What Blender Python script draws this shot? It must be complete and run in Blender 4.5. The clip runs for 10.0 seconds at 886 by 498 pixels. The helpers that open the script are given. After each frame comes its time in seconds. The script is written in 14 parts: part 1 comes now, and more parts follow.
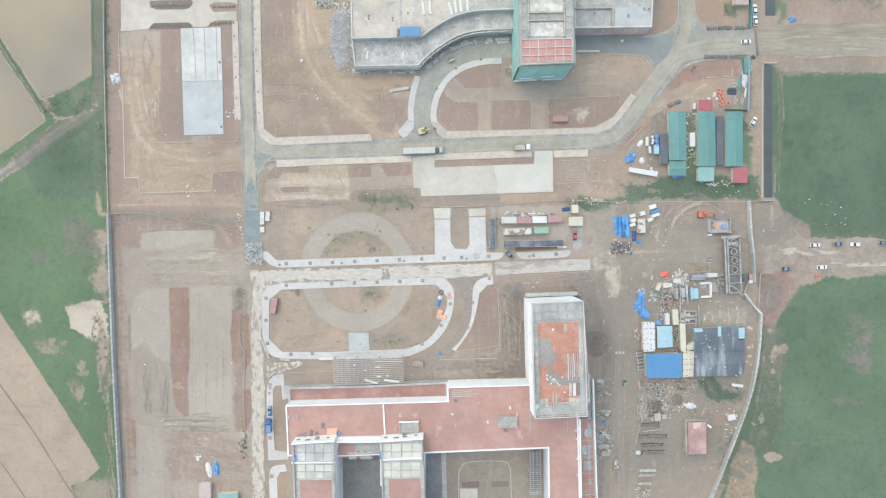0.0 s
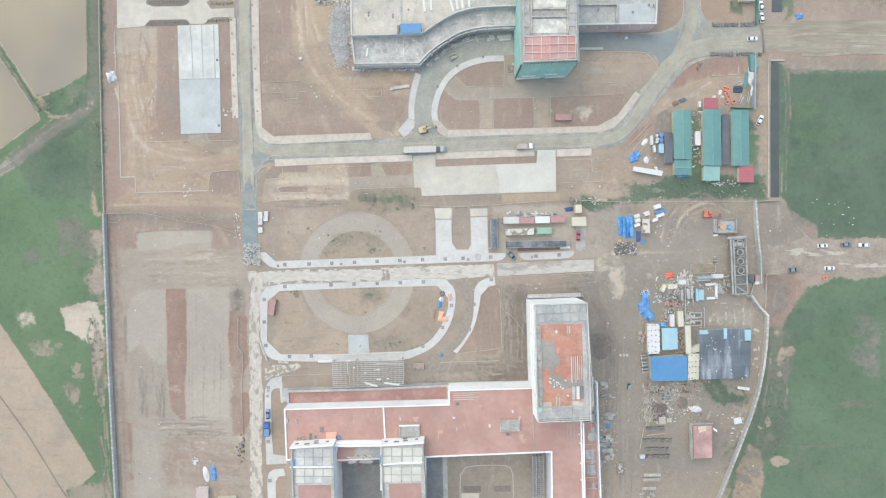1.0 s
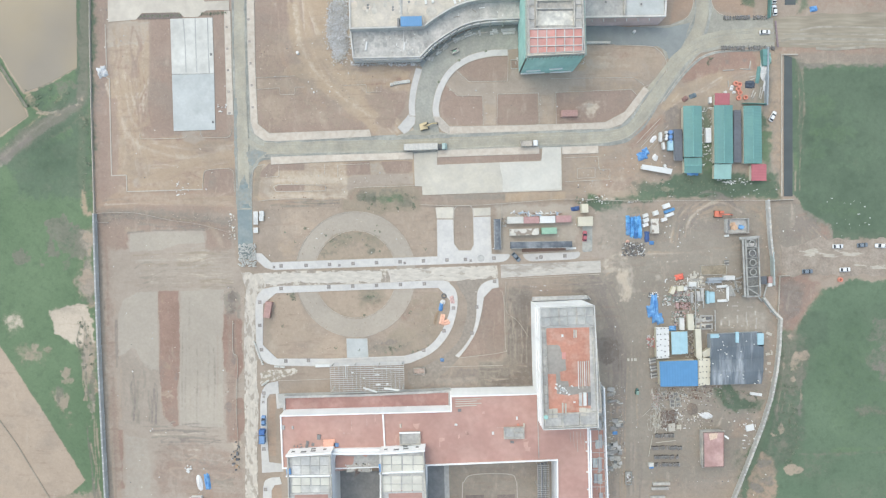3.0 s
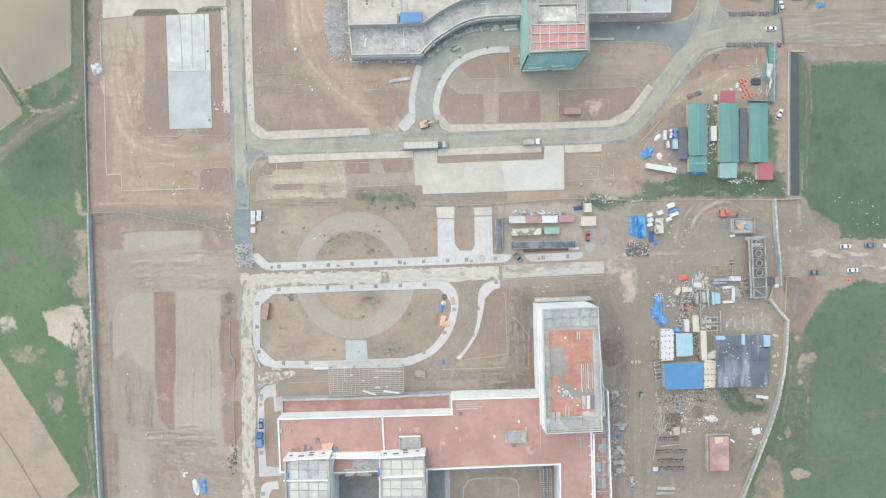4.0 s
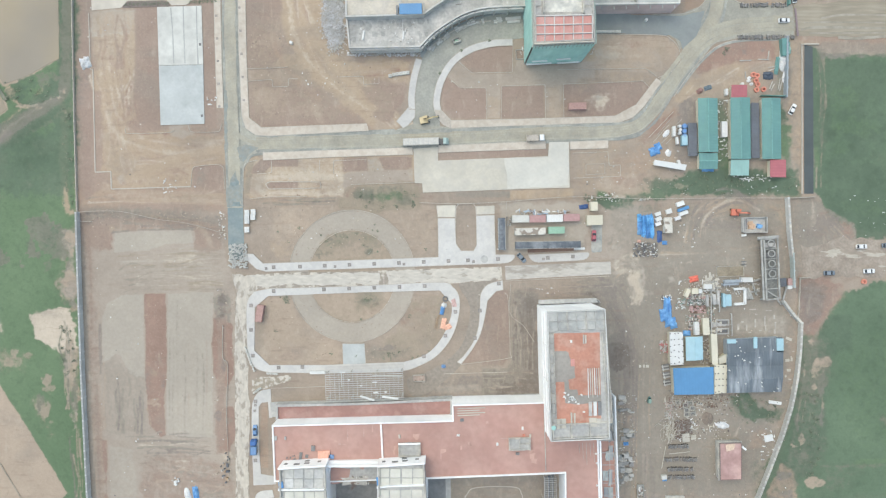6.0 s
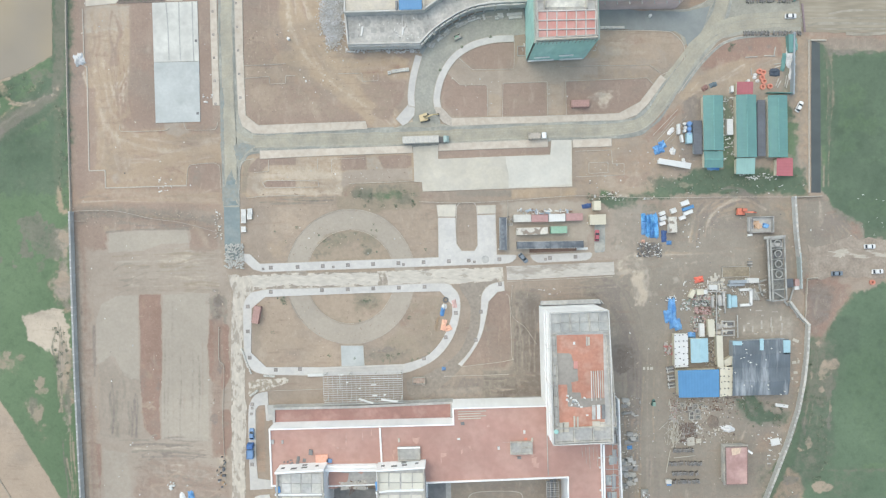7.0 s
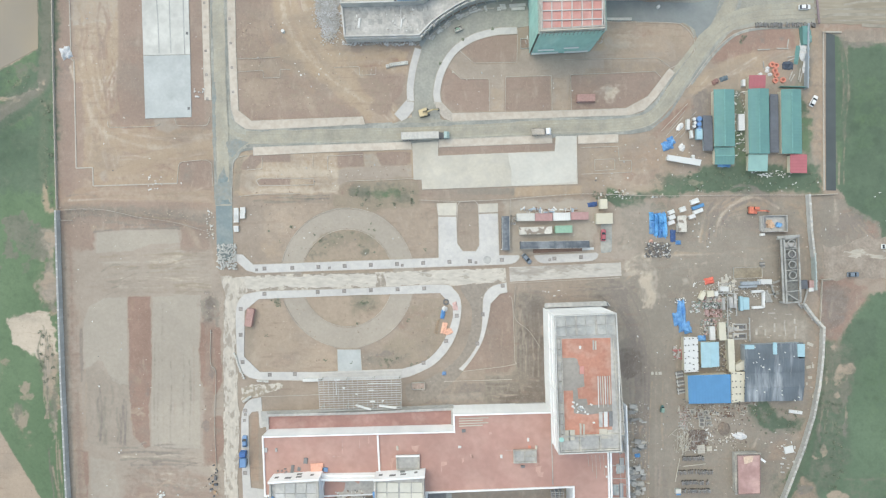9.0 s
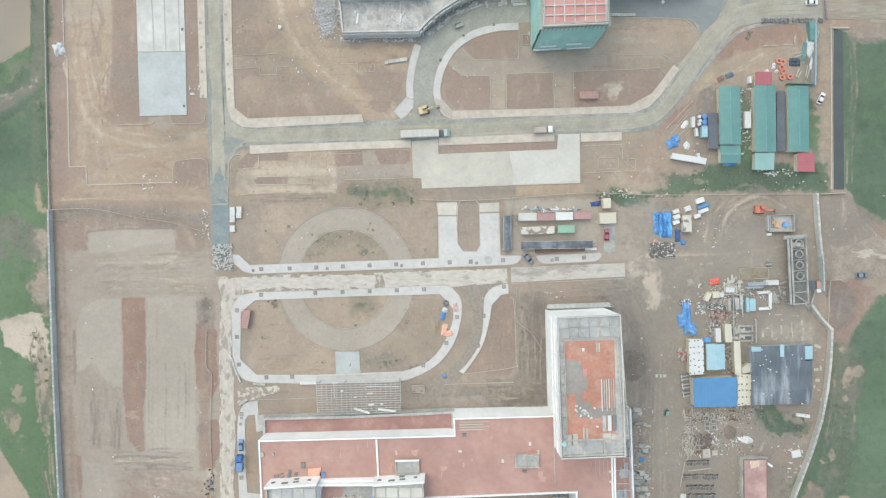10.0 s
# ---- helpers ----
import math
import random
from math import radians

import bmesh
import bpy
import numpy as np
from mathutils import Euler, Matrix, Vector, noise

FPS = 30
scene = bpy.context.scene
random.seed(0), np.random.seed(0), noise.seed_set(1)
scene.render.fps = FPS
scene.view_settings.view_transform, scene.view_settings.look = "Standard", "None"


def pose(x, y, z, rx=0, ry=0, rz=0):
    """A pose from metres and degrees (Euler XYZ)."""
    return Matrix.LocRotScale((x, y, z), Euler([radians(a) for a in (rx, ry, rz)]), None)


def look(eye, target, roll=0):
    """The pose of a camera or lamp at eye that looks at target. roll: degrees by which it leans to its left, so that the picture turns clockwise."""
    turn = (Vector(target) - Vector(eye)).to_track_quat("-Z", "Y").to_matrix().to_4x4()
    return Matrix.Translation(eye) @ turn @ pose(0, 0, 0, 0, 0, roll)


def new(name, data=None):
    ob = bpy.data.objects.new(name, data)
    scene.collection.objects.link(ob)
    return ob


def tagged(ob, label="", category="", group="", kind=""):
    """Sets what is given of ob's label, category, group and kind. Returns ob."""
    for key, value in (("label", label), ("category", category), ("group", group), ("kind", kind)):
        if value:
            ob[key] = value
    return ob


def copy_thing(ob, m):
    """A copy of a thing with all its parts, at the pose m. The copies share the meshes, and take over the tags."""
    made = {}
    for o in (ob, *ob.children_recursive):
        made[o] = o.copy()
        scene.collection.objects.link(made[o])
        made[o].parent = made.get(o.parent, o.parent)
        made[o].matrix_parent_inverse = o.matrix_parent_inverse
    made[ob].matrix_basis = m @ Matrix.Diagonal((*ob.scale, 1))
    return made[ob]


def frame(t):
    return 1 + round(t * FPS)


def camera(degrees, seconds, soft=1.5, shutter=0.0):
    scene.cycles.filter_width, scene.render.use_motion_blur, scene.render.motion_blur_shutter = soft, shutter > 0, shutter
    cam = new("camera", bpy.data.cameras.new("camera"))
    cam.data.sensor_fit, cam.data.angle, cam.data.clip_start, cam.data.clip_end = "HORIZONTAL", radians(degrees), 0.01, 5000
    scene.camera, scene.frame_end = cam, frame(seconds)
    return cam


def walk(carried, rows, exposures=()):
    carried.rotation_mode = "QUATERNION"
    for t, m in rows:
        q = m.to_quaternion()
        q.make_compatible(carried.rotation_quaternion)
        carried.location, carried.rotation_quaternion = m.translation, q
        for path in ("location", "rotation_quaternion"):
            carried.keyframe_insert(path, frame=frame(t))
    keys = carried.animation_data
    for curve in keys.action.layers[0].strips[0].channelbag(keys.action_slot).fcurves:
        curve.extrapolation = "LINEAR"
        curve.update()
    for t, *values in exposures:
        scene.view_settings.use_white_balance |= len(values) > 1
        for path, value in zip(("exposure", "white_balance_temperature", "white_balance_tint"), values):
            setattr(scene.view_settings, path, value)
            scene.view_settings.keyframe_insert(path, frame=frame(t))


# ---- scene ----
cam = camera(73.0, 10.0, 1.23)
PATH = [
    (0.0, 0.000, 0.000, 265.000, -0.997, -0.001, 0.000),
    (0.5, -0.160, 0.032, 262.835, -0.980, 0.019, 0.000),
    (1.0, -0.297, 0.041, 260.666, -0.962, 0.040, 0.000),
    (1.5, -0.412, 0.028, 258.495, -0.944, 0.060, 0.000),
    (2.0, -0.507, -0.005, 256.322, -0.924, 0.080, -0.000),
    (2.5, -0.584, -0.057, 254.146, -0.904, 0.100, -0.001),
    (3.0, -0.644, -0.124, 251.969, -0.883, 0.120, -0.002),
    (3.5, -0.688, -0.206, 249.790, -0.861, 0.139, -0.003),
    (4.0, -0.718, -0.300, 247.610, -0.838, 0.159, -0.004),
    (4.5, -0.735, -0.405, 245.429, -0.815, 0.178, -0.006),
    (5.0, -0.741, -0.520, 243.248, -0.791, 0.197, -0.008),
    (5.5, -0.736, -0.641, 241.066, -0.766, 0.216, -0.010),
    (6.0, -0.724, -0.767, 238.884, -0.740, 0.235, -0.013),
    (6.5, -0.704, -0.897, 236.703, -0.713, 0.254, -0.016),
    (7.0, -0.679, -1.029, 234.522, -0.686, 0.272, -0.018),
    (7.5, -0.650, -1.160, 232.343, -0.657, 0.291, -0.022),
    (8.0, -0.618, -1.290, 230.164, -0.628, 0.309, -0.025),
    (8.5, -0.585, -1.415, 227.987, -0.598, 0.327, -0.029),
    (9.0, -0.552, -1.535, 225.812, -0.568, 0.345, -0.033),
    (9.5, -0.522, -1.647, 223.640, -0.536, 0.363, -0.037),
    (10.0, -0.494, -1.750, 221.469, -0.504, 0.381, -0.042),
]
walk(cam, [(t, pose(*p)) for t, *p in PATH], [(0.0, 0.55, 7080, 3.5), (5.0, 0.51, 7170, 2.5), (10.0, 0.46, 7270, 1.5)])

# ---- light: a bright overcast sky over the whole site ----
world = bpy.data.worlds.new("sky")
scene.world = world
world.use_nodes = True
wn = world.node_tree.nodes
wn.clear()
sky = wn.new("ShaderNodeTexSky")
sky.sky_type, sky.sun_disc = "NISHITA", False
sky.sun_elevation, sky.sun_rotation = radians(60), radians(315)
sky.air_density, sky.dust_density, sky.ozone_density = 1.0, 2.0, 1.0
bg = wn.new("ShaderNodeBackground")
bg.inputs["Strength"].default_value = 0.19
wo = wn.new("ShaderNodeOutputWorld")
world.node_tree.links.new(sky.outputs[0], bg.inputs[0])
world.node_tree.links.new(bg.outputs[0], wo.inputs[0])
sun_data = bpy.data.lights.new("sun", "SUN")
sun_data.energy, sun_data.angle, sun_data.color = 1.0, radians(135), (1.0, 0.98, 0.95)
sun = new("sun", sun_data)
sun.matrix_world = look((-65, 68, 165), (0, 0, 0))

# ---- materials ----
MATS = {}


def mat(name, color, rough=0.85, var=0.12, stain=0.12, scale=1.5, big=0.06, tint=None, bump=0.25, metal=0.0, streak=None, cover=(0.45, 0.6)):
    """A weathered surface: grain and broad stains vary a base colour, with a fine relief."""
    if name in MATS:
        return MATS[name]
    m = bpy.data.materials.new(name)
    m.use_nodes = True
    nt = m.node_tree
    bsdf = nt.nodes["Principled BSDF"]
    geo = nt.nodes.new("ShaderNodeNewGeometry")
    mp = nt.nodes.new("ShaderNodeMapping")
    mp.inputs["Scale"].default_value = streak or (1, 1, 1)
    mp.inputs["Rotation"].default_value = (0.61, 0.43, 0.27)
    nt.links.new(geo.outputs["Position"], mp.inputs["Vector"])
    coord = mp.outputs[0]
    fine, broad = nt.nodes.new("ShaderNodeTexNoise"), nt.nodes.new("ShaderNodeTexNoise")
    fine.inputs["Scale"].default_value, fine.inputs["Detail"].default_value = scale, 5
    broad.inputs["Scale"].default_value, broad.inputs["Detail"].default_value = big, 4
    nt.links.new(coord, fine.inputs["Vector"])
    nt.links.new(coord if not streak else geo.outputs["Position"], broad.inputs["Vector"])
    rnd = nt.nodes.new("ShaderNodeObjectInfo")
    mr = [nt.nodes.new("ShaderNodeMapRange") for _ in range(3)]
    for node, src, lo, hi, amount in ((mr[0], fine.outputs["Fac"], 0.3, 0.7, var), (mr[1], broad.outputs["Fac"], 0.3, 0.7, stain), (mr[2], rnd.outputs["Random"], 0, 1, 0.05)):
        node.inputs["From Min"].default_value, node.inputs["From Max"].default_value = lo, hi
        node.inputs["To Min"].default_value, node.inputs["To Max"].default_value = 1 - amount, 1 + amount
        nt.links.new(src, node.inputs["Value"])
    mul = [nt.nodes.new("ShaderNodeMath") for _ in range(2)]
    for x in mul:
        x.operation = "MULTIPLY"
    nt.links.new(mr[0].outputs[0], mul[0].inputs[0])
    nt.links.new(mr[1].outputs[0], mul[0].inputs[1])
    nt.links.new(mul[0].outputs[0], mul[1].inputs[0])
    nt.links.new(mr[2].outputs[0], mul[1].inputs[1])
    base = nt.nodes.new("ShaderNodeMix")
    base.data_type = "RGBA"
    base.inputs["A"].default_value = (*color, 1)
    base.inputs["B"].default_value = (*(tint or color), 1)
    sharp = nt.nodes.new("ShaderNodeMapRange")
    sharp.inputs["From Min"].default_value, sharp.inputs["From Max"].default_value = cover
    other = nt.nodes.new("ShaderNodeTexNoise")
    other.inputs["Scale"].default_value, other.inputs["Detail"].default_value = scale * 0.25, 6
    nt.links.new(coord, other.inputs["Vector"])
    nt.links.new(other.outputs["Fac"], sharp.inputs["Value"])
    nt.links.new(sharp.outputs[0], base.inputs["Factor"])
    scaled = nt.nodes.new("ShaderNodeVectorMath")
    scaled.operation = "SCALE"
    nt.links.new(base.outputs["Result"], scaled.inputs[0])
    nt.links.new(mul[1].outputs[0], scaled.inputs["Scale"])
    nt.links.new(scaled.outputs[0], bsdf.inputs["Base Color"])
    bsdf.inputs["Roughness"].default_value, bsdf.inputs["Metallic"].default_value = rough, metal
    if bump:
        b = nt.nodes.new("ShaderNodeBump")
        b.inputs["Strength"].default_value, b.inputs["Distance"].default_value = bump, 0.1
        nt.links.new(fine.outputs["Fac"], b.inputs["Height"])
        nt.links.new(b.outputs[0], bsdf.inputs["Normal"])
    MATS[name] = m
    return m


# base colours are lifted and muted so that they carry the haze
asphalt = mat("asphalt", (0.322, 0.315, 0.268), 0.9, 0.07, 0.13, 1.2, 0.07, tint=(0.352, 0.343, 0.292))
asphalt_dark = mat("asphalt_dark", (0.27, 0.295, 0.285), 0.9, 0.05, 0.12, 1.2, 0.05, tint=(0.25, 0.27, 0.265))
gravel = mat("gravel", (0.287, 0.253, 0.196), 0.95, 0.10, 0.12, 1.1, 0.05, tint=(0.325, 0.29, 0.228), streak=(0.12, 1, 1))
concrete_road = mat("concrete_road", (0.47, 0.44, 0.39), 0.9, 0.08, 0.06, 1.5, 0.05, tint=(0.41, 0.38, 0.33))


def patchy(name, ground_tone, film, amount=0.5, scale=0.35, stretch=(1, 1, 1)):
    """Dried cement film broken into ragged patches over mud."""
    m = bpy.data.materials.new(name)
    m.use_nodes = True
    nt = m.node_tree
    bsdf = nt.nodes["Principled BSDF"]
    geo, mp = nt.nodes.new("ShaderNodeNewGeometry"), nt.nodes.new("ShaderNodeMapping")
    mp.inputs["Scale"].default_value = stretch
    mp.inputs["Rotation"].default_value = (0.61, 0.43, 0.27)
    nt.links.new(geo.outputs["Position"], mp.inputs["Vector"])
    edge, tone = nt.nodes.new("ShaderNodeTexNoise"), nt.nodes.new("ShaderNodeTexNoise")
    edge.inputs["Scale"].default_value, edge.inputs["Detail"].default_value, edge.inputs["Roughness"].default_value = scale, 8, 0.62
    tone.inputs["Scale"].default_value, tone.inputs["Detail"].default_value = 0.9, 6
    nt.links.new(mp.outputs[0], edge.inputs["Vector"])
    nt.links.new(mp.outputs[0], tone.inputs["Vector"])
    cut = nt.nodes.new("ShaderNodeMapRange")
    cut.inputs["From Min"].default_value, cut.inputs["From Max"].default_value = 1 - amount - 0.03, 1 - amount + 0.05
    nt.links.new(edge.outputs["Fac"], cut.inputs["Value"])
    mixed = nt.nodes.new("ShaderNodeMix")
    mixed.data_type = "RGBA"
    mixed.inputs["A"].default_value, mixed.inputs["B"].default_value = (*ground_tone, 1), (*film, 1)
    nt.links.new(cut.outputs[0], mixed.inputs["Factor"])
    vary = nt.nodes.new("ShaderNodeMapRange")
    vary.inputs["From Min"].default_value, vary.inputs["From Max"].default_value = 0.3, 0.7
    vary.inputs["To Min"].default_value, vary.inputs["To Max"].default_value = 0.86, 1.12
    nt.links.new(tone.outputs["Fac"], vary.inputs["Value"])
    sc = nt.nodes.new("ShaderNodeVectorMath")
    sc.operation = "SCALE"
    nt.links.new(mixed.outputs["Result"], sc.inputs[0])
    nt.links.new(vary.outputs[0], sc.inputs["Scale"])
    nt.links.new(sc.outputs[0], bsdf.inputs["Base Color"])
    bsdf.inputs["Roughness"].default_value = 0.95
    return m


mud_film = patchy("mud_with_cement_film", (0.31, 0.272, 0.228), (0.52, 0.48, 0.41), 0.5, 0.3)
film_ew = patchy("cement_film_streaked", (0.36, 0.325, 0.278), (0.51, 0.478, 0.42), 0.62, 0.5, (0.4, 1, 1))
film_ns = patchy("cement_film_streaked_north", (0.35, 0.312, 0.265), (0.505, 0.465, 0.40), 0.57, 0.5, (1, 0.5, 1))
slab_film = patchy("dusty_concrete_road", (0.36, 0.33, 0.29), (0.48, 0.455, 0.41), 0.56, 0.25, (0.35, 1, 1))
paver = mat("paver", (0.53, 0.52, 0.49), 0.85, 0.05, 0.07, 2.0, 0.08, tint=(0.49, 0.48, 0.46))
paver_warm = mat("paver_warm", (0.52, 0.47, 0.40), 0.85, 0.06, 0.08, 2.0, 0.08, tint=(0.47, 0.41, 0.34))
slab_white = mat("slab_white", (0.57, 0.57, 0.53), 0.85, 0.06, 0.10, 1.2, 0.1, tint=(0.51, 0.51, 0.475))
slab_grey = mat("slab_grey", (0.45, 0.475, 0.465), 0.8, 0.06, 0.10, 1.0, 0.1, tint=(0.42, 0.445, 0.435))
slab_cream = mat("slab_cream", (0.525, 0.495, 0.42), 0.85, 0.06, 0.12, 1.0, 0.08, tint=(0.48, 0.455, 0.395))
kerb = mat("kerb_concrete", (0.43, 0.395, 0.34), 0.9)
concrete = mat("raw_concrete", (0.38, 0.37, 0.34), 0.9, 0.14, 0.16, 0.9, 0.06, tint=(0.46, 0.44, 0.39))
concrete_grey = mat("grey_concrete", (0.385, 0.385, 0.37), 0.9, 0.10, 0.12, 0.9, 0.08, tint=(0.45, 0.445, 0.42))
wheel_dust = mat("wheel_dust", (0.382, 0.355, 0.285), 0.95, 0.08, 0.12, 1.4, 0.1, tint=(0.342, 0.328, 0.272), cover=(0.4, 0.65))
concrete_dark = mat("dark_concrete", (0.19, 0.195, 0.195), 0.9, 0.12, 0.12, 0.6, 0.08, tint=(0.22, 0.22, 0.22))
white_paint = mat("white_paint", (0.82, 0.83, 0.83), 0.7, 0.05, 0.07, 0.6, 0.05, tint=(0.76, 0.77, 0.77), streak=(1, 1, 0.15))
roof_red = mat("red_roof_screed", (0.412, 0.25, 0.212), 0.9, 0.05, 0.09, 0.5, 0.06, tint=(0.43, 0.272, 0.23))
roof_fresh = mat("fresh_red_screed", (0.46, 0.228, 0.166), 0.9, 0.08, 0.12, 0.9, 0.1, tint=(0.48, 0.285, 0.22))
roof_pink = mat("pink_waterproofing", (0.545, 0.275, 0.24), 0.85, 0.06, 0.10, 0.6, 0.1, tint=(0.56, 0.33, 0.295))
net_green = mat("green_net", (0.31, 0.545, 0.50), 0.8, 0.06, 0.09, 0.6, 0.12, tint=(0.36, 0.58, 0.535), streak=(1, 1, 0.3))
teal_metal = mat("teal_sheet_metal", (0.122, 0.265, 0.25), 0.5, 0.04, 0.07, 0.5, 0.08, tint=(0.128, 0.275, 0.25), bump=0.05)
teal_pale = mat("pale_teal_sheet", (0.24, 0.40, 0.37), 0.5, 0.06, 0.08, 0.5, 0.1, bump=0.05)
crimson_metal = mat("crimson_sheet_metal", (0.41, 0.135, 0.15), 0.5, 0.05, 0.08, 0.6, 0.1, bump=0.05)
blue_metal = mat("blue_sheet_metal", (0.10, 0.265, 0.47), 0.45, 0.04, 0.05, 0.5, 0.1, bump=0.05)
sky_metal = mat("pale_blue_sheet", (0.34, 0.52, 0.58), 0.5, 0.06, 0.08, 0.5, 0.1, bump=0.05)
slate_metal = mat("slate_sheet", (0.12, 0.145, 0.165), 0.6, 0.08, 0.18, 1.6, 0.14, tint=(0.36, 0.39, 0.41), bump=0.1, streak=(1, 0.13, 1), cover=(0.50, 0.80))
slate_dark = mat("dark_sheet", (0.122, 0.133, 0.148), 0.6, 0.06, 0.15, 0.8, 0.14, tint=(0.13, 0.145, 0.165), bump=0.1)
cream_metal = mat("cream_sheet", (0.60, 0.57, 0.46), 0.6, 0.04, 0.06, 0.6, 0.1, bump=0.05)
white_metal = mat("white_sheet", (0.64, 0.65, 0.63), 0.5, 0.03, 0.05, 0.6, 0.1, bump=0.05)
grey_metal = mat("grey_sheet", (0.33, 0.37, 0.40), 0.5, 0.06, 0.08, 0.6, 0.1, bump=0.05)
steel = mat("galvanised_steel", (0.44, 0.44, 0.42), 0.6, 0.05, 0.06, 1.0, 0.1, bump=0.05)
dark_steel = mat("dark_steel", (0.14, 0.14, 0.14), 0.6, 0.1, 0.1, 1.0, 0.1, bump=0.05)
rust = mat("rusty_steel", (0.20, 0.13, 0.10), 0.8, 0.15, 0.15, 2.0, 0.2)
tarp_blue = mat("blue_tarpaulin", (0.10, 0.27, 0.54), 0.5, 0.12, 0.12, 1.0, 0.2, tint=(0.17, 0.37, 0.62))
tarp_white = mat("white_tarpaulin", (0.66, 0.66, 0.65), 0.6, 0.08, 0.08, 1.0, 0.2)
orange = mat("orange_plastic", (0.62, 0.25, 0.18), 0.5, 0.06, 0.06, 1.0, 0.2)
yellow_paint = mat("yellow_paint", (0.55, 0.45, 0.27), 0.45, 0.06, 0.06, 1.0, 0.2, bump=0.05)
timber = mat("timber", (0.42, 0.30, 0.19), 0.8, 0.12, 0.1, 2.0, 0.2)
rubble_mat = mat("broken_concrete", (0.60, 0.61, 0.62), 0.9, 0.1, 0.12, 1.5, 0.3, tint=(0.47, 0.47, 0.46))
plastic_blue = mat("blue_plastic", (0.15, 0.27, 0.46), 0.4, 0.05, 0.05, 1.0, 0.2, bump=0.05)
car_white = mat("white_car_paint", (0.72, 0.73, 0.73), 0.25, 0.01, 0.01, bump=0)
car_blue = mat("blue_grey_car_paint", (0.19, 0.23, 0.27), 0.25, 0.02, 0.02, bump=0)
car_red = mat("red_car_paint", (0.42, 0.12, 0.14), 0.4, 0.02, 0.02, bump=0)
glass = mat("tinted_car_glass", (0.03, 0.04, 0.05), 0.08, 0.01, 0.01, bump=0)
rubber = mat("black_rubber", (0.07, 0.07, 0.07), 0.8, 0.05, 0.05, bump=0)
soil_dark = mat("dark_soil", (0.21, 0.175, 0.155), 0.95, 0.2, 0.1)
leaf = mat("leaf", (0.135, 0.168, 0.112), 0.8, 0.2, 0.2, 2.0, 0.3, tint=(0.172, 0.192, 0.136))
water_tan = mat("silty_water", (0.325, 0.272, 0.193), 0.7, 0.03, 0.06, 0.1, 0.03, tint=(0.268, 0.235, 0.188), bump=0.02, cover=(0.48, 0.68))
water_ditch = mat("ditch_water", (0.082, 0.098, 0.10), 0.7, 0.05, 0.1, 0.2, 0.05, bump=0.02)


# ---- building helpers ----
def mesh_of(bm, name, material):
    bmesh.ops.recalc_face_normals(bm, faces=bm.faces[:])
    me = bpy.data.meshes.new(name)
    bm.to_mesh(me)
    bm.free()
    me.materials.append(material)
    return me


def part(name, bm, material, parent=None, label=""):
    ob = new(name, mesh_of(bm, name, material))
    if parent:
        ob.parent = parent
        ob.matrix_parent_inverse = parent.matrix_world.inverted()
    return tagged(ob, label)


def thing(name, x, y, z, turn, label, category, group="", kind=""):
    """An Empty at a thing's base; its parts are built in its own coordinates."""
    ob = new(name)
    ob.matrix_world = pose(x, y, z, 0, 0, turn)
    return tagged(ob, label, category, group, kind)


def local(name, bm, material, parent, label=""):
    """A part whose mesh is written in its parent's own coordinates."""
    ob = new(name, mesh_of(bm, name, material))
    ob.parent = parent
    return tagged(ob, label)


def add_prism(bm, pts, z0, z1):
    low = [bm.verts.new((p[0], p[1], z0)) for p in pts]
    high = [bm.verts.new((p[0], p[1], z1)) for p in pts]
    bm.faces.new(low[::-1])
    bm.faces.new(high)
    n = len(pts)
    for i in range(n):
        bm.faces.new((low[i], low[(i + 1) % n], high[(i + 1) % n], high[i]))
    return bm


def prism(pts, z0, z1):
    return add_prism(bmesh.new(), pts, z0, z1)


def add_box(bm, x, y, z0, sx, sy, sz, turn=0.0):
    c, s = math.cos(radians(turn)), math.sin(radians(turn))
    pts = [(x + c * a - s * b, y + s * a + c * b) for a, b in ((-sx / 2, -sy / 2), (sx / 2, -sy / 2), (sx / 2, sy / 2), (-sx / 2, sy / 2))]
    return add_prism(bm, pts, z0, z0 + sz)


def box(x, y, z0, sx, sy, sz, turn=0.0):
    return add_box(bmesh.new(), x, y, z0, sx, sy, sz, turn)


def add_bar(bm, a, b, w, h=None):
    """A straight bar from a to b with a rectangular section."""
    a, b = Vector(a), Vector(b)
    d = b - a
    q = d.to_track_quat("X", "Z").to_matrix()
    h = h or w
    corners = [(-w / 2, -h / 2), (w / 2, -h / 2), (w / 2, h / 2), (-w / 2, h / 2)]
    v0 = [bm.verts.new(a + q @ Vector((0, u, v))) for u, v in corners]
    v1 = [bm.verts.new(b + q @ Vector((0, u, v))) for u, v in corners]
    bm.faces.new(v0[::-1])
    bm.faces.new(v1)
    for i in range(4):
        bm.faces.new((v0[i], v0[(i + 1) % 4], v1[(i + 1) % 4], v1[i]))
    return bm


def add_tube(bm, x, y, z0, r, h, n=14, top=None):
    top = r if top is None else top
    lo = [bm.verts.new((x + r * math.cos(6.2832 * i / n), y + r * math.sin(6.2832 * i / n), z0)) for i in range(n)]
    hi = [bm.verts.new((x + top * math.cos(6.2832 * i / n), y + top * math.sin(6.2832 * i / n), z0 + h)) for i in range(n)]
    bm.faces.new(lo[::-1])
    bm.faces.new(hi)
    for i in range(n):
        bm.faces.new((lo[i], lo[(i + 1) % n], hi[(i + 1) % n], hi[i]))
    return bm


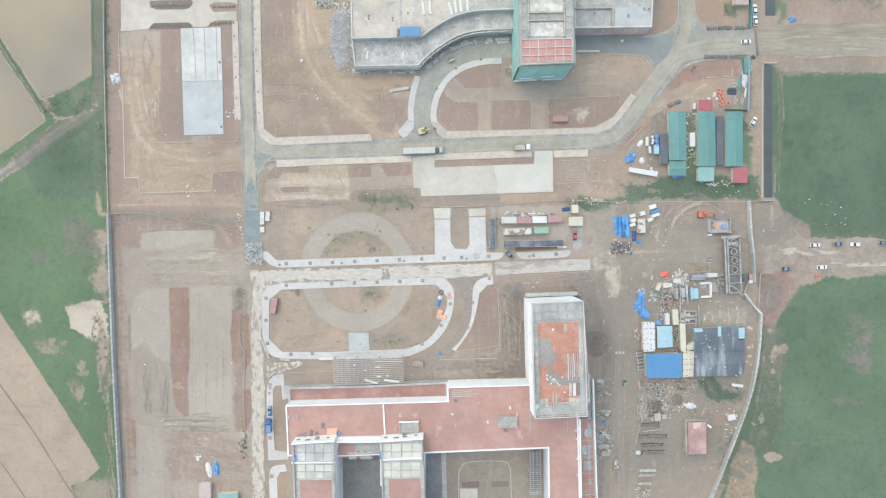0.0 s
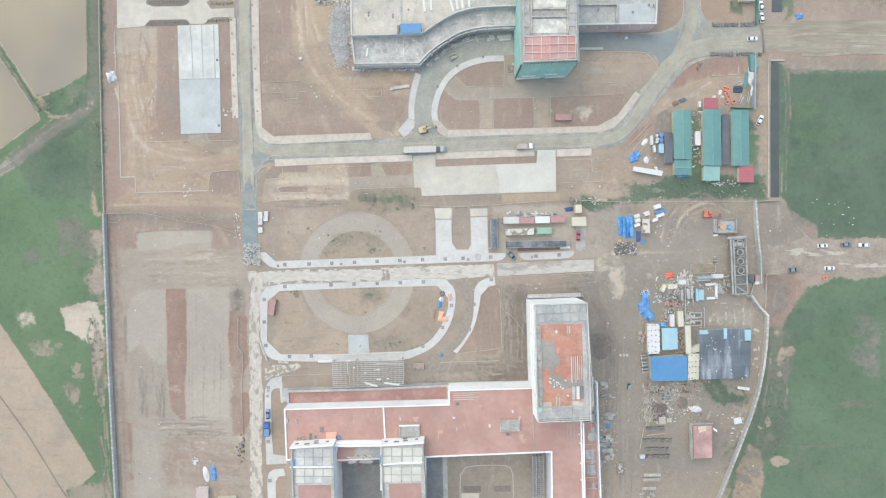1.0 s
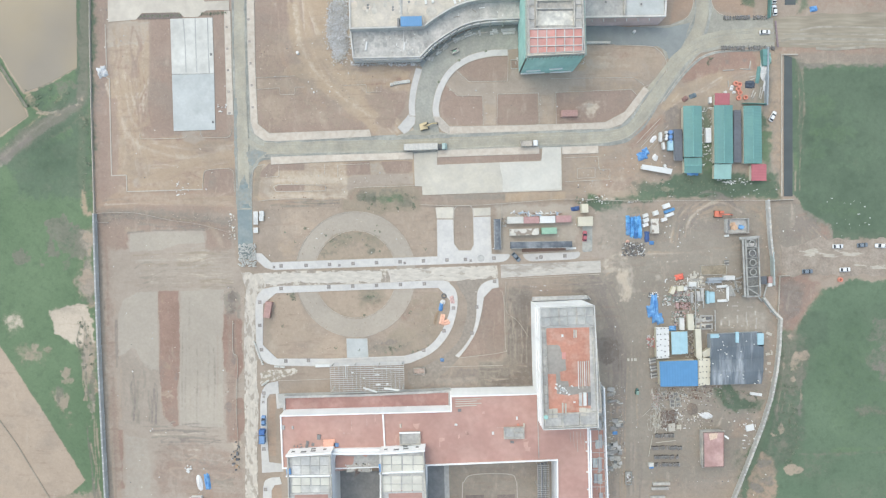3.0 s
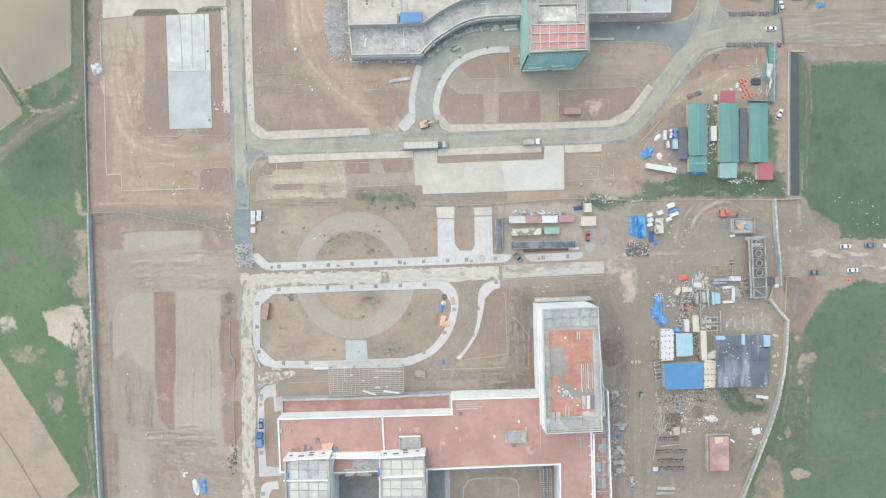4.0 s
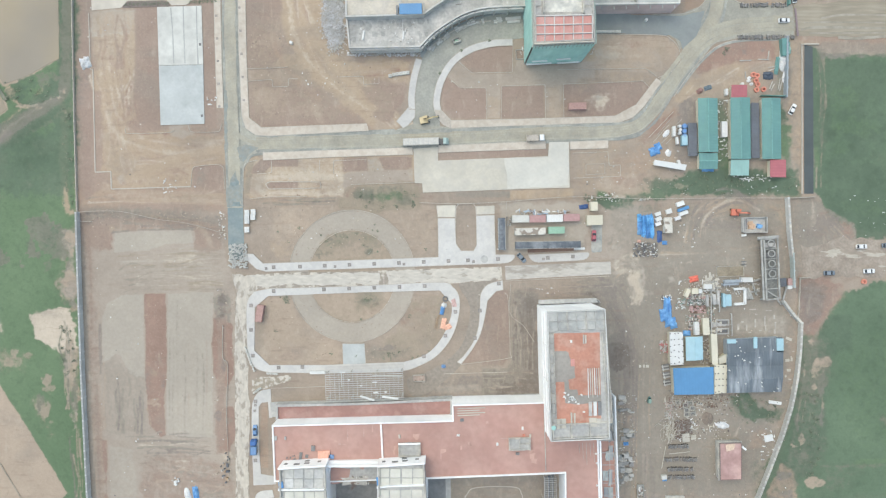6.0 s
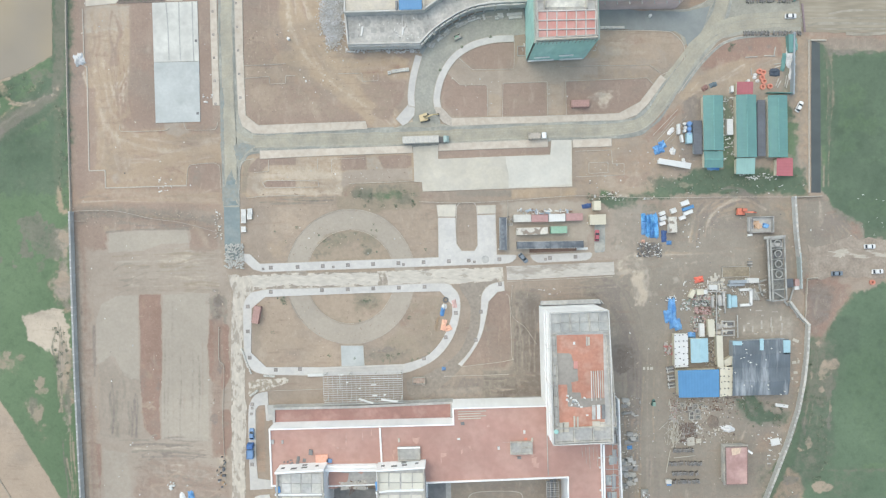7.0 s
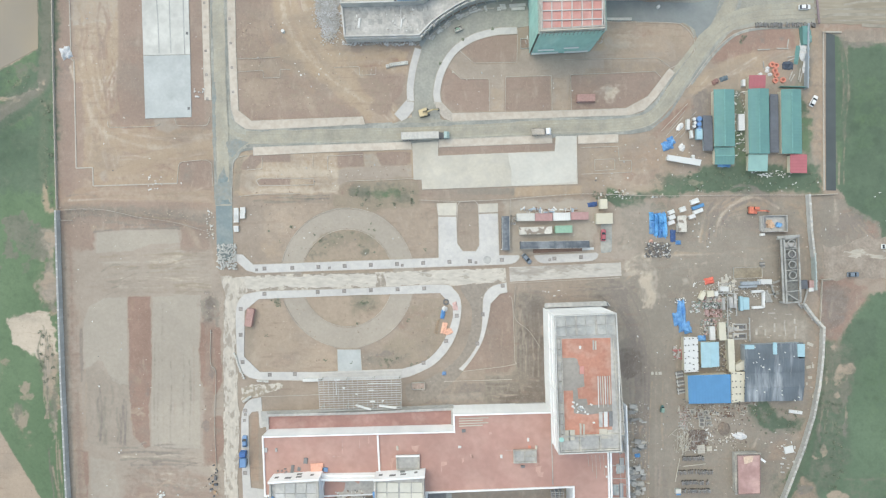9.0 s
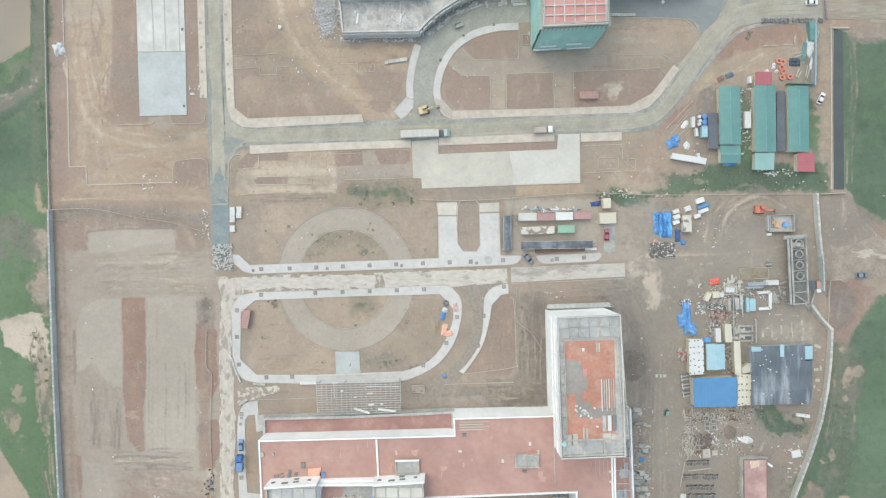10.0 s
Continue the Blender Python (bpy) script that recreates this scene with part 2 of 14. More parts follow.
def curve(pts, n=6, closed=False):
    """A smooth line through the points."""
    P = [Vector((p[0], p[1], 0)) for p in pts]
    P = [P[-1]] + P + P[:2] if closed else [2 * P[0] - P[1]] + P + [2 * P[-1] - P[-2]]
    out = []
    for i in range(1, len(P) - 2):
        for k in range(n):
            t = k / n
            a, b, c, d = P[i - 1], P[i], P[i + 1], P[i + 2]
            v = 0.5 * (2 * b + (c - a) * t + (2 * a - 5 * b + 4 * c - d) * t * t + (3 * b - a - 3 * c + d) * t**3)
            out.append((v.x, v.y))
    if not closed:
        out.append((P[-2].x, P[-2].y))
    return out


def normals(pts, closed):
    n, out = len(pts), []
    for i in range(n):
        a = pts[(i - 1) % n] if closed or i else pts[i]
        b = pts[(i + 1) % n] if closed or i < n - 1 else pts[i]
        p = pts[i]
        d1, d2 = Vector((p[0] - a[0], p[1] - a[1])), Vector((b[0] - p[0], b[1] - p[1]))
        d1 = d1.normalized() if d1.length else d2.normalized()
        d2 = d2.normalized() if d2.length else d1
        m = Vector((-(d1.y + d2.y), d1.x + d2.x))
        m = m.normalized() if m.length > 1e-6 else Vector((-d1.y, d1.x))
        k = max(0.5, m.dot(Vector((-d1.y, d1.x))))
        out.append(m / k)
    return out


def offset(pts, d, closed=True):
    """The outline moved d to its left."""
    return [(p[0] + n.x * d, p[1] + n.y * d) for p, n in zip(pts, normals(pts, closed))]


def add_ribbon(bm, pts, w, z0, z1, closed=False):
    """A strip of width w along a line, from z0 to z1, as a solid."""
    L, R = offset(pts, w / 2, closed), offset(pts, -w / 2, closed)
    rows = [[bm.verts.new((*q, z)) for q, z in ((r, z0), (l, z0), (l, z1), (r, z1))] for l, r in zip(L, R)]
    n = len(rows)
    for i in range(n if closed else n - 1):
        a, b = rows[i], rows[(i + 1) % n]
        for k in range(4):
            bm.faces.new((a[k], a[(k + 1) % 4], b[(k + 1) % 4], b[k]))
    if not closed:
        bm.faces.new(rows[0][::-1])
        bm.faces.new(rows[-1])
    return bm


def ribbon(pts, w, z0, z1, closed=False):
    return add_ribbon(bmesh.new(), pts, w, z0, z1, closed)


def ccw(pts):
    area = sum(a[0] * b[1] - b[0] * a[1] for a, b in zip(pts, pts[1:] + pts[:1]))
    return pts if area > 0 else pts[::-1]


def setting(name, bm, material, label, category):
    return tagged(part(name, bm, material), label, category, kind="structure")


def fillet(pts, r=1.0, closed=True, n=4):
    """The same outline with its sharp corners rounded."""
    out, P = [], [Vector(p) for p in pts]
    for i, p in enumerate(P):
        if not closed and i in (0, len(P) - 1):
            out.append(tuple(p))
            continue
        a, b = P[i - 1] - p, P[(i + 1) % len(P)] - p
        la, lb = a.length, b.length
        if la < 1e-6 or lb < 1e-6 or a.angle(b) > 2.7:
            out.append(tuple(p))
            continue
        k = min(r, la * 0.45, lb * 0.45)
        s, e = p + a.normalized() * k, p + b.normalized() * k
        for j in range(n + 1):
            t = j / n
            q = s * (1 - t) ** 2 + p * (2 * t * (1 - t)) + e * t * t
            out.append((q.x, q.y))
    return out


def arc_pts(x, y, r, n=12):
    """The corners of a round outline."""
    return [(x + r * math.cos(2 * math.pi * i / n), y + r * math.sin(2 * math.pi * i / n)) for i in range(n)]


def ragged(pts, step=1.5, amount=0.5, seed=1):
    """An outline broken into short steps with uneven edges."""
    out, rnd = [], random.Random(seed)
    n = len(pts)
    for i in range(n):
        a, b = Vector(pts[i]), Vector(pts[(i + 1) % n])
        k = max(1, int((b - a).length / step))
        for j in range(k):
            p = a.lerp(b, j / k)
            q = noise.noise(Vector((p.x * 0.15, p.y * 0.15, seed))) * 2 + noise.noise(Vector((p.x * 0.6, p.y * 0.6, seed)))
            d = (b - a).normalized()
            out.append((p.x - d.y * q * amount, p.y + d.x * q * amount))
    return out

# ---- the ground: one sheet out to the horizon, with its kinds of soil and cover ----
STEP = 0.4
gx = np.arange(-216, 216.1, STEP)
gy = np.arange(-136, 126.1, STEP)
gx = np.concatenate([[-4000, -900, -420, -290, -240], gx, [240, 290, 420, 900, 4000]])
gy = np.concatenate([[-4000, -900, -400, -240, -165], gy, [155, 240, 400, 900, 4000]])
X, Y = np.meshgrid(gx, gy)
COVER = {k: np.zeros_like(X) for k in ("sand", "red", "grey", "dark", "grass", "tan", "pale", "track", "rust", "mud", "clay", "moss", "lush", "scrub", "fill", "soak")}


def field(x, y, size, seed):
    """Smooth random values between -1 and 1 that change over `size` metres."""
    table = np.random.RandomState(seed).uniform(-1, 1, (256, 256))
    u, v = x / size, y / size
    i, j = np.floor(u).astype(int), np.floor(v).astype(int)
    a, b = u - i, v - j
    a, b = a * a * (3 - 2 * a), b * b * (3 - 2 * b)
    g = lambda p, q: table[p % 256, q % 256]
    return (g(i, j) * (1 - a) + g(i + 1, j) * a) * (1 - b) + (g(i, j + 1) * (1 - a) + g(i + 1, j + 1) * a) * b


ROUGH = 0.45 * field(X, Y, 9, 1) + 0.28 * field(X, Y, 3.5, 2) + 0.2 * field(X, Y, 1.6, 3) + 0.16 * field(X, Y, 0.9, 4)


def paint(kind, pts, soft=1.0, rough=1.0, amount=1.0):
    """Lay a kind of soil over an outline, with an uneven, soft edge."""
    pts = np.array(pts)
    m = soft + rough + 2
    lo, hi = pts.min(0) - m, pts.max(0) + m
    i0, i1 = np.searchsorted(gy, [lo[1], hi[1]])
    j0, j1 = np.searchsorted(gx, [lo[0], hi[0]])
    x, y = X[i0:i1, j0:j1], Y[i0:i1, j0:j1]
    best, inside = np.full(x.shape, 1e9), np.zeros(x.shape, bool)
    for a, b in zip(pts, np.roll(pts, -1, 0)):
        d = b - a
        t = np.clip(((x - a[0]) * d[0] + (y - a[1]) * d[1]) / max(d @ d, 1e-9), 0, 1)
        best = np.minimum(best, np.hypot(x - a[0] - t * d[0], y - a[1] - t * d[1]))
        if abs(d[1]) > 1e-9:
            cross = ((a[1] > y) != (b[1] > y)) & (x < d[0] * (y - a[1]) / d[1] + a[0])
            inside ^= cross
    sd = np.where(inside, best, -best) + 2 * rough * ROUGH[i0:i1, j0:j1]
    w = np.clip(sd / max(soft, 0.01) * 0.5 + 0.5, 0, 1)
    w = w * w * (3 - 2 * w) * amount
    for k, c in COVER.items():
        c[i0:i1, j0:j1] = c[i0:i1, j0:j1] * (1 - w) + (w if k == kind else 0)


def stroke(kind, pts, width, soft=0.8, rough=0.5, amount=1.0):
    line = curve(pts, 5)
    paint(kind, offset(line, width / 2, False) + offset(line, -width / 2, False)[::-1], soft, rough, amount)


def rake(kinds, a, b, c, d, n, seed, width=(0.45, 0.8), amount=(0.2, 0.45), wave=0.6, span=0.5):
    """Scrape marks and wheel marks that run from the edge a-d to the edge b-c."""
    r = random.Random(seed)
    a, b, c, d = (Vector(p) for p in (a, b, c, d))
    for k in range(n):
        v = (k + r.random()) / n
        p, q = a.lerp(d, v), b.lerp(c, v)
        u0 = r.uniform(0, 1 - span)
        u1 = min(1.0, u0 + r.uniform(span, 1))
        p, q = p.lerp(q, u0), p.lerp(q, u1)
        side = Vector((p.y - q.y, q.x - p.x)).normalized()
        mids = [p.lerp(q, f) + side * r.gauss(0, wave) for f in (0.33, 0.66)]
        stroke(r.choice(kinds), [tuple(p), tuple(mids[0]), tuple(mids[1]), tuple(q)], r.uniform(*width), 0.35, 0.25, 1.5 * r.uniform(*amount))


def blots(kinds, spots, seed, rough=0.9, amount=(0.5, 0.85)):
    """Uneven patches about given places, each with a width and a depth."""
    r = random.Random(seed)
    for x, y, w, d in spots:
        n = 9
        ring = [(x + w * 0.5 * (1 + r.uniform(-0.35, 0.35)) * math.cos(6.2832 * k / n), y + d * 0.5 * (1 + r.uniform(-0.35, 0.35)) * math.sin(6.2832 * k / n)) for k in range(n)]
        paint(r.choice(kinds), ring, 0.5, rough, r.uniform(*amount))


# fields to the west
paint("lush", [(-224.1, 134.5), (-148.7, 134.5), (-148.4, 10.6), (-143.7, -145.8), (-228.2, -145.8)], 0.6, 0.3)
paint("tan", [(-224.1, 134.5), (-154.7, 134.5), (-154.3, 71.6), (-165.8, 65.4), (-177.3, 60.9), (-195.4, 89.6), (-224.1, 129.6)], 0.6, 0.5)
paint("tan", [(-224.1, 129.6), (-195.7, 83.9), (-175.9, 54.2), (-175.4, 51.7), (-196.1, 36.8), (-225.8, 18.1)], 0.6, 0.4)
stroke("dark", [(-199.8, 93.8), (-187.3, 98.8), (-176.1, 102.5)], 7, 5, 2, 0.35)
stroke("grey", [(-221.0, 6.89), (-195.7, 27.6), (-175.6, 41.0), (-158.0, 54.2), (-150.9, 61.6), (-149.7, 82.7), (-149.8, 129.6)], 4.2, 1.2, 0.5, 0.75)
stroke("mud", [(-220.9, 7.39), (-195.7, 28.1), (-175.6, 41.5), (-158.0, 54.7), (-151.4, 61.6), (-150.2, 82.7), (-150.2, 129.6)], 2.8, 1.0, 0.5, 0.8)
stroke("sand", [(-220.9, 13.1), (-195.7, 31.6), (-180.5, 43.0), (-167.9, 54.2), (-158.4, 62.4)], 1.0, 0.7, 0.3, 0.35)
stroke("dark", [(-221.0, 6.64), (-195.7, 27.3), (-175.6, 40.8), (-158.0, 54.0), (-152.4, 60.4)], 3.0, 1.0, 0.6, 0.6)
stroke("grey", [(-220.9, 7.89), (-195.7, 28.6), (-175.6, 42.0), (-158.0, 55.2)], 0.8, 0.5, 0.3, 0.5)
stroke("sand", [(-176.6, 59.7), (-170.4, 53.7), (-166.0, 52.2)], 1.2, 0.8, 0.3, 0.7)
stroke("sand", [(-154.2, 56.7), (-152.6, 45.5), (-153.2, 30.6), (-151.9, 12.6), (-148.9, 11.1)], 2.4, 0.9, 0.4, 0.75)
paint("sand", [(-177.8, 62.9), (-172.9, 60.4), (-172.4, 57.4), (-175.4, 57.9)], 1, 0.6, 0.6)
paint("tan", [(-226.1, 0.64), (-196.5, -32.7), (-173.1, -68.4), (-152.6, -102.1), (-159.7, -108.1), (-166.0, -110.2), (-157.4, -135.6), (-228.2, -145.8)], 0.5, 0.2)
paint("pale", [(-168.4, -29.4), (-151.8, -26.9), (-148.4, -34.4), (-149.0, -44.5), (-154.5, -45.2), (-164.0, -39.5)], 0.8, 1.6)
paint("pale", [(-186.9, -31.9), (-178.4, -30.7), (-177.0, -37.0), (-184.0, -39.5)], 1.5, 1.6, 0.7)
paint("track", [(-166.7, -64.1), (-161.2, -65.9), (-159.4, -78.5), (-164.3, -72.2)], 2, 1.8, 0.8)
paint("track", [(-155.2, -44.5), (-148.2, -44.5), (-146.7, -64.6), (-151.6, -60.9)], 2, 1.8, 0.7)
paint("track", [(-179.1, -47.0), (-169.1, -45.8), (-169.6, -53.3), (-178.7, -52.0)], 2, 2.5, 0.5)
paint("track", [(-180.6, 35.6), (-175.2, 34.3), (-175.7, 29.3), (-180.7, 30.6)], 1.5, 1.5, 0.6)
paint("track", [(-156.0, 0.64), (-149.0, 5.64), (-148.8, -26.9), (-153.3, -24.4)], 2.5, 3, 0.65)
paint("track", [(-164.7, -108.9), (-147.1, -107.6), (-145.9, -120.3), (-162.3, -120.3)], 1.5, 2, 0.8)

# fields to the east
paint("grass", [(145.3, 73.3), (228.0, 74.0), (229.0, 3.14), (179.0, 2.64), (164.0, 3.64), (152.7, 6.89), (146.3, 20.6)], 0.8, 0.8)
stroke("track", [(147.8, 73.3), (148.6, 50.5), (147.8, 23.1)], 1.0, 0.7, 0.4, 0.6)
stroke("track", [(150.1, 73.3), (150.1, 50.5)], 0.8, 0.6, 0.5, 0.45)
paint("grass", [(174.2, -16.1), (229.3, -14.4), (231.3, -145.8), (118.9, -145.8), (120.5, -116.5), (137.2, -69.7), (145.1, -54.6), (148.1, -34.4), (157.3, -20.6)], 1.0, 1.4)
paint("track", [(118.7, -115.2), (126.1, -102.6), (132.4, -103.8), (141.4, -117.8), (145.4, -143.2), (115.1, -143.2)], 2, 2)
paint("track", [(145.8, -48.3), (151.6, -50.8), (150.8, -54.1), (146.6, -52.0)], 1, 1)
for k in range(16):
    r = random.Random(k)
    x, y = 133 + r.uniform(0, 14), -58 - r.uniform(0, 36)
    stroke("track", [(x, y), (x + r.uniform(2, 5), y - r.uniform(-2, 2)), (x + r.uniform(4, 9), y - r.uniform(-3, 4))], r.uniform(0.7, 2.0), 0.8, 0.9, 0.75)
paint("red", [(176.9, -29.4), (196.5, -30.7), (196.8, -54.6), (184.7, -54.6), (179.6, -44.5)], 4, 4, 0.35)
stroke("track", [(162.5, -89.9), (180.1, -88.6), (195.2, -89.9)], 1.0, 0.8, 0.8, 0.3)
stroke("track", [(180.1, -87.4), (187.8, -102.6), (197.6, -115.2)], 1.4, 0.8, 1.2, 0.35)
stroke("dark", [(172.4, -72.7), (176.1, -71.0), (179.9, -71.0)], 2.0, 1.5, 1.0, 0.4)
stroke("dark", [(142.5, -44.5), (140.8, -59.6), (136.0, -74.7), (129.8, -92.4)], 2.2, 1.2, 0.6, 0.4)
stroke("track", [(143.6, -34.4), (144.1, -54.6), (141.7, -69.7)], 1.2, 0.8, 0.5, 0.6)
paint("moss", [(163.5, 48.0), (178.6, 43.0), (195.3, 55.5), (228.5, 40.5), (229.0, 4.39), (159.0, 5.64)], 8, 6, 0.7)
paint("moss", [(148.3, -54.6), (172.1, -49.5), (175.0, -84.8), (165.3, -112.7), (150.2, -115.2), (142.4, -89.9)], 10, 6, 0.6)
paint("moss", [(164.7, -54.6), (204.9, -59.6), (205.7, -120.3), (160.3, -120.3)], 10, 6, 0.6)
paint("track", [(146.5, 129.6), (227.1, 129.6), (227.5, 102.5), (167.9, 103.0), (148.1, 96.3)], 2, 2, 0.8)
paint("grass", [(155.2, 129.6), (227.1, 129.6), (227.5, 103.7), (162.9, 103.9), (155.4, 109.9)], 3, 4, 0.7)
paint("grass", [(144.6, 104.9), (149.3, 104.9), (148.1, 97.5), (144.6, 98.0)], 1, 1, 0.8)
paint("rust", [(138.3, 80.7), (227.9, 80.2), (227.9, 75.3), (150.8, 74.3), (143.3, 77.3), (138.3, 77.3)], 1, 0.8, 0.55)
paint("sand", [(136.3, 80.2), (141.3, 77.8), (141.9, 18.1), (140.1, 18.1), (134.2, 45.5), (136.0, 65.4)], 0.8, 0.5, 0.8)
paint("red", [(140.2, 5.64), (164.0, 3.14), (154.1, -1.86), (140.4, -6.87)], 2.5, 1.5, 0.35)
paint("rust", [(140.5, -16.9), (157.2, -19.4), (150.6, -34.4), (147.0, -47.0), (142.5, -47.0), (141.8, -29.4)], 2, 1.2, 0.4)
paint("rust", [(142.2, -19.4), (156.8, -18.9), (151.9, -34.4), (143.2, -44.5)], 3, 2, 0.35)
paint("grass", [(142.4, -34.4), (150.6, -34.4), (152.1, -57.1), (144.7, -69.7), (138.6, -84.8), (134.8, -79.8), (140.8, -59.6)], 3, 4, 0.4)

# the western yard: graded grey fill with bare red strips
paint("grey", [(-142.2, 3.64), (-99.8, 3.64), (-97.3, -4.36), (-88.6, -11.9), (-87.2, -34.4), (-85.9, -69.7), (-84.8, -145.8), (-141.9, -145.8), (-140.2, -44.5), (-140.8, -24.4)], 2, 1.2, 0.7)
paint("grey", [(-134.0, 3.14), (-101.5, 3.64), (-101.0, -4.36), (-134.1, -4.36)], 0.7, 0.3)
paint("grey", [(-136.2, -21.9), (-121.2, -21.4), (-120.9, -52.0), (-125.2, -54.6), (-130.9, -45.8), (-137.5, -54.6), (-138.3, -34.4)], 0.8, 0.4)
paint("grey", [(-113.2, -20.6), (-93.1, -18.9), (-93.7, -34.4), (-93.4, -54.6), (-92.8, -82.3), (-112.9, -81.8)], 0.8, 0.4)
paint("grey", [(-135.7, -79.8), (-114.1, -81.0), (-124.4, -102.6), (-122.2, -145.8), (-136.8, -145.8)], 1, 0.6)
paint("rust", [(-121.0, -21.4), (-113.4, -21.4), (-113.2, -54.6), (-113.4, -78.5), (-120.4, -78.5), (-121.0, -54.6)], 0.5, 0.3, 0.95)
paint("rust", [(-93.5, -33.2), (-85.7, -33.2), (-85.6, -58.3), (-93.4, -54.6)], 0.7, 0.6, 0.9)
paint("rust", [(-92.7, -67.2), (-85.7, -69.7), (-85.2, -76.0), (-92.0, -76.0)], 1.2, 1, 0.7)
for pts in ([(-144.73, 5.64), (-140.67, -14.38), (-139.44, -44.50), (-138.81, -84.84)], [(-138.10, -89.90), (-137.84, -145.76)]):
    stroke("rust", pts, 1.6, 1.0, 0.8, 0.55)
stroke("sand", [(-141.1, -57.1), (-140.7, -69.7), (-139.9, -95.0)], 1.8, 1, 0.8, 0.5)
stroke("sand", [(-134.0, 5.14), (-101.0, 6.64), (-96.0, 1.89), (-89.8, -6.87)], 4.0, 1.6, 0.8, 0.55)
stroke("rust", [(-138.6, -4.36), (-133.5, 0.64), (-133.5, 4.39), (-101.0, 4.39), (-96.0, -1.86), (-91.0, -4.36)], 1.6, 1.0, 0.9, 0.6)
stroke("dark", [(-147.2, 9.88), (-121.0, 9.63), (-101.0, 7.64), (-89.7, 5.64)], 5.5, 2.0, 1.0, 0.7)
rw = random.Random(14)
for k in range(22):
    y, dx = 1.0 - k * 1.05, rw.uniform(-4, 4)
    stroke(("dark", "sand", "rust")[k % 3], [(-137 + dx, y), (-124, y - rw.uniform(-0.3, 1.4)), (-110 + dx, y - rw.uniform(-0.6, 0.8)), (-96 + dx, y + rw.uniform(-0.5, 1.2))], rw.uniform(0.5, 1.0), 0.5, 0.3, rw.uniform(0.25, 0.5))
for k in range(16):
    x = -133 + k * 1.0
    stroke(("rust", "dark", "sand")[k % 3], [(x, -54 - rw.uniform(0, 6)), (x + rw.uniform(-0.5, 0.5), -67), (x + rw.uniform(-0.5, 1.0), -80 - rw.uniform(0, 3))], rw.uniform(0.4, 0.9), 0.4, 0.3, rw.uniform(0.2, 0.45))
paint("dark", [(-113.5, 10.6), (-89.0, 9.38), (-89.0, 6.14), (-97.2, 4.14), (-111.0, 6.14)], 1.5, 1.4, 0.4)
stroke("pale", [(-145.9, 11.1), (-130.9, 10.6), (-113.5, 6.14), (-101.0, 4.64), (-91.0, 1.14)], 0.6, 0.4, 0.2, 0.7)
stroke("pale", [(-101.5, 4.64), (-96.5, -0.61), (-93.1, -6.87)], 2.6, 1.2, 0.6, 0.7)
for k in range(14):
    y = -80 - k * 1.3
    stroke(("pale", "sand", "dark")[k % 3], [(-133 + rw.uniform(0, 10), y + 2), (-116, y - rw.uniform(0, 3)), (-104, y + rw.uniform(-2, 2)), (-90, y + rw.uniform(0, 3))], rw.uniform(0.5, 1.3), 0.6, 0.5, rw.uniform(0.2, 0.4))
for k in range(18):
    x, y = rw.uniform(-118, -92), rw.uniform(-112, -92)
    stroke(("sand", "rust", "pale")[k % 3], [(x, y), (x + rw.uniform(-3, 3), y - 4), (x + rw.uniform(-4, 4), y - 9)], rw.uniform(0.6, 1.4), 0.6, 0.6, 0.35)
# strip along the western wall's foot, darkened as the wall's shade
stroke("dark", [(-145.2, 8.14), (-144.4, -34.4), (-143.4, -69.7), (-141.6, -115.2)], 1.6, 1.2, 0.5, 0.35)
for k in range(12):
    x, y = -146 + rw.uniform(-1, 3), -10 - k * 9
    stroke(("dark", "sand", "rust")[k % 3], [(x + k * 0.35, y), (x + k * 0.35 + rw.uniform(-1, 1), y - 5), (x + k * 0.35 + 0.5, y - 10)], rw.uniform(0.8, 1.8), 0.8, 0.7, 0.4)

# the north-western yard: sandy, with wheel marks
paint("red", [(-147.3, 129.6), (-89.3, 129.6), (-88.5, 10.6), (-146.9, 11.1)], 0.8, 0.5, 0.55)
paint("sand", [(-142.4, 67.8), (-124.2, 70.3), (-130.2, 41.8), (-113.2, 40.0), (-88.3, 41.0), (-87.8, 30.6), (-103.3, 29.3), (-105.9, 20.6), (-133.3, 20.6), (-142.1, 25.6)], 1.5, 0.9, 0.85)
paint("sand", [(-141.2, 91.3), (-124.0, 91.3), (-124.2, 69.1), (-141.7, 67.8)], 2, 1.4, 0.5)
paint("pale", [(-141.5, 26.1), (-135.1, 26.1), (-134.6, 19.9), (-141.6, 19.9)], 0.5, 0.3, 0.8)
paint("red", [(-137.8, 25.1), (-134.1, 25.6), (-134.1, 21.9), (-136.8, 21.9)], 0.8, 0.4, 0.7)
paint("rust", [(-146.8, 21.9), (-88.4, 20.6), (-88.5, 10.6), (-146.9, 11.1)], 2, 1.2, 0.5)
paint("sand", [(-146.8, 19.4), (-88.4, 19.4), (-88.5, 12.6), (-146.9, 14.4)], 2, 1.2, 0.6)
paint("dark", [(-110.7, 45.5), (-102.0, 45.5), (-103.2, 40.0), (-109.5, 38.5)], 1.2, 1, 0.7)
paint("red", [(-102.8, 29.1), (-89.6, 29.1), (-89.2, 18.6), (-100.9, 17.6)], 0.6, 0.4, 0.9)
paint("red", [(-123.8, 94.6), (-114.8, 94.6), (-115.5, 39.0), (-124.2, 43.0)], 0.5, 0.2, 0.95)
paint("red", [(-96.9, 97.5), (-92.2, 97.5), (-92.0, 42.5), (-96.8, 42.5)], 0.5, 0.2, 0.9)
paint("red", [(-148.0, 129.6), (-141.3, 129.6), (-142.1, 25.6), (-147.8, 23.1)], 0.5, 0.3, 0.9)
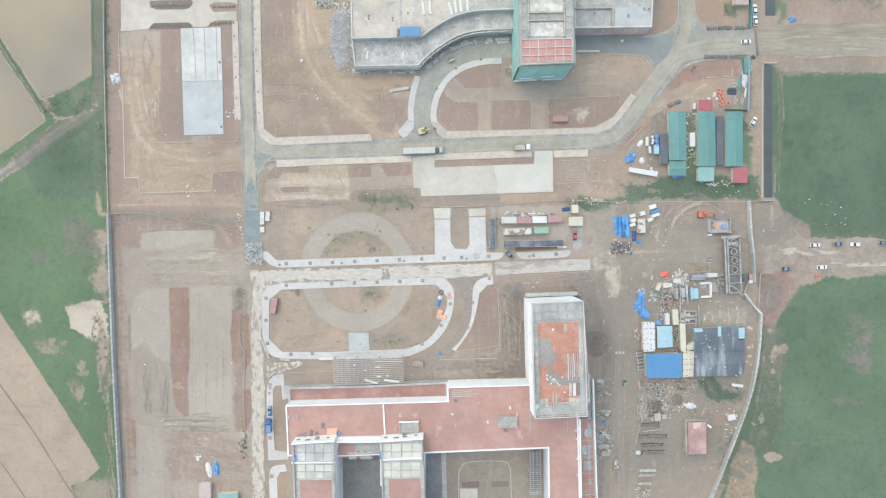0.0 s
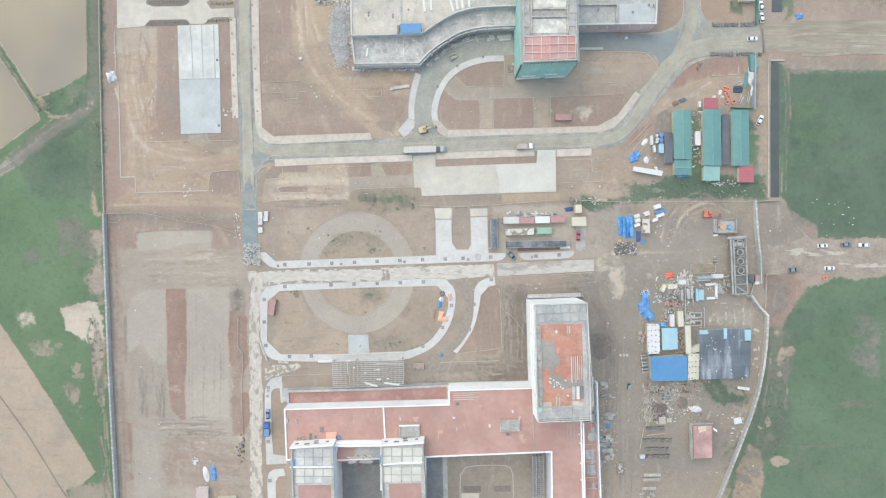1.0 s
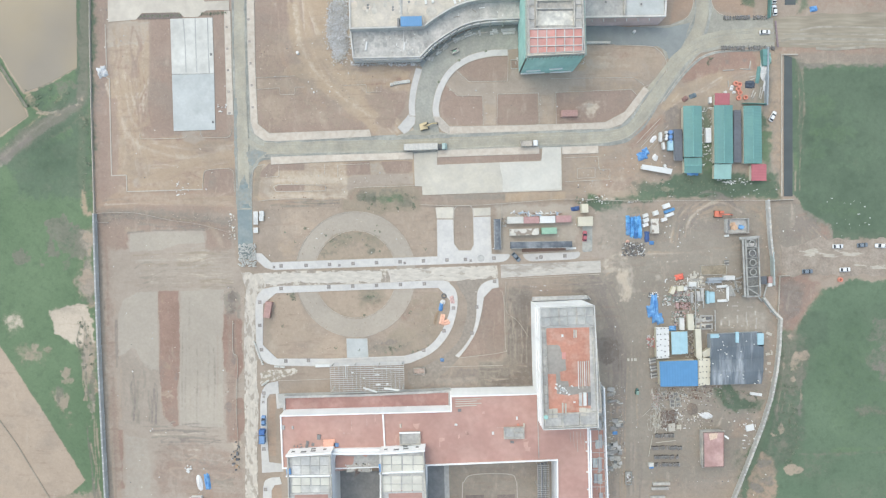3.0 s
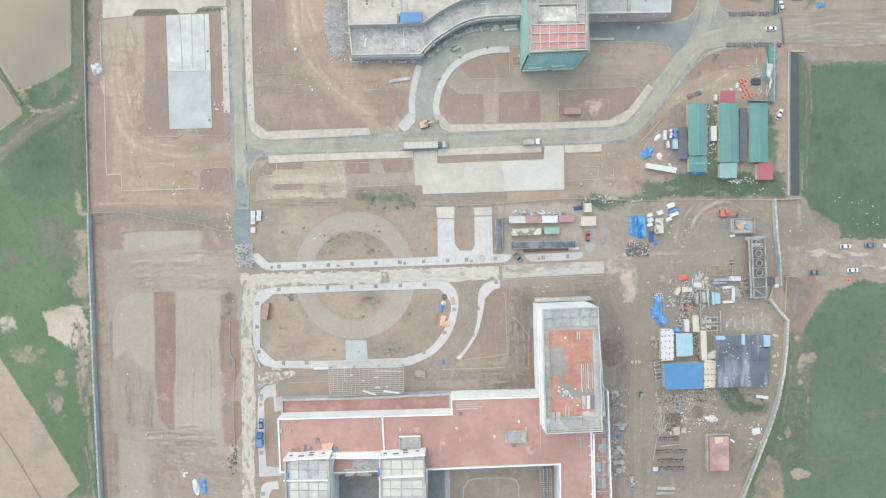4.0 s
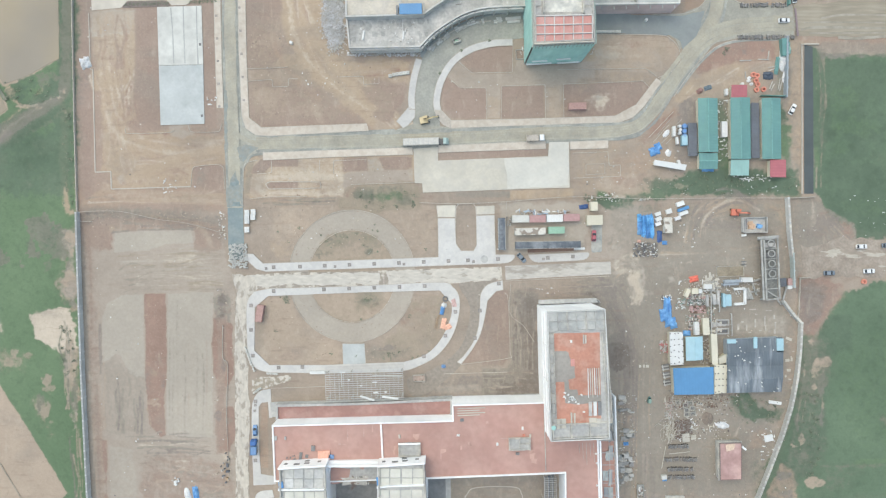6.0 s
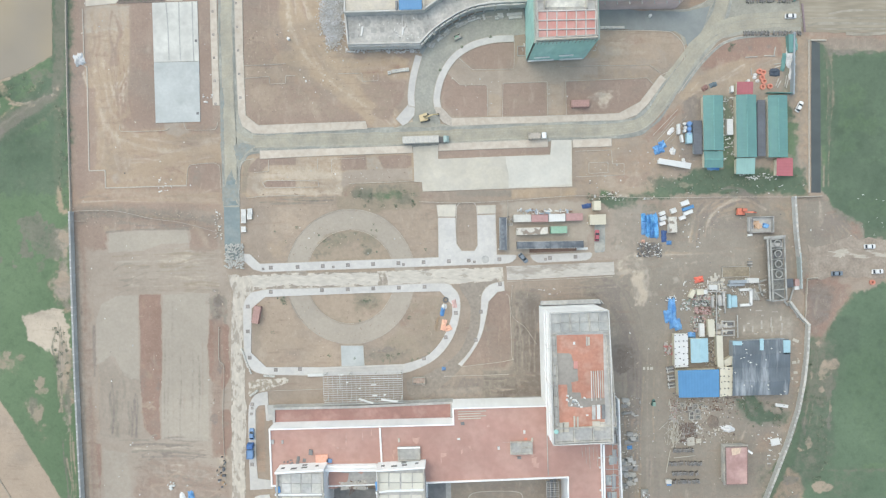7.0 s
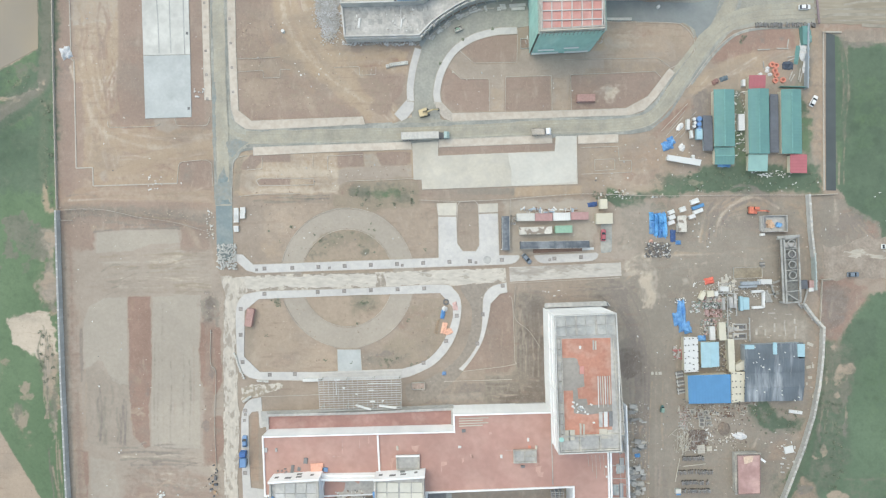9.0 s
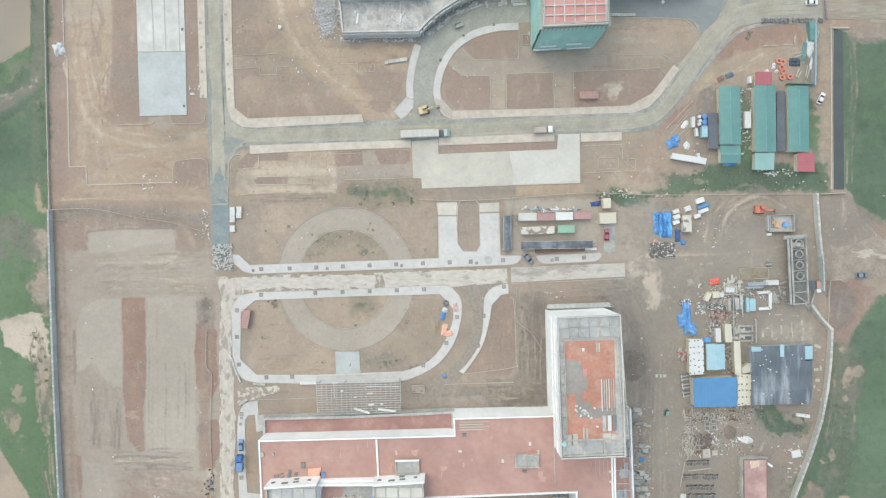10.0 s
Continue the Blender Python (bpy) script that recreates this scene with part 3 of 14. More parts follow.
paint("grey", [(-141.9, 91.1), (-124.3, 91.1), (-124.4, 82.2), (-135.3, 81.7), (-142.0, 80.2)], 0.9, 0.7, 0.75)
paint("dark", [(-148.9, 67.8), (-142.4, 68.3), (-142.1, 45.5), (-148.1, 43.0)], 1.5, 1.2, 0.4)
paint("pale", [(-140.8, 82.7), (-124.8, 84.2), (-125.5, 67.8), (-139.9, 64.1)], 4, 3, 0.35)
for k in range(46):
    x = -137 + rw.uniform(0, 17)
    y = rw.uniform(36, 80)
    b = rw.uniform(-1.0, 1.0)
    stroke(("pale", "red", "sand", "rust", "sand")[k % 5], [(x, y), (x + b, y - 5), (x + b * 0.3, y - rw.uniform(8, 14))], rw.uniform(0.35, 0.7), 0.4, 0.25, rw.uniform(0.3, 0.6))
for k in range(30):
    x, y = rw.uniform(-130, -88), rw.uniform(16, 40)
    a = rw.choice((0.25, -0.35, 0.9, -0.9)) + rw.gauss(0, 0.2)
    L = rw.uniform(6, 15)
    dx, dy, b = math.cos(a) * L, math.sin(a) * L, rw.uniform(-2.5, 2.5)
    for off in (0.0, 1.8):
        stroke(("pale", "rust", "red")[k % 3], [(x, y + off), (x + dx * 0.5 - b * 0.4, y + off + dy * 0.5 + b), (x + dx, y + off + dy)], rw.uniform(0.35, 0.6), 0.4, 0.3, rw.uniform(0.25, 0.5))
for k in range(34):
    x, y = rw.uniform(-141, -100), rw.uniform(20, 66)
    a = 1.57 if x < -126 else rw.gauss(-0.5, 0.5)
    L = rw.uniform(3, 11)
    dx, dy = math.cos(a) * L, math.sin(a) * L
    bend = rw.uniform(-2.2, 2.2)
    for off in (0.0, 1.9):
        stroke(("pale", "red", "rust", "red")[k % 4], [(x + off, y), (x + off + dx * 0.5 + bend, y + dy * 0.5 + bend * 0.6), (x + off + dx, y + dy)], rw.uniform(0.4, 0.8), 0.5, 0.6, rw.uniform(0.15, 0.4))
for k in range(8):
    y = 26 - k * 1.2
    stroke(("pale", "red")[k % 2], [(-140 + rw.uniform(0, 12), y), (-118, y + rw.uniform(-1, 1)), (-95, y + rw.uniform(-0.5, 1.5))], rw.uniform(0.5, 0.9), 0.5, 0.5, 0.25)
for r in (0.0, 1.3, 2.4):
    stroke("pale", [(-96.41, 18.12), (-92 + r, 20.5), (-91.2 + r * 0.6, 24 + r)], 0.5, 0.4, 0.2, 0.5)

# gardens in front of the northern building
paint("red", [(-80.4, 124.6), (-40.7, 124.6), (-42.1, 72.8), (-13.4, 72.8), (-19.7, 44.3), (-78.3, 43.0)], 1, 0.7, 0.6)
paint("sand", [(-65.5, 124.6), (-40.7, 124.6), (-45.8, 72.8), (-15.9, 67.8), (-15.9, 64.1), (-45.8, 64.1), (-59.4, 85.2)], 2.5, 1.5, 0.8)
paint("red", [(-71.7, 114.8), (-66.8, 114.8), (-61.9, 82.7), (-65.7, 76.5), (-70.1, 82.7)], 1.5, 0.6, 0.8)
for k in range(4):
    stroke("pale" if k % 2 else "sand", [(-66 + k * 2.2, 115), (-64 + k * 2.0, 90), (-52 + k * 1.8, 66), (-30 + k * 1.5, 52), (-12 + k, 44)], 1.0, 0.7, 0.4, 0.7)
for k in range(30):
    x, y = -90 + rw.uniform(0, 26), rw.uniform(62, 108)
    stroke(("pale", "red", "sand", "grey", "rust")[k % 5], [(x, y), (x + rw.uniform(-0.6, 0.6), y - 5), (x + rw.uniform(-0.8, 1.4), y - rw.uniform(8, 18))], rw.uniform(0.4, 1.2), 0.5, 0.5, rw.uniform(0.25, 0.5))
paint("sand", [(-45.8, 70.3), (-14.7, 70.3), (-17.2, 67.8), (-44.6, 67.3)], 1.0, 1.0, 0.8)
paint("sand", [(-3.48, 72.8), (30.1, 85.2), (30.1, 70.3), (91.0, 81.5), (93.6, 70.3), (81.2, 55.5), (68.8, 48.5), (1.50, 46.8)], 1, 0.6, 0.32)
paint("rust", [(28.9, 67.8), (56.3, 69.1), (53.8, 64.1), (30.1, 62.4)], 2, 1.5, 0.4)
paint("sand", [(56.2, 79.0), (86.1, 81.0), (92.3, 76.5), (88.6, 67.8), (74.9, 67.8), (55.0, 67.8)], 2, 1.2, 0.5)
for pts in ([(-2.24, 60.41), (3.99, 67.85), (5.24, 59.66), (15.20, 59.66), (15.21, 47.99), (1.50, 47.99)], [(20.93, 60.41), (38.36, 60.90), (38.39, 48.49), (21.44, 47.99)], [(46.33, 61.65), (77.46, 62.39), (81.21, 59.17), (75.02, 51.72), (67.56, 48.99), (46.87, 48.49)]):
    paint("red", pts, 0.5, 0.2, 0.9)
for k in range(30):
    r = random.Random(200 + k)
    x, y = r.gauss(66, 5), r.gauss(53, 2.6)
    stroke("pale", [(x, y), (x + r.uniform(0.4, 2), y - r.uniform(-0.6, 0.8))], r.uniform(0.5, 1.2), 0.5, 0.6, 0.45)
paint("red", [(8.47, 66.6), (5.23, 70.3), (16.4, 77.3), (25.9, 78.2), (25.9, 66.4)], 0.5, 0.2, 0.95)
paint("rust", [(106.0, 77.8), (133.3, 79.0), (134.7, 71.6), (111.1, 65.4), (98.6, 67.8)], 1.5, 1, 0.8)
paint("sand", [(96.1, 64.1), (133.4, 70.3), (133.5, 59.2), (112.4, 56.7), (93.7, 55.5), (81.3, 43.0), (78.8, 44.3)], 1.5, 1, 0.5)
for k in range(7):
    stroke(("pale", "rust")[k % 2], [(99.89, 60.41), (114 + k * 0.6, 62 + k * 0.9), (128, 67 + k * 0.8)], 0.6, 0.5, 0.5, 0.35)
paint("rust", [(78.8, 45.5), (91.2, 54.2), (93.7, 49.2), (81.3, 41.8)], 1.5, 0.8, 0.7)
paint("sand", [(63.9, 39.3), (98.8, 43.0), (81.4, 18.1), (49.0, 16.9), (50.2, 20.6), (53.9, 34.3)], 2, 1.2, 0.4)
paint("rust", [(66.4, 36.8), (82.6, 39.3), (78.9, 20.6), (66.4, 20.6)], 2.5, 2, 0.5)
paint("rust", [(95.9, 104.9), (103.3, 104.9), (103.4, 93.8), (98.5, 90.1), (93.5, 90.1)], 1, 0.6, 0.7)
paint("rust", [(111.2, 117.2), (128.1, 117.2), (128.2, 93.6), (113.3, 95.1), (110.8, 100.0)], 0.8, 0.6, 0.85)
paint("grass", [(122.7, 103.7), (127.7, 103.7), (128.2, 97.5), (124.2, 98.8)], 1, 1, 0.6)
paint("grass", [(95.1, 26.9), (111.3, 27.6), (136.3, 25.1), (140.1, 16.9), (86.4, 17.6)], 1.5, 1.0, 0.95)
paint("grass", [(107.7, 55.5), (111.7, 45.5), (111.8, 25.6), (107.8, 28.1)], 0.8, 0.6, 0.8)
paint("grass", [(133.2, 45.5), (136.2, 35.6), (136.4, 18.1), (133.4, 19.4)], 0.8, 0.6, 0.8)
paint("dark", [(91.2, 55.5), (99.9, 55.5), (100.1, 30.6), (91.3, 30.6), (90.0, 40.5)], 1.5, 0.8, 0.6)
paint("grass", [(132.1, 75.3), (135.9, 74.0), (136.0, 56.7), (129.8, 57.4)], 0.8, 0.5, 0.6)

# the strip between the two roads
paint("rust", [(-80.4, 30.6), (-70.9, 19.4), (-12.2, 23.1), (-12.2, 15.1), (-78.5, 14.1)], 2, 1, 0.4)
paint("sand", [(-76.4, 30.6), (-12.2, 34.3), (-12.2, 21.9), (-36.0, 19.4), (-56.0, 16.9), (-78.4, 16.1), (-80.9, 23.1)], 1.2, 0.8, 0.7)
paint("pale", [(-70.9, 26.9), (-43.4, 29.3), (-39.0, 23.1), (-44.7, 18.1), (-73.4, 16.9), (-75.9, 20.6)], 0.7, 0.4, 0.45)
paint("red", [(-70.2, 22.4), (-50.9, 22.9), (-50.9, 20.4), (-70.2, 19.9)], 0.4, 0.2, 0.9)
paint("red", [(-70.1, 31.1), (-50.9, 31.3), (-50.9, 27.6), (-68.4, 26.9)], 0.5, 0.3, 0.8)
paint("red", [(-45.4, 31.3), (-32.2, 31.8), (-35.9, 27.1), (-44.9, 26.6)], 0.5, 0.3, 0.8)
paint("red", [(-27.9, 32.1), (-14.0, 32.8), (-14.0, 28.6), (-23.5, 28.1)], 0.5, 0.3, 0.8)
paint("grey", [(-33.4, 31.8), (-27.9, 32.1), (-23.5, 27.6), (-13.5, 28.1), (-13.5, 23.1), (-38.5, 21.9), (-43.4, 24.4)], 0.5, 0.3, 0.6)
paint("red", [(-3.49, 34.6), (39.7, 36.1), (39.7, 33.1), (-3.49, 31.3)], 0.4, 0.2, 0.9)
paint("grass", [(-36.0, 19.4), (-21.0, 21.1), (-12.2, 16.1), (-16.0, 11.9), (-33.5, 15.1)], 2, 2.2, 0.75)
paint("red", [(-11.0, 18.1), (24.0, 19.1), (24.0, 16.1), (-9.74, 15.1)], 1, 0.5, 0.5)
paint("sand", [(25.2, 18.9), (50.2, 19.9), (50.2, 16.1), (25.2, 16.1)], 1, 0.4, 0.8)

# the southern gardens with their ring walk
paint("tan", [(-69.6, 13.7), (-4.44, 15.8), (-3.57, -6.27), (-68.3, -8.47), (-71.4, -3.59)], 1, 0.6, 0.5)
paint("tan", [(-70.6, -23.6), (-0.47, -20.4), (4.40, -26.9), (0.63, -38.0), (-10.5, -48.0), (-51.6, -49.8), (-70.2, -49.4), (-72.0, -39.1)], 1, 0.5, 0.45)
cx, cy = [(-38.04, -14.69)][0]
oval = lambda rx, ry: [(cx + rx * math.cos(a / 40 * 6.2832), cy + ry * math.sin(a / 40 * 6.2832)) for a in range(40)]
paint("dark", oval(25.6, 27.0), 0.3, 0.1, 0.55)
paint("grey", oval(25.3, 26.7), 0.3, 0.1, 0.97)
paint("dark", oval(17.7, 18.8), 0.3, 0.1, 0.45)
for kind, amount in (("track", 0.95), ("tan", 0.5)):
    paint(kind, oval(17.4, 18.5), 0.3, 0.1, amount)
paint("dark", [(-52.1, -1.83), (-42.5, 2.60), (-31.5, 3.04), (-26.6, -0.29), (-33.7, -3.16), (-48.1, -5.37)], 1.5, 1.8, 0.35)
paint("dark", [(-32.0, -44.0), (-22.7, -42.4), (-12.7, -43.5), (-16.0, -48.0), (-31.6, -48.5)], 1.5, 1.6, 0.35)
paint("grass", [(-52.3, -3.11), (-48.5, 1.89), (-39.0, 3.89), (-29.0, 1.89), (-29.0, -1.36), (-38.5, -0.61), (-48.5, -4.36)], 1.2, 1.8, 0.42)
paint("grass", [(-34.8, -21.9), (-29.8, -21.4), (-29.1, -25.7), (-34.8, -25.7)], 1.2, 1.2, 0.45)
paint("grass", [(-66.1, -21.9), (-63.1, -22.4), (-63.6, -25.7), (-66.1, -24.9)], 0.8, 0.8, 0.45)
paint("track", [(-71.1, -24.4), (-59.9, -34.4), (-46.1, -44.5), (-43.6, -49.5), (-71.2, -49.5), (-76.7, -44.5), (-76.2, -29.4)], 1, 0.5, 0.5)
paint("track", [(-4.75, -21.9), (1.51, -26.9), (-1.00, -39.5), (-11.0, -47.0), (-31.1, -48.3), (-21.1, -37.0), (-13.5, -24.4)], 1, 0.5, 0.5)
paint("red", [(14.5, -24.4), (19.5, -20.6), (24.1, -21.4), (24.6, -45.8), (10.3, -49.5), (5.27, -50.0)], 0.6, 0.3, 0.85)
paint("dark", [(-12.3, -57.1), (35.4, -54.6), (36.7, -62.6), (-12.3, -63.6)], 1.5, 0.8, 0.45)
paint("grey", [(-6.02, -58.3), (11.6, -57.1), (16.6, -60.9), (-6.02, -61.6)], 1.5, 1.2, 0.45)
paint("dark", [(30.3, -19.4), (36.1, -19.4), (36.2, -59.6), (30.4, -54.6)], 1.5, 0.8, 0.6)
for o in (0.0, 2.4, 4.6, 6.2):
    stroke("dark" if o != 2.4 else "track", [(x + o, y) for x, y in ((27.88, -26.88), (30.55, -36.86), (31.45, -47.97), (30.57, -54.19))], 0.8, 0.5, 0.4, 0.5)
stroke("dark", [(17.3, -59.1), (23.9, -56.4), (32.8, -55.1), (36.8, -52.4)], 3.0, 1.2, 0.8, 0.45)
paint("dark", [(62.9, -26.9), (69.2, -29.4), (73.0, -44.5), (65.5, -44.5)], 2, 1, 0.35)
for k in range(5):
    stroke("dark" if k % 2 else "pale", [(28 + k * 8, -14 - k * 0.5), (62 + k * 1.5, -15 - k), (71 + k * 1.2, -28), (75 + k, -60), (76 + k, -110)], 0.8, 0.7, 0.4, 0.22)
paint("red", [(37.8, -18.1), (65.3, -16.9), (74.2, -24.4), (71.7, -34.4), (64.1, -26.9), (36.6, -24.4)], 2, 1, 0.4)

# the eastern work yard
paint("dark", [(64.1, -19.4), (89.1, -11.9), (136.5, 0.64), (138.1, -29.4), (140.8, -54.6), (129.8, -87.4), (119.9, -115.2), (112.6, -145.8), (65.9, -145.8), (65.6, -69.7)], 5, 2.5, 0.3)
paint("dark", [(24.0, -16.9), (66.6, -15.6), (69.2, -29.4), (36.6, -26.9), (36.7, -62.1), (-12.3, -64.1), (-11.0, -57.1), (24.1, -50.8)], 2, 1.2, 0.28)
for k in range(7):
    r = random.Random(40 + k)
    stroke("dark", [(30 + k * 0.9, -26), (30.5 + k * 0.8, -42), (29.5 + k * 0.7, -55 + k * 0.5), (20, -57 + k * 0.4), (2, -58 + k * 0.5)], 0.5, 0.4, 0.4, 0.35)
    stroke("pale" if k % 2 else "dark", [(73 + k * 1.7, -30 - r.uniform(0, 5)), (73.5 + k * 1.7, -60), (74 + k * 1.7, -85), (73 + k * 1.8, -112)], 0.7, 0.6, 0.5, 0.22)
    stroke("dark" if k % 2 else "sand", [(101 - k, 3 + k * 0.6), (102 - k * 0.4, 11 + k * 0.5), (110, 14 + k * 0.6), (122, 15 + k * 0.4), (133, 10 + k * 0.6)], 0.6, 0.5, 0.5, 0.4)
    stroke("dark", [(64 + k * 0.5, -16 - k * 0.4), (70 + k * 0.6, -22 - k * 0.8), (71.5 + k * 0.5, -35)], 0.5, 0.4, 0.3, 0.3)
paint("track", [(91.5, 14.4), (136.4, 15.6), (136.5, 5.64), (104.0, 5.64), (94.1, -6.87), (84.1, -11.9)], 3, 2, 0.55)
stroke("sand", [(97.7, 6.89), (104.0, 11.1), (114.0, 12.6), (128.9, 11.9), (135.2, 5.64)], 3.0, 1.5, 0.8, 0.6)
stroke("dark", [(101.5, -1.86), (100.3, 3.14), (104.0, 6.14)], 2.5, 1.5, 0.8, 0.4)
paint("pale", [(65.3, -8.12), (76.6, -8.12), (79.1, -21.9), (76.7, -23.1), (72.8, -15.6), (65.3, -14.4)], 3, 2.2, 0.22)
paint("grey", [(64.0, 11.9), (75.2, 11.9), (74.1, -6.87), (64.1, -8.12)], 1.2, 0.8, 0.6)
paint("grey", [(72.9, -24.4), (86.6, -19.4), (87.4, -145.8), (69.7, -145.8), (70.6, -64.6)], 2, 1, 0.35)
paint("grass", [(111.5, -62.6), (119.0, -62.1), (127.1, -68.4), (134.6, -67.2), (133.4, -72.7), (123.4, -74.2), (115.8, -71.0)], 1, 1, 0.9)
stroke("grey", [(115.8, -62.6), (119.1, -67.2), (122.6, -71.7), (129.7, -73.5)], 2.2, 1.2, 0.7, 0.7)
paint("track", [(117.0, -62.1), (129.6, -61.6), (133.4, -67.2), (125.8, -67.7)], 0.8, 0.6, 0.7)
paint("track", [(123.4, -76.0), (132.2, -77.3), (124.9, -107.6), (120.5, -115.2), (87.2, -117.8), (89.7, -107.6), (118.6, -102.6)], 4, 2, 0.5)
paint("dark", [(85.7, -69.7), (97.0, -69.2), (95.8, -76.0), (85.7, -77.3)], 1.5, 1.2, 0.4)
paint("red", [(64.4, -81.0), (73.2, -81.0), (70.8, -120.3), (65.8, -120.3)], 2, 1, 0.2)

# the south-eastern yard: trodden grey mud with wheel marks
paint("mud", [(58.0, -10.1), (77.5, -3.63), (88.3, 9.37), (129.3, 14.1), (131.9, 5.01), (128.3, -10.2), (138.6, -29.7), (137.3, -60.1), (128.9, -103.8), (51.7, -103.9), (54.8, -29.7)], 6, 4, 0.7)
paint("grey", [(63.4, 13.3), (75.3, 13.7), (74.3, -3.63), (63.4, -5.79)], 3, 2, 0.5)
paint("mud", [(58.2, -97.3), (84.3, -99.5), (79.8, -51.4), (66.8, -49.3)], 5, 3, 0.6)
paint("rust", [(108.5, -11.0), (117.8, -10.8), (118.0, -14.9), (108.7, -14.9)], 0.5, 0.3, 0.75)
paint("dark", [(126.2, -3.65), (132.0, -3.65), (132.5, -24.2), (126.0, -23.6)], 1.0, 0.5, 0.45)
yr = random.Random(55)
for k in range(16):
    o = yr.uniform(-6, 6)
    q = [Vector((98.70, -1.47)), Vector((99.53, 5.46)), Vector((103.40, 10.01)), Vector((110.95, 12.82))]
    stroke(("dark", "sand", "rust", "pale", "dark")[k % 5], [(v.x + o * (0.8 - 0.2 * i), v.y - o * 0.25 * i) for i, v in enumerate(q)], yr.uniform(0.35, 0.9), 0.4, 0.4, yr.uniform(0.3, 0.55))
paint("dark", [(100.2, 2.43), (103.4, 2.43), (103.0, -1.90), (100.2, -2.55)], 1.5, 1.2, 0.5)
for k in range(14):
    y0 = yr.uniform(0, 1)
    a, b = Vector((80.80, -16.65)).lerp(Vector((86.15, 0.71)), y0), Vector((125.11, -10.15)).lerp(Vector((127.19, 2.85)), y0)
    stroke(("pale", "dark", "mud", "sand")[k % 4], [tuple(a), tuple(a.lerp(b, 0.5) + Vector((0, yr.uniform(-1.5, 1.5)))), tuple(b)], yr.uniform(0.4, 0.9), 0.5, 0.5, yr.uniform(0.2, 0.4))
for o in (0.0, 2.0, 5.0, 7.2):
    stroke("dark", [(-o * 0.6 + v.x, v.y + o * 0.3) for v in (Vector((64.98, -16.64)), Vector((68.49, -28.60)), Vector((72.41, -36.21)), Vector((75.05, -47.09)), Vector((75.54, -64.52)), Vector((74.77, -95.11)))], 1.1, 0.6, 0.4, 0.7)
for o in (0.0, 2.2):
    stroke("dark", [(v.x, v.y - o) for v in (Vector((55.89, -19.25)), Vector((62.39, -18.38)), Vector((68.45, -16.65)), Vector((73.21, -14.47)))], 1.0, 0.5, 0.3, 0.65)
paint("dark", [(66.8, -38.0), (71.5, -36.6), (72.9, -43.8), (71.2, -49.3), (67.2, -48.2)], 2.5, 2.0, 0.5)
for x, y, w, l in ((116.17, -36.84, 0.9, 1.2), (118.77, -36.84, 1.3, 1.0), (121.78, -34.45, 1.5, 2.6), (124.59, -34.45, 1.4, 3.6), (127.40, -32.71, 1.2, 1.2), (130.42, -32.28, 1.3, 6.0), (130.45, -36.62, 1.2, 1.6), (133.67, -34.01, 1.0, 2.2), (89.45, -15.78, 2.4, 1.8), (88.56, -9.70, 1.4, 0.6), (95.27, -9.27, 4.6, 0.5)):
    stroke("pale", [(x, y + l / 2), (x + 0.1, y), (x, y - l / 2)], w, 0.7, 0.4, 0.8)
for k in range(40):
    x, y = yr.uniform(60, 136), yr.uniform(-92, -10)
    a, L = yr.choice((yr.gauss(0, 0.4), yr.gauss(1.57, 0.4))), yr.uniform(3, 12)
    for off in (0.0, 1.9):
        stroke(("dark", "sand", "pale", "mud")[k % 4], [(x + off, y + off), (x + off + math.cos(a) * L * 0.5 + yr.uniform(-0.6, 0.6), y + off + math.sin(a) * L * 0.5), (x + off + math.cos(a) * L, y + off + math.sin(a) * L)], yr.uniform(0.35, 0.7), 0.4, 0.4, yr.uniform(0.15, 0.32))
paint("moss", [(112.8, -62.7), (118.9, -61.4), (121.7, -63.2), (124.6, -66.7), (131.9, -68.2), (132.8, -69.5), (128.3, -72.5), (121.6, -73.2), (116.8, -70.4)], 1.5, 1.4, 0.85)
paint("dark", [(116.7, -63.4), (118.9, -63.4), (122.8, -69.9), (120.2, -71.0)], 1.6, 0.8, 0.4)
paint("rust", [(121.6, -76.5), (126.5, -74.9), (128.7, -78.6), (125.5, -81.9), (121.6, -81.9)], 2, 1.5, 0.4)
paint("moss", [(121.2, -90.2), (124.5, -88.9), (125.2, -95.0), (121.2, -96.8)], 2, 1.6, 0.35)
paint("dark", [(72.0, -1.87), (79.5, -1.43), (81.8, -6.29), (74.7, -8.50), (70.7, -6.95)], 2.0, 1.6, 0.55)
# sandy haul track and spilled soil before the northern wing
hr = random.Random(7)
stroke("sand", [(-60.5, 124.6), (-59.4, 104.9), (-57.7, 92.6), (-52.7, 80.2), (-43.3, 67.8), (-30.9, 57.9), (-18.9, 45.5)], 6.0, 1.2, 0.9, 0.9)
for k in range(16):
    o = hr.uniform(-3.2, 3.2)
    stroke(("pale", "rust", "pale", "clay")[k % 4], [(v.x + o, v.y + o * 0.8) for v in (Vector((-60.51, 124.63)), Vector((-59.35, 104.93)), Vector((-57.66, 92.59)), Vector((-52.73, 80.23)), Vector((-43.31, 67.85)), Vector((-30.89, 57.93)), Vector((-18.94, 45.51)))], hr.uniform(0.4, 0.8), 0.4, 0.4, hr.uniform(0.3, 0.6))
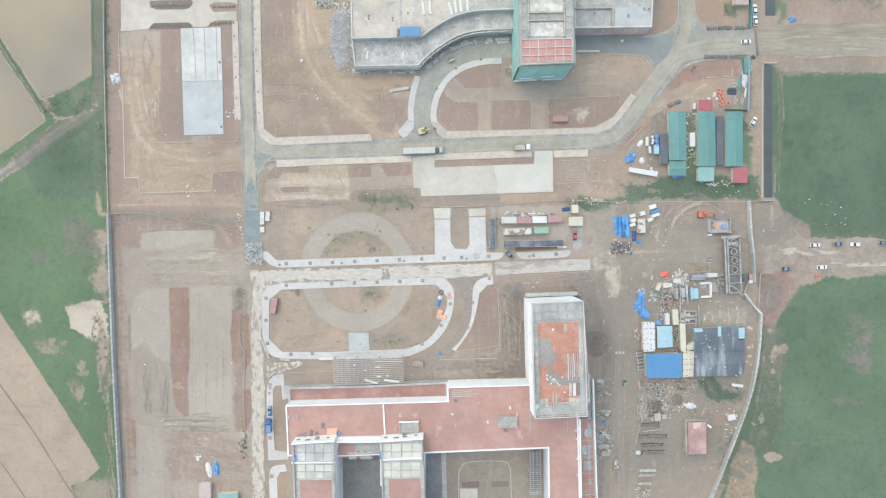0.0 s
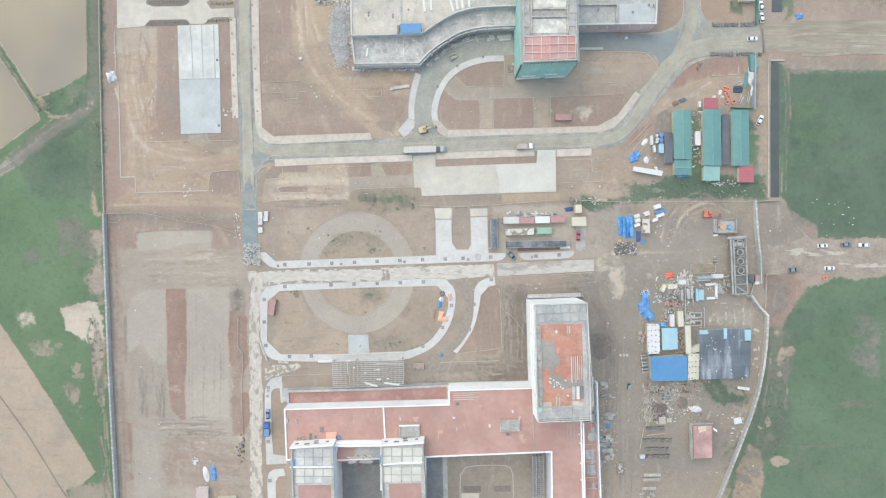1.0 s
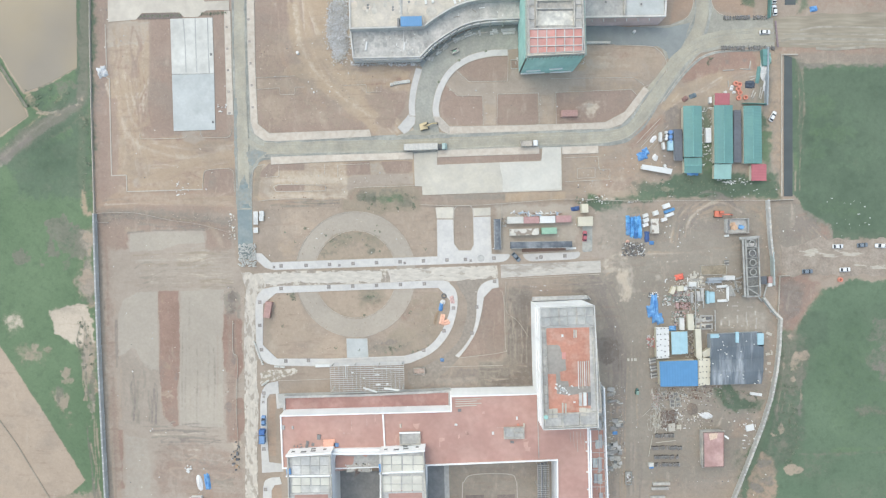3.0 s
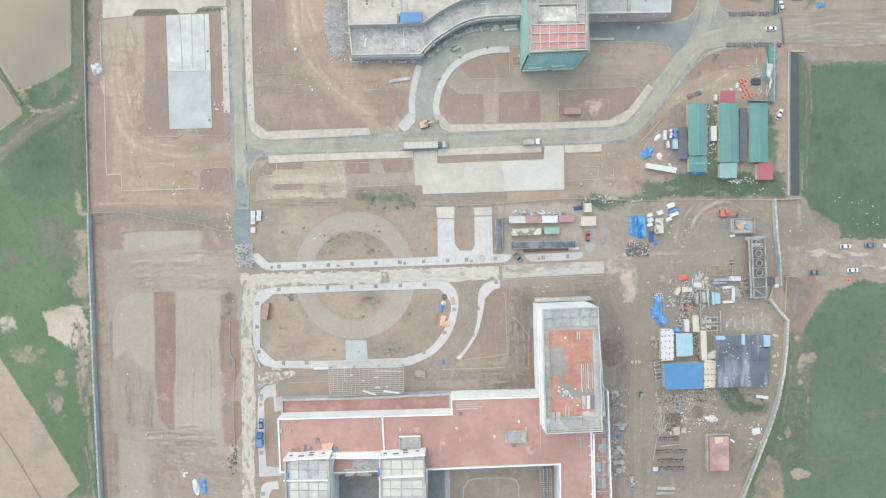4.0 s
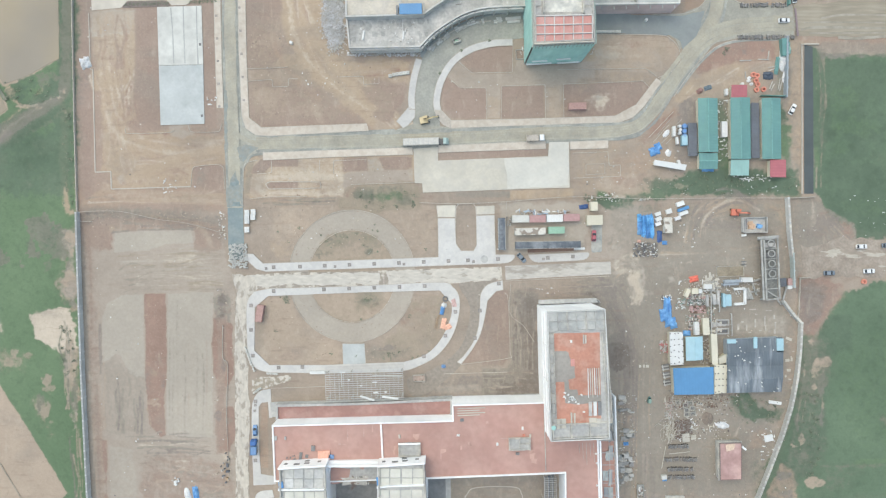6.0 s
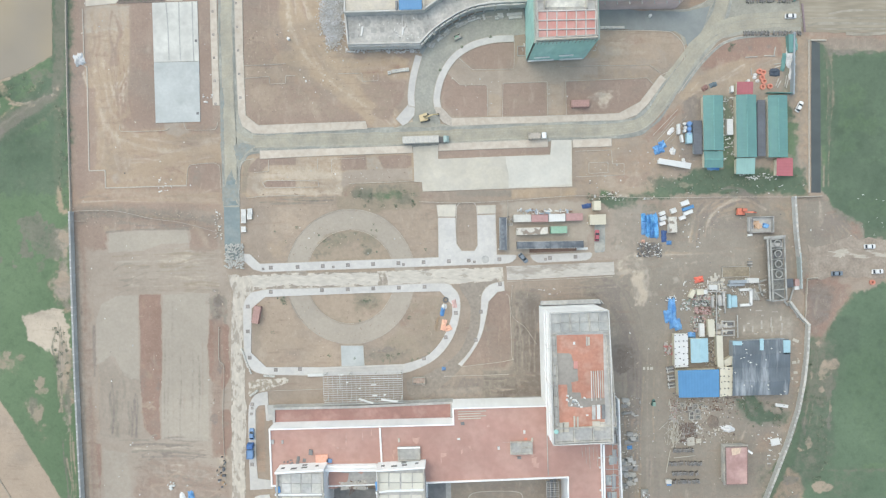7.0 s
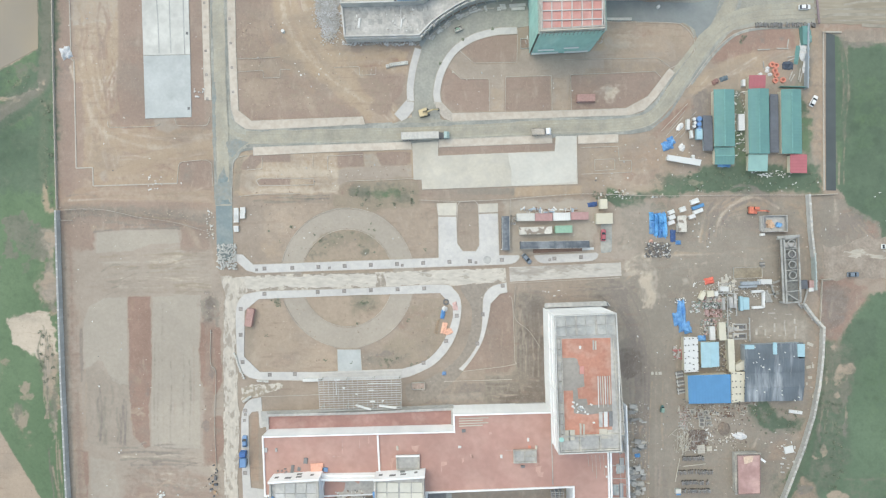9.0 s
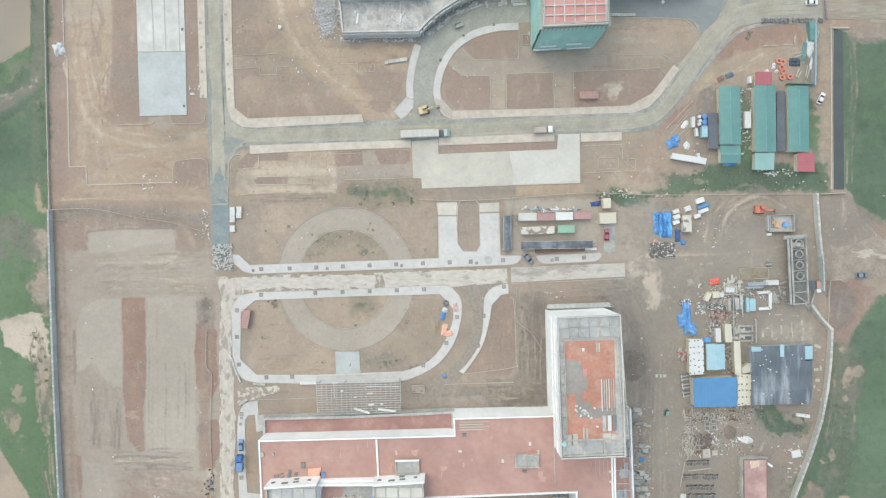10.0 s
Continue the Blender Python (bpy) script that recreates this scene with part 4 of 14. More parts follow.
for k in range(26):
    x, y = hr.uniform(0, 1), hr.uniform(0, 1)
    p = Vector((-48.28, 72.80)).lerp(Vector((-20.90, 73.79)), x).lerp(Vector((-48.31, 62.89)).lerp(Vector((-17.18, 65.37)), x), y)
    L = hr.uniform(2, 8)
    stroke(("sand", "rust", "clay", "pale", "dark")[k % 5], [tuple(p), (p.x + L * 0.5, p.y + hr.gauss(0, 0.4)), (p.x + L, p.y + hr.gauss(0, 0.6))], hr.uniform(0.5, 1.6), 0.6, 0.8, hr.uniform(0.3, 0.6))
for k in range(40):
    p = Vector((-78.00, 99.99)).lerp(Vector((-63.10, 99.99)), hr.random()) + Vector((0, -hr.uniform(0, 60)))
    stroke(("pale", "clay", "rust", "dark", "sand")[k % 5], [tuple(p), (p.x + hr.gauss(0, 0.6), p.y - hr.uniform(2, 6))], hr.uniform(0.4, 1.3), 0.5, 0.8, hr.uniform(0.2, 0.45))
paint("clay", [(-72.1, 22.1), (-70.6, 22.8), (-50.9, 22.7), (-50.7, 20.6), (-71.0, 20.3)], 0.4, 0.2, 0.5)
paint("sand", [(-78.1, 25.9), (-44.6, 26.9), (-42.5, 18.5), (-76.1, 17.1), (-79.8, 19.6)], 1.5, 1.0, 0.35)
paint("clay", [(-71.8, 22.1), (-70.6, 22.7), (-51.1, 22.6), (-50.9, 20.7), (-71.0, 20.4)], 0.4, 0.2, 0.45)
# churned sand and wheel marks of the north-western yard
paint("sand", [(-139.7, 57.3), (-121.2, 57.3), (-121.1, 45.6), (-105.3, 42.2), (-89.4, 41.3), (-89.0, 30.1), (-99.1, 29.9), (-102.1, 22.1), (-131.5, 21.3), (-139.5, 26.0)], 2.0, 1.6, 0.75)
paint("sand", [(-81.5, 30.9), (-42.5, 33.7), (-42.1, 25.8), (-48.8, 14.9), (-81.5, 15.4)], 2.5, 1.8, 0.45)
nw = random.Random(101)
for k in range(44):
    fam = k % 4
    if fam == 0:
        a, c = Vector((-135.67, 65.67)), Vector((-103.28, 33.22))
        m = Vector((-128.44, 43.72))
    elif fam == 1:
        a, c = Vector((-89.41, 37.38)), Vector((-124.34, 24.89))
        m = Vector((-105.38, 33.85))
    elif fam == 2:
        a, c = Vector((-128.31, 66.70)), Vector((-134.86, 25.95))
        m = Vector((-134.74, 44.78))
    else:
        a, c = Vector((-128.48, 36.40)), Vector((-103.32, 23.81))
        m = Vector((-115.92, 25.92))
    j = Vector((nw.gauss(0, 4), nw.gauss(0, 4)))
    w, amt = nw.uniform(0.4, 0.8), nw.uniform(0.3, 0.6)
    for off in (0.0, 1.8):
        o = j + Vector((off, off * 0.6))
        stroke(("pale", "rust", "red", "pale", "clay")[k % 5], [tuple(a + o + Vector((nw.gauss(0, 1.5), 0))), tuple(m + o * 0.8 + Vector((nw.gauss(0, 1.5), nw.gauss(0, 1.5)))), tuple(c + o)], w, 0.4, 0.5, amt)
for x, y in ((-138.92, 50.23), (-129.81, 24.48)):
    stroke("grey", [(x - 1.5, y + 0.5), (x, y), (x + 1.5, y - 0.6)], 2.6, 0.9, 0.9, 0.9)
for k in range(24):
    y = nw.uniform(0, 1)
    a, b = Vector((-139.11, 18.62)).lerp(Vector((-139.15, 12.97)), y), Vector((-89.70, 18.56)).lerp(Vector((-89.72, 12.91)), y)
    a, b = a.lerp(b, nw.uniform(0, 0.5)), a.lerp(b, nw.uniform(0.6, 1))
    stroke(("pale", "rust", "dark", "clay")[k % 4], [tuple(a), tuple(a.lerp(b, 0.5) + Vector((0, nw.gauss(0, 0.4)))), tuple(b)], nw.uniform(0.3, 0.8), 0.4, 0.4, nw.uniform(0.25, 0.5))
# graded pads and bare strips of the western yard
paint("grey", [(-137.1, -21.0), (-121.4, -21.0), (-121.7, -77.5), (-134.9, -78.3), (-135.6, -60.4), (-130.3, -56.0), (-128.3, -50.5), (-133.8, -45.5), (-136.8, -47.2)], 0.5, 0.5, 0.9)
paint("grey", [(-112.8, -21.0), (-93.4, -20.6), (-94.0, -60.3), (-93.2, -78.3), (-112.9, -77.9)], 0.5, 0.5, 0.9)
paint("grey", [(-134.3, 2.77), (-101.1, 2.76), (-100.7, -3.78), (-134.4, -3.98)], 0.5, 0.4, 0.95)
paint("clay", [(-121.1, -21.0), (-113.0, -21.0), (-113.4, -77.9), (-116.0, -80.1), (-120.8, -77.5)], 0.7, 0.8, 0.7)
paint("clay", [(-91.7, -29.7), (-86.0, -28.9), (-86.3, -58.1), (-90.1, -60.3), (-91.6, -55.9)], 0.6, 0.7, 0.75)
paint("clay", [(-91.4, -63.0), (-85.7, -62.9), (-86.2, -82.2), (-90.2, -80.0)], 0.8, 0.9, 0.5)
wy = random.Random(66)
for k in range(12):
    y = wy.uniform(0, 1)
    a, b = Vector((-142.25, -5.72)).lerp(Vector((-142.34, -19.25)), y), Vector((-92.00, -5.74)).lerp(Vector((-90.98, -19.25)), y)
    stroke(("clay", "dark", "pale", "rust")[k % 4], [tuple(a), tuple(a.lerp(b, 0.4) + Vector((0, wy.uniform(-1, 1)))), tuple(b)], wy.uniform(0.4, 1.0), 0.4, 0.5, wy.uniform(0.25, 0.5))
for k in range(14):
    x = wy.uniform(0, 1)
    a, b = Vector((-143.70, -25.36)).lerp(Vector((-137.57, -25.36)), x), Vector((-140.69, -95.49)).lerp(Vector((-134.54, -95.48)), x)
    stroke(("clay", "dark", "rust", "pale")[k % 4], [tuple(a), tuple(a.lerp(b, 0.5) + Vector((wy.uniform(-0.8, 0.8), 0))), tuple(b)], wy.uniform(0.4, 1.0), 0.5, 0.6, wy.uniform(0.25, 0.5))
for k in range(10):
    y = wy.uniform(0, 1)
    a, b = Vector((-136.19, -79.66)).lerp(Vector((-134.06, -88.88)), y), Vector((-90.15, -75.65)).lerp(Vector((-88.04, -93.20)), y)
    stroke(("pale", "dark", "clay")[k % 3], [tuple(a), tuple(a.lerp(b, 0.5) - Vector((0, wy.uniform(1, 4)))), tuple(b)], wy.uniform(0.4, 1.0), 0.5, 0.5, wy.uniform(0.2, 0.4))
for k in range(9):
    a, b = Vector((-112.19, -23.18)).lerp(Vector((-94.27, -23.17)), k / 8), Vector((-112.05, -76.78)).lerp(Vector((-94.09, -76.75)), k / 8)
    stroke("dark" if k % 2 else "pale", [tuple(a), tuple(a.lerp(b, 0.5)), tuple(b)], 0.4, 0.4, 0.2, 0.16)
for k in range(26):
    a = Vector((-120.28, -23.18)).lerp(Vector((-113.94, -23.18)), wy.random())
    y0 = wy.uniform(0, 48)
    stroke(("rust", "pale", "dark", "clay")[k % 4], [(a.x, a.y - y0), (a.x + wy.uniform(-0.6, 0.6), a.y - y0 - 3), (a.x + wy.uniform(-0.8, 0.8), a.y - y0 - wy.uniform(4, 8))], wy.uniform(0.4, 1.2), 0.5, 0.7, wy.uniform(0.2, 0.45))
# dead scrub beside the western wall
for k in range(70):
    u = wy.random()
    p = Vector((-150.93, 5.30)).lerp(Vector((-149.45, -32.48)), u) if k % 3 else Vector((-151.36, -48.08)).lerp(Vector((-147.48, -65.94)), u)
    x, y = p.x + wy.gauss(0, 2.0), p.y
    stroke(("track", "tan", "dark", "rust")[k % 4], [(x, y), (x + wy.uniform(-1.2, 1.2), y - wy.uniform(0.5, 2.5))], wy.uniform(0.5, 1.6), 0.6, 1.0, wy.uniform(0.35, 0.7))
# bare soil along the eastern field's edge
paint("grass", [(143.9, -34.6), (151.2, -24.3), (157.0, -31.2), (154.8, -49.6), (150.4, -68.0), (141.4, -86.5), (134.6, -100.5), (130.1, -109.7), (122.5, -109.7), (132.2, -86.6), (138.9, -68.1), (142.7, -49.6)], 2, 2.5, 0.75)
paint("rust", [(141.3, -15.8), (159.6, -16.9), (158.1, -22.4), (152.0, -28.4), (148.1, -37.3), (142.3, -33.5)], 2.5, 1.8, 0.75)
paint("clay", [(143.1, -18.0), (154.1, -18.7), (149.8, -25.8), (143.2, -26.9)], 3, 2, 0.3)
for x, y, r in ((148.62, -50.56, 3.2), (146.88, -54.11, 2.4), (147.17, -63.87, 1.6), (146.08, -65.65, 1.6), (145.01, -70.54, 2.0), (147.45, -71.87, 1.4), (141.55, -80.33, 1.6), (139.57, -82.11, 2.2), (146.77, -39.03, 2.0), (145.03, -41.69, 1.8), (150.06, -66.76, 1.0), (143.06, -74.99, 1.2)):
    for k in range(3):
        stroke(("tan", "track", "rust")[k], [(x + wy.gauss(0, 1), y + wy.gauss(0, 1)), (x + wy.gauss(0, 1.4), y - r * 0.5)], r * wy.uniform(0.5, 0.9), 0.7, 1.3, 0.65)
for o in (0.0, 2.6):
    stroke("track", [(x + o, y) for x, y in ((144.58, -40.14), (144.19, -47.90), (142.95, -58.99), (140.81, -70.10), (137.80, -81.22))], 0.5, 0.4, 0.3, 0.55)
for k in range(30):
    p = Vector((145.51, -47.90)).lerp(Vector((139.22, -94.58)), wy.random())
    x, y = p.x + wy.gauss(2, 4), p.y
    stroke(("dark", "track", "moss", "tan")[k % 4], [(x, y), (x + wy.uniform(-1.5, 1.5), y - wy.uniform(1, 3))], wy.uniform(0.6, 1.6), 0.6, 1.2, wy.uniform(0.25, 0.5))
# pale crushed concrete under the rubble by the northern wing
paint("pale", [(-48.7, 97.5), (-42.7, 100.0), (-40.3, 87.6), (-42.8, 75.8), (-46.8, 77.8), (-49.2, 87.6)], 2.0, 1.8, 0.65)
# soil beside the sheds and the lane
paint("mud", [(93.7, 55.5), (113.6, 59.2), (136.0, 56.7), (140.1, 20.6), (96.4, 19.4)], 4, 2, 0.45)
paint("rust", [(136.1, 80.2), (140.8, 77.8), (141.4, 18.1), (139.9, 18.1), (135.1, 45.5)], 0.8, 0.5, 0.35)
# darker soil along the roads east of the gate
paint("clay", [(137.8, 80.5), (227.9, 80.0), (228.0, 73.5), (149.6, 73.5), (141.3, 77.3)], 1.2, 1.2, 0.4)
paint("mud", [(137.3, 80.5), (141.3, 77.3), (141.4, 18.1), (136.3, 30.6), (134.1, 55.5)], 1.5, 1.0, 0.35)
paint("clay", [(146.5, 129.6), (227.1, 129.6), (227.6, 95.5), (163.0, 95.1), (147.6, 93.8)], 2, 2, 0.4)
paint("grass", [(146.8, 103.0), (151.0, 103.9), (153.1, 96.0), (147.6, 95.1)], 1.5, 1.5, 0.6)
paint("mud", [(101.0, 80.2), (135.8, 79.2), (136.0, 56.7), (98.7, 56.7)], 3, 2, 0.25)
paint("mud", [(140.2, 5.64), (166.5, 3.14), (196.0, 2.64), (196.1, -0.36), (154.1, -0.86), (140.3, -2.36)], 2, 1.5, 0.4)
paint("moss", [(83.9, 23.1), (95.1, 26.6), (111.3, 27.6), (137.6, 26.1), (140.4, 17.6), (86.4, 17.1), (64.0, 15.6)], 1.5, 1.4, 0.8)
paint("grass", [(143.8, 77.3), (146.3, 76.8), (147.1, 18.1), (144.4, 18.1)], 0.6, 0.6, 0.8)
paint("moss", [(108.2, 54.2), (111.6, 54.2), (111.8, 28.1), (108.3, 28.1)], 1.2, 1.2, 0.5)
paint("moss", [(131.0, 54.6), (132.7, 53.5), (136.1, 39.0), (134.8, 33.0), (131.1, 33.0)], 1.2, 1.0, 0.7)
paint("mud", [(103.4, 8.94), (126.2, 16.2), (130.4, 0.59), (128.5, -28.6), (105.6, -20.2), (99.3, -3.56)], 5, 3, 0.55)
paint("dark", [(111.8, 4.77), (125.2, 8.91), (127.3, 0.59), (115.9, -3.57)], 3, 2, 0.3)
for o in (0.0, 1.8, 4.2, 6.0, 9.0):
    stroke("dark" if o != 1.8 else "pale", [(v.x - o * 0.5, v.y + o * 0.6) for v in (Vector((101.39, -0.43)), Vector((103.02, 6.44)), Vector((107.57, 11.43)), Vector((115.86, 14.75)), Vector((125.21, 10.58)))], 0.7, 0.5, 0.5, 0.5)
paint("mud", [(131.4, 16.2), (146.9, 16.2), (145.0, -16.1), (131.6, -17.1)], 3, 2, 0.5)
stroke("dark", [(141.8, 16.2), (142.0, 7.86), (142.3, -0.46)], 1.6, 0.8, 0.4, 0.55)
# red clay round the worker sheds
paint("clay", [(101.4, 69.4), (109.6, 75.8), (119.2, 79.2), (128.9, 79.2), (130.0, 71.9), (116.0, 71.1), (107.5, 67.2), (99.9, 63.8)], 1.6, 1.4, 0.9)
paint("sand", [(99.9, 63.8), (109.6, 68.1), (118.2, 70.2), (119.3, 65.5), (111.8, 61.6), (98.9, 60.1)], 2, 1.4, 0.5)
paint("dark", [(90.9, 56.9), (99.3, 57.3), (99.3, 49.1), (94.6, 50.4)], 2, 1.6, 0.55)
paint("clay", [(83.4, 48.3), (91.3, 52.6), (92.9, 49.1), (83.8, 42.9), (79.5, 42.9)], 1.6, 1.2, 0.6)
paint("dark", [(126.8, 67.2), (136.3, 70.6), (136.3, 57.2), (125.2, 56.8)], 1.5, 1.2, 0.4)
for x, y in ((111.29, 74.08), (117.75, 74.06), (125.06, 74.69)):
    stroke("dark", [(x - 0.8, y), (x + 0.8, y + 0.3)], 1.6, 1.0, 0.6, 0.6)

# cement dragged off the end of the new carriageway
cr = random.Random(23)
for k in range(90):
    u = cr.random()
    line = [Vector((65.43, -9.38)), Vector((72.93, -8.50)), Vector((75.16, -13.59)), Vector((76.96, -23.10))]
    q = line[0].lerp(line[1], u * 2.2) if u < 0.45 else line[1].lerp(line[2], (u - 0.45) * 3.6) if u < 0.73 else line[2].lerp(line[3], (u - 0.73) * 3.7)
    x, y = q.x + cr.gauss(0, 1.5), q.y + cr.gauss(0, 1.5)
    a = 0.1 if u < 0.45 else -0.9 if u < 0.73 else -1.4
    L = cr.uniform(0.6, 2.6)
    stroke("pale", [(x, y), (x + L * 0.5 * math.cos(a), y + L * 0.5 * math.sin(a) + cr.uniform(-0.2, 0.2)), (x + L * math.cos(a), y + L * math.sin(a))], cr.uniform(0.4, 1.1), 0.4, 0.5, cr.uniform(0.5, 0.95))


# the western yard: damp graded fill, scraped pads and raw red strips
paint("fill", [(-146.9, 8.32), (-91.0, 8.31), (-88.7, -3.64), (-85.3, -17.4), (-82.8, -63.6), (-82.2, -147.3), (-142.2, -147.4), (-145.5, -49.8)], 1.2, 0.8, 0.85)
paint("mud", [(-145.0, 11.8), (-117.4, 11.5), (-90.3, 6.70), (-89.8, -0.19), (-93.3, -4.79), (-101.3, 5.55), (-117.4, 7.40), (-143.9, 7.40)], 1.0, 0.8, 0.6)
rake(('dark', 'mud', 'rust'), (-145.0, 11.5), (-91.0, 7.85), (-91.0, 4.4), (-145.1, 7.4), 14, 301)
paint("sand", [(-145.1, 6.48), (-103.6, 8.31), (-101.3, 6.01), (-133.6, 3.26), (-140.5, -3.64), (-145.1, -1.33)], 1.2, 0.9, 0.4)
stroke("dark", [(-134.5, 2.80), (-122.0, 3.49), (-101.3, 4.18)], 1.6, 0.5, 0.6, 0.6)
paint("clay", [(-139.1, 2.11), (-133.8, 2.57), (-133.6, -3.87), (-139.2, -4.56)], 0.8, 0.8, 0.6)
blots(('dark', 'clay'), [(-138.2, -2.95, 2.9, 1.5), (-135.5, -3.64, 2.4, 1.2), (-136.8, 0.96, 2.9, 1.5), (-134.1, -0.19, 1.2, 3.4)], 302)
paint("clay", [(-101.3, 5.09), (-91.7, 5.55), (-90.3, -3.64), (-93.3, -5.48), (-100.9, -2.72)], 0.8, 0.8, 0.55)
stroke("sand", [(-100.8, 6.93), (-97.2, 2.11), (-94.0, -4.10)], 2.0, 0.7, 0.5, 0.75)
stroke("pale", [(-100.4, 6.47), (-96.7, 1.42), (-94.5, -3.64)], 0.7, 0.4, 0.3, 0.5)
paint("grey", [(-133.1, 2.57), (-122.0, 3.49), (-102.5, 3.72), (-101.3, -1.34), (-112.9, -2.03), (-119.3, -4.56), (-133.2, -5.25)], 0.3, 0.15, 1.0)
rake(('mud', 'track', 'grey', 'fill', 'pale', 'track'), (-136.9, -5.25), (-90.3, -3.64), (-89.5, -21.1), (-137.9, -21.1), 64, 303, (0.35, 0.6), (0.18, 0.36), 0.7, 0.35)
rake(('mud', 'mud', 'grey'), (-136.9, -10.5), (-112.9, -7.09), (-113.0, -20.2), (-137.0, -27.8), 14, 304, (0.4, 0.7), (0.2, 0.4), 0.8, 0.4)
paint("grey", [(-138.4, -31.3), (-136.1, -25.5), (-130.3, -22.1), (-121.5, -21.8), (-121.1, -55.1), (-124.8, -54.9), (-127.5, -53.5), (-129.8, -49.8), (-131.2, -46.3), (-133.0, -45.6), (-135.1, -48.1), (-138.6, -49.8)], 0.35, 0.35, 0.97)
paint("mud", [(-138.6, -50.0), (-133.0, -45.8), (-129.4, -50.9), (-121.1, -55.3), (-120.8, -77.5), (-137.0, -78.7)], 0.5, 0.4, 0.32)
rake(('dark', 'mud', 'fill'), (-137.2, -49.8), (-136.9, -76.4), (-121.7, -78.7), (-121.5, -56.2), 18, 305, (0.4, 0.7), (0.2, 0.42), 0.5, 0.5)
paint("grey", [(-112.1, -21.6), (-93.6, -21.1), (-94.2, -40.5), (-94.0, -79.8), (-112.7, -78.5)], 0.35, 0.3, 0.97)
rake(('fill', 'mud'), (-111.6, -22.5), (-112.0, -78.7), (-94.4, -79.4), (-94.1, -22.5), 14, 306, (0.4, 0.7), (0.2, 0.4), 0.3, 0.5)
paint("clay", [(-121.5, -21.4), (-112.5, -21.4), (-112.2, -40.5), (-112.5, -56.7), (-113.7, -63.6), (-113.1, -78.5), (-115.0, -79.4), (-119.8, -74.1), (-121.0, -52.1)], 0.3, 0.4, 1.0)
blots(('sand', 'rust', 'tan'), [(-119.5, -24.4, 2.9, 5.3), (-120.4, -30.4, 1.9, 1.9), (-117.0, -31.3, 2.2, 2.2), (-120.5, -38.2, 1.2, 1.9), (-119.7, -49.8, 1.7, 2.2), (-117.6, -53.5, 2.4, 2.2), (-118.1, -65.3, 4.9, 3.4), (-116.8, -67.3, 4.4, 2.4), (-119.3, -68.3, 2.9, 1.9)], 307, 1.0, (0.3, 0.6))
blots(('dark', 'red'), [(-114.4, -61.3, 2.4, 4.9), (-113.7, -57.2, 1.5, 4.9), (-120.2, -56.2, 1.5, 6.3), (-117.0, -72.9, 4.4, 2.9), (-115.7, -77.5, 3.4, 1.9)], 308, 0.8, (0.25, 0.5))
paint("clay", [(-93.7, -31.3), (-89.5, -33.1), (-86.3, -34.0), (-85.7, -42.8), (-85.5, -53.2), (-88.1, -59.9), (-90.1, -57.1), (-93.1, -56.2), (-94.2, -43.3)], 0.35, 0.5, 1.0)
paint("clay", [(-92.7, -68.7), (-88.3, -66.9), (-85.6, -66.4), (-84.7, -78.7), (-87.5, -86.8), (-91.2, -85.9), (-92.8, -77.5)], 0.6, 0.7, 0.85)
paint("mud", [(-93.2, -23.4), (-90.4, -21.1), (-86.7, -24.4), (-87.2, -32.7), (-92.8, -31.3)], 0.8, 0.8, 0.7)
blots(('dark', 'clay', 'mud'), [(-91.8, -26.7, 2.4, 2.9), (-90.0, -23.9, 1.9, 3.9), (-92.8, -30.4, 1.9, 2.4), (-90.9, -20.2, 2.9, 2.4), (-88.1, -27.8, 2.4, 2.4), (-91.1, -61.3, 3.4, 2.4), (-88.3, -61.3, 1.9, 2.9), (-87.4, -72.9, 2.4, 3.4), (-89.3, -69.4, 2.9, 2.4)], 309, 0.9, (0.35, 0.65))
rake(('rust', 'clay', 'mud', 'tan'), (-146.0, 5.56), (-141.1, -133.4), (-136.5, -133.4), (-138.7, -8.24), 16, 310, (0.5, 1.3), (0.12, 0.26), 0.6, 0.15)
stroke("mud", [(-146.7, 5.56), (-145.4, -31.3), (-144.3, -68.3), (-142.0, -133.4)], 3.4, 1.6, 0.8, 0.45)
stroke("dark", [(-139.2, -33.6), (-139.0, -45.1), (-138.9, -54.4)], 1.5, 0.6, 0.5, 0.55)
stroke("clay", [(-137.9, -81.0), (-137.3, -93.8), (-136.9, -105.5)], 1.7, 0.6, 0.7, 0.75)
paint("grey", [(-136.1, -82.7), (-125.9, -84.5), (-124.6, -98.5), (-124.5, -147.4), (-135.6, -147.4)], 0.7, 0.5, 0.55)
rake(('mud', 'grey', 'dark', 'pale'), (-130.7, -77.1), (-93.7, -78.0), (-93.1, -87.3), (-128.5, -86.8), 18, 311, (0.4, 0.8), (0.2, 0.42), 0.9, 0.3)
rake(('mud', 'dark', 'fill', 'rust'), (-123.1, -86.8), (-122.5, -133.4), (-89.4, -133.3), (-97.7, -86.3), 30, 312, (0.45, 0.9), (0.22, 0.45), 0.9, 0.25)
rake(('mud', 'dark'), (-125.0, -86.8), (-91.5, -98.4), (-90.4, -103.1), (-113.4, -86.8), 12, 313, (0.45, 0.9), (0.22, 0.4), 0.9, 0.3)
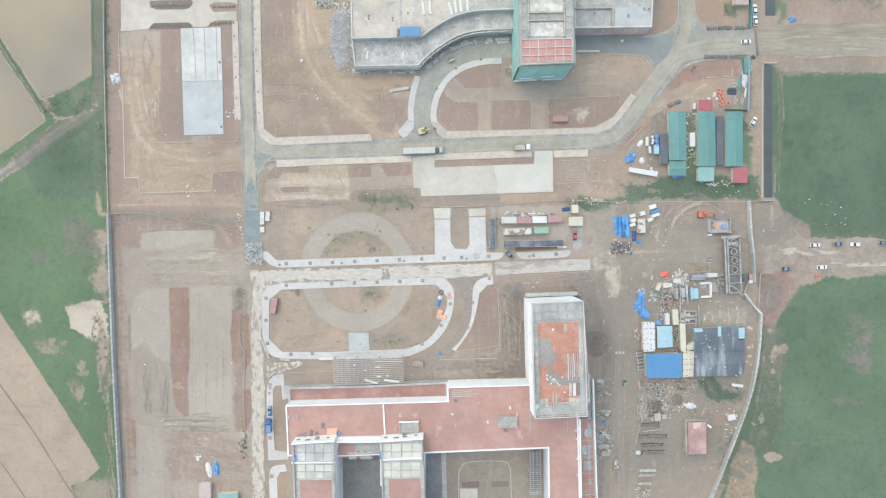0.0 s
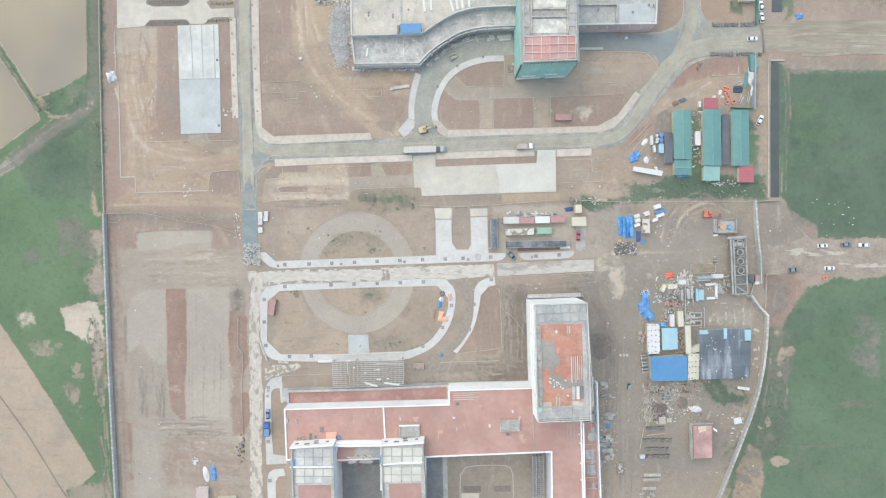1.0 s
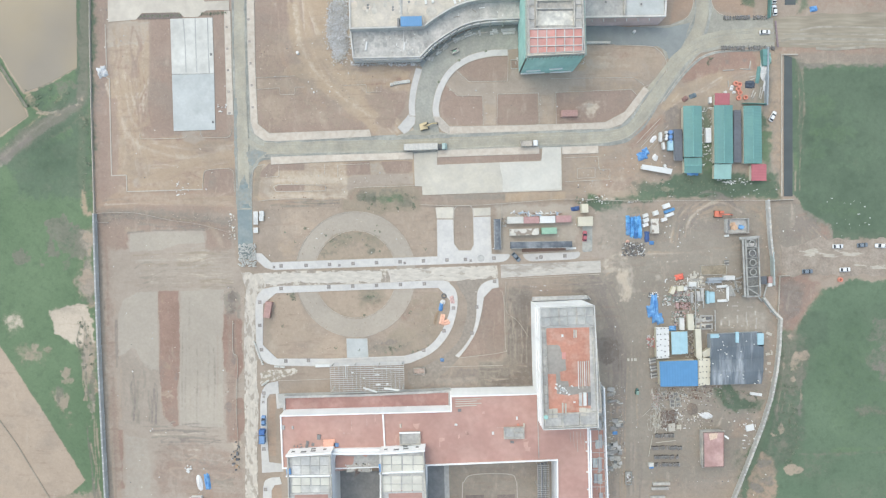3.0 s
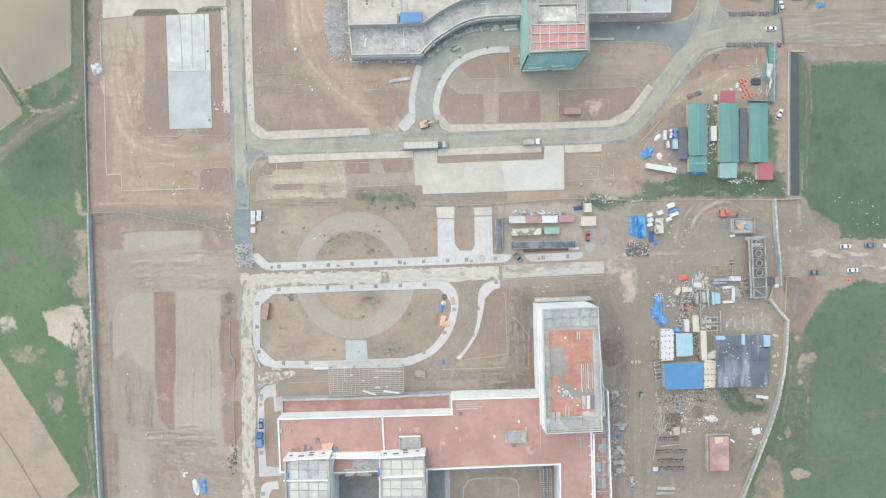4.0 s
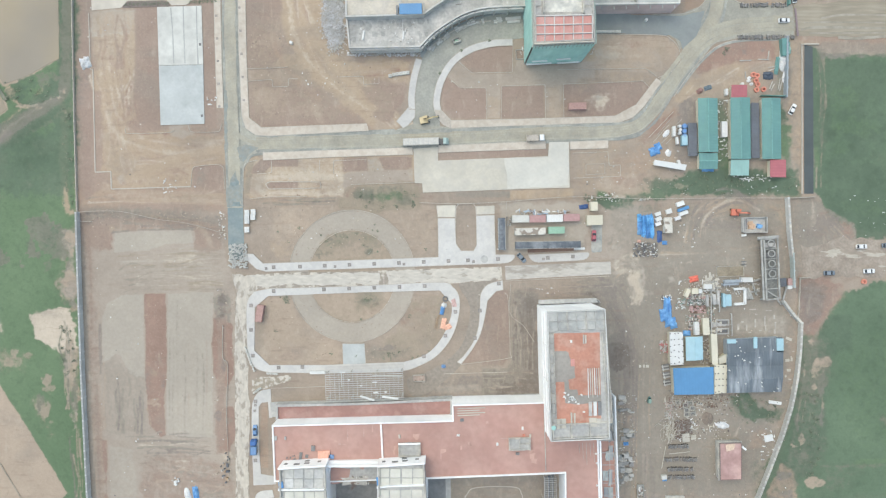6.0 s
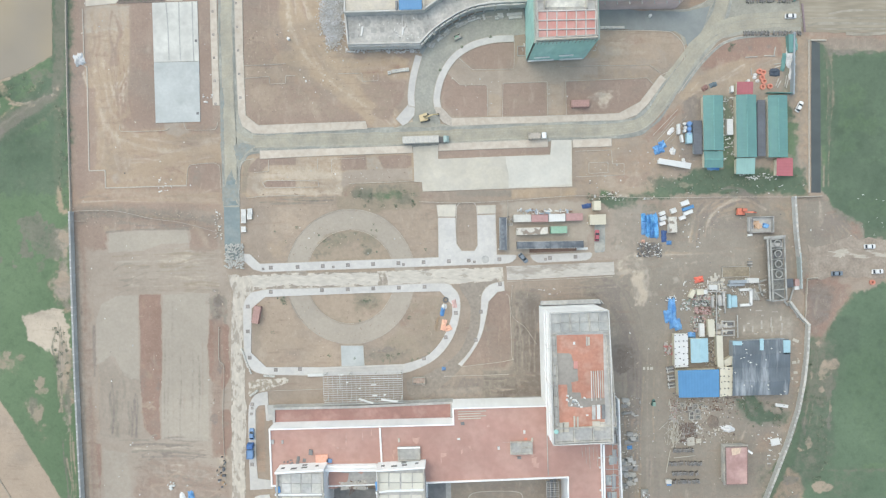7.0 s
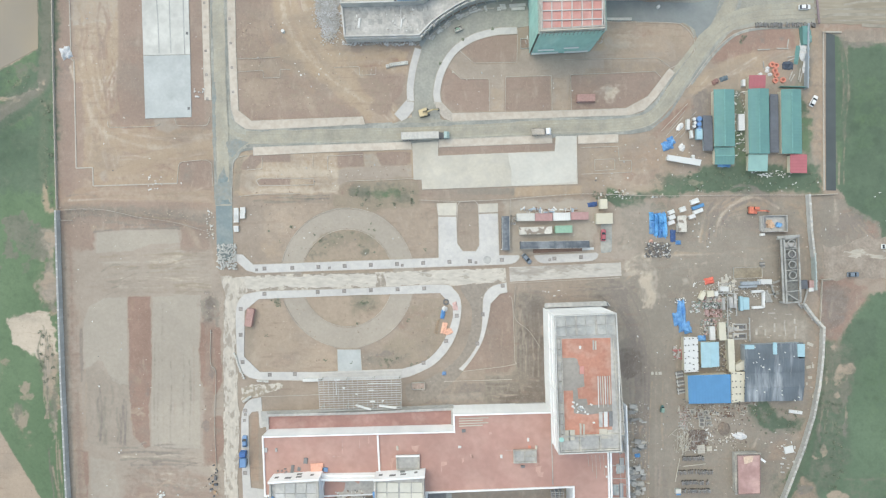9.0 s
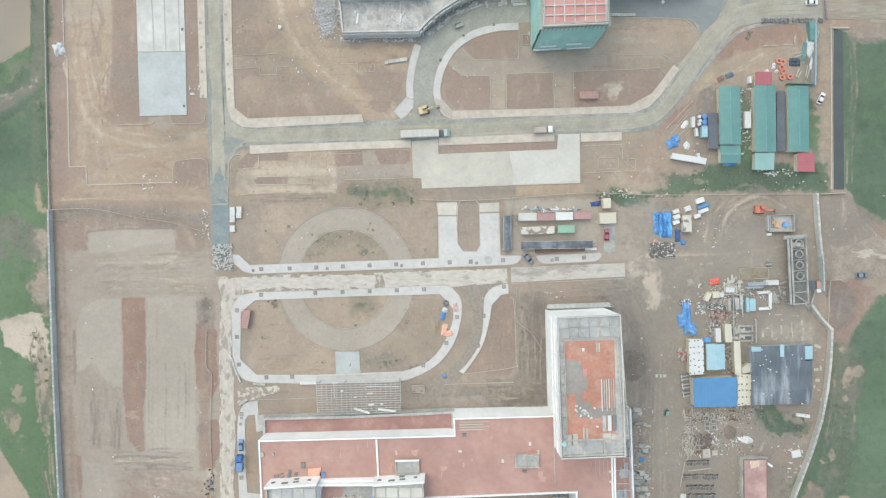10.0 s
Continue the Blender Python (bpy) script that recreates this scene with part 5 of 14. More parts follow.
# the north-western yard: churned sand round unfinished kerbs
paint("sand", [(-139.2, 51.4), (-129.5, 51.4), (-127.3, 41.6), (-90.8, 40.6), (-89.2, 31.2), (-100.7, 30.3), (-102.4, 21.6), (-133.4, 20.3), (-134.3, 26.7), (-139.8, 27.4)], 1.0, 0.8, 0.8)
rake(('pale', 'sand', 'tan', 'track', 'track'), (-126.8, 40.0), (-89.6, 40.4), (-90.6, 30.8), (-127.5, 21.2), 34, 314, (0.4, 0.8), (0.2, 0.45), 1.0, 0.25)
rake(('pale', 'track', 'sand', 'tan'), (-139.1, 62.8), (-138.9, 28.1), (-128.3, 28.5), (-130.4, 62.8), 20, 315, (0.4, 0.8), (0.2, 0.45), 0.7, 0.3)
paint("tan", [(-121.4, 34.9), (-112.6, 34.0), (-103.9, 28.5), (-103.5, 22.1), (-132.3, 21.2), (-129.9, 30.8)], 2.0, 1.2, 0.45)
paint("red", [(-123.1, 56.0), (-114.1, 56.0), (-114.2, 43.2), (-127.3, 42.2), (-128.9, 46.8), (-123.1, 48.2)], 0.4, 0.25, 0.9)
paint("red", [(-100.7, 29.4), (-91.8, 29.4), (-91.3, 19.8), (-100.8, 18.9)], 0.5, 0.4, 0.85)
stroke("pale", [(-98.5, 17.9), (-95.9, 19.8), (-95.0, 23.4)], 0.6, 0.4, 0.3, 0.5)
stroke("pale", [(-97.1, 17.9), (-94.6, 19.8), (-93.6, 23.4)], 0.6, 0.4, 0.3, 0.5)
stroke("pale", [(-95.5, 17.9), (-93.0, 19.8), (-92.0, 23.4)], 0.6, 0.4, 0.3, 0.5)
paint("tan", [(-141.0, 26.4), (-134.3, 26.4), (-134.4, 19.8), (-142.0, 19.8)], 0.5, 0.4, 0.7)
paint("red", [(-138.0, 26.7), (-134.3, 26.2), (-134.3, 21.6), (-137.6, 23.5)], 0.6, 0.4, 0.6)
paint("grey", [(-111.2, 45.0), (-103.4, 45.4), (-101.6, 42.2), (-105.7, 39.5), (-109.8, 40.9)], 1.0, 0.7, 0.7)
blots(('dark', 'clay'), [(-139.7, 44.1, 1.2, 2.4), (-120.9, 42.2, 6.3, 1.2), (-112.6, 42.2, 2.4, 1.9), (-121.7, 46.8, 3.4, 1.5)], 316)
paint("red", [(-147.0, 53.7), (-141.4, 53.7), (-141.3, 19.8), (-147.3, 13.6)], 0.5, 0.4, 0.7)
paint("rust", [(-147.3, 18.2), (-102.4, 18.2), (-89.8, 16.6), (-89.8, 12.9), (-147.3, 12.9)], 1.2, 0.9, 0.4)
rake(('pale', 'rust', 'clay', 'mud'), (-147.3, 18.4), (-89.8, 17.5), (-89.8, 12.0), (-147.3, 12.0), 16, 317, (0.4, 0.8), (0.2, 0.45), 0.6, 0.2)
# dead scrub and mown patches in the western fields
blots(('scrub', 'scrub', 'moss'), [(-164.7, 6.72, 7.3, 6.3), (-158.9, 2.12, 8.7, 11.2), (-153.2, -1.33, 6.3, 14.6), (-165.9, -3.63, 5.3, 6.3), (-179.3, -8.70, 5.3, 6.3), (-170.6, -10.5, 3.4, 3.4), (-151.0, -12.8, 3.9, 14.6), (-149.4, -22.1, 2.9, 12.2), (-159.0, -10.5, 3.4, 4.4)], 318, 1.9, (0.45, 0.8))
paint("moss", [(-181.6, 35.9), (-150.5, 44.6), (-150.0, 21.6), (-161.1, 17.1), (-181.8, 18.2)], 3, 2.5, 0.5)
blots(('scrub',), [(-177.1, 26.2, 9.7, 4.9), (-168.0, 21.6, 7.3, 4.4), (-157.6, 21.6, 7.3, 7.3), (-160.9, 37.7, 5.8, 3.4), (-178.4, 17.1, 4.9, 3.9)], 319, 2.0, (0.3, 0.55))
blots(('scrub', 'track'), [(-163.2, -64.8, 2.4, 3.9), (-161.4, -69.5, 3.4, 5.8), (-164.2, -68.8, 1.9, 4.9), (-159.6, -73.4, 2.9, 3.4), (-159.9, -59.5, 3.9, 1.9), (-175.6, -49.8, 3.4, 2.4), (-168.2, -46.3, 4.4, 2.9), (-173.2, -45.6, 2.4, 3.9), (-160.4, -56.3, 2.4, 3.9)], 320, 1.4, (0.5, 0.8))
rake(('scrub', 'track', 'scrub'), (-154.2, -31.3), (-153.6, -68.3), (-148.0, -68.3), (-150.0, -31.3), 18, 321, (0.4, 0.9), (0.35, 0.65), 0.7, 0.1)
rake(('scrub', 'track', 'scrub'), (-155.4, -72.9), (-148.5, -133.4), (-144.8, -133.4), (-148.0, -68.3), 26, 322, (0.4, 0.8), (0.35, 0.65), 0.9, 0.1)


# scrub, ploughed brown and wheel lines along the eastern fields
paint("moss", [(-181.6, 37.7), (-167.8, 43.4), (-149.3, 51.4), (-149.0, 28.5), (-154.2, 17.1), (-181.8, 17.1)], 3, 2.5, 0.55)
paint("scrub", [(-181.6, 38.9), (-167.7, 45.7), (-149.2, 56.0), (-149.3, 50.3), (-167.8, 41.1), (-181.7, 33.6)], 0.8, 0.8, 0.6)
paint("grass", [(140.8, -38.1), (158.1, -31.2), (178.2, -22.0), (231.2, -22.0), (233.2, -179.3), (106.3, -179.7), (126.6, -105.6), (133.8, -86.6), (138.2, -63.5)], 1.0, 0.8, 0.95)
paint("moss", [(141.7, -40.4), (150.4, -42.7), (152.1, -77.3), (148.5, -86.5), (139.2, -98.1), (128.9, -105.1), (134.7, -86.6), (138.7, -68.1)], 1.5, 1.5, 0.75)
paint("lush", [(155.9, -40.4), (208.4, -31.2), (209.1, -84.2), (163.2, -86.5), (154.3, -72.7)], 6, 3, 0.35)
blots(('scrub', 'track', 'tan'), [(148.4, -50.1, 6.8, 4.4), (146.4, -55.1, 4.4, 2.4), (145.8, -64.1, 4.4, 5.3), (149.9, -65.3, 1.7, 4.4), (144.9, -69.9, 2.2, 7.3), (147.0, -73.4, 3.9, 2.9), (141.3, -80.1, 2.4, 4.9), (138.6, -82.6, 4.4, 2.4), (146.1, -97.2, 6.3, 3.9), (149.5, -40.4, 5.3, 2.4), (144.5, -42.0, 4.9, 3.4)], 330, 1.0, (0.6, 0.9))
blots(('scrub', 'dark'), [(143.5, -61.1, 3.4, 14.6), (140.1, -72.7, 3.4, 12.2), (142.1, -85.4, 3.9, 5.8), (149.2, -58.8, 2.9, 7.3), (149.3, -71.5, 3.9, 7.3), (150.2, -47.3, 2.4, 4.9), (135.7, -97.0, 4.9, 4.9), (143.2, -51.9, 1.9, 12.2)], 331, 1.6, (0.4, 0.65))
stroke("track", [(142.2, -40.4), (142.7, -49.6), (141.6, -61.1), (139.7, -72.7)], 0.6, 0.4, 0.3, 0.75)
stroke("track", [(144.2, -40.4), (144.8, -49.6), (143.7, -61.1), (141.7, -72.7)], 0.6, 0.4, 0.3, 0.75)
paint("rust", [(126.6, -109.7), (128.8, -100.9), (133.8, -90.0), (138.4, -93.5), (140.4, -105.1), (138.2, -119.0), (124.4, -123.7)], 1.0, 0.9, 0.7)
blots(('dark', 'clay'), [(135.3, -101.8, 6.3, 2.2), (133.8, -94.0, 5.3, 2.9), (131.2, -105.1, 4.9, 3.9)], 332, 0.9, (0.4, 0.7))
stroke("lush", [(163.2, -89.3), (172.4, -88.8), (186.2, -87.9)], 1.6, 0.8, 1.0, 0.7)
stroke("scrub", [(149.4, -90.7), (163.2, -90.7), (186.2, -89.7)], 0.9, 0.6, 0.6, 0.5)
paint("scrub", [(151.8, -91.2), (163.2, -92.3), (161.0, -100.4), (149.5, -100.9)], 4, 3, 0.35)
paint("scrub", [(158.8, -102.3), (209.3, -100.8), (209.4, -109.6), (161.1, -112.0)], 4, 3, 0.25)
paint("scrub", [(173.4, -71.5), (181.4, -70.3), (186.0, -73.1), (174.6, -73.8)], 1.5, 1.5, 0.6)
paint("moss", [(145.8, 71.2), (229.9, 72.0), (230.9, 0.91), (162.4, 0.00), (161.2, 6.64), (150.9, 12.4), (146.7, 19.2)], 1.5, 1.2, 0.9)
paint("grass", [(151.7, 51.2), (157.4, 52.3), (160.9, 39.8), (159.8, 31.8), (153.0, 32.9)], 5, 3, 0.55)
blots(('grass', 'lush'), [(154.0, 44.3, 4.9, 9.7), (157.5, 37.0, 7.3, 5.8), (150.7, 28.4, 3.9, 12.2), (166.9, 12.4, 14.6, 4.9)], 333, 2.5, (0.3, 0.5))
stroke("track", [(147.2, 71.6), (148.2, 55.7), (147.0, 39.8), (146.7, 20.4)], 0.5, 0.4, 0.4, 0.7)
stroke("track", [(149.0, 71.6), (150.1, 55.7), (148.8, 39.8), (148.5, 20.4)], 0.5, 0.4, 0.4, 0.5)
paint("mud", [(140.3, 16.5), (145.8, 16.5), (150.9, 11.9), (161.7, 5.95), (162.9, -0.23), (157.9, -2.75), (140.5, -4.81)], 1.0, 0.8, 0.7)
paint("clay", [(144.1, 8.25), (150.0, 11.2), (161.2, 5.49), (162.4, -0.92), (151.0, -1.37), (143.6, 3.21)], 1.2, 1.0, 0.55)
rake(('dark', 'clay', 'mud', 'tan'), (145.2, 6.64), (152.1, -1.37), (162.4, -0.23), (150.9, 11.2), 16, 334, (0.4, 0.7), (0.25, 0.45), 0.4, 0.4)
stroke("pale", [(144.9, 16.5), (145.6, 11.2), (144.8, 5.50), (146.4, 3.21)], 0.7, 0.4, 0.5, 0.5)
paint("tan", [(141.0, -6.41), (146.5, -6.41), (145.3, -10.5), (141.5, -10.5)], 1.2, 1.0, 0.5)
# ruts and darker ground round the tower
stroke("dark", [(57.2, -20.2), (63.0, -25.2), (68.7, -32.6), (72.0, -40.4), (73.8, -52.0)], 0.6, 0.4, 0.3, 0.6)
stroke("dark", [(59.0, -21.1), (68.7, -18.1), (72.3, -20.2), (73.8, -26.6)], 0.6, 0.4, 0.3, 0.5)
stroke("dark", [(59.3, -20.2), (65.0, -25.2), (70.8, -32.6), (74.0, -40.4), (75.9, -52.0)], 0.6, 0.4, 0.3, 0.6)
stroke("dark", [(59.0, -23.2), (68.7, -20.2), (72.3, -22.3), (75.8, -26.6)], 0.6, 0.4, 0.3, 0.5)
rake(('dark', 'mud', 'fill'), (25.1, -17.0), (69.8, -16.5), (61.8, -23.4), (25.1, -24.3), 16, 335, (0.4, 0.7), (0.25, 0.45), 0.5, 0.3)
rake(('dark', 'mud', 'scrub', 'fill'), (28.5, -17.4), (27.9, -61.2), (35.2, -61.2), (33.8, -17.4), 14, 336, (0.4, 0.7), (0.3, 0.5), 0.4, 0.4)
blots(('mud', 'mud'), [(64.6, -45.0, 6.3, 12.2), (66.5, -52.0, 5.3, 7.3), (63.2, -38.1, 3.4, 7.3)], 337, 1.4, (0.5, 0.7))
rake(('fill', 'mud', 'dark', 'sand'), (68.7, -31.2), (68.0, -133.1), (83.0, -133.0), (82.5, -31.2), 24, 338, (0.45, 0.9), (0.15, 0.35), 0.6, 0.2)
paint("fill", [(23.4, 13.3), (54.8, 13.8), (72.0, 11.5), (73.2, -1.36), (69.1, -8.24), (24.1, -10.5)], 1.0, 0.7, 0.65)
blots(('moss', 'grass'), [(62.1, 15.6, 10.7, 2.9), (69.0, 13.8, 9.7, 3.4), (80.0, 11.9, 6.3, 3.4), (82.3, 17.9, 10.7, 2.9), (61.2, 18.1, 4.9, 3.4)], 339, 1.2, (0.5, 0.8))
stroke("pale", [(64.4, 16.3), (67.4, 17.2), (70.8, 17.0)], 0.8, 0.4, 0.5, 0.6)
paint("mud", [(71.4, -10.5), (116.7, -3.66), (123.6, -10.5), (123.8, -31.2), (112.3, -38.1), (84.8, -40.4), (75.6, -31.2)], 5, 3, 0.5)
# gardens before the northern building: brown plots, grey paths and the haul track
paint("red", [(-80.0, 96.9), (-63.9, 96.9), (-62.4, 75.3), (-70.2, 68.7), (-79.4, 68.7)], 0.8, 0.5, 0.75)
rake(('rust', 'tan', 'clay', 'red'), (-77.9, 96.9), (-77.6, 69.6), (-65.4, 70.0), (-66.5, 96.9), 16, 340, (0.4, 0.8), (0.2, 0.4), 0.5, 0.2)
paint("tan", [(-79.4, 67.8), (-64.3, 67.8), (-56.3, 62.8), (-63.9, 61.4), (-69.8, 63.2), (-79.0, 63.5)], 0.6, 0.5, 0.6)
paint("sand", [(-70.2, 69.2), (-64.7, 74.2), (-59.2, 74.6), (-55.6, 66.8), (-64.3, 68.0)], 0.9, 0.8, 0.6)
paint("red", [(-79.0, 62.3), (-69.8, 62.8), (-69.3, 60.5), (-63.4, 60.5), (-62.0, 62.8), (-52.9, 60.5), (-39.1, 50.2), (-32.3, 45.8), (-52.9, 45.4), (-73.5, 44.5), (-79.0, 49.5)], 0.6, 0.5, 0.8)
paint("tan", [(-78.1, 60.5), (-66.6, 59.3), (-66.6, 51.4), (-77.0, 50.2)], 2.5, 1.5, 0.4)
paint("tan", [(-53.3, 50.0), (-49.2, 50.9), (-48.8, 46.3), (-52.4, 45.6)], 0.8, 0.8, 0.55)
paint("red", [(-40.9, 60.0), (-18.0, 60.9), (-17.1, 55.9), (-20.8, 51.3), (-21.9, 46.3), (-28.1, 48.6), (-34.5, 55.4)], 0.6, 0.5, 0.85)
paint("clay", [(-43.2, 69.1), (-22.6, 69.5), (-23.1, 65.5), (-42.3, 64.8)], 0.9, 0.7, 0.5)
paint("sand", [(-42.8, 69.6), (-29.9, 69.6), (-32.2, 66.8), (-41.8, 66.4)], 0.9, 0.7, 0.6)
rake(('sand', 'clay', 'tan', 'rust'), (-43.7, 73.2), (-20.8, 71.4), (-18.0, 65.0), (-43.7, 64.6), 14, 341, (0.4, 0.9), (0.25, 0.5), 0.3, 0.2)
stroke("tan", [(-61.6, 106.0), (-61.0, 90.1), (-57.4, 77.6), (-53.7, 68.5), (-47.1, 60.9), (-34.5, 50.6), (-19.7, 39.4)], 3.6, 0.7, 0.5, 0.95)
stroke("tan", [(-62.1, 106.0), (-61.7, 90.1), (-58.8, 77.6), (-54.7, 68.5), (-47.8, 60.5), (-35.0, 50.0)], 1.2, 0.5, 0.4, 0.7)
stroke("pale", [(-60.2, 106.0), (-59.6, 90.1), (-56.2, 78.7), (-52.8, 69.6), (-46.0, 61.4), (-33.4, 51.3)], 0.8, 0.4, 0.4, 0.55)
stroke("red", [(-60.9, 106.0), (-60.3, 90.1), (-57.4, 78.7), (-54.4, 71.4)], 0.7, 0.4, 0.4, 0.6)
stroke("sand", [(-58.2, 106.0), (-57.3, 87.8), (-53.7, 76.4)], 1.6, 0.6, 0.5, 0.5)
paint("fill", [(-0.65, 69.1), (5.75, 72.2), (9.41, 65.4), (26.1, 65.8), (27.7, 71.8), (58.7, 70.4), (58.8, 62.2), (46.0, 61.3), (44.6, 48.3), (39.4, 48.3), (38.4, 61.1), (21.5, 60.6), (21.1, 48.1), (16.1, 48.1), (15.1, 59.9), (4.84, 60.0), (-1.34, 65.9)], 0.3, 0.15, 0.85)
paint("red", [(5.29, 71.1), (11.7, 75.0), (25.9, 76.8), (25.9, 66.5), (9.41, 66.3)], 0.3, 0.15, 1.0)
paint("red", [(-2.71, 62.7), (-0.42, 64.7), (4.84, 60.2), (15.1, 60.2), (15.8, 48.3), (0.95, 48.1), (-2.26, 51.3)], 0.3, 0.15, 1.0)
paint("red", [(21.3, 60.6), (38.2, 61.1), (38.9, 48.5), (21.1, 48.3)], 0.3, 0.15, 1.0)
paint("red", [(46.2, 61.3), (77.5, 62.4), (81.2, 59.9), (74.3, 53.5), (68.9, 49.6), (46.5, 48.5)], 0.3, 0.15, 1.0)
paint("tan", [(16.3, 56.3), (20.9, 56.3), (20.9, 48.1), (16.3, 48.1)], 0.8, 0.6, 0.6)
paint("tan", [(39.4, 60.8), (45.5, 61.3), (44.9, 48.3), (39.6, 48.3)], 1.0, 0.6, 0.6)
paint("fill", [(58.7, 80.4), (88.8, 80.3), (92.5, 75.8), (91.1, 69.4), (84.8, 63.5), (79.8, 66.2), (59.2, 66.7)], 0.6, 0.5, 0.75)
paint("tan", [(63.7, 78.5), (86.5, 79.0), (91.6, 75.1), (88.9, 70.6), (75.2, 72.8), (64.9, 74.0)], 1.5, 1.2, 0.45)
blots(('tan', 'sand', 'pale'), [(55.8, 55.3, 4.4, 2.4), (59.2, 56.7, 4.9, 2.9), (61.1, 54.4, 3.4, 1.9), (57.0, 53.1, 3.9, 1.9), (63.4, 58.1, 2.9, 1.9), (52.4, 56.3, 2.4, 1.5)], 342, 1.4, (0.25, 0.5))
# planting strip between the roads
paint("red", [(-75.0, 31.7), (-50.4, 32.6), (-50.0, 26.6), (-57.3, 26.2), (-59.8, 28.9), (-73.2, 28.5), (-77.8, 25.5)], 0.3, 0.2, 0.9)
paint("red", [(-44.9, 31.9), (-32.1, 32.6), (-31.6, 27.3), (-44.2, 26.9)], 0.3, 0.2, 0.9)
paint("red", [(-27.0, 32.6), (-15.6, 33.0), (-15.6, 28.0), (-25.0, 27.5)], 0.3, 0.2, 0.9)
paint("tan", [(-77.3, 25.3), (-73.2, 28.2), (-59.8, 28.7), (-57.3, 25.9), (-49.7, 26.4), (-50.0, 31.7), (-45.1, 31.9), (-44.2, 26.6), (-42.9, 25.7), (-43.3, 17.9), (-57.6, 17.0), (-77.1, 16.3), (-80.3, 18.9), (-80.3, 23.9)], 0.5, 0.4, 0.75)
paint("sand", [(-80.5, 31.7), (-75.4, 34.0), (-74.1, 28.9), (-78.7, 25.3), (-80.1, 16.6), (-81.5, 21.6)], 0.8, 0.6, 0.8)
paint("red", [(-71.3, 22.1), (-50.7, 22.5), (-50.5, 20.7), (-70.9, 20.2), (-72.7, 21.1)], 0.3, 0.15, 1.0)
paint("fill", [(-43.8, 25.7), (-31.1, 27.1), (-16.2, 27.5), (-14.9, 22.9), (-34.6, 21.6), (-41.0, 18.4), (-43.3, 17.9)], 0.4, 0.3, 0.9)
paint("track", [(-43.8, 17.2), (-38.0, 21.6), (-11.2, 22.5), (-10.3, 11.5), (-43.8, 11.5)], 1.2, 1.0, 0.9)
paint("clay", [(-43.8, 17.0), (-38.0, 21.1), (-32.3, 20.7), (-34.6, 16.6)], 1.0, 0.8, 0.4)
blots(('scrub',), [(-32.8, 18.8, 8.3, 4.4), (-23.1, 19.8, 9.7, 4.9), (-18.1, 15.6, 8.3, 4.9), (-28.2, 17.0, 7.3, 2.4), (-12.8, 17.0, 3.4, 3.4)], 343, 1.5, (0.3, 0.45))
rake(('scrub', 'mud', 'dark'), (-77.1, 16.1), (-43.8, 17.0), (-43.8, 13.8), (-77.1, 13.8), 8, 344, (0.4, 0.7), (0.3, 0.5), 0.3, 0.3)
blots(('scrub',), [(-49.6, -1.35, 3.4, 2.4), (-46.1, 0.95, 3.9, 2.4), (-41.5, 2.10, 3.4, 2.9), (-36.9, 1.41, 2.9, 1.9), (-33.5, -0.20, 3.4, 2.9), (-43.9, -2.73, 2.9, 1.9), (-31.2, -3.65, 2.4, 2.4), (-50.8, -5.48, 2.4, 1.5), (-47.3, -4.10, 2.4, 1.9), (-39.2, -0.89, 1.9, 1.5), (-34.6, 3.24, 2.9, 1.5)], 345, 1.3, (0.35, 0.6))
paint("scrub", [(141.0, -40.4), (149.0, -41.5), (151.1, -72.7), (149.4, -86.5), (140.3, -98.1), (129.3, -105.1), (134.7, -86.6), (138.7, -68.1)], 2.0, 1.8, 0.4)
# the bank beside the paddies, and worn ground further on
stroke("moss", [(-186.3, 32.0), (-172.4, 43.2), (-160.8, 51.4), (-152.9, 58.3), (-151.2, 74.3), (-150.8, 110.7)], 9.0, 2.0, 1.0, 0.7)
stroke("scrub", [(-186.3, 34.0), (-172.3, 45.0), (-160.8, 52.8), (-153.3, 59.6), (-151.6, 74.3), (-151.3, 110.7)], 5.0, 1.4, 0.8, 0.85)
stroke("dark", [(-186.3, 33.1), (-172.3, 44.3), (-160.8, 52.1), (-154.3, 57.8)], 2.6, 1.2, 0.8, 0.5)
stroke("mud", [(-186.2, 35.4), (-172.3, 46.4), (-160.8, 54.2)], 1.2, 0.8, 0.6, 0.5)
blots(('pale', 'tan'), [(-168.1, 53.3, 6.3, 1.2), (-165.3, 53.7, 3.4, 1.5), (-163.5, 52.4, 2.4, 1.2), (-167.7, 52.4, 2.4, 1.0), (-154.3, 56.5, 2.4, 1.0), (-152.7, 58.7, 1.9, 1.9)], 350, 1.0, (0.6, 0.9))
blots(('scrub',), [(-163.5, 5.57, 12.2, 9.7), (-156.6, -0.18, 12.2, 17.0), (-151.6, -5.94, 6.3, 19.4), (-179.3, -8.70, 6.3, 7.3), (-149.9, -19.8, 3.4, 14.6), (-165.9, -4.78, 5.8, 5.8)], 351, 2.2, (0.55, 0.75))
paint("mud", [(140.1, 78.0), (207.2, 77.5), (207.2, 72.5), (148.1, 72.5), (140.1, 73.9)], 1.2, 1.0, 0.5)
stroke("dark", [(148.1, 73.0), (161.7, 72.5), (207.2, 72.9)], 1.0, 0.7, 0.8, 0.5)
paint("red", [(142.4, -13.6), (148.5, -16.6), (153.3, -25.3), (151.2, -34.0), (146.9, -42.7), (142.1, -38.4), (141.2, -25.3)], 2.0, 1.6, 0.75)
paint("mud", [(140.2, -13.4), (153.2, -14.9), (157.6, -21.0), (148.9, -23.2), (141.6, -21.0)], 2.0, 1.4, 0.5)
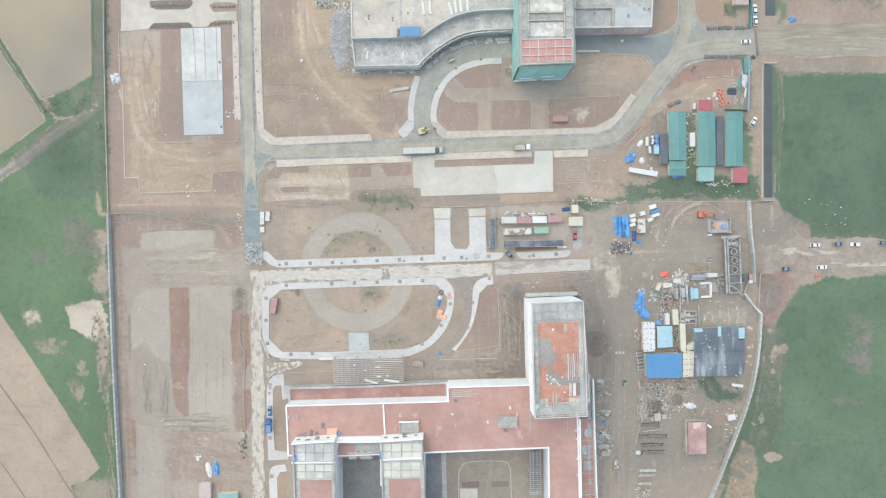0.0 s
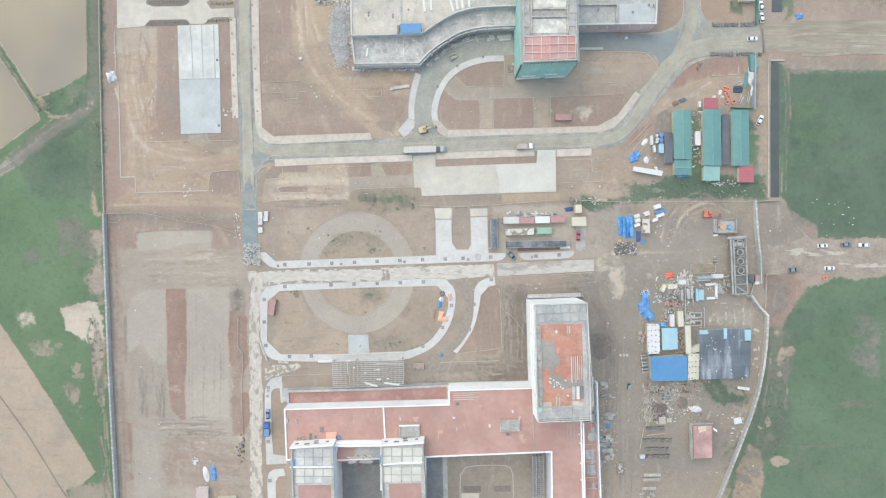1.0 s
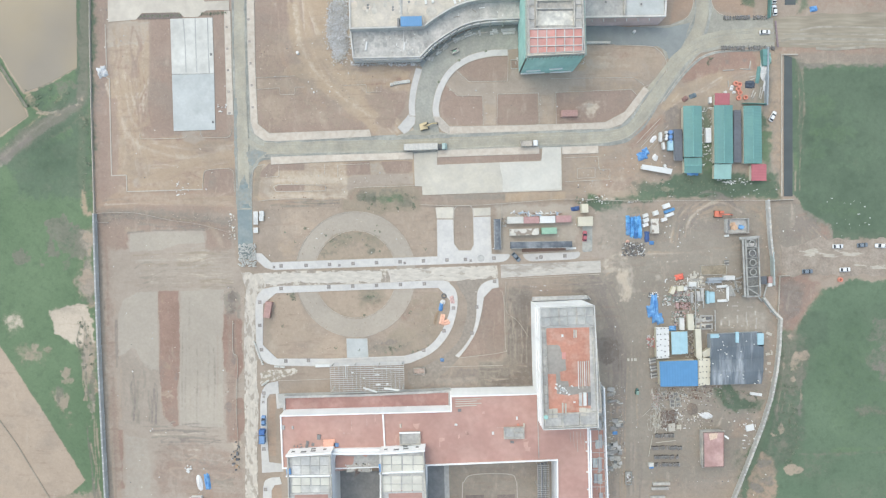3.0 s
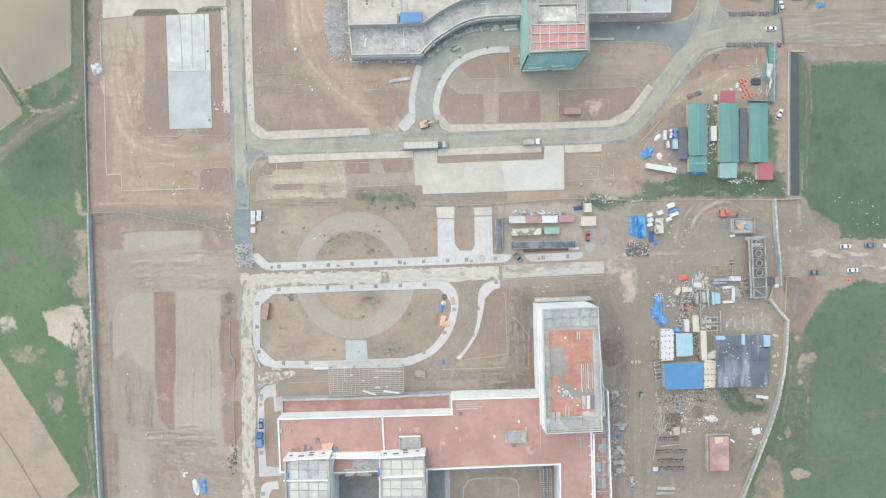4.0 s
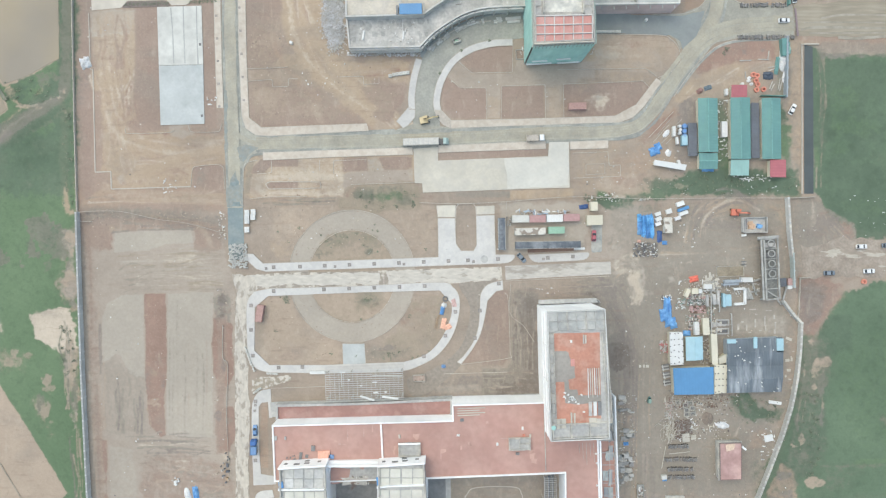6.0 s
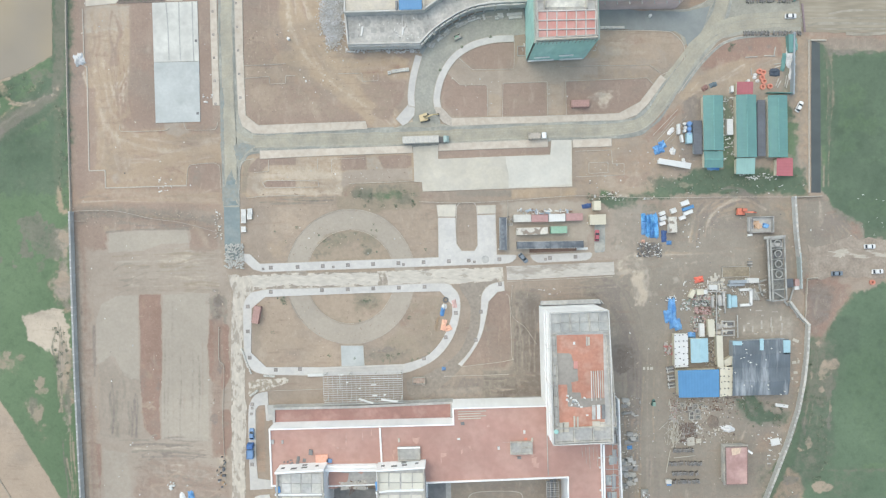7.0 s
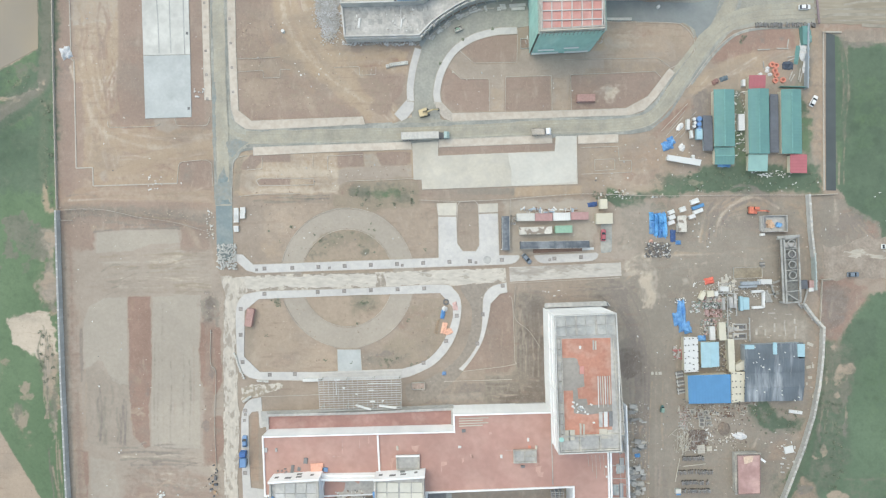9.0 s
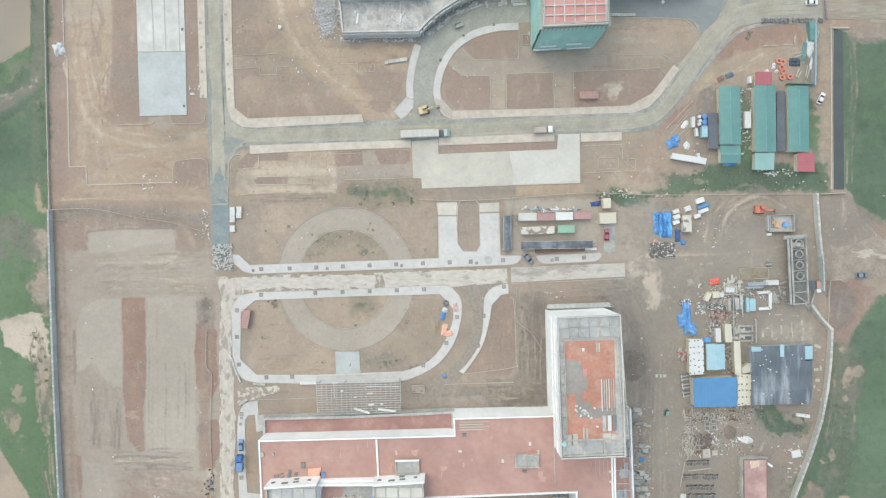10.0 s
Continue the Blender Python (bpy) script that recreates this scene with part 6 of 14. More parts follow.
rake(('pale', 'sand', 'clay'), (-124.1, 38.8), (-102.3, 30.8), (-103.5, 22.1), (-131.1, 28.5), 20, 361, (0.4, 0.7), (0.25, 0.4), 1.2, 0.4)
paint("mud", [(1.41, -94.6), (47.8, -94.6), (50.4, -115.3), (50.5, -135.1), (1.41, -135.1)], 0.6, 0.5, 0.6)
paint("dark", [(14.4, -96.1), (47.8, -96.1), (49.1, -100.2), (14.5, -100.2)], 1.2, 1.0, 0.35)
paint("dark", [(90.0, -72.9), (96.1, -72.4), (97.0, -76.2), (95.2, -79.9), (91.0, -79.9), (89.6, -76.2)], 1.0, 0.8, 0.5)
paint("mud", [(87.7, -64.5), (90.9, -64.5), (91.4, -72.9), (87.7, -72.9)], 0.8, 0.6, 0.4)
paint("dark", [(91.7, 56.3), (97.2, 56.7), (99.5, 54.9), (99.1, 45.7), (94.5, 45.7), (92.2, 50.5)], 1.5, 1.2, 0.5)
stroke("mud", [(91.0, 56.8), (95.6, 58.1), (101.8, 59.0)], 3.0, 1.2, 1.0, 0.5)
paint("mud", [(127.8, 63.1), (134.0, 63.1), (134.5, 57.2), (126.7, 57.2)], 1.2, 0.8, 0.5)
paint("lush", [(107.2, 40.2), (111.6, 39.7), (111.7, 28.7), (107.5, 28.7)], 1.0, 0.9, 0.5)
paint("lush", [(132.3, 45.9), (136.0, 44.3), (136.9, 37.4), (135.1, 32.1), (132.8, 32.1)], 1.0, 1.0, 0.6)
paint("rust", [(-75.0, -65.5), (-71.7, -65.5), (-71.9, -91.6), (-75.1, -91.6)], 0.4, 0.3, 0.7)
paint("rust", [(-74.7, -103.6), (-69.4, -103.6), (-69.0, -129.3), (-74.8, -129.3)], 0.4, 0.3, 0.7)
stroke("sand", [(-135.2, 59.5), (-132.0, 50.8), (-128.8, 43.2), (-121.2, 37.8), (-107.1, 35.1), (-89.6, 36.6)], 5.0, 1.8, 0.9, 0.5)
stroke("sand", [(-128.9, 24.7), (-118.0, 26.9), (-104.9, 30.1), (-97.3, 33.0), (-89.2, 35.1)], 5.0, 1.8, 0.9, 0.4)
rake(('pale', 'tan'), (-131.0, 43.2), (-89.6, 38.2), (-89.6, 33.0), (-128.9, 24.3), 26, 400, (0.35, 0.6), (0.16, 0.3), 1.4, 0.3)
rake(('track', 'red'), (-131.0, 43.2), (-89.6, 38.2), (-89.7, 32.3), (-128.9, 23.0), 16, 401, (0.35, 0.7), (0.15, 0.3), 1.4, 0.3)
rake(('pale', 'tan', 'track'), (-137.0, 59.5), (-127.8, 22.6), (-122.4, 23.0), (-129.6, 59.5), 22, 402, (0.35, 0.6), (0.16, 0.3), 1.0, 0.3)
paint("red", [(-101.4, 29.5), (-91.4, 29.7), (-91.4, 20.4), (-97.3, 17.8), (-101.5, 20.4)], 0.4, 0.3, 0.9)
paint("mud", [(-100.6, 28.6), (-96.2, 29.1), (-95.8, 19.3), (-100.6, 20.4)], 1.4, 1.0, 0.45)
stroke("pale", [(-100.0, 17.1), (-97.3, 19.3), (-96.2, 22.5)], 0.5, 0.4, 0.3, 0.5)
stroke("pale", [(-98.2, 16.7), (-95.6, 18.8), (-94.3, 22.1)], 0.5, 0.4, 0.3, 0.5)
paint("tan", [(-132.2, 19.1), (-100.6, 19.9), (-89.3, 18.6), (-89.3, 13.4), (-107.2, 13.8), (-131.2, 15.6)], 1.8, 1.2, 0.6)
rake(('sand', 'pale', 'track'), (-131.2, 18.2), (-90.1, 18.6), (-90.2, 13.8), (-131.2, 15.6), 9, 403, (0.4, 0.8), (0.2, 0.35), 0.5, 0.3)
paint("red", [(-131.2, 12.6), (-107.2, 11.2), (-89.3, 12.1), (-88.9, 13.4), (-109.3, 14.3), (-131.2, 13.9)], 1.2, 0.9, 0.6)
blots(('grey',), [(-129.6, 24.1, 3.5, 4.1)], 404, 1.0, (0.5, 0.6))
paint("sand", [(-80.1, 32.3), (-73.3, 32.9), (-59.2, 32.9), (-41.8, 32.2), (-41.8, 17.1), (-59.2, 16.6), (-76.7, 16.0), (-80.1, 18.2)], 0.8, 0.6, 0.75)
paint("pale", [(-72.2, 26.9), (-41.8, 26.2), (-41.8, 23.8), (-70.1, 24.2), (-74.0, 22.1), (-71.8, 18.6), (-41.8, 19.0), (-41.8, 17.3), (-73.4, 17.1), (-77.1, 20.4)], 1.6, 1.0, 0.4)
paint("track", [(-80.1, 30.1), (-76.6, 32.3), (-77.0, 26.9), (-79.2, 18.2), (-81.0, 18.2)], 0.8, 0.6, 0.7)
paint("red", [(-74.0, 32.1), (-59.6, 31.8), (-59.6, 29.2), (-70.5, 29.0), (-73.3, 26.0), (-78.3, 26.2), (-77.5, 29.0)], 0.25, 0.15, 0.95)
paint("red", [(-70.5, 22.7), (-59.6, 23.1), (-59.6, 20.3), (-70.1, 20.1), (-72.3, 21.4)], 0.25, 0.15, 0.95)
stroke("sand", [(-56.2, 72.5), (-46.8, 63.3), (-38.5, 56.9), (-30.1, 49.9)], 4.0, 1.2, 0.8, 0.75)
stroke("pale", [(-55.0, 72.0), (-45.8, 63.3), (-37.5, 56.9), (-29.7, 50.4)], 1.4, 0.8, 0.5, 0.4)
paint("tan", [(-43.5, 70.2), (-22.7, 70.2), (-22.3, 66.5), (-43.0, 65.6)], 1.0, 0.8, 0.8)
stroke("sand", [(-44.0, 67.9), (-32.4, 68.1), (-22.7, 68.8)], 2.2, 0.9, 0.6, 0.6)
paint("clay", [(141.5, -14.1), (153.2, -14.5), (157.6, -23.1), (151.2, -29.7), (146.9, -40.5), (142.1, -38.4)], 1.6, 1.2, 0.85)
paint("dark", [(141.6, -17.7), (148.5, -18.4), (148.1, -28.6), (144.7, -36.2), (142.1, -36.2)], 2.2, 1.6, 0.5)
paint("mud", [(140.1, 8.90), (153.0, 8.46), (157.4, 0.67), (153.1, -3.65), (141.2, -1.48)], 2.5, 1.8, 0.55)
blots(('dark',), [(150.9, 6.73, 11.6, 4.1), (146.6, 2.41, 8.7, 4.6)], 405, 1.6, (0.35, 0.5))
paint("moss", [(146.9, -38.4), (149.4, -32.9), (153.3, -29.7), (161.9, -29.7), (162.0, -42.7), (149.1, -47.0)], 1.5, 1.2, 0.8)
blots(('pale', 'grey'), [(75.4, -10.1, 2.9, 8.7), (76.7, -16.6, 4.1, 11.6), (75.8, -23.2, 3.5, 5.8), (89.5, -16.0, 2.9, 2.3), (74.3, -6.88, 4.6, 2.9)], 406, 0.8, (0.5, 0.7))
blots(('grey', 'pale', 'grey'), [(116.2, -35.1, 2.3, 5.8), (119.8, -34.0, 2.0, 7.0), (124.4, -34.5, 2.3, 6.4), (127.4, -36.2, 2.0, 8.7), (130.6, -32.9, 2.3, 9.9), (133.5, -35.1, 1.7, 2.9)], 407, 0.6, (0.5, 0.7))
blots(('mud', 'dark'), [(101.7, -0.38, 5.2, 8.7), (98.0, 5.03, 5.8, 4.1), (109.9, 6.11, 17.4, 4.1), (119.7, -6.89, 8.7, 5.8)], 408, 1.8, (0.3, 0.45))
stroke("lush", [(145.4, 74.6), (146.0, 51.6), (146.7, 28.6)], 2.6, 0.8, 0.6, 0.7)
stroke("dark", [(144.2, 74.6), (144.9, 51.6), (145.3, 28.6)], 1.4, 0.7, 0.4, 0.5)
blots(('lush', 'grass'), [(158.9, 56.2, 11.6, 8.7), (163.6, 44.7, 14.5, 9.9), (157.9, 37.8, 8.7, 5.8), (170.4, 51.6, 11.6, 11.6), (172.9, 35.5, 14.5, 11.6), (163.7, 30.9, 10.4, 5.8)], 409, 2.5, (0.35, 0.5))
paint("fill", [(91.2, 54.0), (95.8, 54.9), (98.6, 52.6), (97.7, 46.6), (93.6, 47.1)], 2.0, 1.4, 0.35)
paint("pale", [(-80.1, 31.6), (-73.3, 32.9), (-59.2, 32.9), (-41.8, 32.2), (-41.8, 17.1), (-59.2, 16.6), (-76.7, 16.0), (-78.8, 18.2)], 0.8, 0.6, 0.42)
paint("track", [(-80.1, 30.1), (-76.6, 32.3), (-77.0, 26.9), (-79.2, 18.2), (-81.0, 18.2)], 0.8, 0.6, 0.7)
paint("red", [(-74.0, 32.1), (-59.6, 31.8), (-59.6, 29.2), (-70.5, 29.0), (-73.3, 26.0), (-78.3, 26.2), (-77.5, 29.0)], 0.25, 0.15, 1.0)
paint("red", [(-70.5, 22.7), (-59.6, 23.1), (-59.6, 20.3), (-70.1, 20.1), (-72.3, 21.4)], 0.25, 0.15, 1.0)
stroke("clay", [(-107.1, 35.1), (-97.2, 36.6), (-89.2, 38.6)], 3.0, 2.2, 1.4, 0.3)
stroke("clay", [(-134.2, 55.1), (-134.9, 48.6), (-132.1, 40.0)], 2.4, 1.8, 1.2, 0.28)
stroke("clay", [(-78.8, 20.4), (-73.4, 17.1), (-63.6, 16.0)], 2.2, 1.4, 0.9, 0.4)
stroke("track", [(-128.8, 39.9), (-115.8, 35.1), (-100.5, 35.1)], 2.6, 2.0, 1.2, 0.45)
stroke("track", [(-127.8, 26.9), (-115.8, 29.1), (-103.8, 33.0)], 2.2, 1.8, 1.2, 0.4)
stroke("track", [(-136.4, 42.1), (-133.2, 35.6), (-132.2, 24.8)], 3.0, 2.0, 1.2, 0.45)
paint("red", [(-144.4, 59.5), (-137.4, 59.5), (-138.1, 20.4), (-144.3, 17.1)], 0.9, 0.8, 0.75)
paint("dark", [(141.6, -14.5), (151.1, -14.9), (152.4, -23.1), (147.7, -30.8), (145.2, -38.4), (142.1, -38.4)], 2.0, 1.6, 0.45)
paint("red", [(-147.3, 12.0), (-126.6, 12.4), (-105.9, 11.1), (-91.6, 6.47), (-90.3, 2.79), (-103.6, 4.64), (-134.5, 4.18), (-134.8, -4.56), (-145.1, -3.63)], 1.4, 1.0, 0.75)
paint("mud", [(-146.8, 13.4), (-124.3, 12.9), (-103.6, 11.1), (-91.0, 7.39), (-90.7, 5.09), (-105.9, 7.39), (-131.2, 7.86), (-145.1, 6.48)], 1.4, 1.0, 0.55)
rake(('dark', 'mud', 'red', 'track'), (-146.8, 12.5), (-91.0, 6.01), (-91.2, 3.71), (-146.0, 5.1), 18, 420, (0.35, 0.7), (0.2, 0.36), 0.7, 0.25)
paint("red", [(-100.2, 4.41), (-90.3, 3.25), (-89.4, -3.64), (-94.5, -5.02), (-100.9, -3.64)], 0.9, 0.8, 0.6)
stroke("tan", [(-100.8, 6.47), (-97.2, 3.26), (-93.5, -3.64)], 1.8, 0.9, 0.6, 0.7)
paint("red", [(-123.2, -90.3), (-106.5, -86.8), (-90.3, -89.6), (-84.8, -98.4), (-84.8, -110.0), (-122.4, -110.1)], 2.2, 1.8, 0.45)
blots(('red', 'clay', 'mud', 'pale'), [(-103.1, -97.3, 6.1, 2.4), (-96.8, -91.5, 7.9, 3.0), (-91.5, -97.2, 6.1, 3.7), (-86.8, -93.8, 3.7, 6.1), (-113.5, -95.7, 7.3, 3.7), (-120.5, -100.8, 4.9, 9.2), (-93.8, -102.6, 7.9, 3.7), (-108.9, -103.5, 7.3, 3.0), (-89.1, -86.8, 4.9, 4.3), (-106.5, -90.3, 6.1, 1.8)], 421, 1.0, (0.3, 0.5))
rake(('fill', 'mud', 'red', 'tan'), (-122.2, -86.8), (-84.8, -90.3), (-84.8, -110.0), (-122.4, -107.8), 26, 422, (0.4, 0.8), (0.2, 0.36), 1.2, 0.2)
stroke("red", [(-90.7, -31.3), (-90.3, -45.1), (-90.6, -59.0), (-90.7, -72.9), (-91.2, -86.8)], 4.2, 0.8, 0.8, 0.7)
blots(('clay', 'dark', 'tan', 'red'), [(-91.9, -38.2, 2.7, 4.3), (-89.6, -49.7, 2.4, 6.1), (-91.5, -56.2, 3.7, 3.0), (-90.2, -63.6, 3.0, 4.3), (-92.0, -70.6, 3.0, 3.7), (-89.3, -77.5, 2.4, 4.9), (-91.0, -83.3, 3.7, 3.0)], 423, 0.8, (0.35, 0.55))
stroke("red", [(-143.9, 0.97), (-142.5, -22.1), (-141.8, -49.8), (-140.2, -77.6), (-139.0, -105.5)], 3.0, 1.6, 1.0, 0.45)
paint("fill", [(-154.3, 3.27), (-148.3, 5.56), (-147.6, -22.1), (-149.5, -26.7), (-154.1, -22.1), (-152.6, -10.5)], 1.5, 1.4, 0.55)
blots(('scrub', 'tan', 'fill'), [(-150.6, 0.97, 4.3, 6.1), (-149.8, -5.94, 3.7, 7.3), (-151.2, -15.2, 4.3, 6.7), (-149.7, -20.9, 3.0, 6.1), (-152.7, -24.8, 6.1, 3.0), (-151.3, -46.3, 4.3, 7.9), (-150.2, -54.4, 3.0, 9.2), (-150.7, -63.7, 3.7, 7.9), (-149.9, -72.9, 3.0, 12.2), (-152.5, -52.1, 3.0, 4.9)], 424, 1.4, (0.4, 0.6))
blots(('tan', 'sand', 'track'), [(-62.2, 5.55, 18.3, 6.1), (-50.7, 0.95, 12.2, 7.3), (-57.7, -22.1, 15.2, 6.1), (-39.3, -31.3, 12.2, 4.9), (-20.9, -26.6, 18.3, 7.3), (-53.2, -40.5, 12.2, 4.3), (-16.3, -40.5, 15.2, 4.9), (-34.7, -38.2, 18.3, 4.3), (-20.9, -5.94, 7.3, 4.3), (-34.6, -1.35, 9.2, 3.7), (-66.8, -3.64, 7.3, 6.1), (-2.50, 0.94, 6.1, 9.2), (-14.0, -17.4, 12.2, 3.7), (-71.5, -27.8, 7.3, 7.3)], 425, 1.8, (0.25, 0.42))
blots(('lush', 'scrub', 'lush'), [(-32.3, 17.5, 6.7, 3.0), (-26.4, 16.5, 7.3, 3.7), (-20.8, 17.0, 6.7, 3.0), (-17.2, 15.2, 4.9, 3.0), (-29.1, 14.7, 6.1, 1.8)], 426, 1.4, (0.3, 0.42))
blots(('scrub',), [(-43.8, -1.35, 12.2, 4.9), (-34.6, 0.95, 12.2, 4.3), (-25.5, -2.27, 7.3, 3.7), (-46.1, -5.02, 4.9, 3.7), (-31.2, -3.65, 9.2, 3.0)], 427, 1.6, (0.25, 0.4))
paint("track", [(-77.0, 88.3), (-42.0, 83.8), (-37.7, 72.9), (-33.3, 64.2), (-20.2, 57.6), (-22.4, 47.8), (-77.2, 47.3), (-79.3, 59.9)], 2.0, 1.6, 0.4)
blots(('tan', 'sand', 'track'), [(-68.3, 79.5, 15.0, 9.0), (-55.2, 66.4, 18.0, 9.0), (-70.6, 57.7, 12.0, 9.0), (-42.1, 53.3, 18.0, 4.8), (-59.6, 51.2, 21.0, 3.6), (-50.8, 79.5, 12.0, 6.0), (6.06, 66.3, 12.0, 6.0), (23.6, 53.2, 18.0, 4.8), (45.4, 51.0, 15.0, 4.8), (54.1, 61.9, 12.0, 9.0), (34.4, 68.4, 15.0, 4.2)], 430, 2.0, (0.25, 0.4))
stroke("sand", [(-63.9, 90.4), (-50.8, 77.3), (-39.9, 64.2), (-30.0, 51.1)], 3.4, 1.6, 1.0, 0.5)
paint("tan", [(57.7, 70.3), (59.4, 79.5), (76.5, 80.7), (86.1, 80.7), (91.0, 77.2), (90.6, 71.7), (85.0, 66.6), (70.1, 67.5), (61.5, 65.4)], 1.0, 0.9, 0.75)
blots(('fill', 'pale', 'grey'), [(63.7, 73.5, 11.6, 4.1), (72.2, 72.6, 12.8, 2.9), (79.7, 75.1, 10.4, 4.6), (84.0, 71.3, 7.0, 4.1), (67.9, 76.9, 11.6, 2.9), (76.5, 69.6, 14.5, 2.3), (60.5, 69.2, 4.6, 4.6)], 440, 1.6, (0.3, 0.5))
blots(('clay', 'track'), [(74.3, 77.3, 14.5, 2.3), (85.0, 75.5, 4.1, 5.8), (65.8, 70.9, 8.7, 2.3)], 441, 1.2, (0.3, 0.45))
blots(('pale', 'grey'), [(57.7, 54.7, 6.4, 3.5), (60.5, 53.0, 4.6, 3.5), (56.2, 52.1, 4.1, 2.3), (62.6, 55.8, 4.1, 1.7), (55.1, 55.3, 2.9, 1.7), (59.9, 56.4, 2.3, 1.4)], 442, 0.8, (0.35, 0.55))
paint("clay", [(100.4, 72.3), (108.5, 77.2), (115.9, 78.0), (116.0, 69.1), (106.4, 67.4), (100.4, 65.3), (97.4, 67.4)], 1.4, 1.0, 0.7)
paint("clay", [(84.0, 47.8), (89.0, 51.6), (90.5, 49.9), (86.4, 43.1), (78.7, 38.2), (76.6, 39.3)], 1.2, 1.0, 0.7)
stroke("sand", [(91.9, 53.8), (96.8, 60.6), (104.3, 64.8), (116.0, 68.4)], 4.0, 1.2, 0.8, 0.75)
rake(('pale', 'tan', 'clay'), (91.9, 54.6), (116.0, 69.1), (116.0, 66.5), (94.7, 55.3), 9, 443, (0.4, 0.7), (0.2, 0.35), 0.6, 0.4)
stroke("pale", [(90.4, 52.1), (93.6, 56.3), (98.3, 61.6)], 0.6, 0.5, 0.3, 0.5)
blots(('grey', 'dark'), [(92.8, 52.5, 4.6, 5.2), (94.5, 54.6, 3.5, 4.1), (95.4, 49.9, 2.9, 7.0)], 444, 1.2, (0.4, 0.55))
paint("grey", [(20.9, 14.0), (55.2, 14.4), (56.5, 10.1), (54.4, -3.60), (55.7, -4.89), (25.2, -5.74), (21.3, -3.59)], 1.4, 1.0, 0.7)
blots(('mud', 'fill', 'dark'), [(24.1, 6.73, 4.6, 5.8), (53.1, 8.21, 3.5, 5.8), (24.8, -3.16, 3.5, 2.9), (40.2, 11.0, 17.4, 1.7), (29.5, -5.74, 8.7, 1.7), (44.5, -1.45, 14.5, 1.4)], 445, 0.9, (0.35, 0.55))
paint("fill", [(61.7, 10.1), (74.5, 11.4), (76.7, 4.97), (74.6, -5.76), (62.6, -6.83)], 1.5, 1.2, 0.6)
rake(('mud', 'tan', 'grey'), (62.6, 0.69), (68.5, 3.91), (69.4, -3.61), (63.0, -5.33), 8, 446, (0.4, 0.6), (0.2, 0.35), 0.8, 0.4)
paint("sand", [(25.6, 19.2), (49.6, 20.0), (49.6, 17.2), (25.6, 16.4)], 0.5, 0.4, 0.8)
paint("mud", [(2.85, 19.2), (24.8, 19.2), (24.8, 16.8), (2.85, 16.4)], 0.5, 0.4, 0.7)
paint("tan", [(59.5, 26.4), (79.8, 25.3), (79.9, 18.9), (70.2, 17.9), (67.0, 19.6), (59.5, 20.0)], 1.6, 1.2, 0.8)
blots(('clay', 'red'), [(68.1, 23.9, 5.8, 2.9), (74.5, 22.1, 7.5, 3.5), (77.7, 25.1, 4.1, 2.3)], 447, 1.0, (0.35, 0.5))
blots(('lush', 'moss'), [(62.1, 15.7, 4.6, 4.1), (64.2, 14.4, 4.1, 3.5), (60.8, 17.4, 2.9, 2.9), (66.0, 13.1, 4.6, 1.7)], 448, 0.9, (0.6, 0.8))
paint("pale", [(21.3, 13.6), (54.8, 14.0), (55.7, 10.1), (54.0, -3.60), (25.6, -5.31), (21.8, -3.59)], 1.6, 1.2, 0.35)
paint("grey", [(21.3, 13.6), (54.8, 14.0), (55.7, 10.1), (54.0, -3.60), (25.6, -5.31), (21.8, -3.59)], 1.6, 1.2, 0.6)
paint("mud", [(64.9, 12.3), (86.5, 13.1), (87.4, -3.62), (76.7, -5.76), (68.1, -3.61)], 2.0, 1.6, 0.5)
stroke("moss", [(145.2, 76.5), (145.8, 57.1), (146.3, 36.2)], 3.4, 1.0, 0.8, 0.8)
stroke("scrub", [(147.4, 75.0), (148.4, 57.1), (148.6, 36.2)], 2.2, 1.2, 0.9, 0.5)
paint("mud", [(114.5, -27.7), (134.1, -27.4), (134.9, -38.6), (113.8, -38.6)], 1.6, 1.0, 0.8)
paint("grey", [(114.5, -31.5), (134.1, -30.7), (134.5, -38.6), (114.3, -38.6)], 2.0, 1.4, 0.4)
paint("mud", [(70.7, -6.59), (79.8, -7.34), (80.2, -26.9), (73.8, -27.7), (70.8, -17.1)], 1.8, 1.4, 0.6)
rake(('pale', 'grey', 'fill'), (72.2, -8.09), (72.9, -26.2), (78.7, -26.2), (78.3, -8.09), 12, 450, (0.5, 1.3), (0.2, 0.4), 0.9, 0.15)
blots(('pale', 'grey'), [(74.1, -10.3, 3.0, 2.0), (75.6, -14.1, 2.6, 3.3), (76.5, -18.6, 2.0, 4.6), (76.8, -23.2, 1.7, 4.0), (73.8, -15.6, 2.0, 1.7), (77.7, -12.6, 1.7, 2.6), (81.3, -21.7, 1.7, 1.3)], 451, 0.5, (0.4, 0.6))
paint("red", [(140.3, -15.9), (149.1, -15.6), (155.1, -16.8), (159.6, -17.4), (152.9, -24.7), (148.5, -35.2), (141.7, -37.5)], 1.6, 1.4, 0.55)
paint("dark", [(141.0, -21.6), (147.6, -20.9), (150.6, -23.9), (146.2, -32.2), (142.0, -34.5)], 2.2, 1.8, 0.5)
paint("scrub", [(140.5, -37.5), (147.7, -36.8), (151.6, -44.3), (153.6, -53.4), (149.5, -64.0), (138.9, -65.5), (139.6, -48.9)], 2.0, 1.8, 0.5)
blots(('tan', 'fill'), [(147.1, -51.9, 4.6, 6.6), (149.4, -48.9, 6.6, 3.3), (144.8, -41.3, 2.6, 4.6), (142.6, -53.4, 1.7, 9.9), (146.0, -58.7, 2.6, 4.0)], 452, 1.2, (0.4, 0.6))
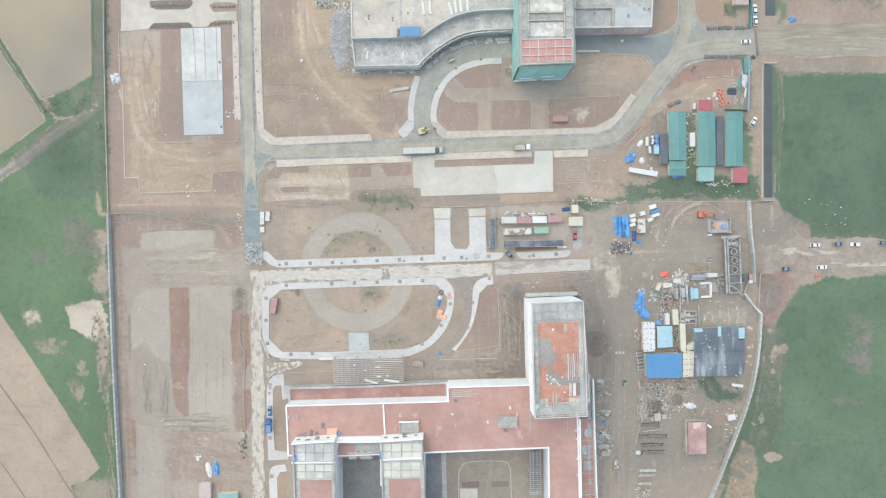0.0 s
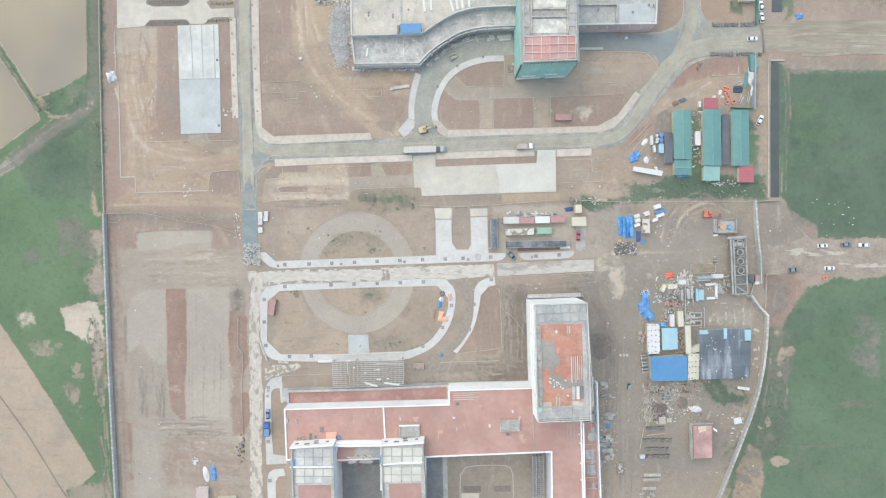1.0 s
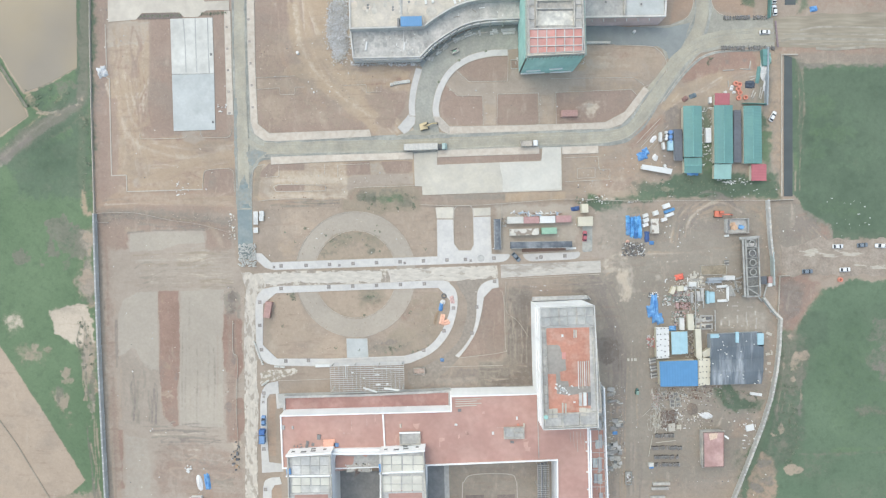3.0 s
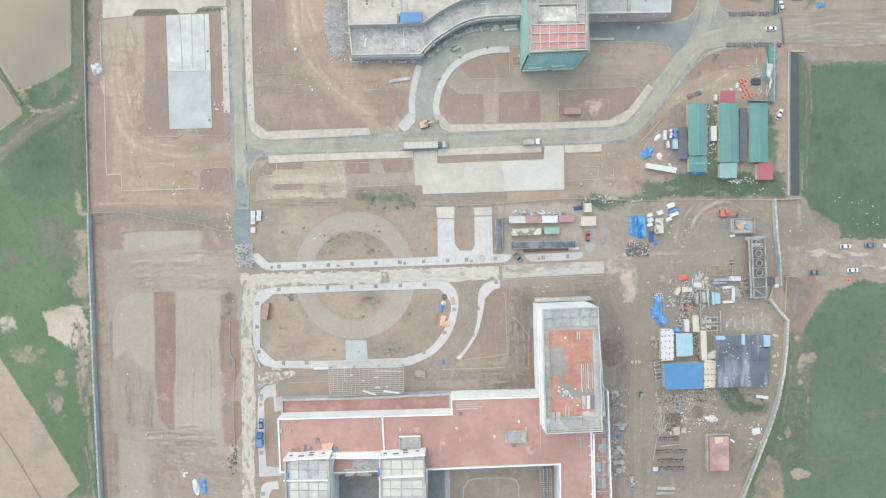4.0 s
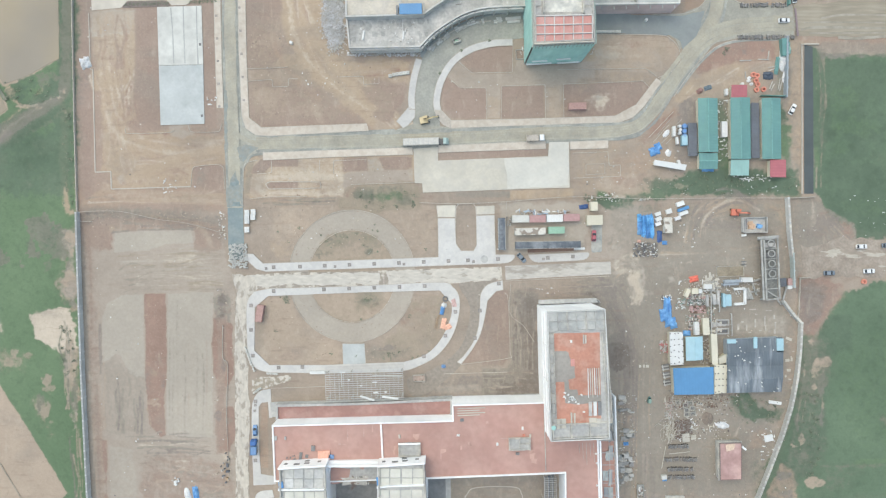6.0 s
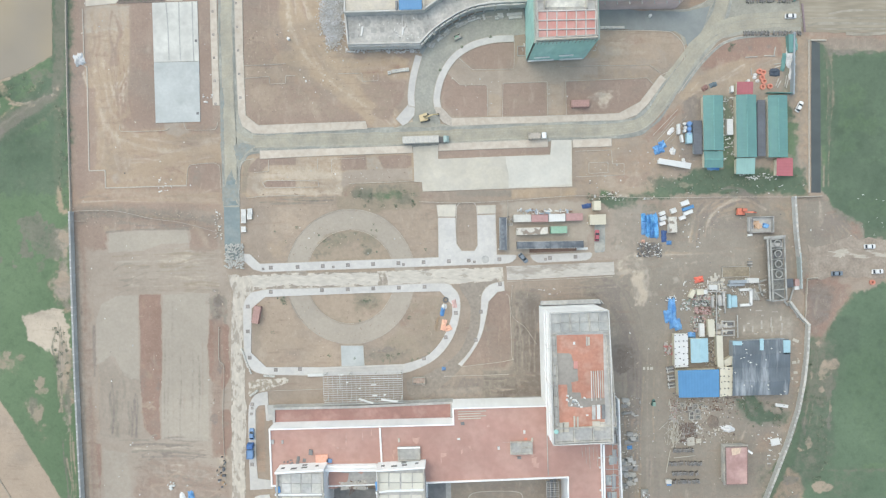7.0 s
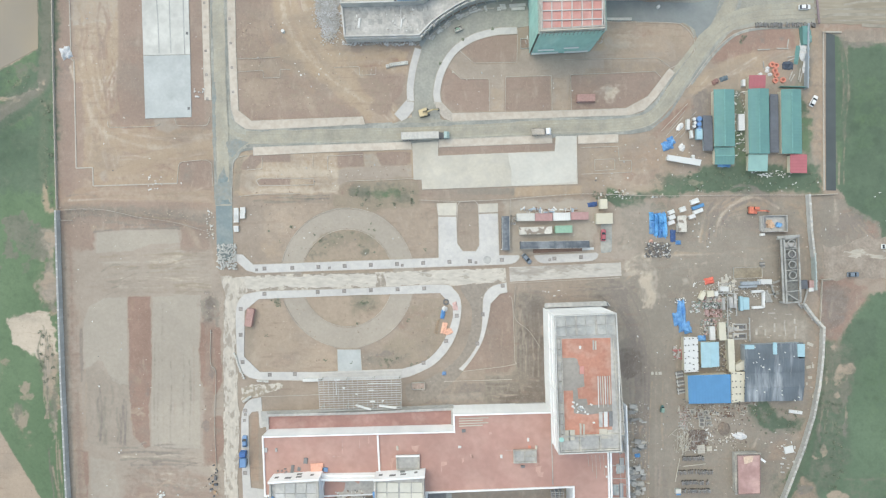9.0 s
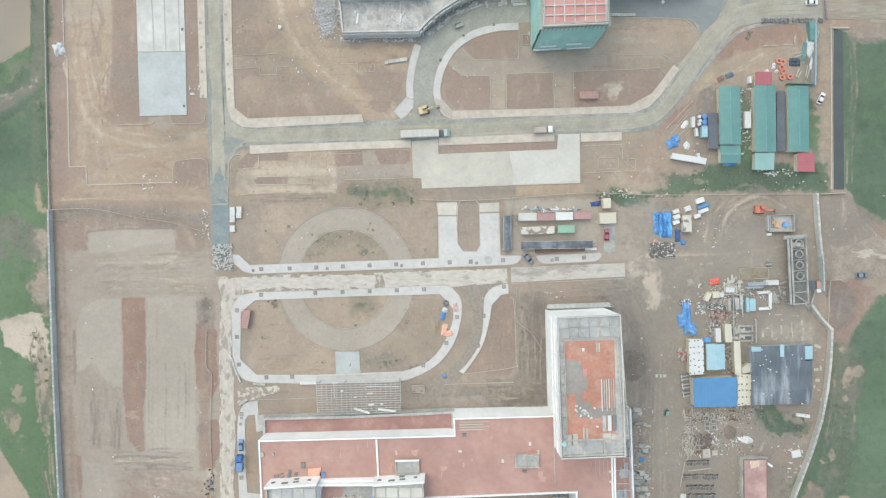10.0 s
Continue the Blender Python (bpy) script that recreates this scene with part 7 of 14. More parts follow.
blots(('moss', 'dark'), [(181.6, -31.4, 13.2, 7.9), (184.7, -39.8, 14.5, 13.2), (183.3, -48.8, 11.9, 13.2), (186.4, -54.9, 9.9, 9.9)], 453, 2.5, (0.3, 0.4))
paint("clay", [(140.6, -16.4), (149.1, -15.9), (155.1, -17.1), (158.8, -18.0), (152.2, -25.0), (148.0, -35.2), (141.7, -37.0)], 1.4, 1.2, 0.9)
paint("dark", [(140.7, -20.1), (148.3, -19.4), (152.9, -21.6), (149.2, -29.2), (146.2, -34.5), (142.0, -36.0)], 2.0, 1.8, 0.6)
paint("tan", [(-141.4, 82.2), (-123.8, 82.9), (-123.7, 90.5), (-141.3, 90.5)], 0.8, 0.6, 0.5)
rake(('clay', 'tan', 'sand', 'red'), (-141.3, 90.7), (-141.3, 62.9), (-123.5, 62.9), (-124.4, 90.7), 26, 460, (0.5, 1.0), (0.2, 0.36), 0.7, 0.25)
rake(('clay', 'red', 'track'), (-140.6, 62.9), (-140.0, 44.9), (-122.0, 44.9), (-123.9, 62.9), 16, 461, (0.5, 1.0), (0.2, 0.34), 0.9, 0.25)
paint("red", [(-124.1, 91.8), (-115.8, 92.1), (-115.0, 46.3), (-124.1, 46.3)], 0.8, 0.6, 0.6)
stroke("fill", [(-177.5, 43.5), (-169.2, 49.1), (-160.8, 54.3), (-152.4, 60.4)], 1.2, 0.8, 0.5, 0.6)
stroke("scrub", [(-180.3, 43.5), (-170.5, 49.8), (-161.4, 55.3), (-152.4, 61.8)], 3.0, 1.4, 0.9, 0.5)
stroke("scrub", [(-174.1, 43.5), (-166.4, 48.4), (-158.0, 53.9), (-151.0, 58.1)], 2.4, 1.4, 0.9, 0.5)
blots(('scrub', 'moss'), [(-171.8, 58.8, 9.0, 5.5), (-166.2, 62.9, 9.0, 5.5), (-160.7, 64.3, 8.3, 6.2), (-167.7, 56.0, 10.3, 4.1), (-157.9, 58.8, 5.5, 6.9), (-153.9, 46.3, 8.3, 6.9)], 462, 1.8, (0.45, 0.6))
stroke("dark", [(64.2, -16.3), (68.9, -21.5), (72.5, -29.1), (74.5, -36.7), (75.1, -45.0)], 0.5, 0.4, 0.25, 0.5)
stroke("dark", [(66.2, -16.3), (70.8, -21.5), (74.5, -29.1), (76.4, -36.7), (77.0, -45.0)], 0.5, 0.4, 0.25, 0.5)
stroke("mud", [(65.9, -16.3), (70.3, -21.5), (73.6, -29.1), (75.6, -36.7), (76.2, -45.0)], 1.2, 0.6, 0.3, 0.4)
blots(('pale', 'grey', 'pale'), [(66.5, -10.2, 9.0, 3.4), (70.3, -12.7, 6.9, 2.4), (73.9, -16.3, 3.1, 4.8), (75.8, -19.1, 2.1, 5.5), (76.9, -21.8, 1.7, 3.4), (67.9, -13.3, 4.1, 1.7)], 463, 0.6, (0.45, 0.65))
blots(('scrub', 'tan'), [(85.4, 23.0, 10.3, 3.4), (78.0, 21.1, 8.3, 2.8), (90.4, 25.0, 8.3, 2.8), (94.1, 21.1, 5.5, 2.8)], 464, 1.4, (0.3, 0.45))
paint("clay", [(-146.0, 67.0), (-119.2, 45.0), (-89.8, 45.0), (-87.4, 30.3), (-112.0, 22.9), (-144.0, 25.4)], 3.0, 2.0, 0.2)
paint("clay", [(-148.9, 25.4), (-87.5, 22.9), (-87.5, 15.6), (-146.5, 14.3)], 2.0, 1.5, 0.25)
paint("tan", [(-74.1, -22.7), (-62.3, -23.2), (-58.1, -33.4), (-43.1, -39.8), (-42.0, -50.5), (-74.2, -50.5)], 1.2, 1.0, 0.5)
paint("tan", [(-52.7, -22.7), (-22.8, -21.1), (-24.9, -29.1), (-38.8, -32.9), (-49.5, -29.1)], 1.2, 1.0, 0.4)
paint("track", [(-36.6, -21.1), (-25.9, -21.1), (-27.0, -27.5), (-35.6, -27.5)], 1.2, 1.0, 0.6)
blots(('scrub', 'mud'), [(-31.8, -23.8, 7.3, 3.4), (-34.5, -24.8, 3.9, 2.2), (-29.2, -24.8, 4.5, 2.8)], 470, 1.2, (0.3, 0.4))
paint("mud", [(-32.4, -42.5), (-22.8, -41.9), (-14.2, -42.5), (-14.2, -47.3), (-20.6, -48.9), (-32.2, -47.8)], 2.0, 1.6, 0.5)
blots(('dark', 'scrub'), [(-27.1, -45.1, 7.3, 2.8), (-21.7, -46.2, 6.7, 2.8), (-23.9, -43.5, 5.6, 2.2), (-18.5, -44.6, 5.6, 2.8)], 471, 1.2, (0.3, 0.45))
blots(('clay', 'red'), [(-18.5, -29.1, 14.0, 6.7), (-14.2, -34.5, 8.4, 6.7), (-62.4, -46.2, 8.4, 3.9), (-9.94, -27.0, 6.7, 6.7), (-28.1, -28.0, 8.4, 2.8)], 472, 1.6, (0.2, 0.32))
for low, high in ((18, 162), (198, 342)):
    stroke("grey", [(cx + 21.4 * math.cos(radians(q)), cy + 22.7 * math.sin(radians(q))) for q in range(low, high + 1, 8)], 7.3, 0.35, 0.15, 0.9)
paint("red", [(16.0, -20.2), (24.4, -20.2), (24.8, -47.5), (22.4, -50.4), (13.9, -50.7), (13.9, -26.6)], 0.6, 0.4, 0.85)
paint("mud", [(25.0, -20.2), (36.1, -20.2), (36.5, -62.4), (13.9, -62.1), (13.9, -51.4), (23.1, -51.4), (25.2, -48.2)], 1.0, 0.8, 0.8)
paint("dark", [(29.9, -22.4), (36.1, -21.3), (36.5, -61.9), (20.3, -61.9), (21.4, -57.1), (28.8, -55.5), (31.0, -50.1)], 1.8, 1.4, 0.5)
rake(('dark', 'mud', 'fill', 'track'), (25.6, -20.8), (26.5, -52.3), (35.8, -52.3), (35.8, -20.8), 18, 473, (0.35, 0.6), (0.22, 0.42), 0.4, 0.35)
rake(('dark', 'mud', 'fill'), (14.1, -52.1), (35.8, -52.8), (36.1, -61.4), (14.1, -61.4), 12, 474, (0.35, 0.6), (0.22, 0.4), 0.4, 0.3)
stroke("fill", [(25.4, -20.2), (25.6, -48.0), (23.7, -51.0), (13.9, -51.4)], 0.6, 0.4, 0.2, 0.6)
stroke("dark", [(57.0, -21.1), (62.3, -25.0), (67.1, -30.4), (71.4, -37.3), (73.8, -45.8), (74.2, -55.4)], 0.5, 0.4, 0.25, 0.4)
stroke("dark", [(56.0, -21.1), (61.3, -25.0), (66.1, -30.4), (70.3, -37.3), (72.7, -45.8), (73.1, -55.4)], 0.5, 0.4, 0.25, 0.4)
blots(('dark',), [(67.7, -45.3, 8.4, 9.5), (69.8, -48.5, 7.3, 8.4), (67.2, -49.6, 5.6, 4.5), (71.4, -44.2, 4.5, 5.6)], 475, 1.4, (0.4, 0.55))
paint("soak", [(25.4, -20.2), (36.1, -20.2), (36.5, -62.4), (13.9, -62.1), (13.9, -51.9), (23.1, -51.8), (25.6, -48.6)], 1.6, 1.3, 0.4)
paint("soak", [(31.0, -23.4), (36.1, -22.4), (36.5, -61.9), (21.4, -61.9), (22.4, -57.6), (29.9, -56.0), (32.0, -50.1)], 1.6, 1.4, 0.45)
rake(('soak', 'fill', 'soak'), (25.8, -20.8), (26.7, -52.3), (35.8, -52.3), (35.8, -20.8), 14, 480, (0.35, 0.6), (0.25, 0.42), 0.4, 0.35)
rake(('soak', 'fill'), (14.1, -52.3), (35.8, -53.1), (36.1, -61.4), (14.1, -61.4), 10, 481, (0.35, 0.6), (0.25, 0.4), 0.4, 0.3)
paint("soak", [(16.0, -20.2), (24.4, -20.2), (24.8, -47.5), (22.4, -50.4), (13.9, -50.7), (13.9, -26.6)], 0.8, 0.5, 0.22)
stroke("soak", [(57.0, -21.1), (62.3, -25.0), (67.1, -30.4), (71.4, -37.3), (73.8, -45.8), (74.2, -55.4)], 0.5, 0.4, 0.25, 0.6)
stroke("soak", [(55.9, -21.1), (61.2, -25.0), (66.0, -30.4), (70.2, -37.3), (72.6, -45.8), (73.0, -55.4)], 0.5, 0.4, 0.25, 0.6)
# darkest blotches beside the tower's east foot
blots(('soak',), [(67.7, -45.3, 8.4, 9.5), (69.8, -48.5, 7.3, 8.4), (67.2, -49.6, 5.6, 4.5), (71.4, -44.2, 4.5, 5.6)], 482, 1.6, (0.4, 0.55))
paint("soak", [(140.9, -16.8), (150.6, -16.5), (155.1, -18.6), (150.7, -26.2), (147.4, -34.5), (142.0, -36.5)], 2.0, 1.8, 0.45)
paint("soak", [(-146.8, 12.9), (-124.3, 12.4), (-103.6, 10.6), (-91.0, 6.93), (-90.7, 5.09), (-105.9, 6.93), (-131.2, 7.40), (-145.1, 6.02)], 1.6, 1.2, 0.3)
blots(('soak',), [(-90.4, -26.7, 2.8, 6.7), (-91.8, -31.3, 2.8, 3.9), (-89.0, -22.1, 2.2, 5.6), (-145.2, -10.5, 1.7, 16.8), (-144.0, -31.3, 1.7, 11.2)], 483, 1.2, (0.3, 0.45))
stroke("rust", [(-58.5, 85.0), (-54.4, 73.4), (-49.1, 62.9), (-39.6, 53.4), (-29.1, 45.4)], 5.5, 1.8, 1.2, 0.45)
stroke("sand", [(-57.9, 85.0), (-53.7, 73.4), (-48.5, 62.9), (-39.0, 53.4), (-28.9, 45.8)], 2.6, 1.0, 0.7, 0.7)
stroke("pale", [(-57.3, 84.6), (-53.1, 73.0), (-47.9, 62.7), (-38.4, 53.4)], 0.8, 0.5, 0.4, 0.4)
paint("rust", [(-140.1, 64.2), (-116.9, 44.1), (-88.3, 46.1), (-88.1, 36.7), (-104.3, 26.1), (-138.2, 22.4)], 3.0, 2.0, 0.22)
paint("rust", [(-140.8, 22.4), (-88.2, 20.8), (-88.2, 15.6), (-140.4, 15.6)], 2.0, 1.5, 0.25)
paint("rust", [(-74.4, 85.0), (-59.6, 85.0), (-55.4, 72.4), (-61.8, 47.1), (-76.6, 46.1)], 3.0, 2.0, 0.2)
stroke("sand", [(-64.17, 98.61), (-61.90, 82.42), (-55.42, 69.90), (-43.80, 58.76), (-31.23, 50.39)], 4.2, 1.3, 0.9, 0.8)
stroke("pale", [(-63.24, 98.61), (-60.97, 82.42), (-54.49, 70.36), (-42.87, 59.22), (-31.23, 51.32)], 1.5, 0.8, 0.6, 0.5)
stroke("rust", [(-69.37, 77.79), (-61.96, 65.27), (-50.80, 55.97), (-36.83, 49.46)], 2.4, 1.2, 0.9, 0.4)
stroke("pale", [(-138.44, 70.90), (-136.72, 52.31), (-130.27, 40.68), (-111.61, 34.61), (-90.56, 37.40)], 1.6, 1.2, 0.8, 0.35)
stroke("pale", [(-134.71, 69.97), (-132.51, 52.31), (-124.65, 42.07), (-106.91, 37.87), (-89.14, 39.72)], 1.0, 0.9, 0.6, 0.3)
stroke("sand", [(-128.05, 24.36), (-116.33, 28.09), (-102.26, 33.67), (-89.17, 35.53)], 2.4, 1.4, 0.8, 0.5)
paint("track", [(-52.5, -4.6), (-48.5, 2.0), (-38.0, 3.6), (-27.5, 1.2), (-27.0, -3.0), (-38.0, -2.0), (-47.0, -5.5)], 1.4, 1.2, 0.6)
blots(('scrub', 'mud'), [(-47.0, -1.0, 5.0, 3.0), (-41.0, 1.0, 6.0, 2.6), (-34.0, 0.0, 5.0, 2.6), (-30.0, -1.5, 3.4, 2.4), (-38.0, -1.2, 4.0, 1.8)], 490, 1.4, (0.25, 0.35))
paint("pale", [(-76.61, 25.56), (-59.20, 25.97), (-41.80, 25.52), (-41.81, 23.78), (-70.08, 24.03), (-74.01, 22.08), (-71.41, 19.04), (-41.82, 19.45), (-41.82, 17.49), (-73.38, 17.30), (-76.63, 19.91)], 0.8, 0.6, 0.4)

heights = 0.04 * ROUGH + 0.012 * field(X, Y, 1.7, 5)
verts = np.stack([X, Y, heights], -1).reshape(-1, 3)
ny, nx = X.shape
idx = np.arange(ny * nx).reshape(ny, nx)
quads = np.stack([idx[:-1, :-1], idx[:-1, 1:], idx[1:, 1:], idx[1:, :-1]], -1).reshape(-1, 4)
me = bpy.data.meshes.new("ground")
me.vertices.add(len(verts))
me.vertices.foreach_set("co", verts.ravel())
me.loops.add(quads.size)
me.loops.foreach_set("vertex_index", quads.ravel())
me.polygons.add(len(quads))
me.polygons.foreach_set("loop_start", np.arange(0, quads.size, 4))
me.polygons.foreach_set("use_smooth", np.ones(len(quads), bool))
me.update(calc_edges=True)
LAYERS = (("soil", ("sand", "red", "grey")), ("cover", ("grass", "tan", "pale")), ("other", ("dark", "track", "rust")), ("wet", ("mud", "clay", "moss")), ("growth", ("lush", "scrub", "fill")), ("damp", ("soak",)))
rest = np.ones_like(X)
for k in [k for _, keys in LAYERS for k in keys][::-1]:
    # each kind's share of what the kinds laid over it leave bare
    share = COVER[k].copy()
    COVER[k] = np.clip(share / np.maximum(rest, 1e-4), 0, 1)
    rest = np.clip(rest - share, 0, 1)
for name, keys in LAYERS:
    col = me.attributes.new(name, "FLOAT_COLOR", "POINT")
    data = np.ones((len(verts), 4), np.float32)
    for c, k in enumerate(keys):
        data[:, c] = COVER[k].ravel()
    col.data.foreach_set("color", data.ravel())
ground = tagged(new("ground", me), "bare brown earth of a building site between green fields", "ground", kind="structure")


def ground_material():
    m = bpy.data.materials.new("ground_earth")
    m.use_nodes = True
    nt = m.node_tree
    bsdf = nt.nodes["Principled BSDF"]
    geo = nt.nodes.new("ShaderNodeNewGeometry")

    def tex(scale, detail=5.0, stretch=None):
        n = nt.nodes.new("ShaderNodeTexNoise")
        n.inputs["Scale"].default_value, n.inputs["Detail"].default_value, n.inputs["Roughness"].default_value = scale, detail, 0.62
        mp = nt.nodes.new("ShaderNodeMapping")
        mp.inputs["Scale"].default_value = stretch or (1, 1, 1)
        mp.inputs["Rotation"].default_value = (0.61, 0.43, 0.27)
        nt.links.new(geo.outputs["Position"], mp.inputs["Vector"])
        nt.links.new(mp.outputs[0], n.inputs["Vector"])
        return n.outputs["Fac"]

    def ramp(src, lo, hi, a, b):
        n = nt.nodes.new("ShaderNodeMapRange")
        for key, v in zip(("From Min", "From Max", "To Min", "To Max"), (lo, hi, a, b)):
            n.inputs[key].default_value = v
        nt.links.new(src, n.inputs["Value"])
        return n.outputs[0]

    def mix(f, a, b):
        n = nt.nodes.new("ShaderNodeMix")
        n.data_type = "RGBA"
        for key, v in (("Factor", f), ("A", a), ("B", b)):
            if isinstance(v, tuple):
                n.inputs[key].default_value = (*v, 1)
            else:
                nt.links.new(v, n.inputs[key])
        return n.outputs["Result"]

    def math2(op, a, b):
        n = nt.nodes.new("ShaderNodeMath")
        n.operation = op
        for i, v in enumerate((a, b)):
            if isinstance(v, float):
                n.inputs[i].default_value = v
            else:
                nt.links.new(v, n.inputs[i])
        return n.outputs[0]

    fine, mid, broad = tex(0.9, 8), tex(0.16, 8), tex(0.03, 5)
    ragged_edge = tex(0.55, 10)
    tones = {  # two tones of each kind
        "base": ((0.345, 0.288, 0.235), (0.312, 0.257, 0.206)),
        "rust": ((0.335, 0.245, 0.186), (0.378, 0.282, 0.214)),
        "mud": ((0.285, 0.258, 0.216), (0.255, 0.228, 0.19)),
        "clay": ((0.278, 0.19, 0.152), (0.335, 0.232, 0.186)),
        "lush": ((0.124, 0.184, 0.108), (0.144, 0.203, 0.121)),
        "scrub": ((0.165, 0.17, 0.132), (0.205, 0.202, 0.16)),
        "soak": ((0.158, 0.134, 0.116), (0.195, 0.167, 0.145)),
        "fill": ((0.378, 0.325, 0.27), (0.35, 0.297, 0.246)),
        "moss": ((0.101, 0.142, 0.099), (0.12, 0.163, 0.113)),
        "sand": ((0.415, 0.33, 0.242), (0.385, 0.298, 0.213)),
        "red": ((0.295, 0.223, 0.182), (0.32, 0.246, 0.202)),
        "grey": ((0.403, 0.362, 0.306), (0.381, 0.34, 0.285)),
        "grass": ((0.115, 0.166, 0.110), (0.135, 0.188, 0.125)),
        "tan": ((0.413, 0.333, 0.258), (0.388, 0.312, 0.243)),
        "pale": ((0.53, 0.46, 0.37), (0.48, 0.41, 0.33)),
        "dark": ((0.21, 0.185, 0.165), (0.25, 0.22, 0.195)),
        "track": ((0.34, 0.285, 0.22), (0.29, 0.25, 0.19)),
    }
    two, wide = ramp(mid, 0.3, 0.7, 0, 1), ramp(broad, 0.35, 0.65, 0, 1)
    out, split = mix(two, *tones["base"]), {}
    for attr, keys in LAYERS:
        a = nt.nodes.new("ShaderNodeAttribute")
        a.attribute_name = attr
        s = nt.nodes.new("ShaderNodeSeparateColor")
        nt.links.new(a.outputs["Color"], s.inputs[0])
        split[attr] = s.outputs
        for i, k in enumerate(keys):
            grain = math2("ADD", s.outputs[i], math2("MULTIPLY", math2("SUBTRACT", ragged_edge, 0.5), 1.3))
            sharp = ramp(grain, 0.22, 0.78, 0, 1)
            # bare and full cover stay as they are; only the half-covered edge breaks up
            edge = math2("MULTIPLY", math2("MULTIPLY", s.outputs[i], math2("SUBTRACT", 1.0, s.outputs[i])), 4.0)
            w = nt.nodes.new("ShaderNodeMix")
            nt.links.new(edge, w.inputs["Factor"])
            nt.links.new(s.outputs[i], w.inputs["A"])
            nt.links.new(sharp, w.inputs["B"])
            out = mix(w.outputs["Result"], out, mix(wide if k in ("grass", "moss", "lush") else two, *tones[k]))
    # damp grey blotches, dusty scuffs and thin scraped streaks
    green = math2("MINIMUM", math2("ADD", math2("ADD", split["cover"][0], split["wet"][2]), split["growth"][0]), 1.0)
    bare = math2("MAXIMUM", math2("SUBTRACT", 1.0, math2("ADD", green, math2("MULTIPLY", split["soil"][2], 0.85))), 0.0)
    damp = math2("MULTIPLY", ramp(tex(0.055, 9, (1, 1.4, 1)), 0.52, 0.66, 0, 0.45), bare)
    out = mix(damp, out, mix(two, (0.285, 0.252, 0.215), (0.25, 0.215, 0.18)))
    scuff = math2("MULTIPLY", ramp(tex(0.3, 9, (1.0, 0.35, 1)), 0.57, 0.74, 0, 0.5), bare)
    out = mix(scuff, out, (0.45, 0.385, 0.31))
    scrape = math2("MULTIPLY", ramp(tex(0.42, 7, (0.18, 1.2, 1)), 0.57, 0.72, 0, 0.60), bare)
    out = mix(scrape, out, (0.27, 0.205, 0.165))
    # pebbles and clods, tufts and dead scrub in the grass
    out = mix(math2("MULTIPLY", ramp(tex(1.9, 3), 0.60, 0.70, 0, 0.30), bare), out, (0.50, 0.44, 0.36))
    out = mix(math2("MULTIPLY", ramp(tex(1.3, 4, (1, 0.8, 1)), 0.60, 0.72, 0, 0.35), bare), out, (0.20, 0.16, 0.13))
    out = mix(math2("MULTIPLY", ramp(tex(0.35, 9), 0.50, 0.66, 0, 0.30), green), out, (0.075, 0.105, 0.07))
    out = mix(math2("MULTIPLY", ramp(tex(0.11, 9, (1, 0.7, 1)), 0.64, 0.76, 0, 0.20), green), out, (0.20, 0.185, 0.13))
    out = mix(math2("MULTIPLY", ramp(tex(0.8, 6), 0.58, 0.72, 0, 0.30), green), out, (0.145, 0.205, 0.13))
    v = math2("MULTIPLY", ramp(fine, 0.3, 0.7, 0.94, 1.06), ramp(broad, 0.3, 0.7, 0.91, 1.09))
    sc = nt.nodes.new("ShaderNodeVectorMath")
    sc.operation = "SCALE"
    nt.links.new(out, sc.inputs[0])
    nt.links.new(v, sc.inputs["Scale"])
    nt.links.new(sc.outputs[0], bsdf.inputs["Base Color"])
    bsdf.inputs["Roughness"].default_value = 0.95
    bsdf.inputs["Specular IOR Level"].default_value = 0.2
    b = nt.nodes.new("ShaderNodeBump")
    b.inputs["Strength"].default_value, b.inputs["Distance"].default_value = 0.12, 0.15
    nt.links.new(fine, b.inputs["Height"])
    nt.links.new(b.outputs[0], bsdf.inputs["Normal"])
    return m


me.materials.append(ground_material())

# flooded paddies
setting("paddy_water", prism(ragged([(-224.06, 134.46), (-155.16, 134.46), (-154.87, 90.12), (-154.80, 72.06), (-165.82, 65.86), (-176.83, 61.65), (-194.90, 89.62), (-224.14, 129.05)], 3, 0.35, 51), -0.3, 0.075), water_tan, "silty tan water of a flooded paddy", "water")
setting("paddy_water", prism(ragged([(-224.17, 127.58), (-195.48, 82.70), (-176.91, 54.45), (-175.94, 51.97), (-196.07, 37.55), (-225.78, 19.12)], 3, 0.35, 52), -0.3, 0.075), water_tan, "silty tan water of a flooded paddy", "water")
for line in ([(-221.56, -34.44), (-196.89, -65.15), (-182.07, -86.11), (-169.23, -107.63), (-159.81, -121.59)], [(-222.03, -67.17), (-197.33, -99.27), (-186.20, -115.75), (-177.56, -130.49)]):
    setting("field_bund", ribbon(line, 0.45, -0.2, 0.2), mat("bund_earth", (0.30, 0.265, 0.215), 0.95, 0.15, 0.15), "low earth bund between dry fields", "bund")
setting("field_bund", ribbon(curve([(-219.21, 127.09), (-195.44, 86.41), (-185.19, 70.32), (-175.90, 55.44)], 5), 1.1, -0.2, 0.3), mat("bund_green", (0.22, 0.215, 0.165), 0.95, 0.15, 0.15, 1.5, 0.2, tint=(0.15, 0.17, 0.13)), "low grassy bund between paddies", "bund")

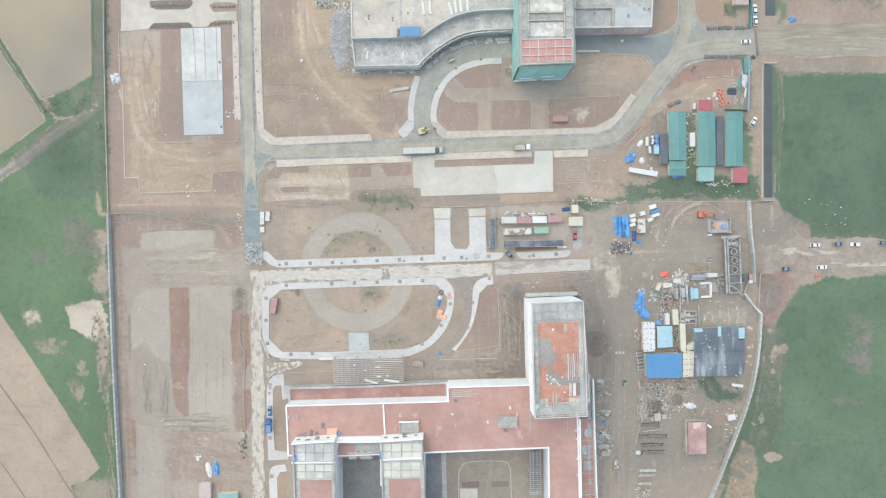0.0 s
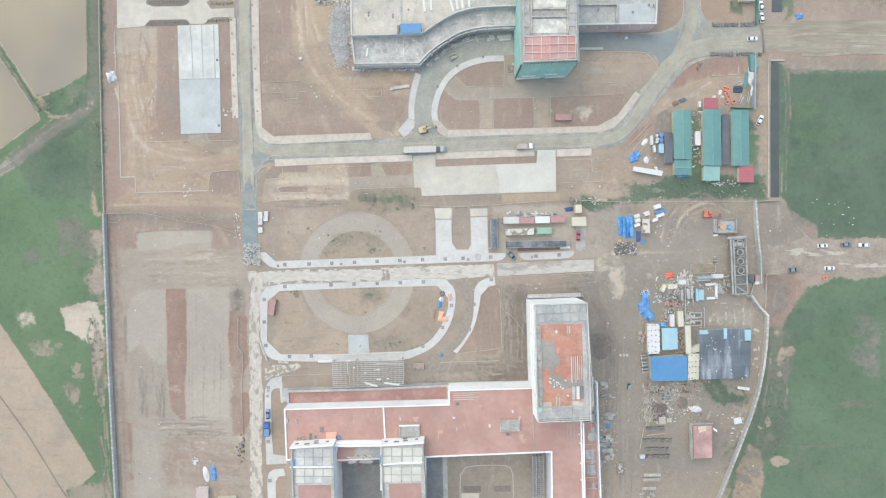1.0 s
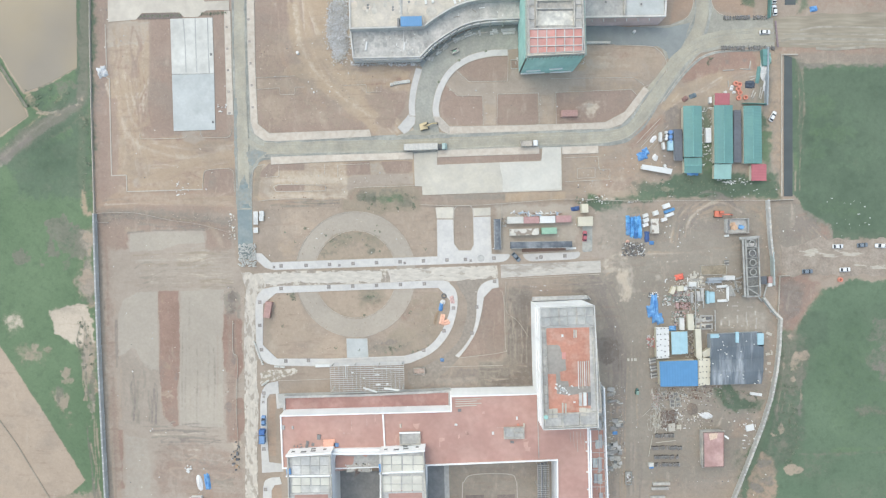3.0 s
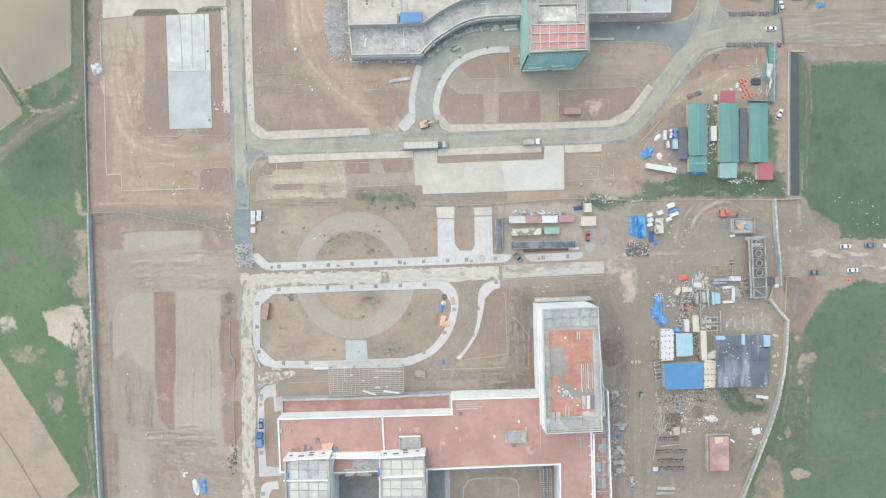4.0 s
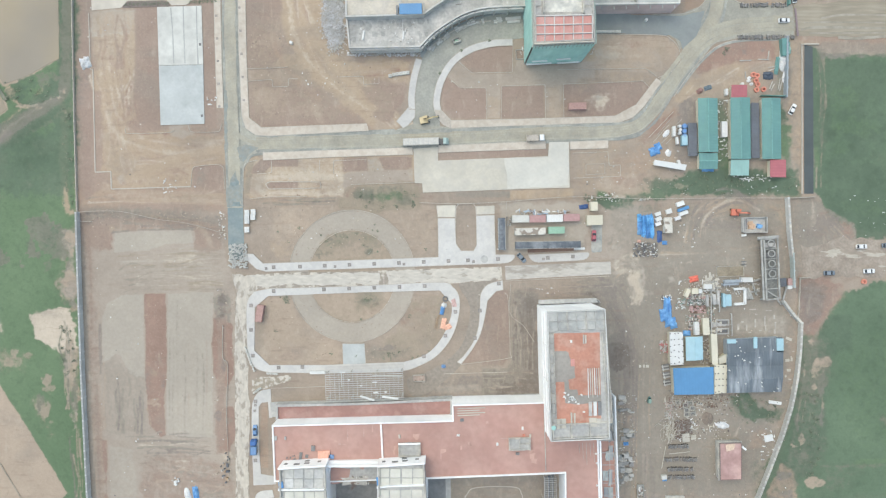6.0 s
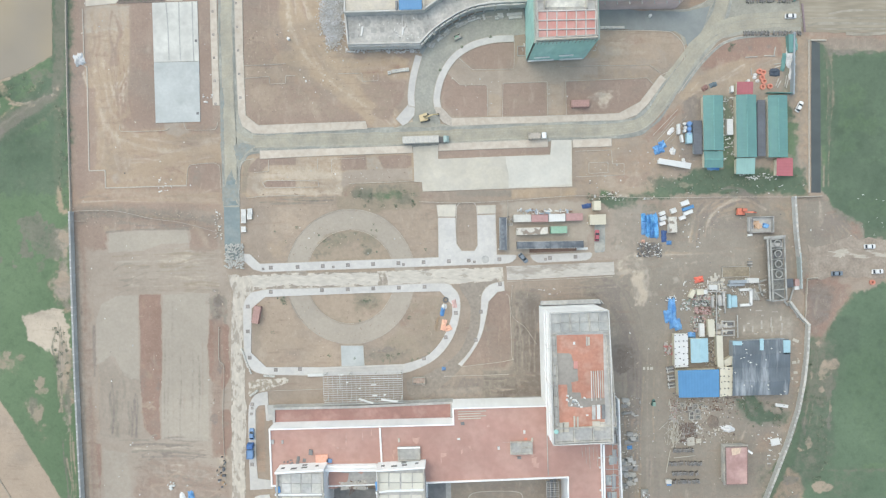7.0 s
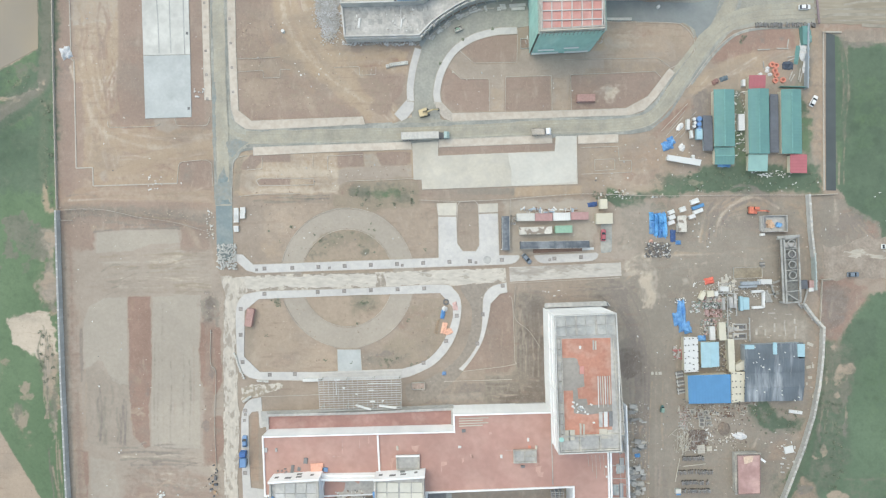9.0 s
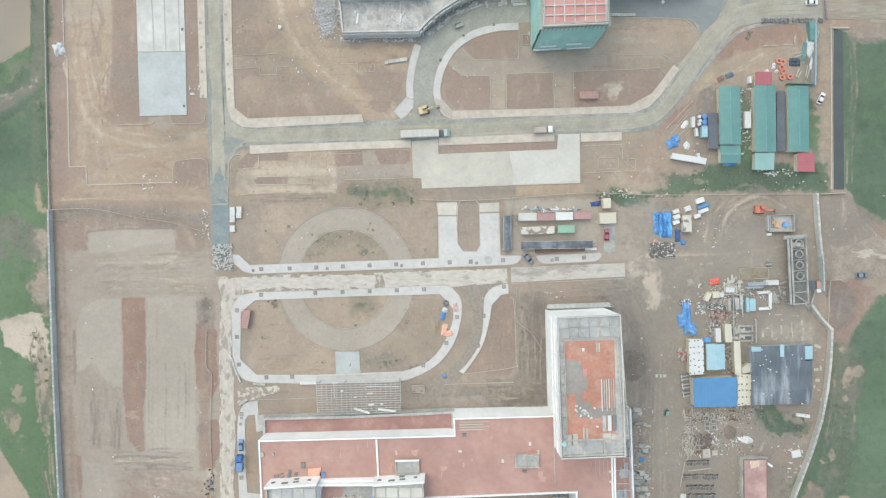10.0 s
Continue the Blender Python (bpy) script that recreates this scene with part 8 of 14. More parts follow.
# ---- roads ----
Z1, Z3 = 0.12, 0.2
setting("road_north_south", prism(ragged([(-90.01, 127.09), (-83.81, 127.09), (-83.11, 75.28), (-82.24, 51.72), (-80.28, 45.51), (-76.31, 41.78), (-76.34, 35.31), (-80.09, 33.07), (-81.37, 28.09), (-81.70, 12.63), (-87.95, 12.63), (-88.77, 43.02), (-89.58, 75.28)], 2, 0.15, 3), -0.3, Z1), asphalt, "worn grey-green asphalt site road running north", "road")
setting("road_stub", prism(ragged([(-87.70, 12.88), (-81.70, 12.88), (-81.28, -1.86), (-81.81, -8.12), (-86.82, -8.12), (-87.53, -1.86)], 2, 0.2, 4), -0.3, Z1 - 0.03), mat("wet_asphalt", (0.215, 0.265, 0.27), 0.8, 0.06, 0.12, 1.0, 0.1, tint=(0.25, 0.29, 0.285)), "damp blue-grey road stub ending at concrete blocks", "road")
setting("road_stub_damp", prism(ragged([(-87.2, 24.0), (-84.6, 27.5), (-82.6, 23.0), (-81.9, 12.9), (-87.7, 12.9)], 1.2, 0.7, 41), -0.2, Z1 + 0.03), patchy("damp_asphalt", (0.27, 0.285, 0.262), (0.218, 0.262, 0.262), 0.52, 0.3), "damp blue-grey run of asphalt", "road")
setting("road_east_west", prism(ragged([(-76.81, 41.53), (-45.88, 42.53), (-20.94, 43.52), (-13.46, 46.01), (0.25, 44.76), (28.93, 45.51), (68.82, 46.26), (75.04, 48.49), (81.73, 55.45), (91.13, 67.85), (96.54, 77.26), (100.97, 85.17), (109.66, 86.41), (112.18, 82.21), (104.76, 76.51), (98.59, 69.09), (92.42, 60.41), (87.47, 54.20), (81.28, 46.75), (75.07, 41.78), (66.35, 39.54), (40.17, 38.55), (-5.98, 36.56), (-45.90, 35.31), (-76.85, 34.07)], 2, 0.12, 5), -0.3, Z1 + 0.01), asphalt, "grey-green asphalt road with pale wheel tracks", "road")
damp_edge = mat("damp_gutter", (0.28, 0.288, 0.262), 0.9, 0.1, 0.2, 0.8, 0.1, tint=(0.315, 0.315, 0.28))
line = curve([(-76.0, 38.2), (-45.89, 38.80), (-5.98, 40.04), (41.40, 42.03), (68.83, 43.02), (78.78, 47.50), (86.20, 57.93), (94.84, 70.32), (102.24, 81.46), (106.6, 90.5), (107.4, 102.0), (107.2, 124.0)], 8)
for k, w, m, lift in ((0.2, 4.6, wheel_dust, 0.014), (3.1, 1.1, damp_edge, 0.016), (-3.2, 1.0, damp_edge, 0.016)):
    edge_l, edge_r = offset(line, k + w / 2, False), offset(line, k - w / 2, False)
    setting("wheel_track", prism(ragged(edge_l[::-1] + edge_r, 1.2, 0.3, 70 + int(w * 10)), 0.0, Z1 + lift), m, "dusty worn lane on the asphalt" if m is wheel_dust else "damp blue-grey edge of the asphalt", "road")
gate_run = curve([(-76.0, 38.2), (-45.89, 38.80), (-5.98, 40.04), (41.40, 42.03), (68.83, 43.02), (78.78, 47.50), (86.20, 57.93), (94.20, 69.60), (102.60, 78.60), (112.0, 83.20), (124.0, 84.90), (136.5, 85.20)], 8)
for k, w in ((-1.9, 0.4), (-1.0, 0.55), (0.5, 0.5), (1.5, 0.45)):
    setting("wheel_track", ribbon(offset(gate_run, k, False), w, 0.0, Z1 + 0.022), mat("pale_wheel_line", (0.398, 0.374, 0.303), 0.95, 0.1, 0.14, 1.4, 0.1, tint=(0.345, 0.33, 0.273), cover=(0.4, 0.62)), "pale wheel line worn on asphalt", "road")
line = curve([(-86.80, 124.63), (-86.26, 90.12), (-85.68, 60.41), (-85.29, 40.54), (-84.64, 23.11), (-84.45, 13.13)], 8)
for k, w, m, lift in ((-0.2, 4.4, wheel_dust, 0.018), (2.6, 0.7, damp_edge, 0.02)):
    setting("wheel_track", prism(ragged(offset(line, k + w / 2, False)[::-1] + offset(line, k - w / 2, False), 1.2, 0.3, 80 + int(w * 10)), 0.0, Z1 + lift), m, "dusty worn lane on the asphalt" if m is wheel_dust else "damp blue-grey edge of the asphalt", "road")
# curved lanes where traffic turns at the junction
for k, (run, w) in enumerate((([(-86.04, 59.38), (-85.86, 50.72), (-85.02, 44.87), (-82.21, 40.75), (-76.56, 38.57), (-70.03, 38.35), (-59.16, 38.55)], 1.7), ([(-85.58, 17.10), (-85.10, 26.87), (-84.20, 32.94), (-80.92, 36.19), (-75.48, 37.05), (-67.86, 37.26), (-59.16, 37.25)], 1.3), ([(-86.08, 50.72), (-85.90, 42.05), (-85.72, 33.38), (-85.33, 22.53)], 1.8))):
    run = curve(run, 6)
    setting("wheel_track", prism(ragged(offset(run, w / 2, False)[::-1] + offset(run, -w / 2, False), 0.9, 0.28, 260 + k), 0.0, Z1 + 0.0245 + 0.0018 * k), wheel_dust, "dusty worn lane curving through the junction", "road")
for k, pts in enumerate(([(-83.75, 36.63), (-80.04, 37.71), (-75.26, 36.40), (-78.32, 34.24), (-81.16, 30.77), (-82.68, 31.21)], [(-88.65, 59.38), (-87.56, 59.38), (-87.67, 35.12), (-88.54, 35.12)], [(-88.61, 20.36), (-82.29, 21.44), (-82.10, 15.57), (-88.20, 14.93)])):
    setting("road_damp", prism(ragged(ccw(pts), 0.8, 0.45, 270 + k), -0.1, Z1 + 0.034 + 0.002 * k), patchy("damp_patch_%d" % k, (0.295, 0.30, 0.268), (0.25, 0.277, 0.262), 0.5, 0.45), "damp blue-grey patch on the asphalt", "road")
# lanes that sweep out through the gate onto the gravel
gate_line = curve([(82.09, 55.32), (91.16, 67.15), (98.41, 75.78), (107.48, 82.13), (120.67, 84.83), (137.97, 85.26)], 8)
for k, w in ((-2.2, 1.4), (-0.2, 1.9), (2.2, 1.6)):
    setting("wheel_track", prism(ragged(offset(gate_line, k + w / 2, False)[::-1] + offset(gate_line, k - w / 2, False), 1.0, 0.3, 90 + int(w * 10)), 0.0, Z1 + 0.062), wheel_dust, "dusty worn lane through the gate", "road")
pale_gravel = mat("pale_gravel", (0.35, 0.322, 0.268), 0.95, 0.1, 0.12, 1.2, 0.1, tint=(0.295, 0.27, 0.22), cover=(0.4, 0.62))
for pts, w in (([(140.03, 82.99), (150.26, 83.88), (207.10, 82.90)], 1.0), ([(147.96, 87.52), (161.59, 88.86), (207.05, 87.44)], 0.7), ([(154.85, 80.02), (161.68, 79.56), (175.31, 80.45)], 1.2), ([(141.15, 85.71), (154.80, 85.92), (207.07, 85.17)], 0.6), ([(143.46, 81.62), (157.11, 81.61), (207.11, 82.00)], 0.6)):
    run = curve(pts, 6)
    setting("wheel_track", prism(ragged(offset(run, w / 2, False)[::-1] + offset(run, -w / 2, False), 0.8, 0.1 * w, int(w * 100)), 0.0, Z1 + 0.03 + 0.004 * w), pale_gravel, "pale scraped line on the gravel road", "road")
setting("road_junction", prism(ccw(curve([(-81.40, 46.76), (-79.32, 43.62), (-76.18, 41.63), (-72.20, 40.68)], 4) + curve([(-72.22, 34.84), (-77.05, 33.80), (-79.78, 31.09), (-81.47, 27.54), (-82.13, 19.59)], 4) + [(-87.80, 19.60), (-88.10, 48.86), (-81.59, 50.93)]), -0.2, Z1 + 0.006), asphalt, "flared grey asphalt junction of two site roads", "road")
for line in ([(-81.78, 57.19), (-81.40, 46.76), (-79.31, 43.83), (-76.18, 41.84), (-67.59, 41.09)], [(-67.61, 34.41), (-77.05, 33.59), (-79.78, 30.88), (-81.47, 27.54), (-82.15, 16.46)], [(-89.53, 124.63), (-88.99, 90.12), (-88.67, 60.41), (-88.29, 40.54), (-87.66, 19.37)], [(-84.08, 124.63), (-83.55, 85.17), (-83.13, 70.32), (-82.47, 54.20)], [(-40.89, 42.40), (-30.92, 43.02), (-20.94, 43.52)], [(53.88, 39.04), (68.84, 40.29), (78.30, 44.27), (83.75, 51.72)], [(91.19, 57.93), (98.10, 67.35), (104.28, 73.79), (109.23, 77.01), (117.18, 78.74), (133.35, 79.24)], [(93.49, 87.65), (96.51, 82.70), (96.05, 77.26), (93.09, 71.56)]):
    setting("road_gutter", ribbon(curve(line, 6), 0.9, 0.0, Z1 + 0.012), mat("damp_gutter", (0.295, 0.30, 0.272), 0.9, 0.1, 0.2, 0.8, 0.1, tint=(0.335, 0.33, 0.29)), "damp blue-grey gutter along the asphalt edge", "road")
setting("road_gate", prism(ragged([(58.67, 90.12), (78.57, 88.63), (93.48, 89.62), (100.92, 92.59), (104.10, 99.99), (104.16, 127.09), (110.11, 127.09), (110.56, 99.99), (113.33, 94.56), (118.82, 92.59), (136.71, 92.59), (137.57, 80.72), (115.93, 79.73), (107.23, 78.25), (100.97, 84.68), (92.33, 75.28), (90.56, 79.24), (87.31, 81.22), (58.70, 82.21)], 2, 0.12, 6), -0.3, Z1 - 0.015), asphalt, "broad dusty grey asphalt junction inside the gate", "road")
setting("road_dark", prism(ragged([(58.18, 89.62), (93.49, 88.63), (102.18, 90.61), (99.74, 82.70), (93.58, 74.04), (92.31, 78.25), (88.56, 80.97), (58.21, 81.71)], 2, 0.3, 7), -0.3, Z1 + 0.035), asphalt_dark, "damp dark blue-grey asphalt beside the tower", "road")
setting("road_gravel", prism(ragged([(137.21, 92.59), (163.04, 94.56), (240.07, 95.55), (240.32, 79.73), (163.19, 80.23), (137.82, 80.47)], 2.5, 0.5, 8), -0.3, Z1), gravel, "wide unpaved gravel road leading away from the gate", "road")
setting("road_earth", prism(ragged([(140.57, -2.36), (154.06, -0.61), (164.06, 0.14), (241.59, -0.36), (241.82, -14.88), (174.23, -14.88), (154.21, -15.88), (141.20, -16.38)], 1.5, 1.3, 9), -0.3, Z1 - 0.02), mat("earth_road", (0.305, 0.258, 0.212), 0.95, 0.12, 0.14, 1.2, 0.12, tint=(0.335, 0.288, 0.238)), "unpaved brown earth road with tyre marks", "road")
for k, pts in enumerate(([(150.56, -5.04), (154.44, -3.66), (169.30, -4.35), (176.17, -5.96), (169.33, -7.33), (155.61, -7.33)], [(170.50, -10.54), (178.05, -10.77), (208.19, -10.08), (208.21, -11.91), (173.95, -12.60)], [(148.73, -4.58), (155.60, -5.50), (153.33, -7.33), (147.83, -6.41)])):
    setting("road_scuff", prism(ragged(ccw(pts), 0.9, 0.2, 130 + k), -0.1, Z1 + 0.004 + 0.003 * k), patchy("dry_scuff_%d" % k, (0.315, 0.268, 0.22), (0.45, 0.41, 0.345), 0.5, 0.5, (0.35, 1, 1)), "pale dry scuff on the earth road", "road")
drive = [(-6.73, 37.55), (-7.97, 44.27), (-8.96, 55.44), (-7.71, 64.13), (-2.98, 72.80), (5.23, 78.99), (16.42, 83.19), (30.10, 85.17)]
# darker than the road asphalt: shade below the wing put into the tone
shaded_forecourt = mat("shaded_forecourt", (0.292, 0.294, 0.26), 0.9, 0.07, 0.13, 1.2, 0.07, tint=(0.322, 0.32, 0.28))
setting("road_forecourt", ribbon(curve(drive, 8), 10.5, -0.3, Z1 - 0.005), shaded_forecourt, "curved grey asphalt forecourt drive", "road")
# dark asphalt paints the wing's shade onto this bay
setting("road_forecourt_bay", prism(curve([(-10.94, 74.04), (-2.23, 81.46), (11.44, 88.14), (30.08, 91.35), (30.84, 83.94), (16.42, 82.70), (3.99, 78.25), (-4.72, 70.32)], 5, True), -0.3, Z1 - 0.012), asphalt_dark, "grey paving coloured darker as shade under the curved wing", "road")

# ---- southern roads, dusted with cement ----
conc = [(-80.60, -14.38), (-66.07, -13.37), (-21.02, -12.37), (21.53, -10.87), (22.04, -16.38), (4.01, -17.38), (-21.03, -18.14), (-76.12, -19.89), (-78.67, -29.42), (-79.80, -54.56), (-79.27, -145.77), (-84.82, -145.77), (-85.07, -54.56), (-84.91, -24.40), (-83.62, -18.14)]
setting("road_south", prism(ragged(conc, 2, 0.2, 11), -0.3, Z1 - 0.04), mud_film, "muddy concrete site road round the garden", "road")
setting("road_loop", prism(ragged(ccw(curve([(4.76, -17.38), (9.02, -26.91), (7.03, -39.47), (1.51, -47.01), (-7.27, -52.55), (-16.06, -55.82), (-12.30, -63.38), (1.51, -54.56), (11.54, -40.73), (13.53, -24.40), (19.53, -16.38)], 4, True)), 2, 0.1, 12), -0.3, Z1 - 0.06), patchy("muddy_drive", (0.29, 0.255, 0.215), (0.45, 0.41, 0.36), 0.33, 0.5), "muddy drive curling round the garden", "road")
for i, pts in enumerate(([(-78.59, -14.63), (-56.06, -14.13), (-31.03, -12.87), (-27.28, -13.37), (-27.29, -17.88), (-56.08, -17.88), (-76.11, -18.89), (-78.11, -17.88)],
                         [(-24.77, -12.62), (-1.00, -11.87), (21.03, -10.87), (21.03, -14.88), (16.53, -16.13), (4.01, -16.88), (-23.53, -17.88)])):
    setting("cement_film", prism(ragged(pts, 1.2, 0.55, 13 + i), 0, Z1 - 0.01), film_ew, "pale dried cement film over the road", "road")
setting("road_concrete", prism([(23.03, -10.62), (65.06, -8.87), (65.33, -13.88), (23.29, -16.13)], -0.3, Z1), slab_film, "new pale concrete carriageway slab", "road")
setting("cement_film", prism(ragged([(-86.10, -13.88), (-76.59, -14.88), (-76.11, -19.39), (-79.64, -22.40), (-80.16, -26.91), (-84.17, -26.91), (-84.63, -20.64)], 1.0, 0.6, 88), 0, Z1 - 0.004), film_ns, "pale dried cement film at the junction", "road")
setting("cement_film_strip", prism(ragged([(-83.63, -19.39), (-80.12, -19.39), (-80.70, -34.44), (-80.56, -54.56), (-78.86, -67.17), (-80.01, -94.96), (-79.78, -145.77), (-83.81, -145.77), (-84.04, -94.96), (-84.82, -54.56), (-84.94, -30.68)], 1.2, 0.35, 16), 0, Z1), film_ns, "pale dried cement film over the road", "road")
for seed, pts in enumerate(([(-78.31, -56.33), (-71.27, -54.56), (-62.49, -54.56), (-63.25, -57.08), (-70.03, -58.59), (-75.07, -60.61), (-77.84, -62.63)],)):
    setting("cement_film", prism(ragged(ccw(pts), 0.8, 0.6, 60 + seed), -0.1, 0.085 + 0.005 * seed), patchy("cement_splash_%d" % seed, (0.315, 0.272, 0.215), (0.52, 0.485, 0.42), 0.5, 0.55), "splashes of dried cement on the ground", "cement film")

# ---- paved walks with kerbs ----
def walkway(pts, label, material=paver, z=Z3, edge=True):
    pts = fillet(ccw(pts), 0.15, True, 2)
    ob = setting("pavement", prism(pts, -0.3, z), material, label, "pavement")
    if edge:
        k = part("kerb", ribbon(offset(pts, -0.02), 0.22, -0.3, z + 0.03, True), kerb, ob)
    return ob


def band(pts, w, label, material=paver):
    line = curve(pts, 6)
    return walkway(offset(line, w / 2, False) + offset(line, -w / 2, False)[::-1], label, material)


walkway([(-80.80, -5.61), (-77.55, -5.86), (-73.56, -9.62), (-46.03, -8.62), (-3.50, -7.12), (-3.74, 8.39), (3.00, 8.39), (3.51, -1.86), (5.51, -4.61), (10.51, -4.61), (11.76, -2.36), (11.50, 9.38), (18.75, 9.63), (19.27, -6.11), (26.6, -6.11), (27.0, -6.6), (26.6, -7.7), (25.4, -8.8), (23.8, -9.4), (21.53, -9.62), (-21.02, -11.12), (-66.07, -12.62), (-72.33, -12.87), (-76.08, -11.87), (-80.31, -8.12)], "pale grey paved walk with tree pits beside the road")
for pts in ([(-4.24, 13.38), (3.25, 13.63), (3.00, 8.89), (-3.74, 8.89)], [(11.25, 13.13), (18.74, 13.38), (18.75, 10.13), (11.50, 9.88)]):
    walkway(pts, "rough square of bare concrete screed", slab_cream, 0.12)
walkway([(32.4, -6.11), (55.9, -5.15), (56.5, -5.6), (56.4, -6.6), (55.6, -7.6), (54.2, -8.2), (51.55, -8.5), (36.54, -9.2), (34.9, -9.0), (33.6, -8.2), (32.7, -7.2)], "pale grey paved walk with rounded ends")
ring_out = curve([(-71.11, -19.64), (-36.05, -18.64), (-3.50, -17.13), (2.01, -18.89), (4.76, -23.15), (4.52, -30.68), (1.51, -39.47), (-4.76, -47.01), (-13.54, -51.54), (-17.31, -52.55)], 5) + [(-21.07, -53.05), (-48.68, -53.56)] + curve([(-71.26, -53.31), (-76.28, -51.79), (-79.51, -47.01), (-80.21, -36.96), (-80.15, -25.66), (-77.37, -20.89)], 5)
ring_in = [(-48.67, -50.28), (-21.07, -49.78)] + curve([(-18.06, -49.28), (-8.52, -46.01), (-2.25, -39.47), (1.51, -30.68), (1.76, -25.66)], 4) + [(-3.00, -20.39), (-33.55, -21.14), (-71.62, -22.65), (-76.90, -27.16), (-77.24, -44.50), (-71.25, -50.28)]


def annulus(outer, inner, z0, z1):
    """A closed walk between two outlines."""
    bm = bmesh.new()
    def loop(pts, n=120):
        P = [Vector(p) for p in ccw(pts)]
        d = [0]
        for a, b in zip(P, P[1:] + P[:1]):
            d.append(d[-1] + (b - a).length)
        out = []
        for k in range(n):
            s = d[-1] * k / n
            i = max(j for j in range(len(P)) if d[j] <= s + 1e-9)
            out.append(P[i].lerp(P[(i + 1) % len(P)], (s - d[i]) / max(d[i + 1] - d[i], 1e-9)))
        return out
    o = loop(outer, 160)
    q = []
    P = [Vector(p) for p in ccw(inner)]
    for v in o:
        best = None
        for a, b in zip(P, P[1:] + P[:1]):
            e = b - a
            t = min(1, max(0, (v - a).dot(e) / max(e.dot(e), 1e-9)))
            c = a + e * t
            if best is None or (c - v).length < best[0]:
                best = ((c - v).length, c)
        q.append(best[1])
    n = len(o)
    V = [[bm.verts.new((*p, z)) for p in pts] for pts, z in ((o, z0), (o, z1), (q, z1), (q, z0))]
    for a, b in ((0, 1), (1, 2), (2, 3)):
        for i in range(n):
            j = (i + 1) % n
            bm.faces.new((V[a][i], V[a][j], V[b][j], V[b][i]))
    bmesh.ops.remove_doubles(bm, verts=bm.verts[:], dist=0.002)
    return bm, o


bm, edge_line = annulus(ring_out, ring_in, -0.3, Z3)
ring_ob = setting("pavement", bm, paver, "pale grey paved walk looping round the oval garden", "pavement")
part("kerb", ribbon([(p.x, p.y) for p in edge_line], 0.22, -0.3, Z3 + 0.03, True), kerb, ring_ob)
walkway([(-41.87, -41.73), (-33.10, -41.73), (-32.61, -50.03), (-41.64, -50.28)], "pale blue-grey concrete landing", slab_grey, 0.24)
outer = curve([(22.04, -16.38), (16.53, -17.88), (13.53, -21.39), (13.03, -26.91), (12.54, -34.44), (10.54, -40.73), (7.03, -46.01), (4.02, -49.03)], 5)
inner = curve([(5.52, -49.78), (9.54, -44.50), (13.04, -38.21), (15.04, -30.68), (16.04, -24.40)], 5) + [(19.54, -20.64), (22.29, -20.14)]
walkway(outer + inner, "pale grey paved walk curving to the building")
walkway(curve([(-70.79, -59.85), (-75.07, -60.86), (-77.59, -64.14), (-78.38, -69.69), (-78.20, -84.84), (-77.77, -98.76)], 5) + [(-68.71, -98.26), (-69.19, -94.96), (-74.73, -94.20), (-75.44, -84.84), (-75.60, -67.17), (-74.34, -65.40), (-71.82, -65.15), (-71.35, -71.46), (-70.09, -71.46)], "pale grey paved walk beside the building", edge=False)
walkway(curve([(-70.23, -100.54), (-75.26, -101.30), (-77.30, -105.10), (-77.12, -120.32), (-76.75, -145.77)], 4) + [(-73.46, -145.77), (-73.78, -106.36), (-72.51, -104.08), (-69.49, -103.58)], "pale grey paved walk beside the building", edge=False)

# walks of the northern road
walkway([(-83.57, 127.09), (-80.59, 127.09), (-79.89, 72.80), (-79.02, 48.49), (-74.05, 44.51), (-32.16, 46.01), (-31.41, 43.27), (-70.82, 41.28), (-76.31, 41.53), (-80.28, 44.27), (-81.75, 49.24), (-82.86, 75.28)], "warm pale concrete walk with mitred corner", paver_warm)
walkway([(-73.35, 34.57), (-45.90, 35.56), (-13.97, 36.56), (-13.72, 33.82), (-45.91, 32.82), (-73.36, 31.58)], "warm pale concrete walk along the road", paver_warm)
walkway([(-92.69, 95.55), (-90.20, 95.55), (-89.83, 75.28), (-89.21, 52.47), (-91.71, 52.47), (-92.31, 75.28)], "warm pale concrete walk along the road", paver_warm)
walkway([(-3.49, 37.30), (38.92, 39.04), (39.17, 36.06), (-3.49, 34.57)], "warm pale concrete walk along the road", paver_warm)
walkway([(48.90, 38.80), (63.86, 39.29), (63.87, 36.31), (48.90, 35.81)], "warm pale concrete walk along the road", paver_warm)
band([(-11.20, 71.56), (-13.19, 64.13), (-14.20, 56.69), (-13.95, 51.72)], 2.6, "pale concrete walk along the drive")
walkway([(-15.45, 52.47), (-12.71, 51.22), (-12.96, 48.49), (-15.45, 45.51), (-17.45, 44.27), (-20.19, 47.00)], "pale concrete walk along the drive", z=Z3 + 0.01)
band([(25.88, 78.25), (17.67, 77.75), (8.96, 75.28), (2.00, 70.32), (-2.49, 62.89), (-4.23, 55.44), (-3.73, 50.98)], 2.6, "pale concrete walk curving round the garden")
walkway([(-4.98, 51.47), (-2.24, 51.22), (1.50, 47.25), (1.50, 44.27), (-1.49, 45.51), (-3.98, 48.49)], "dusty concrete walk corner", mat("paver_dusty", (0.42, 0.38, 0.33)), Z3 + 0.01)
walkway([(1.50, 47.25), (28.92, 47.75), (66.81, 48.99), (75.01, 53.46), (82.93, 63.88), (84.93, 62.39), (78.26, 52.96), (73.79, 48.49), (68.32, 46.50), (28.93, 45.26), (1.50, 44.27)], "warm pale concrete walk following the road", paver_warm)

